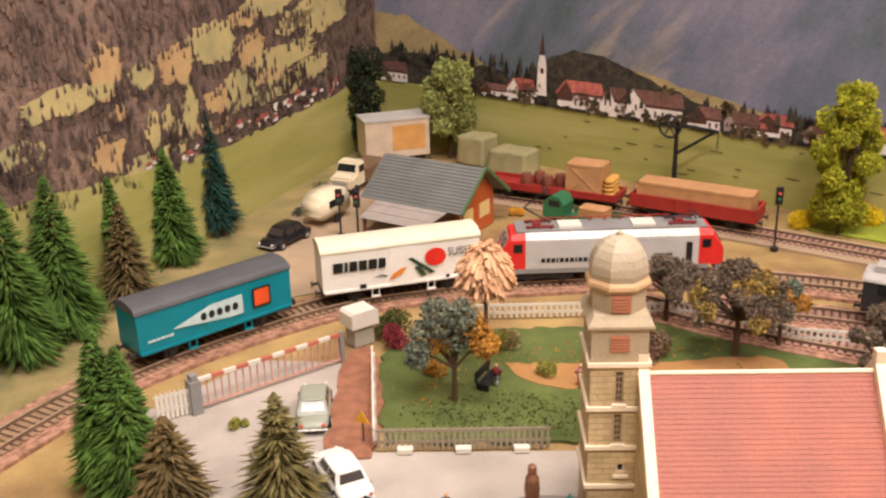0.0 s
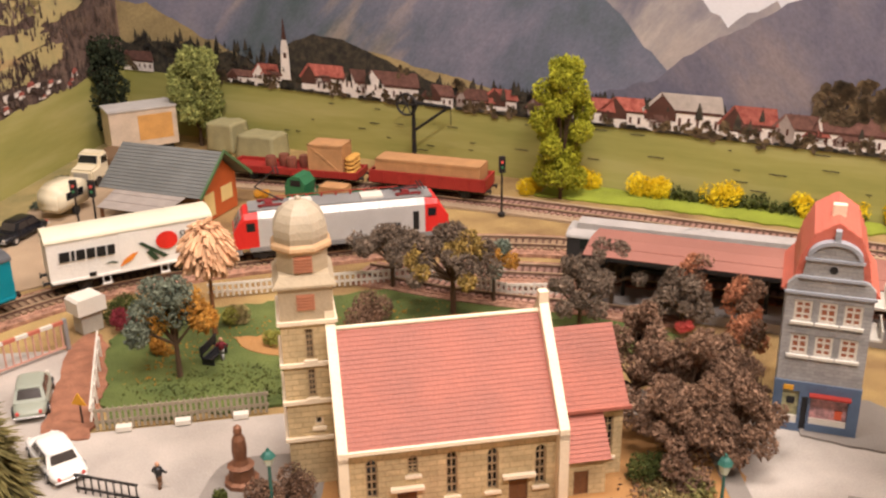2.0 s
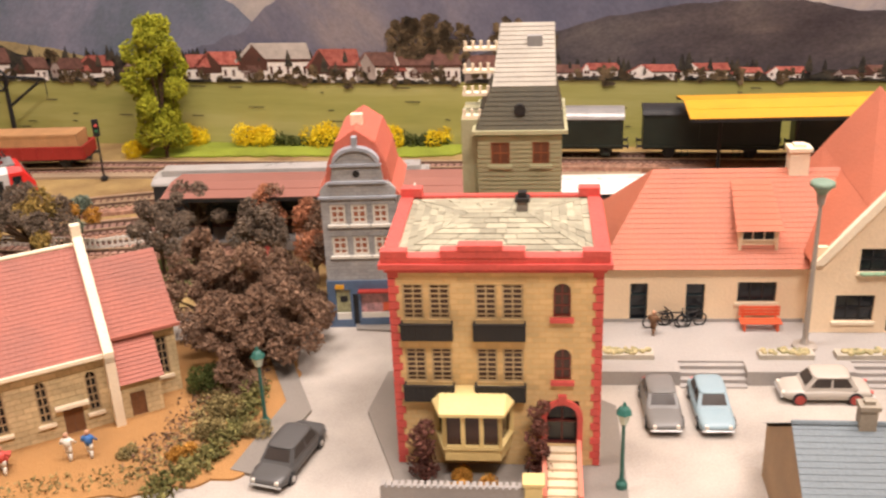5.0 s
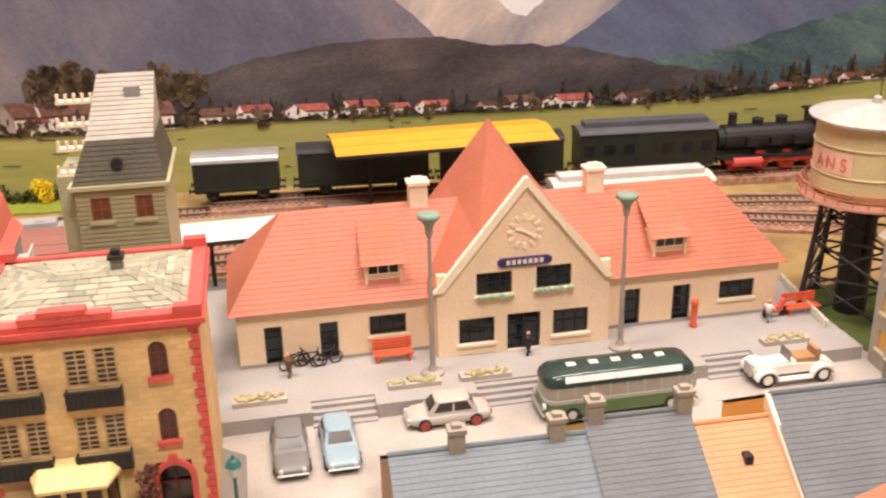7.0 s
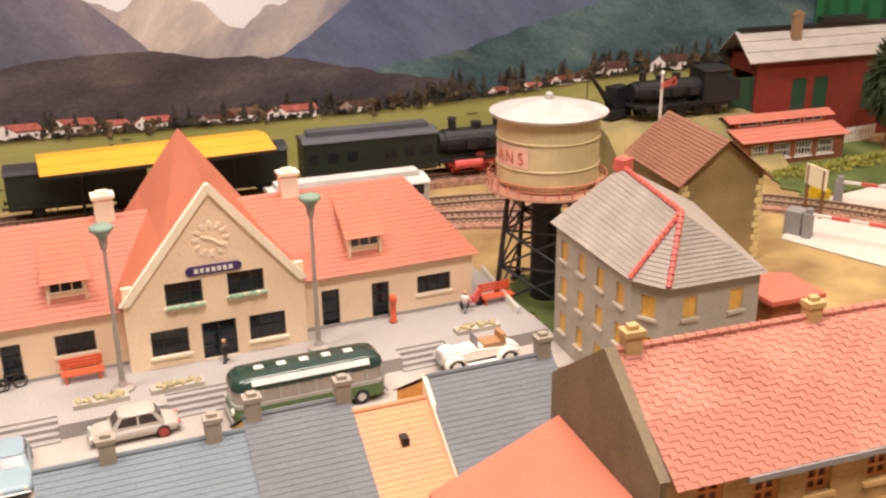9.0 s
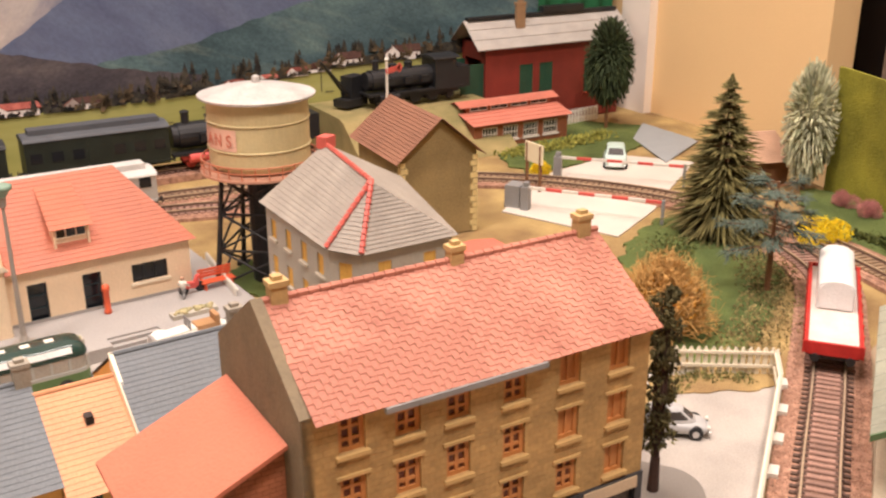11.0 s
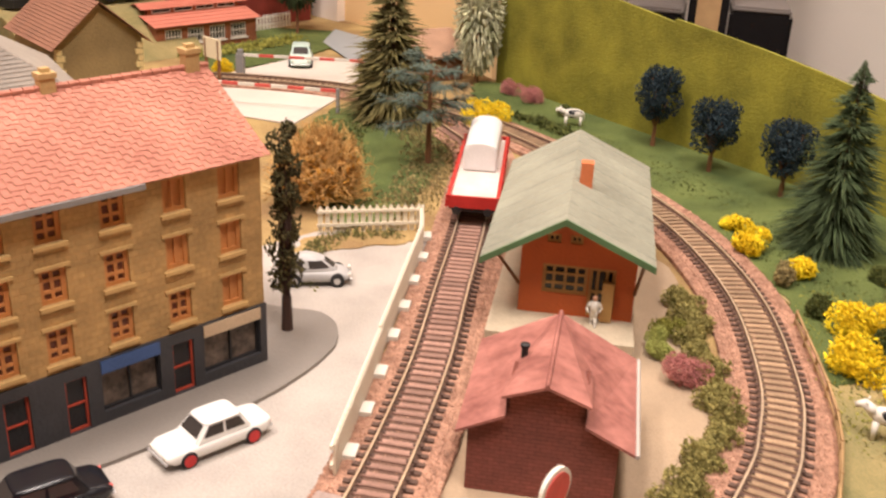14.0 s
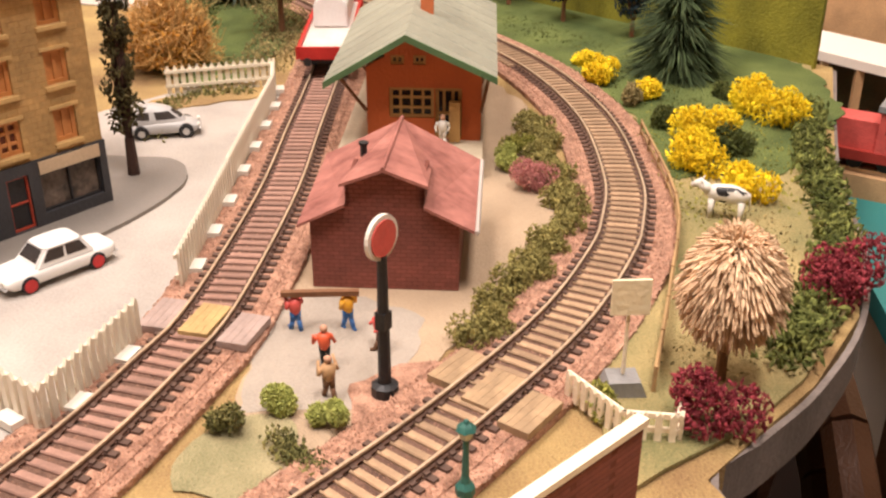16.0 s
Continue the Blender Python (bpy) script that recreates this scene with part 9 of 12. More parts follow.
def cabin_box(h, L, W, H, waist, cabin, round_, paint):
    """A saloon's cabin with four glazed sides and a softly crowned roof."""
    c0, c1 = -L / 2 + L * cabin[0] * 0.55, -L / 2 + L * cabin[1]
    zb, zt = waist * (0.93 - round_ * 0.1), H * 0.93
    wb, wt = W * 0.45, W * 0.36
    rear, fore = L * (0.09 + 0.06 * round_), L * 0.12
    lo = [(c0, -wb, zb), (c1, -wb, zb), (c1, wb, zb), (c0, wb, zb)]
    hi = [(c0 + rear, -wt, zt), (c1 - fore, -wt, zt), (c1 - fore, wt, zt), (c0 + rear, wt, zt)]
    bm = bm_new()
    v = [bm.verts.new(p) for p in lo + hi]
    for f in ((0, 1, 5, 4), (1, 2, 6, 5), (2, 3, 7, 6), (3, 0, 4, 7), (4, 5, 6, 7)):
        bm.faces.new([v[i] for i in f])
    bmesh.ops.bevel(bm, geom=[e for e in bm.edges if abs(e.verts[0].co.z - e.verts[1].co.z) > 0.1], offset=W * 0.045, segments=2, affect="EDGES")
    part("cabin", bm, paint, h)
    for i in range(4):
        p0, p1, q1, q0 = Vector(lo[i]), Vector(lo[(i + 1) % 4]), Vector(hi[(i + 1) % 4]), Vector(hi[i])
        nrm = (p1 - p0).cross(q0 - p0).normalized() * 0.02
        for f0, f1 in (((0.09, 0.48), (0.53, 0.91)) if i in (0, 2) else ((0.10, 0.90),)):
            quad = [p0.lerp(p1, f0).lerp(q0.lerp(q1, f0), 0.26), p0.lerp(p1, f1).lerp(q0.lerp(q1, f1), 0.26), p0.lerp(p1, f1).lerp(q0.lerp(q1, f1), 0.92), p0.lerp(p1, f0).lerp(q0.lerp(q1, f0), 0.92)]
            bm = bm_new()
            poly(bm, [w + nrm for w in quad])
            part("window" if i in (0, 2) else "windscreen", bm, CAR_GLASS, h)
    bm = bm_new()
    rings = []
    xm, xh = (c0 + rear + c1 - fore) / 2, (c1 - fore - c0 - rear) / 2
    for grow, zz in ((1.03, zt - 0.03), (1.04, zt + 0.02), (0.97, zt + (H - zt) * 0.5), (0.84, zt + (H - zt) * 0.82), (0.5, H)):
        ring = []
        for k in range(20):
            c, s_ = math.cos(6.28318 * (k + 0.5) / 20), math.sin(6.28318 * (k + 0.5) / 20)
            ring.append(bm.verts.new((xm + (xh + 0.04) * grow * math.copysign(abs(c) ** 0.4, c), (wt + 0.02) * grow * math.copysign(abs(s_) ** 0.4, s_), zz)))
        rings.append(ring)
    for p, q in zip(rings, rings[1:]):
        for k in range(20):
            bm.faces.new((p[k], p[(k + 1) % 20], q[(k + 1) % 20], q[k]))
    bm.faces.new(rings[-1])
    bm.faces.new(rings[0][::-1])
    part("roof", bm, paint, h, smooth=True)


def car(name, x, y, turn, L, W, H, paint, label, z=0.14, cabin=(0.3, 0.78), hood=0.5, wheel_m=None, category="car", fins=False, group="", round_=0.0):
    """A small die-cast car: a moulded body, cabin with rounded corners, glass, four wheels, bumpers and lamps. It faces +x."""
    h = thing(name, x, y, z, turn, label, category, group)
    r = min(0.36, H * 0.20)
    waist = H * hood * 1.12
    low = r * 0.55
    bm = bm_new()
    rings = []
    for f in (-0.5, -0.485, -0.44, -0.36, -0.24, -0.08, 0.08, 0.22, 0.34, 0.43, 0.48, 0.5):
        a = abs(f) * 2
        side_w = W / 2 * (1 - 0.10 * a ** 4 - 0.13 * max(0, a - 0.9) / 0.1 - round_ * 0.3 * a ** 3)
        fall = (0.10 if f > 0 else 0.06) * max(0.0, a - 0.3) + (0.22 if f > 0 else (0.05 if fins else 0.20)) * max(0, a - 0.86) / 0.14 + round_ * 0.35 * a ** 2
        top = waist * (1 - fall)
        bot = low + 0.22 * max(0, a - 0.88) / 0.12
        mid, half = (top + bot) / 2, (top - bot) / 2
        ring = []
        for k in range(16):
            c, s_ = math.cos(6.28318 * (k + 0.5) / 16), math.sin(6.28318 * (k + 0.5) / 16)
            ring.append(bm.verts.new((f * L, side_w * math.copysign(abs(c) ** 0.45, c) * (1 - 0.05 * max(0, s_)), mid + half * math.copysign(abs(s_) ** 0.5, s_))))
        rings.append(ring)
    for p, q in zip(rings, rings[1:]):
        for k in range(16):
            bm.faces.new((p[k], p[(k + 1) % 16], q[(k + 1) % 16], q[k]))
    bm.faces.new(rings[0])
    bm.faces.new(rings[-1][::-1])
    part("body", bm, paint, h, smooth=True)
    if round_ >= 0.7:
        dome(h, -L / 2 + L * cabin[0] * 0.3, -L / 2 + L * cabin[1], waist * 0.72, H, W * 0.45, paint)
    else:
        cabin_box(h, L, W, H, waist, cabin, round_, paint)
    for sx in (-0.30, 0.31):
        for sy in (-1, 1):
            bm = bm_new()
            tube(bm, (sx * L, sy * (W / 2 - 0.22), r * 1.04), (sx * L, sy * (W / 2 - 0.005), r * 1.04), r * 1.16, n=16)
            part("wheel_arch", bm, DARK, h)
            bm = bm_new()
            tube(bm, (sx * L, sy * (W / 2 - 0.14), r), (sx * L, sy * (W / 2 + 0.03), r), r, n=16)
            wh = part("wheel", bm, DARK, h)
            bm = bm_new()
            tube(bm, (sx * L, sy * (W / 2 + 0.02), r), (sx * L, sy * (W / 2 + 0.05), r), r * (0.86 if wheel_m else 0.55), n=14)
            part("hub_cap", bm, wheel_m or SILVER, wh)
    for e in (-1, 1):
        bm = bm_new()
        xa, xb = sorted((e * (L / 2 - 0.06), e * (L / 2 + 0.08)))
        box(bm, xa, xb, -W * 0.43, W * 0.43, r * 1.1, r * 1.4)
        bmesh.ops.bevel(bm, geom=bm.edges[:], offset=0.03, segments=1, affect="EDGES")
        part("bumper", bm, SILVER, h)
        for sy in (-1, 1):
            bm = bm_new()
            tube(bm, (e * L / 2 - e * 0.12, sy * W * 0.31, waist * 0.66), (e * L / 2 + e * 0.02, sy * W * 0.31, waist * 0.66), 0.11, n=8)
            part("headlight" if e > 0 else "tail_light", bm, WHITE if e > 0 else RED_PAINT, h)
    return h


CAR_GLASS = mat("car_glass", (0.05, 0.042, 0.038), 0.15, var=0.2, bump=0)


def paint(name, c, rough=0.35):
    return mat("car_" + name, c, rough, var=0.06, bump=0.05)


car("saloon_car", -12.0, 48.9, 100, 5.2, 2.1, 1.75, paint("grey_green", (0.30, 0.33, 0.27)), "grey-green rounded old saloon car at the crossing", hood=0.55, round_=0.5)
car("saloon_car", -8.9, 41.8, 122, 5.2, 2.1, 1.5, paint("white", (0.76, 0.74, 0.70)), "white flat saloon car on the street")
car("saloon_car", -21.2, 79.0, 245, 5.6, 2.3, 1.8, paint("black", (0.012, 0.012, 0.015), 0.25), "black old saloon car pulling a caravan", z=0.16, round_=0.3)
car("saloon_car", 25.5, 27.5, 228, 5.2, 2.0, 1.5, paint("charcoal", (0.085, 0.083, 0.082)), "charcoal saloon car parked by the kerb", fins=True)
car("saloon_car", 44.5, 23.2, 243, 4.9, 1.9, 1.55, paint("mid_grey", (0.18, 0.175, 0.17)), "grey saloon car on the station square", group="parked cars on the square", cabin=(0.25, 0.72))
car("saloon_car", 46.8, 22.0, 243, 4.9, 1.9, 1.55, paint("light_blue", (0.27, 0.37, 0.42)), "light blue saloon car on the station square", group="parked cars on the square", cabin=(0.25, 0.72))
car("saloon_car", 53.1, 20.6, 153, 4.7, 1.9, 1.6, paint("silver_grey", (0.46, 0.42, 0.37)), "silver-grey saloon car with red wheels", wheel_m=mat("wheel_red", (0.35, 0.05, 0.04), 0.5), group="parked cars on the square", round_=0.25)
car("saloon_car", 59.5, -19.5, 145.5, 4.6, 1.8, 1.5, paint("white", (0.76, 0.74, 0.70)), "white saloon car with bright red wheels", wheel_m=mat("wheel_bright_red", (0.50, 0.03, 0.03), 0.5), fins=True, cabin=(0.36, 0.74))
car("small_car", 75.3, -17.9, -70, 3.7, 1.7, 1.66, paint("dull_silver", (0.44, 0.43, 0.42)), "dull silver rounded small car", cabin=(0.16, 0.84), hood=0.48, round_=0.8)
car("saloon_car", 53.8, -15.6, 140, 4.9, 2.0, 1.55, paint("black", (0.012, 0.012, 0.015)), "black saloon car by the shops")
car("saloon_car", 123.6, 1.9, 200, 5.2, 2.3, 2.0, paint("mint_white", (0.50, 0.62, 0.55)), "mint and white small car beyond the crossing", round_=0.4)


def red_truck():
    h = thing("red_truck", 50.6, -17.6, 0.14, 145, "bright red small truck by the shops", "truck")
    red = paint("truck_red", (0.55, 0.02, 0.02))
    bm = bm_new()
    prism(bm, [(-2.8, 0.5), (2.8, 0.5), (2.8, 1.4), (1.6, 1.6), (1.2, 2.6), (-0.2, 2.7), (-0.2, 1.5), (-2.8, 1.5)], -1.1, 1.1)
    bmesh.ops.recalc_face_normals(bm, faces=bm.faces)
    bmesh.ops.bevel(bm, geom=bm.edges[:], offset=0.12, segments=2, affect="EDGES")
    part("body", bm, red, h)
    bm = bm_new()
    for s in (-1, 1):
        box(bm, 0.1, 1.1, s * 1.11 - 0.02, s * 1.11 + 0.02, 1.75, 2.4)
    part("window", bm, GLASS, h)
    for sx in (-1.8, 1.8):
        for sy in (-1, 1):
            bm = bm_new()
            tube(bm, (sx, sy * 0.95, 0.5), (sx, sy * 1.2, 0.5), 0.5, n=14)
            part("wheel", bm, DARK, h)


red_truck()


def bus():
    h = thing("touring_bus", 61.3, 15.7, 0.14, -27.5, "green and grey old touring bus with roof lights", "bus")
    L, W, H = 8.9, 2.6, 3.0
    lowm, upm, topm = paint("bus_green", (0.085, 0.15, 0.05)), paint("bus_grey", (0.36, 0.36, 0.33)), paint("bus_dark_green", (0.02, 0.045, 0.035), 0.2)

    def lozenge(x0, x1, w, r, n=8):
        pts = []
        for cx, cy, a0 in ((x1 - r, w - r, 0), (x0 + r, w - r, 90), (x0 + r, -w + r, 180), (x1 - r, -w + r, 270)):
            pts += [(cx + r * math.cos(radians(a0 + 90 * k / n)), cy + r * math.sin(radians(a0 + 90 * k / n))) for k in range(n + 1)]
        return pts

    bm = bm_new()
    slab(bm, lozenge(-L / 2, L / 2, W / 2, 0.7), 0.4, 1.15)
    part("body", bm, lowm, h, "green lower body")
    bm = bm_new()
    slab(bm, lozenge(-L / 2 + 0.02, L / 2 - 0.02, W / 2 - 0.02, 0.68), 1.15, 1.35)
    part("waist", bm, upm, h)
    bm = bm_new()
    slab(bm, lozenge(-L / 2 + 0.12, L / 2 - 0.12, W / 2 - 0.1, 0.68), 1.35, 2.15)
    part("glazing", bm, mat("pale_bus_glass", (0.36, 0.33, 0.28), 0.15), h)
    for s in (-1, 1):
        for k in range(9):
            bm = bm_new()
            x = -L / 2 + 0.7 + k * 1.0
            box(bm, x - 0.07, x + 0.07, s * (W / 2 - 0.1) - 0.05, s * (W / 2 - 0.1) + 0.05, 1.35, 2.15)
            part("pillar", bm, upm, h)
    bm = bm_new()
    pts = lozenge(-L / 2 + 0.05, L / 2 - 0.05, W / 2 - 0.05, 0.68)
    rings = []
    for f, z in ((1.0, 2.12), (1.0, 2.24), (0.95, 2.48), (0.82, 2.72), (0.6, 2.84), (0.3, 2.89)):
        rings.append([bm.verts.new((x * (1 - (1 - f) * 0.35), y * f, z)) for x, y in pts])
    for p, q in zip(rings, rings[1:]):
        for i in range(len(pts)):
            bm.faces.new((p[i], p[(i + 1) % len(pts)], q[(i + 1) % len(pts)], q[i]))
    bm.faces.new(rings[-1])
    bm.faces.new(rings[0][::-1])
    part("roof", bm, topm, h, "dark green glossy roof", smooth=True)
    bm = bm_new()
    for s in (-1, 1):
        for k in range(7):
            x = -3.3 + k * 0.96
            poly(bm, [(x, s * 1.235, 2.36), (x + 1.0, s * 1.235, 2.36), (x + 1.0, s * 1.06, 2.68), (x, s * 1.06, 2.68)])
    bmesh.ops.translate(bm, verts=bm.verts, vec=(0, 0, 0.04))
    part("roof_light", bm, mat("pale_skylight", (0.75, 0.75, 0.72), 0.15), h)
    for k in range(5):
        bm = bm_new()
        box(bm, -2.9 + k * 1.3, -2.4 + k * 1.3, -0.22, 0.22, 2.86, 2.93)
        part("roof_hatch", bm, WHITE, h)
    for sx in (-2.9, 2.9):
        for sy in (-1, 1):
            bm = bm_new()
            tube(bm, (sx, sy * 1.1, 0.46), (sx, sy * 1.32, 0.46), 0.46, n=16)
            wh = part("wheel", bm, DARK, h)
            bm = bm_new()
            tube(bm, (sx, sy * 1.31, 0.46), (sx, sy * 1.35, 0.46), 0.25, n=10)
            part("hub_cap", bm, SILVER, wh)
    for sy in (-1, 1):
        bm = bm_new()
        tube(bm, (-L / 2 - 0.05, sy * 0.9, 0.95), (-L / 2 + 0.1, sy * 0.9, 0.95), 0.2, n=10)
        part("headlight", bm, WHITE, h)
    bm = bm_new()
    box(bm, -L / 2 - 0.12, -L / 2, -1.15, 1.15, 0.4, 0.56)
    box(bm, L / 2, L / 2 + 0.12, -1.15, 1.15, 0.4, 0.56)
    part("bumper", bm, SILVER, h)


bus()


def roadster():
    h = thing("open_roadster", 71.4, 11.2, 0.14, 152, "white open vintage roadster with long bonnet", "car")
    p = paint("ivory_white", (0.80, 0.77, 0.70))
    bm = bm_new()
    prism(bm, [(-2.8, 0.5), (2.4, 0.45), (2.5, 1.2), (0.2, 1.35), (-2.0, 1.2), (-2.8, 0.8)], -0.62, 0.62)
    bmesh.ops.recalc_face_normals(bm, faces=bm.faces)
    bmesh.ops.bevel(bm, geom=bm.edges[:], offset=0.14, segments=2, affect="EDGES")
    part("body", bm, p, h)
    for sx in (-1.75, 1.75):
        for sy in (-1, 1):
            bm = bm_new()
            pts = [(sx + 0.72 * math.cos(k * math.pi / 8), 0.5 + 0.6 * math.sin(k * math.pi / 8)) for k in range(9)]
            inn = [(sx + 0.58 * math.cos(k * math.pi / 8), 0.5 + 0.47 * math.sin(k * math.pi / 8)) for k in range(9)]
            for (a, b), (c, d) in zip(zip(pts, pts[1:]), zip(inn, inn[1:])):
                prism(bm, [a, b, d, c], sy * 0.86 - 0.28, sy * 0.86 + 0.2)
            part("mudguard", bm, p, h)
            bm = bm_new()
            tube(bm, (sx, sy * 0.8, 0.5), (sx, sy * 1.0, 0.5), 0.47, n=14)
            wh = part("wheel", bm, DARK, h)
            bm = bm_new()
            tube(bm, (sx, sy * 0.98, 0.5), (sx, sy * 1.03, 0.5), 0.3, n=12)
            part("hub_cap", bm, p, wh)
    for sy in (-1, 1):
        bm = bm_new()
        box(bm, -1.1, 1.1, sy * 0.85 - 0.2, sy * 0.85 + 0.2, 0.35, 0.45)
        part("running_board", bm, p, h)
    bm = bm_new()
    box(bm, -1.6, -0.2, -0.5, 0.5, 1.1, 1.45)
    box(bm, -1.7, -1.4, -0.5, 0.5, 1.2, 1.9)
    part("seat", bm, mat("tan_leather", (0.40, 0.22, 0.10), 0.6), h, "tan leather seats")
    bm = bm_new()
    box(bm, 0.2, 0.27, -0.55, 0.55, 1.3, 1.95)
    part("windscreen", bm, mat("grey_glass", (0.16, 0.15, 0.15)), h)
    bm = bm_new()
    box(bm, 2.45, 2.6, -0.45, 0.45, 0.55, 1.25)
    part("grille", bm, SILVER, h)


roadster()


def caravan():
    h = thing("caravan", -18.6, 85.0, 0.16, 66, "cream rounded caravan behind the black car", "caravan")
    bm = bm_new()
    prism(bm, [(-2.3, 0.7), (2.3, 0.7), (2.5, 1.4), (2.3, 2.6), (1.4, 3.2), (-1.4, 3.2), (-2.3, 2.6), (-2.5, 1.4)], -1.25, 1.25)
    bmesh.ops.recalc_face_normals(bm, faces=bm.faces)
    bmesh.ops.bevel(bm, geom=bm.edges[:], offset=0.25, segments=3, affect="EDGES")
    part("body", bm, paint("cream", (0.74, 0.66, 0.48)), h, smooth=True)
    bm = bm_new()
    for s in (-1, 1):
        box(bm, -1.2, 1.2, s * 1.26 - 0.03, s * 1.26 + 0.03, 1.7, 2.4)
    part("window", bm, GLASS, h)
    for s in (-1, 1):
        bm = bm_new()
        tube(bm, (0, s * 1.05, 0.45), (0, s * 1.28, 0.45), 0.45, n=12)
        part("wheel", bm, DARK, h)


caravan()


def cream_truck():
    h = thing("cream_truck", -17.6, 95.5, 0.16, 250, "cream bonneted lorry on the yard road", "truck")
    p = paint("cream", (0.74, 0.66, 0.48))
    bm = bm_new()
    prism(bm, [(0.2, 0.7), (3.2, 0.7), (3.3, 1.9), (1.9, 2.1), (1.5, 3.2), (0.2, 3.3)], -1.3, 1.3)
    bmesh.ops.recalc_face_normals(bm, faces=bm.faces)
    bmesh.ops.bevel(bm, geom=bm.edges[:], offset=0.2, segments=2, affect="EDGES")
    part("cab", bm, p, h)
    bm = bm_new()
    box(bm, -4.6, 0.1, -1.4, 1.4, 0.9, 2.2)
    part("load_bed", bm, mat("bed_brown", (0.18, 0.11, 0.06), 0.7), h)
    bm = bm_new()
    v = [(1.97, -1.1, 2.15), (1.97, 1.1, 2.15), (1.58, 1.0, 3.0), (1.58, -1.0, 3.0)]
    poly(bm, [(a + 0.06, b, c) for a, b, c in v])
    for s in (-1, 1):
        box(bm, 0.5, 1.5, s * 1.31 - 0.02, s * 1.31 + 0.02, 2.2, 2.9)
    part("window", bm, GLASS, h)
    for sx in (-3, 2.3):
        for sy in (-1, 1):
            bm = bm_new()
            tube(bm, (sx, sy * 1.05, 0.55), (sx, sy * 1.35, 0.55), 0.55, n=12)
            part("wheel", bm, DARK, h)
    bm = bm_new()
    box(bm, 3.3, 3.4, -0.8, 0.8, 0.9, 1.6)
    part("grille", bm, SILVER, h)


cream_truck()
h = thing("box_trailer", -15.0, 105.6, 0.1, 24, "pale grey box trailer with orange side panel", "trailer")
bm = bm_new()
box(bm, -3.7, 3.7, -1.9, 1.9, 1.0, 5.2)
part("body", bm, mat("trailer_cream", (0.58, 0.47, 0.36), 0.6), h)
bm = bm_new()
box(bm, -3.8, 3.8, -2.0, 2.0, 5.2, 5.4)
part("roof", bm, mat("trailer_grey_roof", (0.50, 0.48, 0.46), 0.5), h)
bm = bm_new()
box(bm, -0.6, 3.2, -1.93, -1.9, 1.8, 4.6)
part("side_panel", bm, mat("trailer_orange", (0.60, 0.32, 0.10), 0.6), h)
for sx in (-2.6, 1.6, 2.8):
    bm = bm_new()
    tube(bm, (sx, -1.5, 0.5), (sx, 1.5, 0.5), 0.5, n=12)
    part("wheel", bm, DARK, h)

# ---------------------------------------------------------------- greenery
def grown(name, V, F, material, parent, smooth=False, kind=""):
    me = bpy.data.meshes.new(name)
    me.from_pydata([(x * S, y * S, z * S) for x, y, z in V], [], F)
    me.materials.append(material)
    if smooth:
        me.polygons.foreach_set("use_smooth", [True] * len(me.polygons))
    ob = new(name, me)
    ob.parent = parent
    if kind:
        ob["kind"] = kind
    return ob


def blade(V, F, a, d, length, w, droop=0.0):
    """A narrow folded needle or leaf from a in the direction d."""
    s = d.cross(Vector((0.31, 0.2, 0.93)))
    if s.length < 1e-3:
        s = Vector((1, 0, 0))
    s.normalize()
    u = s.cross(d)
    m = a + d * length * 0.55 + Vector((0, 0, -droop * 0.3))
    n = len(V)
    V += [tuple(a), tuple(m + s * w), tuple(a + d * length + Vector((0, 0, -droop))), tuple(m - s * w), tuple(m + u * w * 0.7)]
    F += [(n, n + 1, n + 4), (n + 1, n + 2, n + 4), (n + 2, n + 3, n + 4), (n + 3, n, n + 4)]


def noodle(V, F, pts, r):
    """A thin four-sided strand through points, pointed at its end."""
    n0 = len(V)
    for i, p in enumerate(pts):
        d = (pts[min(i + 1, len(pts) - 1)] - pts[max(i - 1, 0)]).normalized()
        s = d.orthogonal().normalized()
        u = d.cross(s)
        k = r * (1 - 0.75 * i / (len(pts) - 1))
        V += [tuple(p + s * k), tuple(p + u * k), tuple(p - s * k), tuple(p - u * k)]
    for i in range(len(pts) - 1):
        a = n0 + 4 * i
        F += [(a + j, a + (j + 1) % 4, a + 4 + (j + 1) % 4, a + 4 + j) for j in range(4)]


def crumb(V, F, c, r, rg):
    """A flake of foliage: a small uneven octahedron."""
    n = len(V)
    q = Euler((rg.uniform(0, 6.3), rg.uniform(0, 6.3), rg.uniform(0, 6.3))).to_matrix()
    for p in ((1.3, 0, 0), (-1.3, 0, 0), (0, 0.6, 0), (0, -0.6, 0), (0, 0, 0.38), (0, 0, -0.38)):
        V.append(tuple(c + q @ Vector(p) * r * rg.uniform(0.7, 1.3)))
    F += [(n + a, n + b, n + e) for a, b, e in ((0, 2, 4), (2, 1, 4), (1, 3, 4), (3, 0, 4), (2, 0, 5), (1, 2, 5), (3, 1, 5), (0, 3, 5))]


def ball(rg):
    while True:
        v = Vector((rg.uniform(-1, 1), rg.uniform(-1, 1), rg.uniform(-1, 1)))
        if 0.05 < v.length < 1:
            return v


def leaf_mat(name, c, tint=None, island=0.45):
    return mat(name, c, 0.85, var=0.3, scale=90, bump=0.3, fine=1500, tint=tint, island=island, spec=0.2)


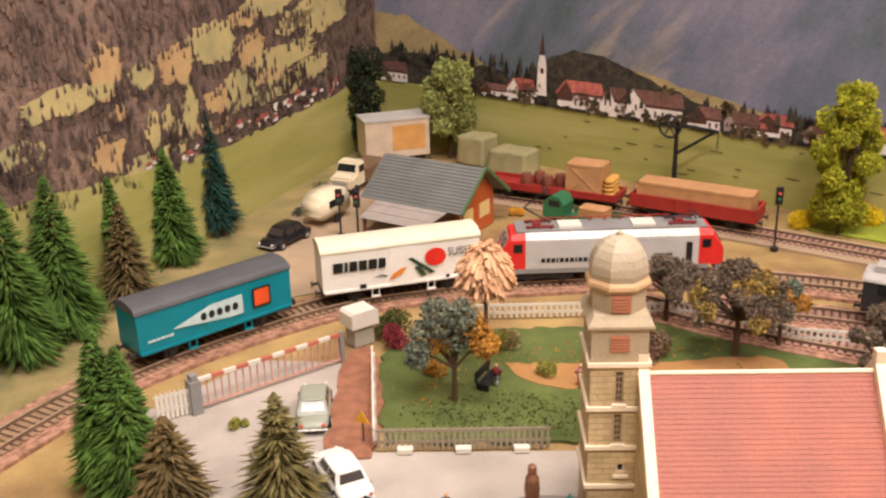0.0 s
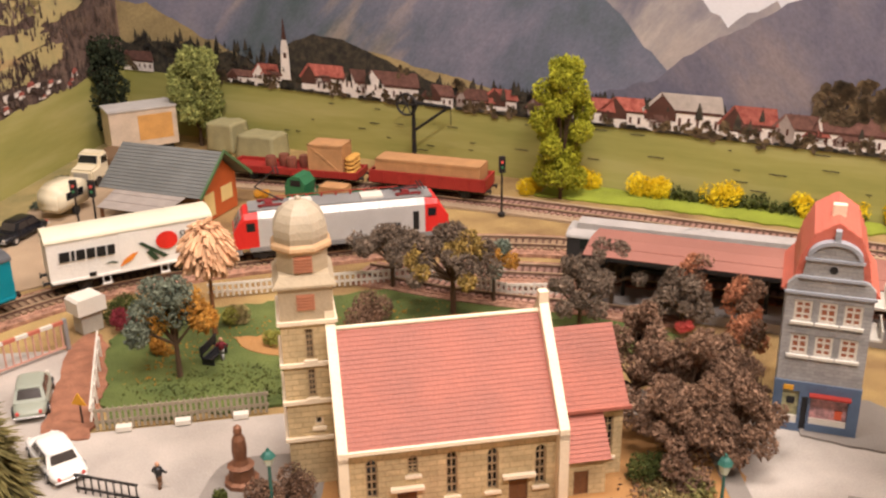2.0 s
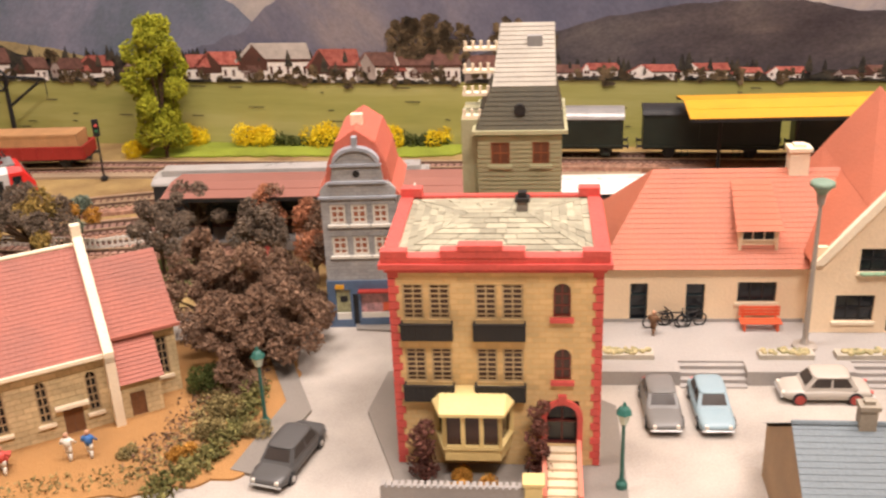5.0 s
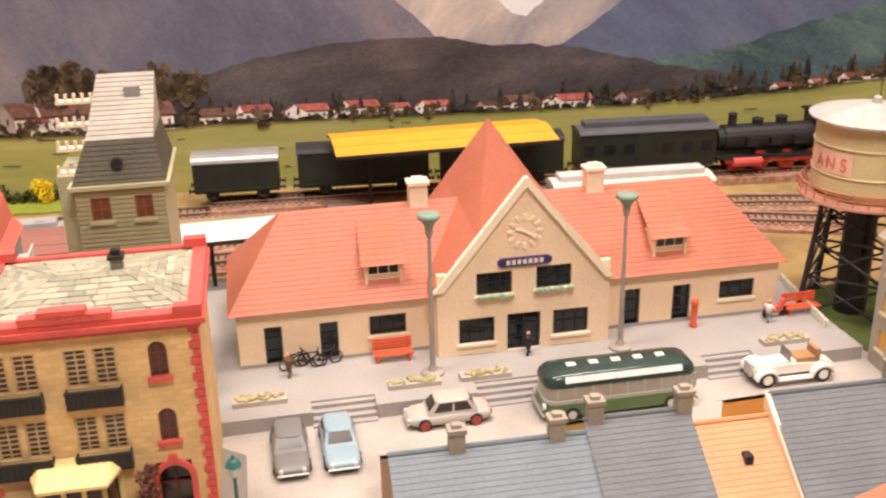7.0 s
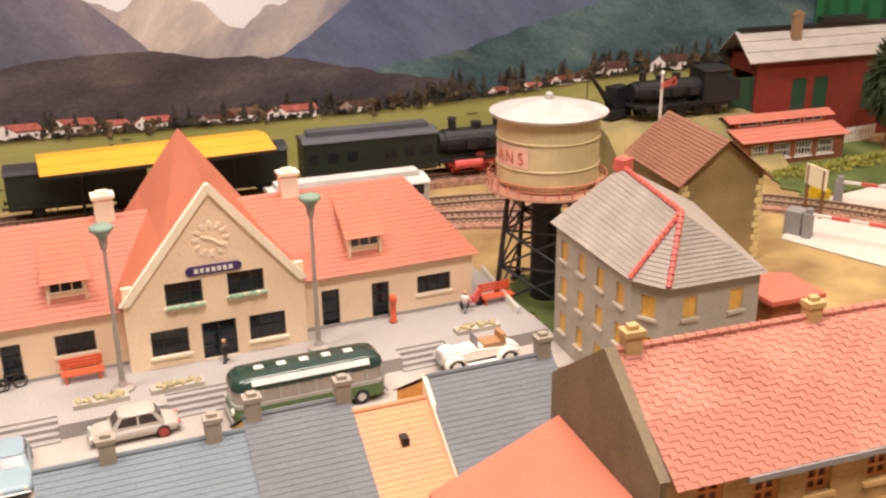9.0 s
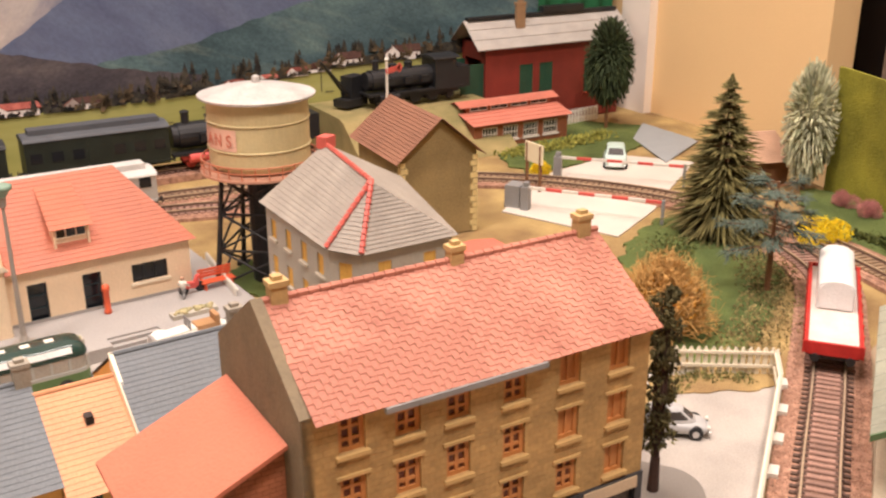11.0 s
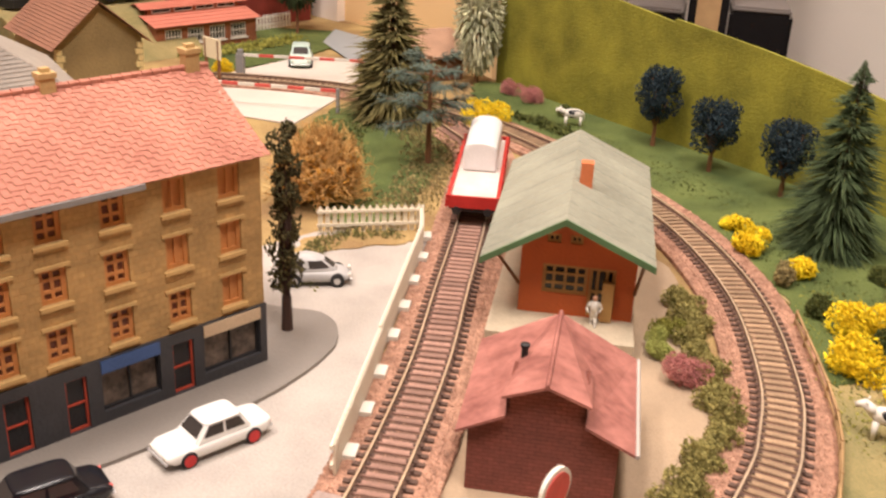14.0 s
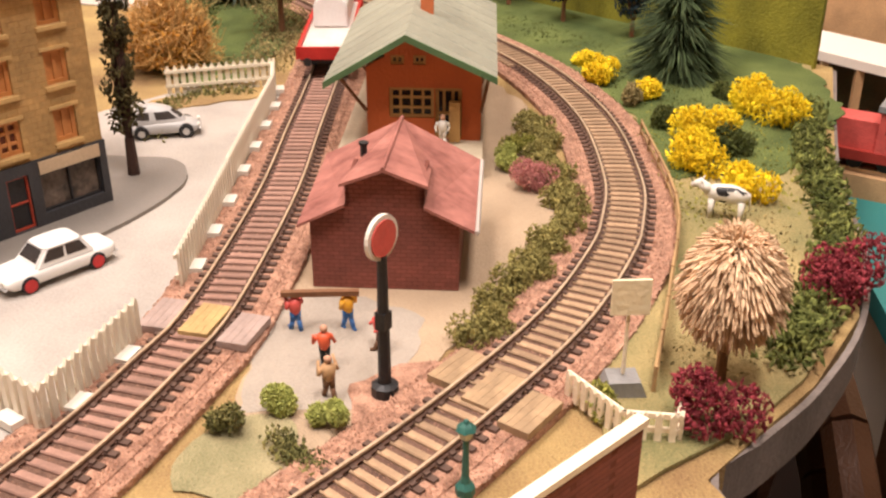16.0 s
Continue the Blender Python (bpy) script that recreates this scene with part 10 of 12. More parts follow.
FIR = leaf_mat("fir_green", (0.045, 0.10, 0.02), (0.09, 0.17, 0.03))
FIR_BLUE = leaf_mat("fir_blue_green", (0.012, 0.040, 0.033), (0.02, 0.065, 0.05))
FIR_DARK = leaf_mat("fir_dark", (0.016, 0.022, 0.012), (0.03, 0.04, 0.02))
FIR_DARKGREEN = leaf_mat("conifer_dark_green", (0.03, 0.045, 0.02), (0.06, 0.08, 0.035))
FIR_SOFT = leaf_mat("fir_grey_soft", (0.04, 0.065, 0.025), (0.08, 0.11, 0.05))
FIR_BROWN = leaf_mat("fir_brown", (0.10, 0.075, 0.03), (0.16, 0.115, 0.05))
FIR_OLIVE = leaf_mat("fir_olive", (0.095, 0.085, 0.03), (0.19, 0.16, 0.06))
FIR_GREY = leaf_mat("fir_grey_green", (0.045, 0.065, 0.045), (0.085, 0.10, 0.07))
FROSTED = leaf_mat("frosted_green", (0.30, 0.33, 0.17), (0.62, 0.60, 0.42))
NAVY = leaf_mat("navy_foliage", (0.014, 0.024, 0.032), (0.025, 0.042, 0.05))
LIME = leaf_mat("lime_foliage", (0.22, 0.25, 0.015), (0.40, 0.40, 0.035), 0.35)
SPECK = leaf_mat("speckled_green", (0.13, 0.17, 0.035), (0.36, 0.38, 0.13), 0.6)
GOLD = leaf_mat("golden_foliage", (0.88, 0.54, 0.006), (0.95, 0.66, 0.03), 0.2)
HEDGE = leaf_mat("hedge_green", (0.04, 0.058, 0.012), (0.10, 0.11, 0.03))
TUFT = leaf_mat("pale_tuft", (0.20, 0.21, 0.035), (0.33, 0.31, 0.07))
SEAMOSS = leaf_mat("brown_sea_moss", (0.12, 0.07, 0.045), (0.26, 0.16, 0.105), 0.55)
GREYMOSS = leaf_mat("grey_brown_moss", (0.10, 0.075, 0.055), (0.20, 0.15, 0.11), 0.5)
WINE = leaf_mat("wine_red_foliage", (0.17, 0.018, 0.03), (0.30, 0.05, 0.06))
PINK = leaf_mat("pink_foliage", (0.44, 0.15, 0.15), (0.55, 0.24, 0.21), 0.25)
PEACH = leaf_mat("peach_bristle", (0.66, 0.36, 0.20), (0.78, 0.50, 0.30), 0.2)
CREAMBR = leaf_mat("cream_bristle", (0.60, 0.40, 0.24), (0.76, 0.55, 0.36), 0.2)
STRAW = leaf_mat("dry_straw", (0.42, 0.23, 0.07), (0.62, 0.38, 0.14), 0.35)
RUST = leaf_mat("rust_orange_foliage", (0.38, 0.16, 0.025), (0.50, 0.26, 0.05))
RUSSET = leaf_mat("russet_foliage", (0.34, 0.12, 0.06), (0.45, 0.20, 0.11))
TEALLEAF = leaf_mat("blue_green_foliage", (0.10, 0.14, 0.11), (0.19, 0.21, 0.15))
MIXGREEN = leaf_mat("olive_undergrowth", (0.10, 0.11, 0.03), (0.22, 0.19, 0.07), 0.6)
BRIGHT_TUFT = leaf_mat("bright_tuft", (0.30, 0.34, 0.07), (0.44, 0.45, 0.14), 0.3)
MIXED = leaf_mat("mixed_shrub", (0.20, 0.15, 0.05), (0.30, 0.24, 0.11), 0.6)


def fir(x, y, h, r, m, label, tiers=0, n=1500, seed=1, base=0.3, group="", foot=0.1, up=-0.25, width=0.11, zoff=0.0):
    """A bottle-brush conifer: a wire trunk with needles all round it."""
    rg = random.Random(seed)
    t = thing("fir_tree", x, y, zoff, rg.uniform(0, 360), label, "tree", group)
    bm = bm_new()
    tube(bm, (0, 0, 0), (0, 0, h * 0.97), 0.028 * h, 0.006 * h, 7)
    part("trunk", bm, BARK, t)
    V, F = [], []
    for i in range(n):
        k = (i + rg.random()) / n
        k = 1 - (1 - k) ** 1.0 if rg.random() < 0.5 else 1 - math.sqrt(1 - k)
        z = base + foot * h + (h - base - foot * h) * k
        rad = r * (1 - k) ** 0.85 + 0.03 * h * (1 - k) + 0.18
        if tiers:
            rad *= 0.42 + 0.8 * (1 - (k * tiers) % 1.0)
        a = rg.uniform(0, 6.2832)
        rad *= 0.82 + 0.3 * rg.random() + 0.12 * math.sin(a * 5 + k * 23 + seed)
        d = Vector((math.cos(a), math.sin(a), up + 0.55 * k + rg.uniform(-0.2, 0.2))).normalized()
        blade(V, F, Vector((0, 0, z)) + d * rad * 0.25, d, rad * 0.8, width * (0.7 + 0.6 * rg.random()), 0.08 * rad)
    grown("crown", V, F, m, t)
    return t


def shell(rg, clusters):
    c, r = clusters[min(int(rg.random() * len(clusters)), len(clusters) - 1)]
    v = ball(rg)
    return Vector(c) + v.normalized() * r * (0.5 + 0.62 * v.length * v.length)


def leafy(name, x, y, h, clusters, m, label, n=1500, size=0.2, seed=1, trunk=0.22, limbs=True, category="tree", group="", second=None, turn=0.0, z=0.0, bark=BARK):
    """A tree or shrub: tapered trunk, limbs to the clumps, and a crown of many small flakes."""
    rg = random.Random(seed)
    t = thing(name, x, y, z, turn, label, category, group)
    if limbs:
        bm = bm_new()
        low = min(c[2] - r for c, r in clusters)
        fork = Vector((0, 0, max(0.4, low * 0.9)))
        tube(bm, (0, 0, 0), fork, trunk, trunk * 0.75, 7)
        for c, r in clusters:
            mid = fork.lerp(Vector(c), 0.5) + Vector((rg.uniform(-0.2, 0.2), rg.uniform(-0.2, 0.2), 0.25))
            tube(bm, fork, mid, trunk * 0.55, trunk * 0.4, 6)
            tube(bm, mid, Vector(c) + Vector((0, 0, r * 0.3)), trunk * 0.4, trunk * 0.12, 6)
        part("trunk", bm, bark, t)
    for j, mm in enumerate((m, second)):
        if mm is None:
            continue
        V, F = [], []
        cl = clusters if second is None else [c for i, c in enumerate(clusters) if (i % 3 == 2) == bool(j)]
        for _ in range(int(1.5 * n * len(cl) / len(clusters))):
            crumb(V, F, shell(rg, cl), size * rg.uniform(0.45, 1.15), rg)
        grown("crown" if category == "tree" else "foliage", V, F, mm, t)
    return t


def clumps(h, r, low, n, seed, top=1.0, lump=0.42):
    """Centres and radii of the clumps of a crown."""
    rg = random.Random(seed)
    out = []
    for i in range(n):
        k = (i + 0.5) / n
        z = low + (h - low) * k
        w = r * math.sin(math.pi * (0.18 + 0.74 * k)) ** 0.7
        a = i * 2.4 + rg.uniform(-0.4, 0.4)
        q = w * rg.uniform(0.35, 0.75)
        out.append(((q * math.cos(a), q * math.sin(a), min(z, h - r * lump)), r * lump * rg.uniform(0.85, 1.2)))
    return out


def bush(x, y, r, h, m, label, seed=1, n=None, size=None, group="", z=0.15, squash=1.0, second=None, name="bush"):
    rg = random.Random(seed)
    k = max(3, int(r * 2.5))
    cl = [((rg.uniform(-0.5, 0.5) * r, rg.uniform(-0.5, 0.5) * r * squash, h * rg.uniform(0.25, 0.6)), min(r * 0.55, h * 0.45) * rg.uniform(0.8, 1.15)) for _ in range(k)]
    return leafy(name, x, y, h, cl, m, label, n or int(380 * r * h ** 0.5 + 160), size or 0.06 + 0.032 * r, seed, limbs=False, category="bush", group=group, second=second, z=z)


def hedge(path, w, h, m, label, seed=1, dens=60, size=0.15, z=0.15):
    rg = random.Random(seed)
    p = spline(path, 0.5) if len(path) > 2 else [Vector(path[0]).lerp(Vector(path[1]), i / 20) for i in range(21)]
    V, F = [], []
    long = sum((b - a).length for a, b in zip(p, p[1:]))
    for _ in range(int(dens * long)):
        c = p[rg.randrange(len(p))]
        c = c + Vector((rg.uniform(-0.3, 0.3), rg.uniform(-0.3, 0.3)))
        v = ball(rg)
        wav = 0.7 + 0.5 * noise.noise(Vector((c.x * 0.5, c.y * 0.5, seed)))
        crumb(V, F, Vector((c.x + v.x * w, c.y + v.y * w, max(0.05, (0.45 + 0.55 * v.z) * h * wav))), size * rg.uniform(0.6, 1.3), rg)
    t = thing("hedge" if h > 0.6 else "scattered_tufts", 0, 0, z, 0, label, "hedge" if h > 0.6 else "ground cover")
    if h <= 0.6:
        t["kind"] = "stuff"
    grown("foliage", V, F, m, t, kind="stuff" if h <= 0.6 else "")
    return t


def bristle_tree(x, y, h, r, m, label, trunk_h=1.6, n=420, seed=1, thick=0.13, cone=0.0, z=0.15, down=0.5, lift=0.35):
    """A crown of soft bristles that fall outward from the middle."""
    rg = random.Random(seed)
    t = thing("bristle_tree", x, y, z, 0, label, "tree")
    bm = bm_new()
    tube(bm, (0, 0, 0), (0.05, 0, trunk_h + 0.4 * (h - trunk_h)), 0.2, 0.1, 7)
    part("trunk", bm, WOOD, t)
    V, F = [], []
    zc, rz = (h + trunk_h) / 2, (h - trunk_h) / 2
    for i in range(n):
        k = (i + 0.5) / n
        zz = 1 - 2 * k
        a = i * 2.39996 + rg.uniform(-0.2, 0.2)
        w = math.sqrt(max(0, 1 - zz * zz)) * (1 - cone * (zz * 0.5 + 0.5))
        e = Vector((r * w * math.cos(a), r * w * math.sin(a), zc + rz * zz))
        o = Vector((e.x * 0.45, e.y * 0.45, zc + (e.z - zc) * 0.45 + lift * rz))
        e += Vector((rg.uniform(-1, 1), rg.uniform(-1, 1), rg.uniform(-1, 1))) * 0.12 * r
        mid = o.lerp(e, 0.55) + Vector((0, 0, 0.12 * rz))
        noodle(V, F, [o, mid, e, e + Vector((e.x * 0.03, e.y * 0.03, -down * 0.5))], thick * rg.uniform(0.8, 1.2))
    grown("crown", V, F, m, t)
    return t


def wiry(x, y, r, h, m, label, n=420, seed=1, thick=0.05, category="bush", z=0.15, name="dry_bush", under=None):
    """A tangle of curled strands."""
    rg = random.Random(seed)
    t = thing(name, x, y, z, 0, label, category)
    V, F = [], []
    for _ in range(n):
        a, e = rg.uniform(0, 6.28), rg.uniform(0.1, 1.5)
        d = Vector((math.cos(a) * math.cos(e), math.sin(a) * math.cos(e), math.sin(e)))
        p = [Vector((d.x * r * 0.2, d.y * r * 0.2, h * 0.1))]
        for k in (0.4, 0.7, 0.95, 1.05):
            q = Vector((d.x * r * k, d.y * r * k, d.z * h * k + 0.1))
            p.append(q + Vector((rg.uniform(-1, 1), rg.uniform(-1, 1), rg.uniform(-1, 1))) * 0.22 * r)
        p = [Vector((q.x, q.y, max(0.03, q.z))) for q in p]
        noodle(V, F, p, thick)
    grown("foliage", V, F, m, t)
    if under:
        V, F = [], []
        for _ in range(n):
            v = ball(rg)
            crumb(V, F, Vector((v.x * r * 0.85, v.y * r * 0.85, h * (0.45 + 0.42 * v.z))), 0.16, rg)
        grown("inner_foliage", V, F, under, t)
    return t


# ---- left: pines on the verge and before the crossing
for i, (x, y, h, r, m, lab) in enumerate([
        (-34.2, 55.0, 13.5, 2.8, FIR, "bright green bottle-brush fir on the verge"),
        (-32.9, 59.6, 12.2, 2.7, FIR, "tall bright green fir beside the painted hills"),
        (-30.4, 65.4, 8.4, 2.0, FIR_BROWN, "brownish green fir among taller firs"),
        (-32.0, 67.6, 9.7, 2.0, FIR, "green fir at the foot of the hillside"),
        (-29.8, 74.0, 10.2, 2.4, FIR, "broad green fir by the yard road"),
        (-28.4, 81.2, 11.8, 2.2, FIR_BLUE, "dark blue-green fir by the yard road"),
        (-37.0, 50.0, 12.0, 2.4, FIR, "green fir near the layout's corner"),
        (-21.6, 40.6, 9.9, 1.8, FIR, "slim green fir before the level crossing"),
        (-20.1, 40.0, 9.0, 1.9, FIR, "green fir before the level crossing"),
        (-17.6, 39.0, 5.6, 1.9, FIR_BROWN, "brownish fir beside two green firs"),
        (-11.6, 39.3, 7.0, 2.1, FIR_OLIVE, "tiered olive brown fir beside the street")]):
    fir(x, y, h, r, m, lab, tiers=9 if m in (FIR_OLIVE, FIR_BROWN) else 0, n=1900, seed=11 + i, group="firs on the verge" if i < 7 else "firs by the crossing")
leafy("dark_conifer", -19.0, 110.0, 12.5, clumps(12.3, 2.5, 1.4, 18, 31, lump=0.5), FIR_DARK, "big dark conifer in the panorama's corner", 3000, 0.25, 31)
leafy("speckled_tree", -8.7, 107.5, 11.5, clumps(11.3, 3.1, 3.0, 16, 3), SPECK, "light green speckled tree by the back wall", 6500, 0.2, 4)
leafy("yellow_green_tree", 28.3, 83.0, 14.0, clumps(13.8, 3.0, 1.8, 24, 5, lump=0.36), LIME, "lumpy yellow-green tree beside the rear track", 7500, 0.19, 6)
for i, (x, y, r, h) in enumerate([(36.6, 82, 2.3, 2.5), (43, 79, 2.4, 2.4), (31.8, 86.3, 2.0, 2.2), (26.0, 84.6, 1.6, 1.8), (49.5, 75.2, 1.9, 1.9), (56.5, 71.2, 2.3, 2.2), (53.0, 73.4, 1.6, 1.7)]):
    bush(x, y, r, h, GOLD, "bright golden yellow bush by the rear track", 40 + i, group="golden bushes")
hedge([(39, 80.8), (42, 79.3), (47.5, 75.8), (53, 72.6)], 0.7, 1.5, HEDGE, "dark green hedge along the rear track", 3, 90, 0.2)
hedge([(-21.5, 96), (-20.8, 91), (-21.8, 86)], 0.7, 0.8, FIR_GREY, "grey-green scrub along the yard road", 5, 50, 0.16)
hedge([(-9, 100), (-2, 97), (4, 95)], 0.8, 0.9, TUFT, "pale grass tufts along the back wall", 6, 30, 0.16)

# ---- park
leafy("park_tree", -3.4, 51.0, 8.0, [((-1.8, 0.2, 4.6), 1.0), ((-0.4, -0.3, 5.7), 1.15), ((0.9, 0.4, 5.3), 1.05), ((-1.2, 0.8, 5.9), 0.95), ((0.3, 0.2, 4.8), 1.1), ((1.9, -0.2, 4.4), 0.9),
      ((-2.3, -0.5, 3.6), 0.8), ((0.5, -0.6, 6.5), 0.9), ((-0.9, 0.3, 4.6), 1.0)], TEALLEAF, "blue-green and orange autumn tree on the lawn", 2400, 0.17, 8, trunk=0.2, second=RUST)
bristle_tree(-1.8, 57.0, 8.4, 2.4, PEACH, "peach-pink bristle tree behind the park tree", 4.6, 560, 3, 0.19, cone=0.5, down=0.0)
bristle_tree(55.2, -44.3, 5.4, 1.75, CREAMBR, "cream bristle tree at the meadow's edge", 1.5, 3200, 9, 0.07, cone=0.2, down=0.1, lift=0.2)
def umbrella(R, low, dome, n, seed, lump=0.6):
    """Clumps of a wide, uneven crown with gaps."""
    rg = random.Random(seed)
    out = []
    for i in range(n):
        q, a = R * math.sqrt((i + 0.5) / n), i * 2.39996 + rg.uniform(-0.5, 0.5)
        out.append(((q * math.cos(a), q * math.sin(a), low + dome * (1 - (q / R) ** 2) * rg.uniform(0.55, 1.1) + rg.uniform(-0.35, 0.35)), lump * rg.uniform(0.75, 1.25)))
    return out


leafy("autumn_tree", 15.15, 58.17, 7.4, umbrella(3.3, 4.0, 2.6, 26, 61, 0.72), GREYMOSS, "spreading brown autumn tree with ochre crown", 4200, 0.15, 20, trunk=0.24, group="brown trees", second=leaf_mat("ochre_green_foliage", (0.20, 0.15, 0.04), (0.36, 0.24, 0.07), 0.6))
leafy("autumn_tree", 11.08, 63.53, 5.6, umbrella(2.9, 3.2, 1.5, 20, 62, 0.66), GREYMOSS, "low spreading grey-brown tree behind the church", 3200, 0.15, 21, trunk=0.2, group="brown trees")
leafy("autumn_tree", 18.35, 59.77, 5.2, umbrella(1.5, 3.4, 1.2, 8, 63, 0.6), TEALLEAF, "small blue-green and ochre tree by the park path", 1300, 0.15, 22, trunk=0.16, group="brown trees", second=RUST)
bush(9.2, 57.0, 1.9, 2.8, SEAMOSS, "dark brown shrub on the park lawn", 71)
bush(2.5, 54.6, 0.9, 1.1, TUFT, "round pale green bush on the lawn", 72)
bush(-0.2, 58.6, 1.5, 1.6, MIXED, "pale leafy shrub near the park path", 73, second=TUFT)
bush(-8.3, 58.2, 1.3, 1.7, WINE, "wine-red bush at the park corner", 74)
bush(-9.0, 60.8, 1.6, 1.9, HEDGE, "dark green bush beside the white hut", 75)
bush(-6.0, 57.0, 1.2, 1.9, RUST, "orange and green shrub by the fence", 76, second=MIXED)
bush(-5.0, 54.5, 0.9, 1.3, RUST, "orange shrub under the park tree", 77)
hedge([(-5, 48), (0, 50), (4, 49), (10, 52), (16, 54)], 3.0, 0.12, HEDGE, "short tufts of grass on the park lawn", 24, 60, 0.11, 0.2)
hedge([(-6, 51), (-1, 56), (5, 58), (14, 59)], 2.2, 0.12, RUST, "fallen orange leaves on the park lawn", 25, 14, 0.09, 0.2)
# ---- round the church: brown sea-moss shrubs
for i, (x, y, h, r) in enumerate([(26.3, 40.2, 7.0, 3.0), (25.2, 37.6, 5.6, 2.4), (28.6, 42.0, 6.0, 2.4), (24.6, 43.8, 7.4, 2.2), (28.4, 38.2, 5.4, 2.4)]):
    leafy("brown_shrub", x, y, h, umbrella(r * 1.15, h * 0.3, h * 0.62, 22, 80 + i, 0.62), SEAMOSS, "big dark brown sea-moss shrub beside the church", 4600, 0.14, 30 + i, trunk=0.16, category="bush", group="brown shrubs")
for i, (x, y, h, r) in enumerate([(26.7, 57.5, 6.6, 2.2), (23.5, 54.0, 6.0, 2.0), (30.6, 53.5, 4.6, 1.6)]):
    leafy("brown_tree", x, y, h, umbrella(r * 1.15, h * 0.45, h * 0.45, 13, 90 + i, 0.6), GREYMOSS, "dark brown bare tree before the platform", 2600, 0.14, 50 + i, trunk=0.18, group="brown trees")
for i, (x, y, h) in enumerate([(31.5, 54.0, 5.6), (33.6, 50.5, 5.2), (33.0, 47.6, 3.8)]):
    leafy("russet_shrub", x, y, h, clumps(h, 1.3, h * 0.5, 7, 95 + i, lump=0.5), RUSSET, "russet-topped brown shrub beside the narrow house", 900, 0.14, 60 + i, trunk=0.14, category="bush", group="russet shrubs", second=SEAMOSS)
bush(30.4, 52.0, 0.7, 2.4, RED_PAINT, "small bright red bush below brown shrubs", 97)
for i, (x, y, r, h, m, lab) in enumerate([
        (23.3, 36.2, 1.3, 1.9, HEDGE, "dark green bush against the church wall"), (22.4, 31.4, 1.3, 1.2, MIXED, "dry grassy shrub in the churchyard"),
        (23.8, 33.0, 1.4, 1.4, MIXED, "pale dry shrub in the churchyard"), (25.0, 35.0, 1.2, 1.3, SEAMOSS, "low brown shrub in the churchyard"),
        (20.6, 29.8, 1.0, 0.9, RUST, "orange flowering bush in the churchyard"), (24.4, 30.4, 1.0, 1.0, MIXED, "mixed low shrub by the pavement"),
        (2.9, 36.2, 1.2, 2.0, SEAMOSS, "brown bush beside the statue"), (4.6, 36.9, 1.2, 2.2, SEAMOSS, "tall brown bush against the church tower"),
        (0.9, 36.6, 0.9, 0.9, HEDGE, "low green bush round the statue"), (6.0, 33.8, 0.9, 0.8, MIXED, "low dry shrub by the church wall"),
        (18.0, 31.6, 0.8, 0.8, MIXED, "low dry shrub by the church door"), (-14.0, 44.5, 0.8, 0.5, TUFT, "bright green tuft beside the street"), (-16.5, 47.0, 1.2, 0.6, TUFT, "bright green tuft by the crossing gate")]):
    bush(x, y, r, h, m, lab, 100 + i)
hedge([(19.0, 27.6), (22.0, 29.6), (24.4, 32.4), (25.8, 35.8)], 0.8, 1.3, MIXGREEN, "dense olive shrubs along the churchyard kerb", 21, 120, 0.15)
hedge([(22.6, 33.6), (24.0, 35.6), (24.6, 37.5)], 1.1, 0.9, MIXED, "dry straw-coloured scrub in the churchyard", 22, 110, 0.14)
hedge([(6, 32.6), (10, 31.6), (15, 30.4), (19, 29.6)], 0.9, 0.45, MIXED, "low dry scrub along the church front", 23, 34, 0.12)
# Added dark brown filler that stands for the shade under the big shrub.
hedge([(24.2, 36.4), (26.0, 38.0), (28.0, 40.4)], 1.7, 1.3, SEAMOSS, "brown undergrowth added to darken the shaded ground below the big shrub", 27, 160, 0.12)
hedge([(49.0, -32.6), (49.5, -31.6), (50.2, -31.0)], 0.35, 0.5, MIXGREEN, "low olive shrubs at the grass patch", 28, 260, 0.09)
hedge([(19.0, 30.6), (21.2, 32.6), (22.8, 35.4)], 1.5, 0.7, SEAMOSS, "brown dry scrub beside the church wall", 29, 80, 0.11)
hedge([(18.6, 29.4), (21.0, 31.0), (23.4, 33.4)], 1.6, 0.6, MIXED, "straw-coloured scrub in the churchyard corner", 30, 90, 0.11)
for x, y, r in ((73.7, -35.8, 0.95), (72.3, -36.4, 1.0)):
    bush(x, y, r, 0.95, BRIGHT_TUFT, "round light green cushion plant on the sandy yard", int(x * 10), 1500, 0.06, group="light green cushions")
# climbers at the corner house
CLIMBER = leaf_mat("dark_red_brown_climber", (0.085, 0.032, 0.026), (0.18, 0.075, 0.055), 0.5)
for x, y, top, r, seed, lab in ((35.9, 20.7, 4.9, 0.5, 120, "tall dark red-brown climber at the bay window"), (31.0, 23.2, 3.4, 0.55, 121, "dark brown climber at the house wall")):
    leafy("climber", x, y, top, [((0.22 * math.sin(k * 2.3), 0.22 * math.cos(k * 2.3), 0.4 + 0.42 * k), r * (1.05 - 0.05 * k)) for k in range(int(top / 0.42) - 1)], CLIMBER, lab, 620, 0.12, seed, limbs=False, category="bush", group="climbers")
bush(33.3, 20.9, 0.8, 0.8, RUST, "orange flowers below the bay window", 122, 420, 0.09, group="flowers at the corner house")
bush(31.9, 21.7, 0.7, 0.7, RUST, "orange flowers before the garden wall", 123, 360, 0.09, group="flowers at the corner house")
bush(32.4, 22.0, 1.2, 0.8, RUST, "orange flowers before the bay window", 122)

hedge([(74.5, -17.6), (79, -16.6), (81.6, -17.2), (83, -20.4)], 0.8, 0.5, MIXGREEN, "weeds along the white fence", 33, 70, 0.11)
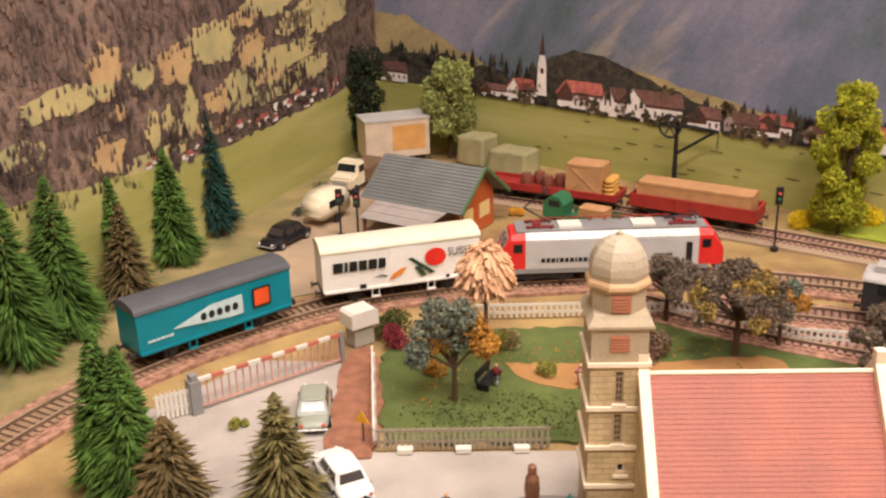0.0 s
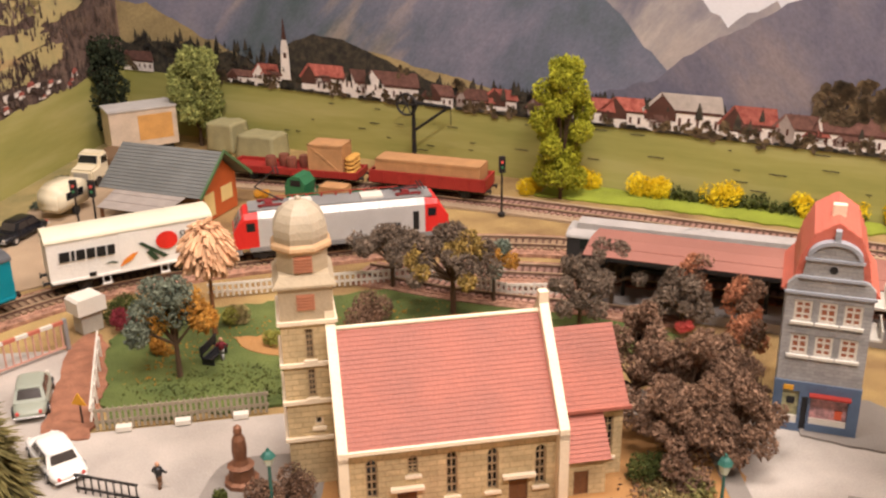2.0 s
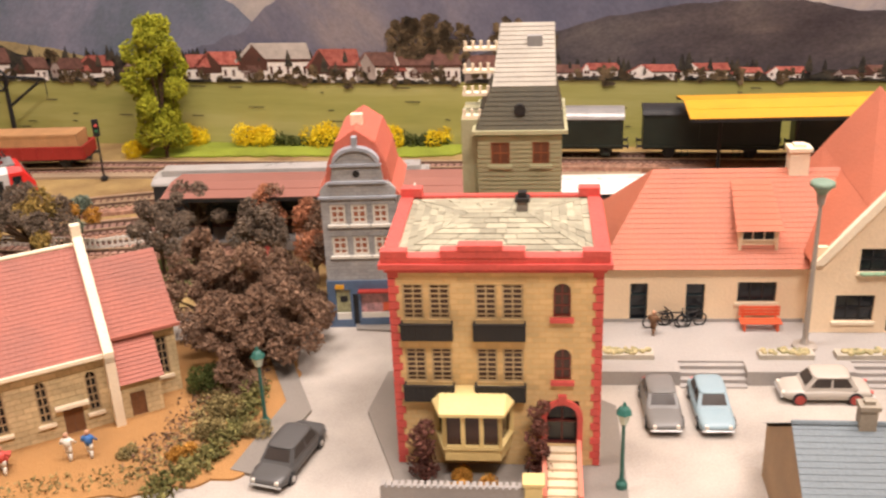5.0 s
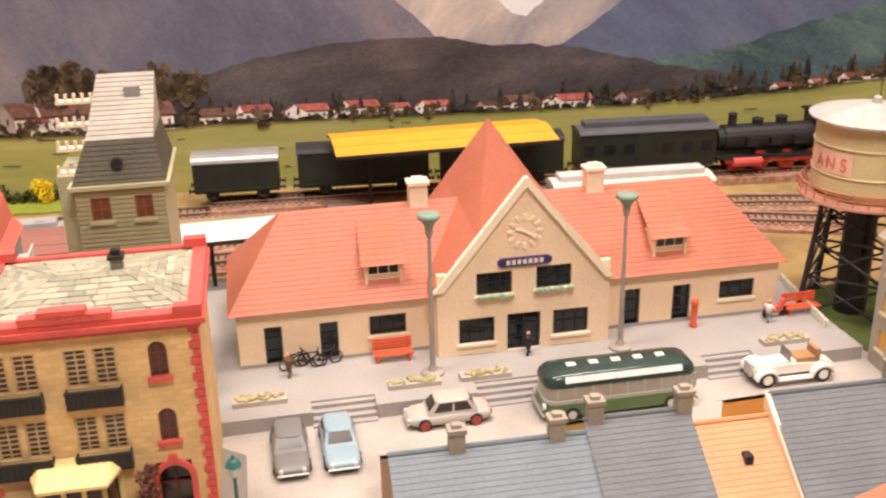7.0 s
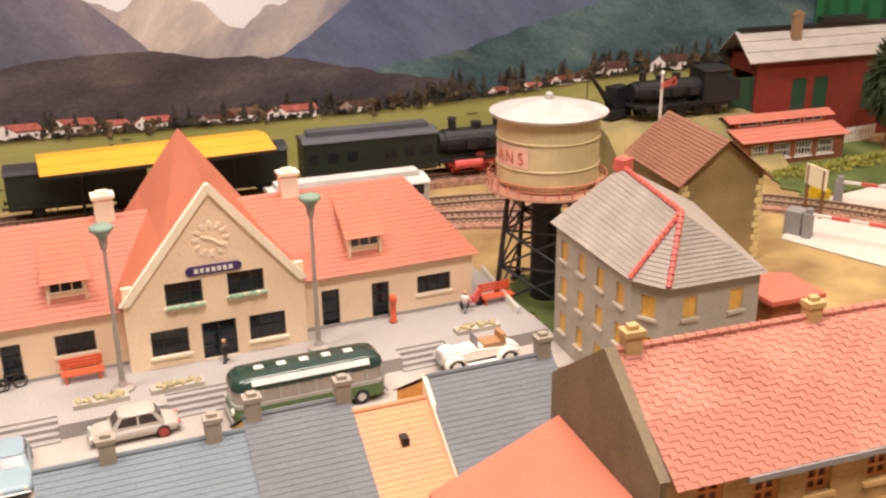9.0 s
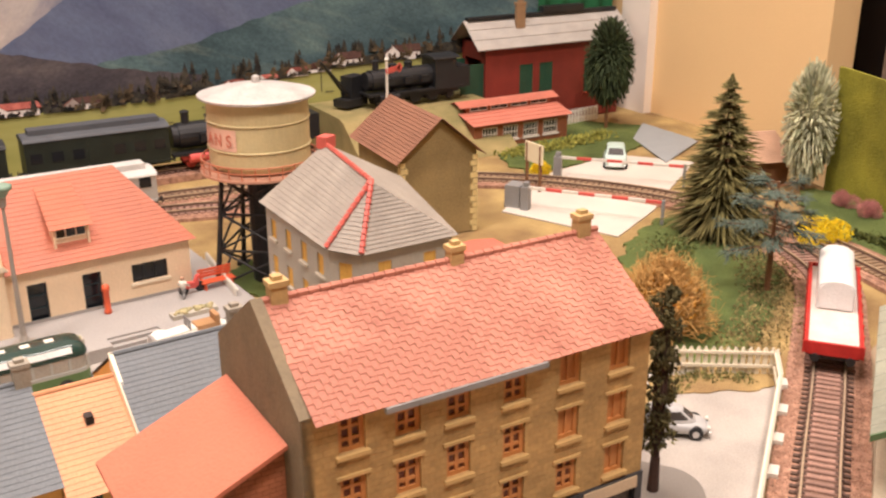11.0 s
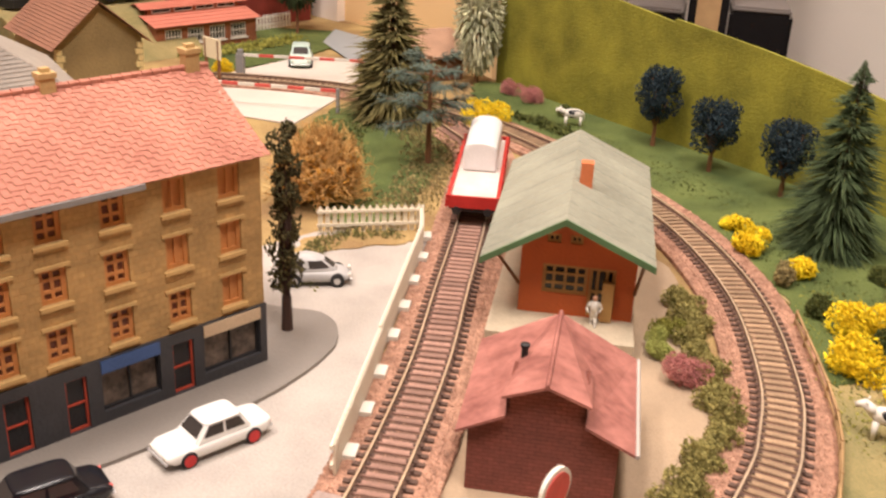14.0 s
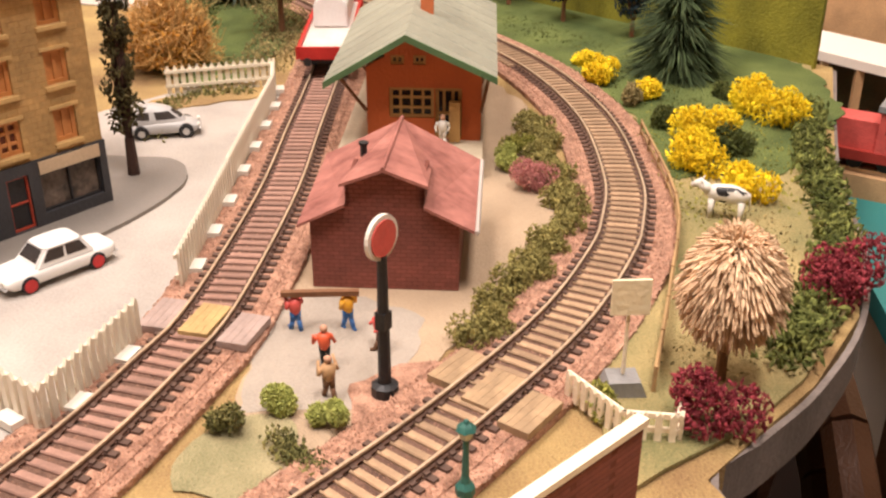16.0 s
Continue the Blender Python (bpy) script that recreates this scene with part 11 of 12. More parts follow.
# ---- right: trees by the corner shop and the grass board
leafy("poplar", 69.3, -18.7, 11.0, [((0.22 * math.sin(k * 2.1), 0.22 * math.cos(k * 2.1), 3.0 + 0.56 * k), 0.62 + 0.17 * math.sin(k * 2.7) - 0.014 * k) for k in range(14)], leaf_mat("poplar_dark", (0.05, 0.042, 0.018), (0.10, 0.085, 0.035)), "slim dark ragged poplar at the shop corner", 1150, 0.15, 71, trunk=0.30, bark=mat("dark_red_bark", (0.055, 0.028, 0.02), 0.9, var=0.3))
wiry(87.0, -13.8, 3.3, 4.6, STRAW, "straw-coloured dried bush on the grass", 700, 3, 0.06, under=RUST)
fir(107.8, -12.3, 13.0, 3.6, FIR_OLIVE, "tall tiered olive fir beside the crossing", tiers=10, n=3000, seed=73, width=0.13, foot=0.06)
def spray_pine(x, y, h, r, m, label, boughs=16, seed=1, z=0.15):
    """A pine whose boughs end in flat drooping sprays of long needles."""
    rg = random.Random(seed)
    t = thing("blue_pine", x, y, z, 0, label, "tree")
    bm = bm_new()
    tube(bm, (0, 0, 0), (0.1, 0.05, h * 0.92), 0.24, 0.08, 8)
    V, F = [], []
    for i in range(boughs):
        k = (i + 0.5) / boughs
        a = i * 2.39996
        reach = r * (1.0 - 0.55 * k) * rg.uniform(0.75, 1.15)
        foot = Vector((0.1 * k, 0.05 * k, h * (0.36 + 0.56 * k)))
        tip = foot + Vector((math.cos(a) * reach, math.sin(a) * reach, 0.25 * reach * (k - 0.2)))
        tube(bm, foot, tip, 0.07, 0.03, 5)
        for j in range(90):
            f = 0.3 + 0.75 * rg.random()
            p = foot.lerp(tip, f) + Vector((rg.uniform(-1, 1), rg.uniform(-1, 1), rg.uniform(-0.15, 0.35))) * 0.35
            d = ((tip - foot).normalized() + Vector((rg.uniform(-0.9, 0.9), rg.uniform(-0.9, 0.9), rg.uniform(-0.5, 0.3)))).normalized()
            blade(V, F, p, d, rg.uniform(0.6, 1.15), 0.055, 0.25)
    part("trunk", bm, WOOD, t)
    grown("crown", V, F, m, t)
    return t


spray_pine(97.0, -18.4, 8.6, 3.6, leaf_mat("pine_grey_blue", (0.075, 0.105, 0.085), (0.13, 0.165, 0.13)), "blue-grey pine with spreading drooping branches", 20, 74)
bristle_tree(122.6, -16.4, 11.8, 2.4, FROSTED, "frosted white-green tree at the grass board", 0.8, 900, 5, 0.13, cone=0.1, down=-0.5, lift=-0.12)
bristle_tree(137.5, 7.8, 12.4, 2.9, FIR_DARKGREEN, "dark green rounded conifer before the engine shed", 2.6, 1100, 76, 0.12, cone=0.15, down=-0.3, lift=-0.05)
for i, (x, y, h) in enumerate([(107.7, -34.0, 6.6), (102.6, -38.4, 5.6), (98.7, -43.3, 5.6)]):
    leafy("dark_tree", x, y, h, clumps(h, 1.8, h * 0.42, 9, 130 + i, lump=0.5), NAVY, "dark blue-green tree before the grass board", 2600, 0.125, 80 + i, trunk=0.2, group="dark trees at the board", bark=WOOD)
fir(89.8, -45.6, 11.8, 2.9, FIR_SOFT, "big drooping green fir at the grass board", tiers=8, n=5200, seed=82, foot=0.06, width=0.055, up=-0.35)
for i, (x, y, r, h) in enumerate([(108.5, -20.2, 2.2, 2.4), (77.6, -46.0, 1.7, 2.2), (74.0, -45.4, 1.6, 2.2), (82.4, -49.6, 1.6, 2.6), (80.4, -50.4, 1.4, 2.4), (70.8, -47.6, 1.4, 1.5), (87.3, -41.2, 1.5, 1.5), (84.3, -43.4, 1.1, 1.2), (90.8, -40.2, 1.0, 1.2)]):
    bush(x, y, r * 1.15, h, GOLD, "bright yellow flowering bush on the meadow", 140 + i, int(620 * r), 0.13, name="yellow_bush", group="yellow bushes")
for i, (x, y, r, h, m, lab) in enumerate([
        (119.2, -20.6, 1.5, 1.6, PINK, "dusty pink bush at the board's foot"), (117.2, -23.2, 1.6, 1.5, PINK, "low pink bush at the board's foot"),
        (114.0, -26.2, 0.9, 1.0, HEDGE, "small dark green bush on grass"), (69.9, -37.6, 1.25, 1.4, PINK, "dusty pink bush on the sandy yard"),
        (75.0, -36.6, 1.0, 1.1, TUFT, "light green tuft on the yard"), (51.65, -30.5, 0.95, 0.8, BRIGHT_TUFT, "bright green round tuft by the track"), (51.3, -32.3, 0.95, 0.8, BRIGHT_TUFT, "bright green round tuft by the crossing"),
        (50.7, -29.2, 0.7, 1.2, MIXGREEN, "dark bush beside the track"), (52.4, -43.9, 1.5, 2.2, WINE, "wine-red bush at the board's edge"), (61.6, -49.4, 1.9, 2.8, WINE, "large wine-red bush at the board's edge"),
        (52.9, -40.4, 0.9, 1.0, TUFT, "leafy bush inside the low fence"), (79.5, -44.2, 1.5, 1.3, HEDGE, "green shrub at the trackside"), (76.0, -47.2, 1.5, 1.6, HEDGE, "dark green shrub beside yellow bushes"),
        (85.4, -47.8, 1.2, 1.1, HEDGE, "small round green bush on the meadow"), (83.5, -42.3, 1.4, 1.2, MIXED, "grey-green shrub beside the track"), (88.0, -41.0, 1.3, 1.1, TUFT, "light green shrub beside the track")]):
    fine = m in (PINK, BRIGHT_TUFT)
    bush(x, y, r, h, m, lab, 150 + i, 1900 if fine else None, 0.062 if fine else None)
hedge([(111.5, -22.6), (110.0, -25.0), (106.5, -28.6)], 0.7, 1.0, HEDGE, "green hedge along the curved track", 11, 80, 0.2)
CURVE_OLIVE = leaf_mat("hedge_olive", (0.19, 0.175, 0.045), (0.32, 0.27, 0.095), 0.4)
inner = spline([(78.9, -37.2), (72.5, -38.4), (66.7, -39.1), (61.3, -37.7), (55.5, -36.1)], 1.05)
for k, p_ in enumerate(inner):
    if k % 7 == 5:
        continue
    r_ = 0.62 + 0.22 * noise.noise(Vector((k * 1.7, 3, 0)))
    leafy("shrub", p_.x + 0.3 * math.sin(k * 2.6), p_.y + 0.3 * math.cos(k * 3.1), 1.1, [((0.35 * math.cos(q * 2.1 + k), 0.35 * math.sin(q * 2.1 + k), 0.36 + 0.16 * math.sin(q * 3 + k)), r_ * 0.8) for q in range(4)], CURVE_OLIVE, "rounded olive shrub inside the track curve", 620, 0.10, 400 + k, limbs=False, category="bush", group="olive shrubs along the curve", z=0.12)
hedge([(56.5, -46.6), (61, -48.6), (67.2, -50.5), (76, -51.2), (84, -52.6)], 0.95, 1.2, leaf_mat("edge_moss", (0.07, 0.095, 0.02), (0.17, 0.18, 0.05), 0.6), "green undergrowth along the board's edge", 13, 130, 0.17)
hedge([(68, -45), (75, -43.5), (82, -45.5), (78, -49), (70, -49.3)], 2.2, 0.3, TUFT, "tufts of grass on the meadow", 14, 60, 0.09, 0.1)
hedge([(72, -46), (80, -47.5), (88, -43), (96, -40), (104, -32), (112, -24)], 2.6, 0.3, HEDGE, "dark green tufts below the grass board", 18, 60, 0.1, 0.12)
hedge([(56, -43.6), (60, -46.5), (65, -47.5), (70, -46)], 2.0, 0.25, MIXED, "dry grass at the meadow's end", 19, 70, 0.09, 0.1)
hedge([(101, -9), (106, -12), (110, -16), (103, -15.5)], 2.2, 0.3, MIXGREEN, "olive grass under the tall fir", 20, 70, 0.1, 0.12)
hedge([(86, -18.8), (93, -19.4), (101, -17.6), (107, -14.5)], 2.4, 0.45, MIXED, "brown leaves and undergrowth below the trees", 15, 110, 0.11)
hedge([(88, -14), (96, -12), (104, -9.5)], 2.0, 0.4, HEDGE, "green undergrowth below the trees", 16, 80, 0.11)

# ---------------------------------------------------------------- fences, gates and barriers
def picket_fence(pts, h, step, material, label, name="picket_fence", z=0.2, w=0.22, rails=(0.3, 0.8), foot=0.0, foot_side=1, round_top=True, cat="fence", group=""):
    """Upright pickets on two rails along a bent line; small blocks as feet."""
    t = thing(name, 0, 0, z, 0, label, cat, group)
    bm = bm_new()
    prism(bm, [(-w / 2, 0), (w / 2, 0), (w / 2, h * 0.86), (0, h), (-w / 2, h * 0.86)] if round_top else [(-w / 2, 0), (w / 2, 0), (w / 2, h), (-w / 2, h)], -0.06, 0.06)
    pm = mesh_of("picket", bm, material)
    bm = bm_new()
    box(bm, -0.45, 0.45, -0.25, 0.25, 0, 0.3)
    fm = mesh_of("foot", bm, WHITE)
    for a, b in zip(pts, pts[1:]):
        a, b = Vector(a), Vector(b)
        d = b - a
        ang = math.degrees(math.atan2(d.y, d.x))
        n = max(1, round(d.length / step))
        for i in range(n):
            p = a + d * ((i + 0.5) / n)
            share("picket", pm, t, cm(p.x, p.y, 0, 0, 0, ang))
        for k in rails:
            bm = bm_new()
            box(bm, 0, d.length, 0.07, 0.17, h * k - 0.09, h * k + 0.09)
            part("rail", bm, material, t, at=cm(a.x, a.y, 0, 0, 0, ang))
        if foot:
            s = Vector((-d.y, d.x)).normalized() * foot_side * 0.3
            m = max(1, round(d.length / foot))
            for i in range(m):
                p = a + d * ((i + 0.5) / m) + s
                share("foot", fm, t, cm(p.x, p.y, 0, 0, 0, ang))
    return t


GREY_WOOD = mat("weathered_fence", (0.34, 0.29, 0.21), 0.8, var=0.2)
BAMBOO = mat("bamboo_brown", (0.38, 0.24, 0.11), 0.6, var=0.25)
picket_fence([(-7.5, 45.0), (2.6, 45.9)], 1.5, 0.34, GREY_WOOD, "weathered picket fence before the park", foot=3.6, foot_side=-1, w=0.16)
picket_fence([(-7.5, 45.0), (-9.3, 55.6)], 1.5, 2.1, WHITE, "white post and rail fence beside the park", name="rail_fence", rails=(0.45, 0.92), w=0.2)
picket_fence([(-3.0, 63.4), (5, 64.2), (13.6, 64.6), (19.6, 60.5), (24.2, 60.0)], 1.2, 0.42, WHITE, "low white fence between park and track", w=0.16, group="white fences")
picket_fence([(68.6, -23.7), (81.4, -22.2), (84.3, -21.4), (81.6, -15.6)], 1.7, 0.44, FENCE_WHITE, "white picket fence beside the siding", w=0.26, foot=3.2, foot_side=-1, group="white fences")
picket_fence([(58.7, -24.9), (68.2, -23.8)], 1.7, 0.44, FENCE_WHITE, "white picket fence beside the street", w=0.26, foot=3.2, foot_side=-1, group="white fences")
picket_fence([(50.7, -21.9), (49.6, -24.0), (55.2, -24.8)], 1.7, 0.44, FENCE_WHITE, "white picket fence at the street's end", w=0.26, foot=3.0, foot_side=-1, group="white fences")
picket_fence([(132.0, 14.6), (141.5, 10.2)], 1.7, 0.5, WHITE, "white picket fence by the engine shed", w=0.26, group="white fences")
picket_fence([(81.6, 18.8), (77.2, 12.4)], 1.2, 0.5, WHITE, "white ramp railing beside the terrace", z=0.5, w=0.18, group="white fences")
picket_fence([(53.6, -39.3), (51.6, -41.0), (51.6, -42.7), (53.0, -43.0)], 1.0, 0.4, CREAM_TRIM, "low cream fence round a bush", w=0.2)
picket_fence([(-21.6, 47.4), (-19.4, 48.8)], 1.9, 0.3, WHITE, "small white gate beside the crossing", name="gate", w=0.2, cat="gate")
t = thing("wire_fence", 0, 0, 0.15, 0, "thin brown bamboo fence along the curve", "fence")
line = spline([(78, -42.9), (68, -43.9), (60, -43.0), (52.8, -41.9)], 2.4)
for p in line:
    bm = bm_new()
    tube(bm, (p.x, p.y, 0), (p.x, p.y, 1.0), 0.09, 0.07, 6)
    part("post", bm, BAMBOO, t)
for z_ in (0.45, 0.9):
    for a, b in zip(line, line[1:]):
        bm = bm_new()
        tube(bm, (a.x, a.y, z_), (b.x, b.y, z_), 0.07, 0.07, 5)
        part("rail", bm, BAMBOO, t)


def barrier(a, b, z, skirt, label, n=8, stand=True, red=RED_PAINT):
    """A red and white boom between two stands, some with a hanging skirt."""
    a, b = Vector(a), Vector(b)
    d = b - a
    L = d.length
    t = thing("crossing_barrier", a.x, a.y, 0.1, math.degrees(math.atan2(d.y, d.x)), label, "barrier", "crossing barriers")
    for i in range(n):
        bm = bm_new()
        box(bm, L * i / n, L * (i + 1) / n, -0.11, 0.11, z - 0.12, z + 0.12)
        part("boom_piece", bm, red if i % 2 else WHITE, t)
    if skirt:
        for i in range(int(L / 0.5) + 1):
            bm = bm_new()
            box(bm, i * 0.5, i * 0.5 + 0.1, -0.04, 0.04, 0.35, z)
            part("skirt_bar", bm, mat("faded_pink", (0.55, 0.30, 0.24), 0.6), t)
        bm = bm_new()
        box(bm, 0, L, -0.06, 0.06, 0.3, 0.42)
        part("skirt_rail", bm, mat("faded_pink", (0.55, 0.30, 0.24), 0.6), t)
    bm = bm_new()
    box(bm, -0.7, 0.0, -0.45, 0.45, 0, z + 0.1)
    box(bm, -0.55, -0.1, -0.3, 0.3, z + 0.1, z + 0.5)
    part("drive_box", bm, GREY_METAL, t)
    if stand:
        bm = bm_new()
        box(bm, L - 0.1, L + 0.15, -0.15, 0.15, 0, z + 0.2)
        part("rest", bm, GREY_METAL, t)
    return t


barrier((-19.3, 49.0), (-11.6, 55.9), 2.2, True, "faded red and white skirted crossing barrier", 12, red=mat("faded_red", (0.50, 0.15, 0.10), 0.6))
barrier((106.0, 3.6), (107.2, -7.8), 2.0, False, "red and white boom across the road")
barrier((116.6, 4.9), (118.8, -6.4), 2.0, False, "red and white boom across the far road")
# white cabinet by the crossing
t = thing("relay_hut", -10.9, 59.2, 0.1, 42, "small white relay hut with a pale roof", "hut")
bm = bm_new()
box(bm, -0.8, 0.8, -0.6, 0.6, 0, 1.5)
part("body", bm, GREY_WALL, t)
bm = bm_new()
prism(bm, [(-1.1, 1.5), (1.1, 1.5), (1.1, 2.5), (0.9, 2.7), (-0.9, 2.7), (-1.1, 2.5)], -0.85, 0.85)
part("roof", bm, WHITE, t)
t = thing("control_box", 106.6, 5.2, 0.1, 0, "grey control box beside the crossing", "box")
bm = bm_new()
box(bm, -0.8, 0.8, -0.7, 0.7, 0, 2.0)
part("body", bm, GREY_METAL, t)
bm = bm_new()
box(bm, -0.55, 0.55, -0.78, -0.7, 0.9, 1.6)
part("dial_plate", bm, SILVER, t)
bush(116.2, 6.4, 1.4, 1.8, GOLD, "golden yellow bush by the level crossing", 301)
hedge([(121, 12.5), (127, 9.5), (134, 6.5)], 1.6, 0.9, TUFT, "olive scrub beside the crossing road", 17, 60, 0.2)


# ---------------------------------------------------------------- lamps, signals and signs
def street_lamp(x, y, h, label, z=0.3, head=0.45):
    t = thing("street_lamp", x, y, z, 0, label, "street lamp", "green street lamps")
    bm = bm_new()
    lathe(bm, 0, 0, [(0.28, 0), (0.28, 0.25), (0.16, 0.4), (0.11, 0.6), (0.08, h * 0.8), (0.12, h * 0.82), (0.07, h * 0.84)], 8)
    part("pole", bm, LAMP_GREEN, t)
    bm = bm_new()
    lathe(bm, 0, 0, [(head * 0.45, h * 0.84), (head * 0.8, h * 0.97)], 6)
    part("lantern", bm, mat("lamp_glass", (0.55, 0.62, 0.52), 0.2), t)
    bm = bm_new()
    lathe(bm, 0, 0, [(head * 0.95, h * 0.97), (head * 0.6, h * 1.03), (0.1, h * 1.06), (0.06, h * 1.1)], 6)
    part("cap", bm, LAMP_GREEN, t)


for x, y, h in ((25.2, 31.2, 4.2), (39.0, 18.3, 4.2), (48.4, -36.7, 2.2), (3.4, 35.4, 3.6)):
    street_lamp(x, y, h, "small verdigris green street lamp on a pavement", head=0.32 if x > 45 else 0.42)
for x, y in ((54.8, 24.1), (65.5, 19.1)):
    t = thing("station_lamp", x, y, 1.0, 0, "tall grey mast with a flared green lamp head", "lamp", "tall station lamps")
    bm = bm_new()
    lathe(bm, 0, 0, [(0.7, 0), (0.7, 0.15), (0.3, 0.25), (0.17, 0.6), (0.10, 8.6), (0.2, 8.7), (0.26, 9.3)], 10)
    part("mast", bm, mat("mast_grey", (0.34, 0.30, 0.26), 0.6), t)
    bm = bm_new()
    lathe(bm, 0, 0, [(0.2, 9.2), (0.30, 9.35), (0.50, 9.65), (0.66, 9.75), (0.66, 9.95), (0.5, 10.02)], 14)
    part("lamp_head", bm, mat("pale_verdigris", (0.20, 0.29, 0.22), 0.5), t, smooth=True)
# round signal
t = thing("disc_signal", 53.1, -33.66, 0.1, -28, "round red and white disc on a black post", "signal")
bm = bm_new()
lathe(bm, 0, 0, [(0.45, 0), (0.45, 0.35), (0.22, 0.45), (0.16, 4.9)], 10)
part("post", bm, DARK, t)
bm = bm_new()
box(bm, -0.2, 0.2, -0.18, 0.18, 2.4, 3.0)
part("drive_box", bm, DARK, t)
for r_, y_, m_, nm in ((0.72, 0.0, WHITE, "rim"), (0.58, -0.05, RED_PAINT, "disc")):
    bm = bm_new()
    tube(bm, (0, 0.07 + y_, 5.5), (0, -0.07 + y_, 5.5), r_, r_, 24)
    part(nm, bm, m_, t)
# sign on a stone foot
t = thing("sign_board", 54.1, -41.1, 0.15, -80, "blank pale sign board on a grey stone foot", "sign")
bm = bm_new()
prism(bm, [(-0.75, 0), (0.75, 0), (0.5, 0.6), (-0.5, 0.6)], -0.45, 0.45)
part("stone_foot", bm, GREY_METAL, t)
bm = bm_new()
tube(bm, (0, 0, 0.7), (0, 0, 4.0), 0.07, 0.06, 8)
part("pole", bm, CREAM_TRIM, t)
bm = bm_new()
box(bm, -0.6, 0.6, -0.18, -0.08, 2.9, 4.1)
part("plate", bm, IVORY, t)
# signs and signals by the crossings
for x, y, h, lab in ((111.7, 5.7, 4.4, "white name board on a post by the crossing"),):
    t = thing("name_board", x, y, 0.1, 60, lab, "sign")
    bm = bm_new()
    box(bm, -1.3, 1.3, -0.08, 0.08, 2.6, h)
    part("board", bm, IVORY, t)
    for u in (-1.0, 1.0):
        bm = bm_new()
        box(bm, u - 0.1, u + 0.1, -0.12, 0.12, 0, h - 0.1)
        part("post", bm, WOOD, t)


def colour_signal(x, y, h, label, z=0.1):
    t = thing("light_signal", x, y, z, 0, label, "signal", "light signals")
    bm = bm_new()
    lathe(bm, 0, 0, [(0.35, 0), (0.35, 0.3), (0.10, 0.4), (0.09, h)], 8)
    part("mast", bm, DARK_IRON, t)
    bm = bm_new()
    box(bm, -0.3, 0.3, -0.22, 0.12, h - 1.3, h + 0.2)
    part("head", bm, DARK, t)
    for k, m_ in ((h - 0.3, RED_PAINT), (h - 0.8, GREEN_PAINT)):
        bm = bm_new()
        tube(bm, (0, -0.22, k), (0, -0.32, k), 0.13, 0.13, 8)
        part("lens", bm, m_, t)


colour_signal(21.9, 78.7, 5.5, "black light signal beside the rear track")
colour_signal(-14.6, 79.6, 4.6, "black light signal beside the yard road")
colour_signal(-16.4, 80.6, 4.4, "short black light signal beside the yard road")
t = thing("semaphore_signal", 108.0, 19.0, 0.1, 0, "pale semaphore mast with a red arm", "signal")
bm = bm_new()
lathe(bm, 0, 0, [(0.4, 0), (0.35, 0.4), (0.16, 0.6), (0.12, 11.4), (0.22, 11.5), (0.05, 11.8)], 8)
part("mast", bm, WHITE, t)
bm = bm_new()
box(bm, -0.2, 2.2, -0.1, -0.02, 10.2, 10.7)
tube(bm, (2.2, -0.1, 10.45), (2.2, -0.02, 10.45), 0.42, 0.42, 12)
part("arm", bm, RED_PAINT, t)

# ---------------------------------------------------------------- statue, wall crane, covered piles, boards
bm = bm_new()
lathe(bm, 0, 0, [(0.95, 0), (0.95, 0.25), (0.7, 0.35), (0.65, 1.0), (0.75, 1.1), (0.45, 1.2), (0.36, 1.5), (0.42, 2.1), (0.36, 2.7), (0.2, 3.0), (0.24, 3.15), (0.22, 3.4), (0.06, 3.55)], 10)
solid("statue", bm, mat("brown_bronze", (0.22, 0.10, 0.055), 0.5, 0.3, var=0.3), 1.6, 38.5, 0.3, 20, "brown statue on a dark stepped plinth", "statue")
t = thing("wall_crane", 15.0, 93.5, 0.1, -30, "black hand crane with a gear wheel", "crane")
bm = bm_new()
lathe(bm, 0, 0, [(0.9, 0), (0.9, 0.3), (0.4, 0.5), (0.28, 0.8), (0.18, 7.5), (0.1, 7.7)], 10)
part("post", bm, DARK, t)
bm = bm_new()
tube(bm, (0, 0, 7.4), (4.2, 0, 7.2), 0.2, 0.14, 8)
tube(bm, (0, 0, 4.4), (3.8, 0, 7.1), 0.16, 0.14, 8)
part("jib", bm, DARK, t)
bm = bm_new()
for k in range(16):
    a0, a1 = k * 0.3927, (k + 1) * 0.3927
    tube(bm, (-0.6 + 1.1 * math.cos(a0), -0.35, 7.2 + 1.1 * math.sin(a0)), (-0.6 + 1.1 * math.cos(a1), -0.35, 7.2 + 1.1 * math.sin(a1)), 0.13, 0.13, 6)
for k in range(3):
    a0 = k * 1.047
    tube(bm, (-0.6 - 1.1 * math.cos(a0), -0.35, 7.2 - 1.1 * math.sin(a0)), (-0.6 + 1.1 * math.cos(a0), -0.35, 7.2 + 1.1 * math.sin(a0)), 0.08, 0.08, 5)
part("gear_wheel", bm, DARK, t)
bm = bm_new()
tube(bm, (4.2, 0, 7.2), (4.2, 0, 5.4), 0.05, 0.05, 5)
part("chain", bm, DARK, t)
OLIVE = mat("olive_tarpaulin", (0.33, 0.30, 0.16), 0.85, var=0.2, scale=60)
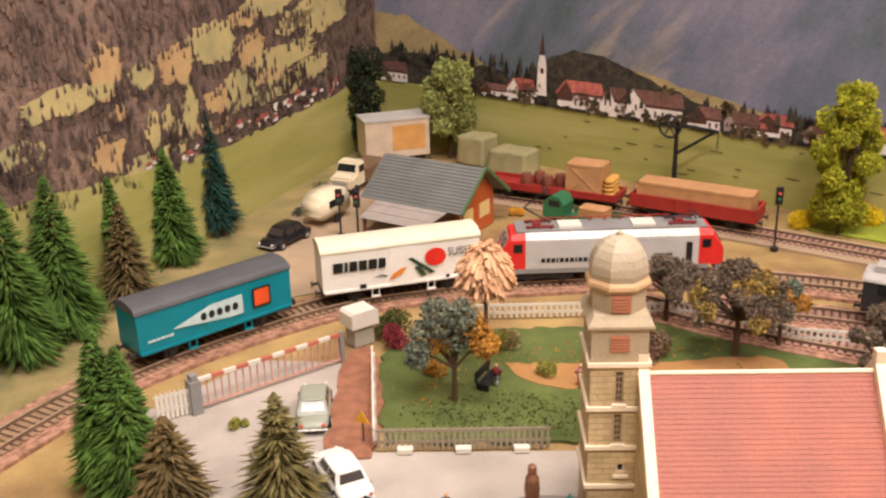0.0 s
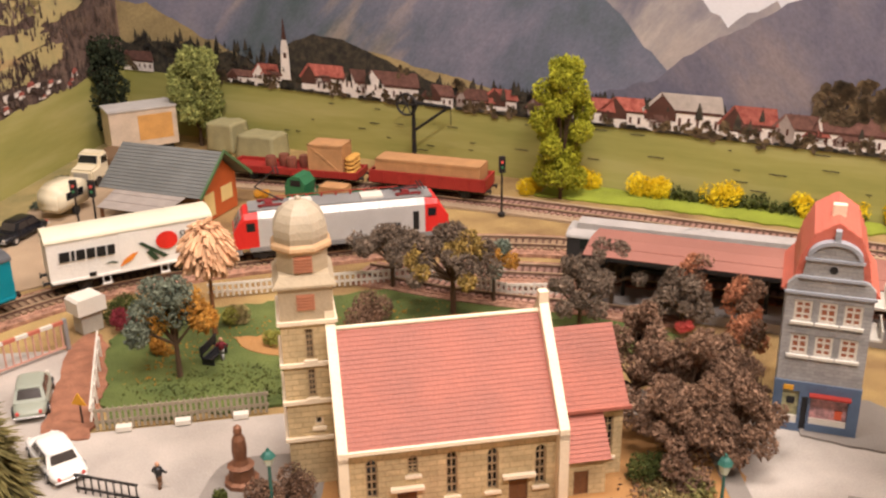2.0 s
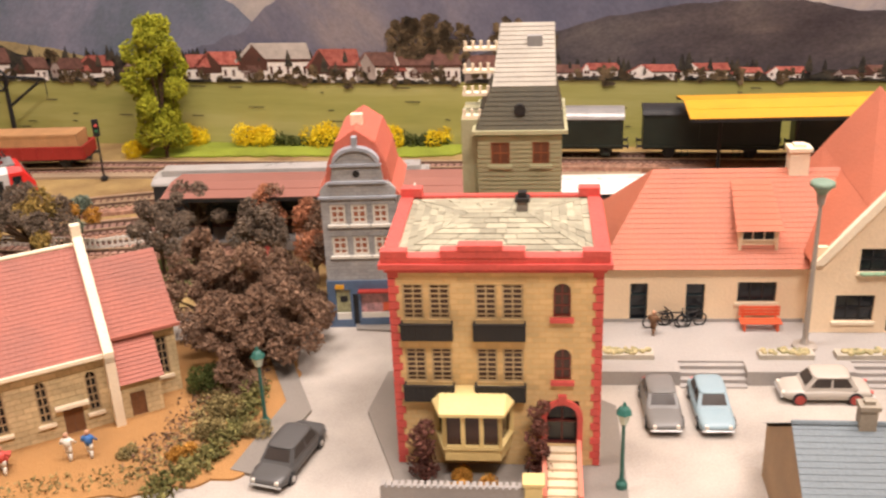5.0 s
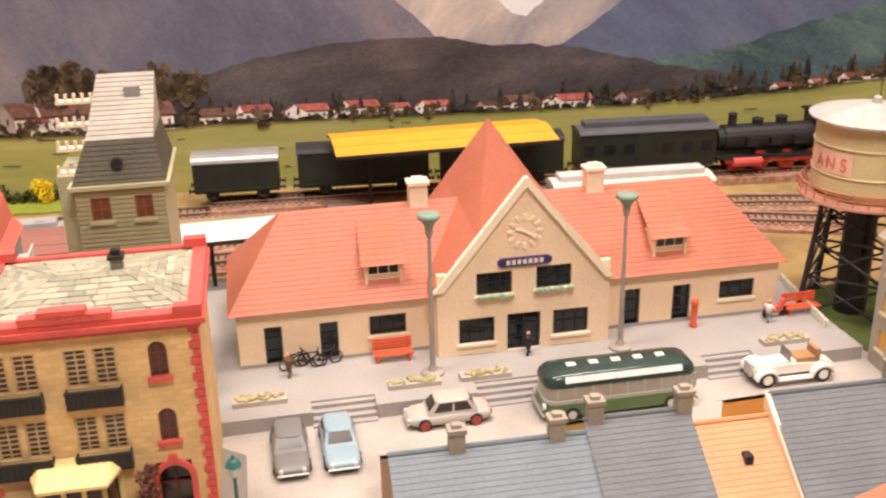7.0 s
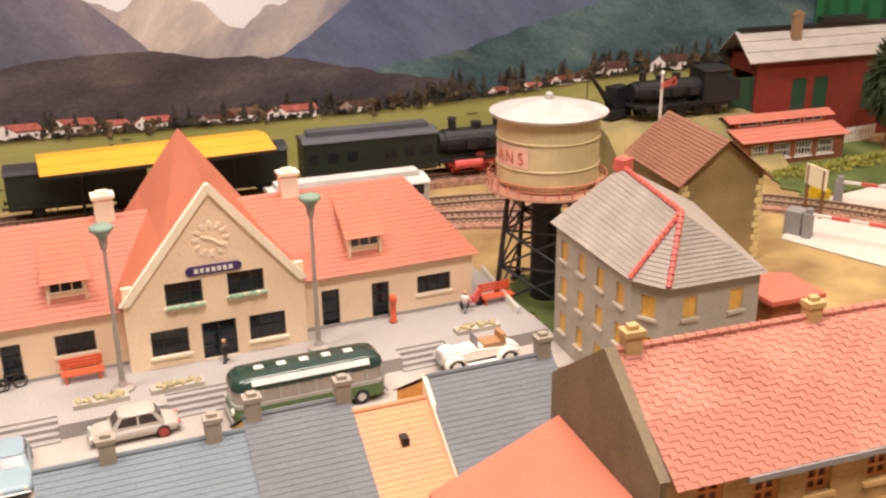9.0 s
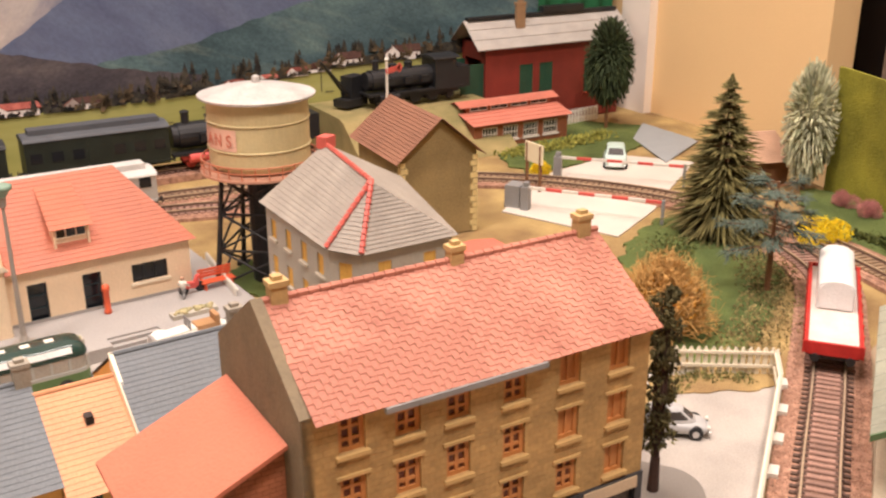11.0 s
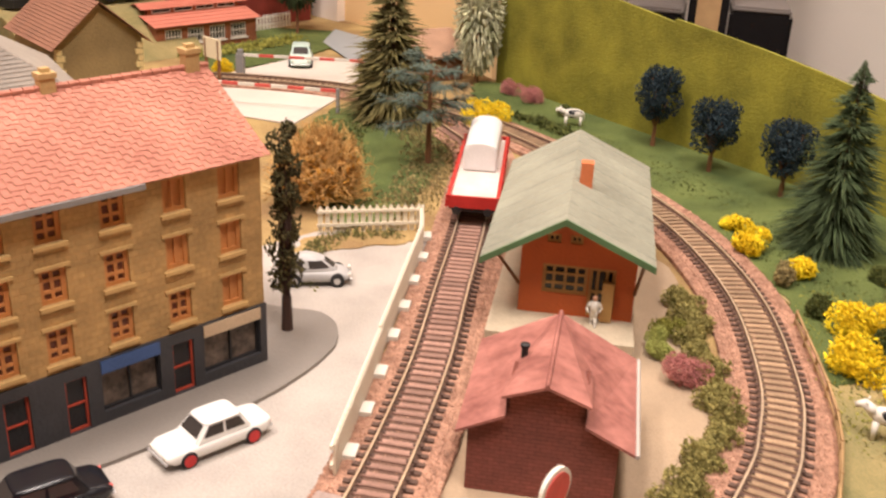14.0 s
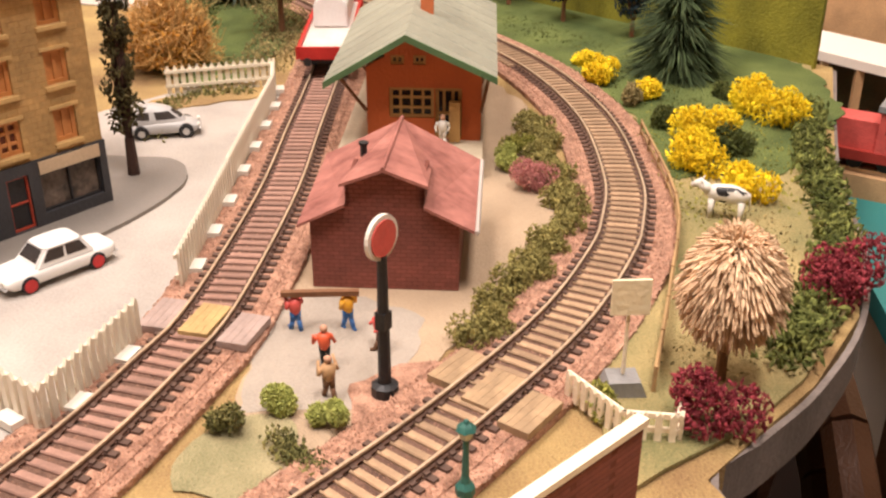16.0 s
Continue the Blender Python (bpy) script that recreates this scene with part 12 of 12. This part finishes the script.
for x, y, a, L, H, lab in ((-5.4, 105.4, -31, 3.4, 3.3, "olive tarpaulin stretched over a tall stack"), (-1.2, 101.6, -31, 4.6, 2.7, "pale olive tarpaulin over stacked crates")):
    t = thing("covered_stack", x, y, 0.1, a, lab, "stack", "covered stacks")
    bm = bm_new()
    bmesh.ops.create_cube(bm, size=1.0)
    bmesh.ops.subdivide_edges(bm, edges=bm.edges[:], cuts=9, use_grid_fill=True)
    for v in bm.verts:
        u, w, z = v.co.x * L, v.co.y * 3.0, (v.co.z + 0.5) * H
        flare = 1.0 + 0.10 * (1 - z / H) + 0.05 * math.sin(u * 3.1 + w * 2.3) * (1 - z / H)
        sag = 0.16 * noise.noise(Vector((u * 0.9 + x, w * 0.9, 0))) + 0.10 * noise.noise(Vector((u * 2.3, w * 2.3, x)))
        edge_drop = 0.35 * max(0, abs(v.co.x) * 2 - 0.72) + 0.35 * max(0, abs(v.co.y) * 2 - 0.72)
        v.co = Vector((u * flare, w * flare, max(0.0, z + (sag - edge_drop) * z / H)))
    part("cover", bm, OLIVE, t, smooth=True)
t = thing("flatbed_truck", 5.6, 83.6, 0.2, -26, "green open truck carrying a plywood crate", "truck")
bm = bm_new()
box(bm, -3.4, 3.6, -1.1, 1.1, 0.6, 0.95)
part("chassis", bm, GREEN_PAINT, t)
bm = bm_new()
prism(bm, [(-3.5, 0.95), (-1.5, 0.95), (-1.4, 2.2), (-1.9, 2.9), (-2.6, 3.0), (-3.2, 2.6), (-3.5, 1.9)], -1.1, 1.1)
part("cab", bm, GREEN_PAINT, t)
for k in (-1, 1):
    bm = bm_new()
    box(bm, -2.9, -1.8, k * 1.1 - 0.02, k * 1.1 + 0.02, 2.0, 2.6)
    part("window", bm, GLASS, t)
    bm = bm_new()
    box(bm, -1.3, 3.6, k * 1.1 - 0.05, k * 1.1 + 0.05, 0.95, 1.5)
    part("side_board", bm, GREEN_PAINT, t)
    for u in (-2.4, 2.4):
        bm = bm_new()
        tube(bm, (u, k * 0.85, 0.5), (u, k * 1.12, 0.5), 0.5, 0.5, 14)
        part("wheel", bm, DARK, t)
crate(6.7, 83.1, 1.16, -26, 2.6, 1.7, 1.2, "plywood crate on the green truck")
bush(-0.6, 87.6, 1.1, 0.8, YELLOW, "yellow heap beside the green truck", 311)
t = thing("dock_crane", *along(166.2, 4.6), 4.35, -190, "black steam crane with a raised jib", "crane")
bm = bm_new()
box(bm, -1.6, 1.6, -1.0, 1.0, 0.3, 1.1)
part("carriage", bm, DARK_IRON, t)
bm = bm_new()
box(bm, -1.5, 0.6, -0.8, 0.8, 1.1, 3.4)
part("cab", bm, DARK, t)
bm = bm_new()
tube(bm, (0.4, -0.4, 1.4), (4.2, 0, 5.4), 0.16, 0.12, 6)
tube(bm, (0.4, 0.4, 1.4), (4.2, 0, 5.4), 0.16, 0.12, 6)
part("jib", bm, DARK, t)
bm = bm_new()
tube(bm, (4.2, 0, 5.4), (4.2, 0, 2.4), 0.05, 0.05, 5)
part("chain", bm, DARK_IRON, t)
# crossing planks
GREY_PLANK = mat("pinkish_grey_board", (0.36, 0.27, 0.235), 0.85, var=0.2, scale=90)
CROSS_WOOD = mat("worn_crossing_wood", (0.36, 0.245, 0.14), 0.8, var=0.35, scale=90, fine=260)
for i, (x, y, a, m_, lab) in enumerate(((56.1, -26.75, -7, mat("yellow_planks", (0.45, 0.31, 0.13), 0.7, var=0.25), "yellow timber crossing between the rails"),
                                        (55.6, -28.3, -9, GREY_PLANK, "pinkish grey boards beside the crossing"), (56.3, -25.2, -5, GREY_PLANK, "pinkish grey boards beside the crossing"),
                                        (54.2, -35.9, -29, CROSS_WOOD, "grey-brown timber crossing beside the rail"), (53.1, -37.1, -29, CROSS_WOOD, "grey-brown timber crossing between the rails"), (52.0, -38.3, -29, CROSS_WOOD, "grey-brown timber crossing outside the curve"))):
    t = thing("plank_crossing", x, y, 0.55, a, lab, "crossing", "plank crossings")
    for k in range(4):
        bm = bm_new()
        box(bm, -1.0, 1.0, -0.55 + k * 0.275, -0.285 + k * 0.275, -0.2, 0.06)
        part("plank", bm, m_, t)


# ---------------------------------------------------------------- benches, cycles, animals and figures
def bench(x, y, z, turn, m_, label):
    t = thing("bench", x, y, z, turn, label, "bench", "benches")
    bm = bm_new()
    for k in range(3):
        box(bm, -1.2, 1.2, -0.45 + k * 0.27, -0.24 + k * 0.27, 0.48, 0.56)
    part("seat", bm, m_, t)
    bm = bm_new()
    for k in range(3):
        box(bm, -1.2, 1.2, 0.40, 0.47, 0.66 + k * 0.22, 0.82 + k * 0.22)
    part("backrest", bm, m_, t)
    for u in (-0.95, 0.95):
        bm = bm_new()
        box(bm, u - 0.06, u + 0.06, -0.42, 0.42, 0, 0.48)
        box(bm, u - 0.06, u + 0.06, 0.38, 0.5, 0.4, 1.3)
        part("leg", bm, m_, t)


bench(*on_terrace(9.3, -0.9), 1.0, -27.3, REDORANGE, "red-orange slatted bench on the station terrace")
bench(*on_terrace(36.3, -0.7), 1.0, -27.3, REDORANGE, "red-orange slatted bench beside a station door")
bench(-1.4, 53.2, 0.25, 70, DARK, "black slatted bench on the park lawn")


def bicycle(x, y, z, turn, label):
    t = thing("bicycle", x, y, z, turn, label, "bicycle", "bicycles")
    for u in (-0.6, 0.6):
        bm = bm_new()
        for k in range(12):
            a0, a1 = k * 0.5236, (k + 1) * 0.5236
            tube(bm, (u + 0.4 * math.cos(a0), 0, 0.4 + 0.4 * math.sin(a0)), (u + 0.4 * math.cos(a1), 0, 0.4 + 0.4 * math.sin(a1)), 0.05, 0.05, 5)
        part("wheel", bm, DARK, t)
    bm = bm_new()
    for a, b in (((-0.6, 0, 0.4), (-0.2, 0, 0.9)), ((-0.2, 0, 0.9), (0.5, 0, 0.95)), ((0.5, 0, 1.1), (0.6, 0, 0.4)), ((0, 0, 0.35), (0.5, 0, 0.9)), ((0, 0, 0.35), (-0.25, 0, 1.05)), ((-0.6, 0, 0.4), (0, 0, 0.35)), ((0.5, -0.25, 1.1), (0.5, 0.25, 1.1))):
        tube(bm, a, b, 0.05, 0.05, 5)
    part("frame", bm, DARK_IRON, t)


for u, k in ((3.4, 20), (4.3, -10), (5.3, 15)):
    bicycle(*on_terrace(u, -0.6), 1.0, -27.3 + k, "dark bicycle leaning at the station front")
t = thing("hydrant", *on_terrace(28.7, -1.0), 1.0, 0, "slim red post on the station terrace", "post")
bm = bm_new()
lathe(bm, 0, 0, [(0.25, 0), (0.25, 0.2), (0.2, 0.3), (0.2, 1.5), (0.27, 1.6), (0.22, 1.9), (0.08, 2.0)], 10)
part("body", bm, REDORANGE, t, smooth=True)
t = thing("moped", *on_terrace(34.4, -0.9), 1.0, -20, "small red moped on the terrace", "moped")
for u in (-0.6, 0.6):
    bm = bm_new()
    tube(bm, (u, -0.08, 0.35), (u, 0.08, 0.35), 0.35, 0.35, 14)
    part("wheel", bm, DARK, t)
bm = bm_new()
prism(bm, [(-0.8, 0.5), (0.2, 0.35), (0.45, 0.5), (0.6, 1.2), (0.45, 1.2), (0.2, 0.75), (-0.8, 0.95)], -0.16, 0.16)
part("body", bm, RED_PAINT, t)


def animal(name, x, y, turn, k, m_, label, cat, spots=False):
    """One plain mesh: body, legs, neck and head."""
    bm = bm_new()
    blob(bm, (0, 0, 1.2 * k), 0.42 * k, 1.05, 0.10, 2, 3)
    for v in bm.verts:
        v.co.x *= 2.35
        v.co.y *= 0.85
    for u, w in ((-0.65, -0.22), (-0.65, 0.22), (0.62, -0.22), (0.62, 0.22)):
        tube(bm, (u * k, w * k, 0), (u * k, w * k, 0.95 * k), 0.08 * k, 0.15 * k, 6)
    tube(bm, (0.75 * k, 0, 1.25 * k), (1.2 * k, 0, 1.55 * k), 0.27 * k, 0.2 * k, 8)
    tube(bm, (1.1 * k, 0, 1.6 * k), (1.55 * k, 0, 1.38 * k), 0.2 * k, 0.13 * k, 8)
    for w in (-1, 1):
        tube(bm, (1.12 * k, w * 0.15 * k, 1.7 * k), (1.1 * k, w * 0.36 * k, 1.74 * k), 0.05 * k, 0.03 * k, 5)
    tube(bm, (-0.9 * k, 0, 1.35 * k), (-1.0 * k, 0, 0.6 * k), 0.05 * k, 0.04 * k, 5)
    me = mesh_of(name, bm, m_, DARK, smooth=True)
    if spots:
        for p in me.polygons:
            c = p.center / S
            if abs(c.y) > 0.15 * k and c.z > 0.85 * k and abs(c.x) < 0.95 * k and noise.noise(Vector((c.x * 1.7 / k + 4.2, c.z * 1.5 / k, 2.0))) > 0.06:
                p.material_index = 1
    ob = new(name, me)
    ob.matrix_basis = cm(x, y, 0.15, 0, 0, turn)
    tagged(ob, label, cat)


animal("toy_cow", 68.0, -46.0, 74, 1.0, WHITE, "white toy cow with black patches on grass", "cow", True)
animal("toy_cow", 111.0, -27.2, 100, 0.95, WHITE, "white toy cow with a dark patch near the hedge", "cow", True)


def figure(x, y, z, turn, top, low, label, h=1.55, cap=None, lift=False):
    """A plain toy doll in one mesh."""
    bm = bm_new()
    k = h / 2.0
    for w in (-1, 1):
        tube(bm, (w * 0.24 * k, w * 0.15 * k, 0), (w * 0.05 * k, w * 0.12 * k, 0.5 * k), 0.10 * k, 0.12 * k, 7)
        tube(bm, (w * 0.05 * k, w * 0.12 * k, 0.48 * k), (0, w * 0.11 * k, 0.98 * k), 0.12 * k, 0.16 * k, 7)
        tube(bm, (w * 0.18 * k, w * 0.15 * k, 0.05 * k), (w * 0.24 * k + 0.2 * k, w * 0.15 * k, 0.05 * k), 0.09 * k, 0.07 * k, 6)
    n_low = len(bm.faces)
    lathe(bm, 0, 0, [(0.2 * k, 0.88 * k), (0.27 * k, 1.1 * k), (0.33 * k, 1.5 * k), (0.14 * k, 1.66 * k)], 9)
    for w in (-1, 1):
        elbow = (0.05 * k - w * 0.12 * k, w * 0.44 * k, 1.2 * k)
        tube(bm, (0, w * 0.30 * k, 1.52 * k), elbow, 0.10 * k, 0.08 * k, 6)
        tube(bm, elbow, (elbow[0] + 0.3 * k, w * 0.34 * k, (1.75 if lift else 1.05) * k), 0.08 * k, 0.06 * k, 6)
    n_top = len(bm.faces)
    blob(bm, (0, 0, 1.84 * k), 0.19 * k, 1.15, 0.0, 1, 1)
    for i, f in enumerate(bm.faces):
        f.material_index = 0 if i < n_low else (1 if i < n_top else 2)
    me = mesh_of("toy_figure", bm, low, top, mat("doll_tan", (0.55, 0.30, 0.19), 0.6) if cap is None else cap, smooth=True)
    ob = new("toy_figure", me)
    ob.matrix_basis = cm(x, y, z, 0, 0, turn)
    tagged(ob, label, "toy figure", "toy figures")


BLUE = mat("blue_cloth", (0.05, 0.16, 0.42), 0.6)
BROWN = mat("brown_cloth", (0.16, 0.08, 0.04), 0.7)
for x, y, z, a, tp, lw, lab in [
        (*on_terrace(3.0, -1.6), 1.0, 20, BROWN, BROWN, "small brown toy figure on the terrace"), (*on_terrace(17.4, -2.2), 1.0, 0, DARK, DARK, "small dark toy figure before the station"),
        (*on_terrace(33.6, -1.5), 1.0, 0, WHITE, GREY_METAL, "small pale toy figure on the terrace"), (56.65, -29.85, 0.06, 40, RED_PAINT, BLUE, "toy yard worker in red and blue"),
        (57.0, -31.65, 0.06, 220, YELLOW, BLUE, "toy yard worker in yellow and blue"), (55.8, -33.0, 0.06, 100, RED_PAINT, BROWN, "toy worker in red beside the signal"),
        (54.5, -31.4, 0.06, 180, REDORANGE, DARK, "toy worker in orange on the yard"), (52.7, -31.95, 0.06, 30, PALE_WOOD, BROWN, "toy worker in tan on the yard"),
        (73.1, -33.0, 1.05, 180, WHITE, WHITE, "white toy figure at the goods platform"), (9.8, 33.6, 0.3, 0, WHITE, RED_PAINT, "toy figure in white before the church"),
        (12.3, 32.7, 0.3, 60, RED_PAINT, WHITE, "toy figure in red before the church"), (15.4, 32.5, 0.3, 60, WHITE, WHITE, "white toy figure at the church door"),
        (16.4, 32.3, 0.3, 60, BLUE, WHITE, "toy figure in blue at the church door"), (-2.8, 38.8, 0.15, 60, DARK, BROWN, "small dark toy figure on the street"),
        (11.2, 92.0, 0.1, 60, BLUE, BLUE, "blue toy figure near the hand crane"), (-0.9, 53.0, 0.3, 70, WINE, GREY_METAL, "toy figure beside the park bench"),
        (79.0, 19.0, 0.3, 0, BLUE, WHITE, "blue toy figure near the water tower"), (4.5, 53.2, 0.3, 70, PINK, RED_PAINT, "pink toy figure on the park path")]:
    figure(x, y, z, a, tp, lw, lab, lift="yard" in lab)
t = thing("carried_beam", 56.75, -30.75, 1.44, 100, "brown timber beam carried over the yard", "beam")
bm = bm_new()
box(bm, -1.35, 1.35, -0.11, 0.11, 0, 0.2)
part("beam", bm, WOOD, t)
t = thing("table", 11.2, 33.3, 0.3, -12, "small trestle table with a red cloth", "table")
bm = bm_new()
box(bm, -1.5, 1.5, -0.4, 0.4, 0.72, 0.8)
part("tabletop", bm, RED_PAINT, t)
for u in (-1.2, 1.2):
    bm = bm_new()
    box(bm, u - 0.06, u + 0.06, -0.3, 0.3, 0, 0.72)
    part("leg", bm, WOOD, t)
# dark railing by the street
t = thing("iron_railing", -5.4, 38.2, 0.12, -22, "low dark iron railing at the kerb", "railing")
for k in range(9):
    bm = bm_new()
    tube(bm, (k * 0.45 - 1.8, 0, 0), (k * 0.45 - 1.8, 0, 1.1), 0.05, 0.05, 6)
    part("baluster", bm, DARK_IRON, t)
for z_ in (0.3, 1.1):
    bm = bm_new()
    box(bm, -1.9, 1.9, -0.06, 0.06, z_ - 0.05, z_ + 0.05)
    part("rail", bm, DARK_IRON, t)
# yellow warning triangle by the park corner
t = thing("warning_sign", -8.4, 45.9, 0.2, -20, "small yellow warning triangle on a post", "sign")
bm = bm_new()
tube(bm, (0, 0, 0), (0, 0, 1.7), 0.06, 0.06, 6)
part("post", bm, DARK_IRON, t)
bm = bm_new()
prism(bm, [(-0.5, 1.3), (0.5, 1.3), (0, 2.1)], -0.1, -0.04)
part("plate", bm, YELLOW, t)

# ---------------------------------------------------------------- low brick wall with a white coping, at the board's near corner
t = thing("coped_wall", 0, 0, 0, 0, "tall brick-red wall with a cream coping", "wall")
bm = bm_new()
strip(bm, [(47.0, -41.0), (41.0, -36.1)], -0.12, 0.12, 0.0, 4.0)
part("brickwork", bm, RED_BRICK, t)
bm = bm_new()
strip(bm, [(47.1, -41.08), (40.9, -36.0)], -0.17, 0.17, 4.0, 4.2)
part("coping", bm, CREAM_TRIM, t)

# ---------------------------------------------------------------- far end: shed, ramp sheet, drape
gable_house("brown_shed", 127.0, -6.0, -138.6, 8.0, 4.6, 2.6, 4.2, WOOD, mat("pale_tan_roof", (0.48, 0.30, 0.20), 0.7, var=0.15), "small brown shed with a pale tan roof", "shed")
sheet("ramp_sheet", [(126.2, -2.6), (136.4, -3.2), (141.5, 4.7), (134, 3.4)], 0.24, mat("blue_grey_card", (0.30, 0.32, 0.33), 0.7, var=0.08), "plain blue-grey card ramp", "ramp", 0.12)
t = thing("green_drape", 0, 0, 0, 0, "dark green cloth draped over the panorama's end", "cloth")
bm = bm_new()
prev = None
for k in range(31):
    f = k / 30
    s_ = 192.6 + 11.0 * f
    x, y = along(s_, 1.1 + 0.35 * math.sin(f * 26))
    row = [bm.verts.new((x, y, z_)) for z_ in (9.0, 16, 24, 34, 44)]
    if prev:
        for a in range(4):
            bm.faces.new((prev[a], row[a], row[a + 1], prev[a + 1]))
    prev = row
part("cloth", bm, mat("green_cloth", (0.012, 0.10, 0.035), 0.9, var=0.2, scale=30), t, smooth=True)

# ---------------------------------------------------------------- the second layout, lower, beyond the board
TEAL = mat("teal_table", (0.03, 0.20, 0.19), 0.5, var=0.08, scale=10)
t = thing("teal_table", 0, 0, 0, 0, "teal topped low table with a pale edge", "table")
bm = bm_new()
slab(bm, [(74, -57), (165, -57), (110, -135), (74, -135)], -10.6, -9.2)
part("tabletop", bm, TEAL, t)
for x, y in ((80, -62), (155, -60), (80, -130), (106, -130)):
    bm = bm_new()
    box(bm, x - 2, x + 2, y - 2, y + 2, -75, -10.6)
    part("leg", bm, WOOD, t)
t = thing("quay", 0, 0, 0, 0, "pale timber quay carrying a track", "quay")
bm = bm_new()
slab(bm, [(90.4, -67), (96.0, -54.5), (101.5, -57), (96, -69.5)], -9.2, -7.6)
part("deck", bm, PALE_WOOD, t)
for k in (-0.85, 0.85):
    bm = bm_new()
    strip(bm, [(97.5 + k * 0.9, -55.4 - k * 0.43), (92.4 + k * 0.9, -66.4 - k * 0.43)], -0.1, 0.1, -7.6, -7.3)
    part("rail", bm, RAIL, t)
t = thing("red_shunter", 95.3, -60.2, -7.3, -115.2, "red shunting locomotive with a grey cab roof", "locomotive")
bm = bm_new()
box(bm, -4.5, 4.5, -1.5, 1.5, 0.7, 1.4)
part("frame", bm, RED_DULL, t)
bm = bm_new()
prism(bm, [(-4.3, 1.4), (0.2, 1.4), (0.2, 3.4), (-3.6, 3.4), (-4.3, 2.8)], -1.1, 1.1)
part("bonnet", bm, RED_PAINT, t)
bm = bm_new()
box(bm, 0.2, 4.0, -1.45, 1.45, 1.4, 4.3)
part("cab", bm, RED_PAINT, t)
bm = bm_new()
box(bm, 0.0, 4.2, -1.6, 1.6, 4.3, 4.7)
part("roof", bm, GREY_METAL, t)
for u in (0.7, 2.3):
    for w in (-1.47, 1.44):
        bm = bm_new()
        box(bm, u, u + 1.0, w, w + 0.03, 2.8, 3.8)
        part("window", bm, GLASS, t)
for u in (-3, -1, 1, 3):
    for w in (-1.0, 1.0):
        bm = bm_new()
        tube(bm, (u, w - 0.1, 0.6), (u, w + 0.1, 0.6), 0.6, 0.6, 12)
        part("wheel", bm, DARK, t)
t = thing("white_roofed_shed", 0, 0, 0, 0, "open shed with a white flat roof beyond", "shed")
bm = bm_new()
slab(bm, [(107.4, -55.4), (97.4, -65.1), (104.2, -66.8), (113.7, -57)], -2.6, -1.9)
part("roof", bm, ROOM_WHITE, t)
bm = bm_new()
slab(bm, [(112.6, -57.2), (103.4, -66.4), (104.0, -66.6), (113.3, -57.2)], -9.2, -2.6)
part("back_wall", bm, WOOD, t)
for k in range(5):
    bm = bm_new()
    x, y = 107.2 - 2.2 * k, -56.2 - 2.1 * k
    box(bm, x - 0.3, x + 0.3, y - 0.3, y + 0.3, -9.2, -2.6)
    part("post", bm, PALE_WOOD, t)
t = thing("wooden_crate", 0, 0, 0, 0, "long plywood box behind the shed", "box")
bm = bm_new()
slab(bm, [(116.5, -57.2), (108.5, -69), (130, -78), (138, -60)], -9.2, 1.2)
part("body", bm, PALE_WOOD, t)
# bentwood chair below the board's edge
t = thing("bentwood_chair", 69, -66.0, -75, 0, "dark bentwood chair standing below the layout", "chair")
bm = bm_new()
for r_, zt in ((17, 67), (11, 63)):
    arc = [Vector((r_ * math.cos(k * math.pi / 14), 14, 45 + (zt - 45) * math.sin(k * math.pi / 14))) for k in range(15)]
    for a, b in zip(arc, arc[1:]):
        tube(bm, a, b, 1.1, 1.1, 8)
part("backrest", bm, mat("polished_brown_wood", (0.06, 0.025, 0.012), 0.35), t)
bm = bm_new()
lathe(bm, 0, 0, [(17, 43), (18, 44), (18, 45), (16, 46)], 20)
part("seat", bm, mat("polished_brown_wood", (0.06, 0.025, 0.012), 0.35), t)
for u, w in ((-12, -12), (12, -12), (-16, 14), (16, 14)):
    bm = bm_new()
    tube(bm, (u, w, 0), (u * 0.85, w * 0.95, 45), 1.3, 1.5, 8)
    part("leg", bm, mat("polished_brown_wood", (0.06, 0.025, 0.012), 0.35), t)
# two black cabinets behind the grass board, with a wooden upright between them
GLOSS_BLACK = mat("glossy_black", (0.012, 0.011, 0.012), 0.2, var=0.1, bump=0)
GREY_TOP = mat("grey_cabinet_top", (0.20, 0.175, 0.16), 0.45, var=0.1)
for y0, y1, top in ((-34.9, -27.7, 4.1), (-47.0, -39.9, 5.0)):
    t = thing("black_cabinet", 152, (y0 + y1) / 2, -75, 0, "black cabinet with a glossy front and grey top", "cabinet", "black cabinets")
    hw = (y1 - y0) / 2
    bm = bm_new()
    box(bm, 0, 13, -hw, hw, 0, top + 74.4)
    bmesh.ops.bevel(bm, geom=bm.edges[:], offset=0.4, segments=2, affect="EDGES")
    part("body", bm, GLOSS_BLACK, t)
    bm = bm_new()
    box(bm, 0.2, 12.8, -hw + 0.2, hw - 0.2, top + 74.3, top + 75)
    bmesh.ops.bevel(bm, geom=bm.edges[:], offset=0.25, segments=2, affect="EDGES")
    part("top", bm, GREY_TOP, t)
t = thing("wooden_upright", 152, -37.4, -75, 0, "tan wooden upright edged in black", "upright")
bm = bm_new()
box(bm, -0.5, 2.5, -1.4, 1.3, 0, 150)
part("post", bm, mat("tan_wood", (0.52, 0.33, 0.16), 0.5, var=0.15), t)
for y0, y1 in ((-2.3, -1.4), (1.3, 2.2)):
    bm = bm_new()
    box(bm, -0.3, 2.3, y0, y1, 0, 150)
    part("edging", bm, GLOSS_BLACK, t)
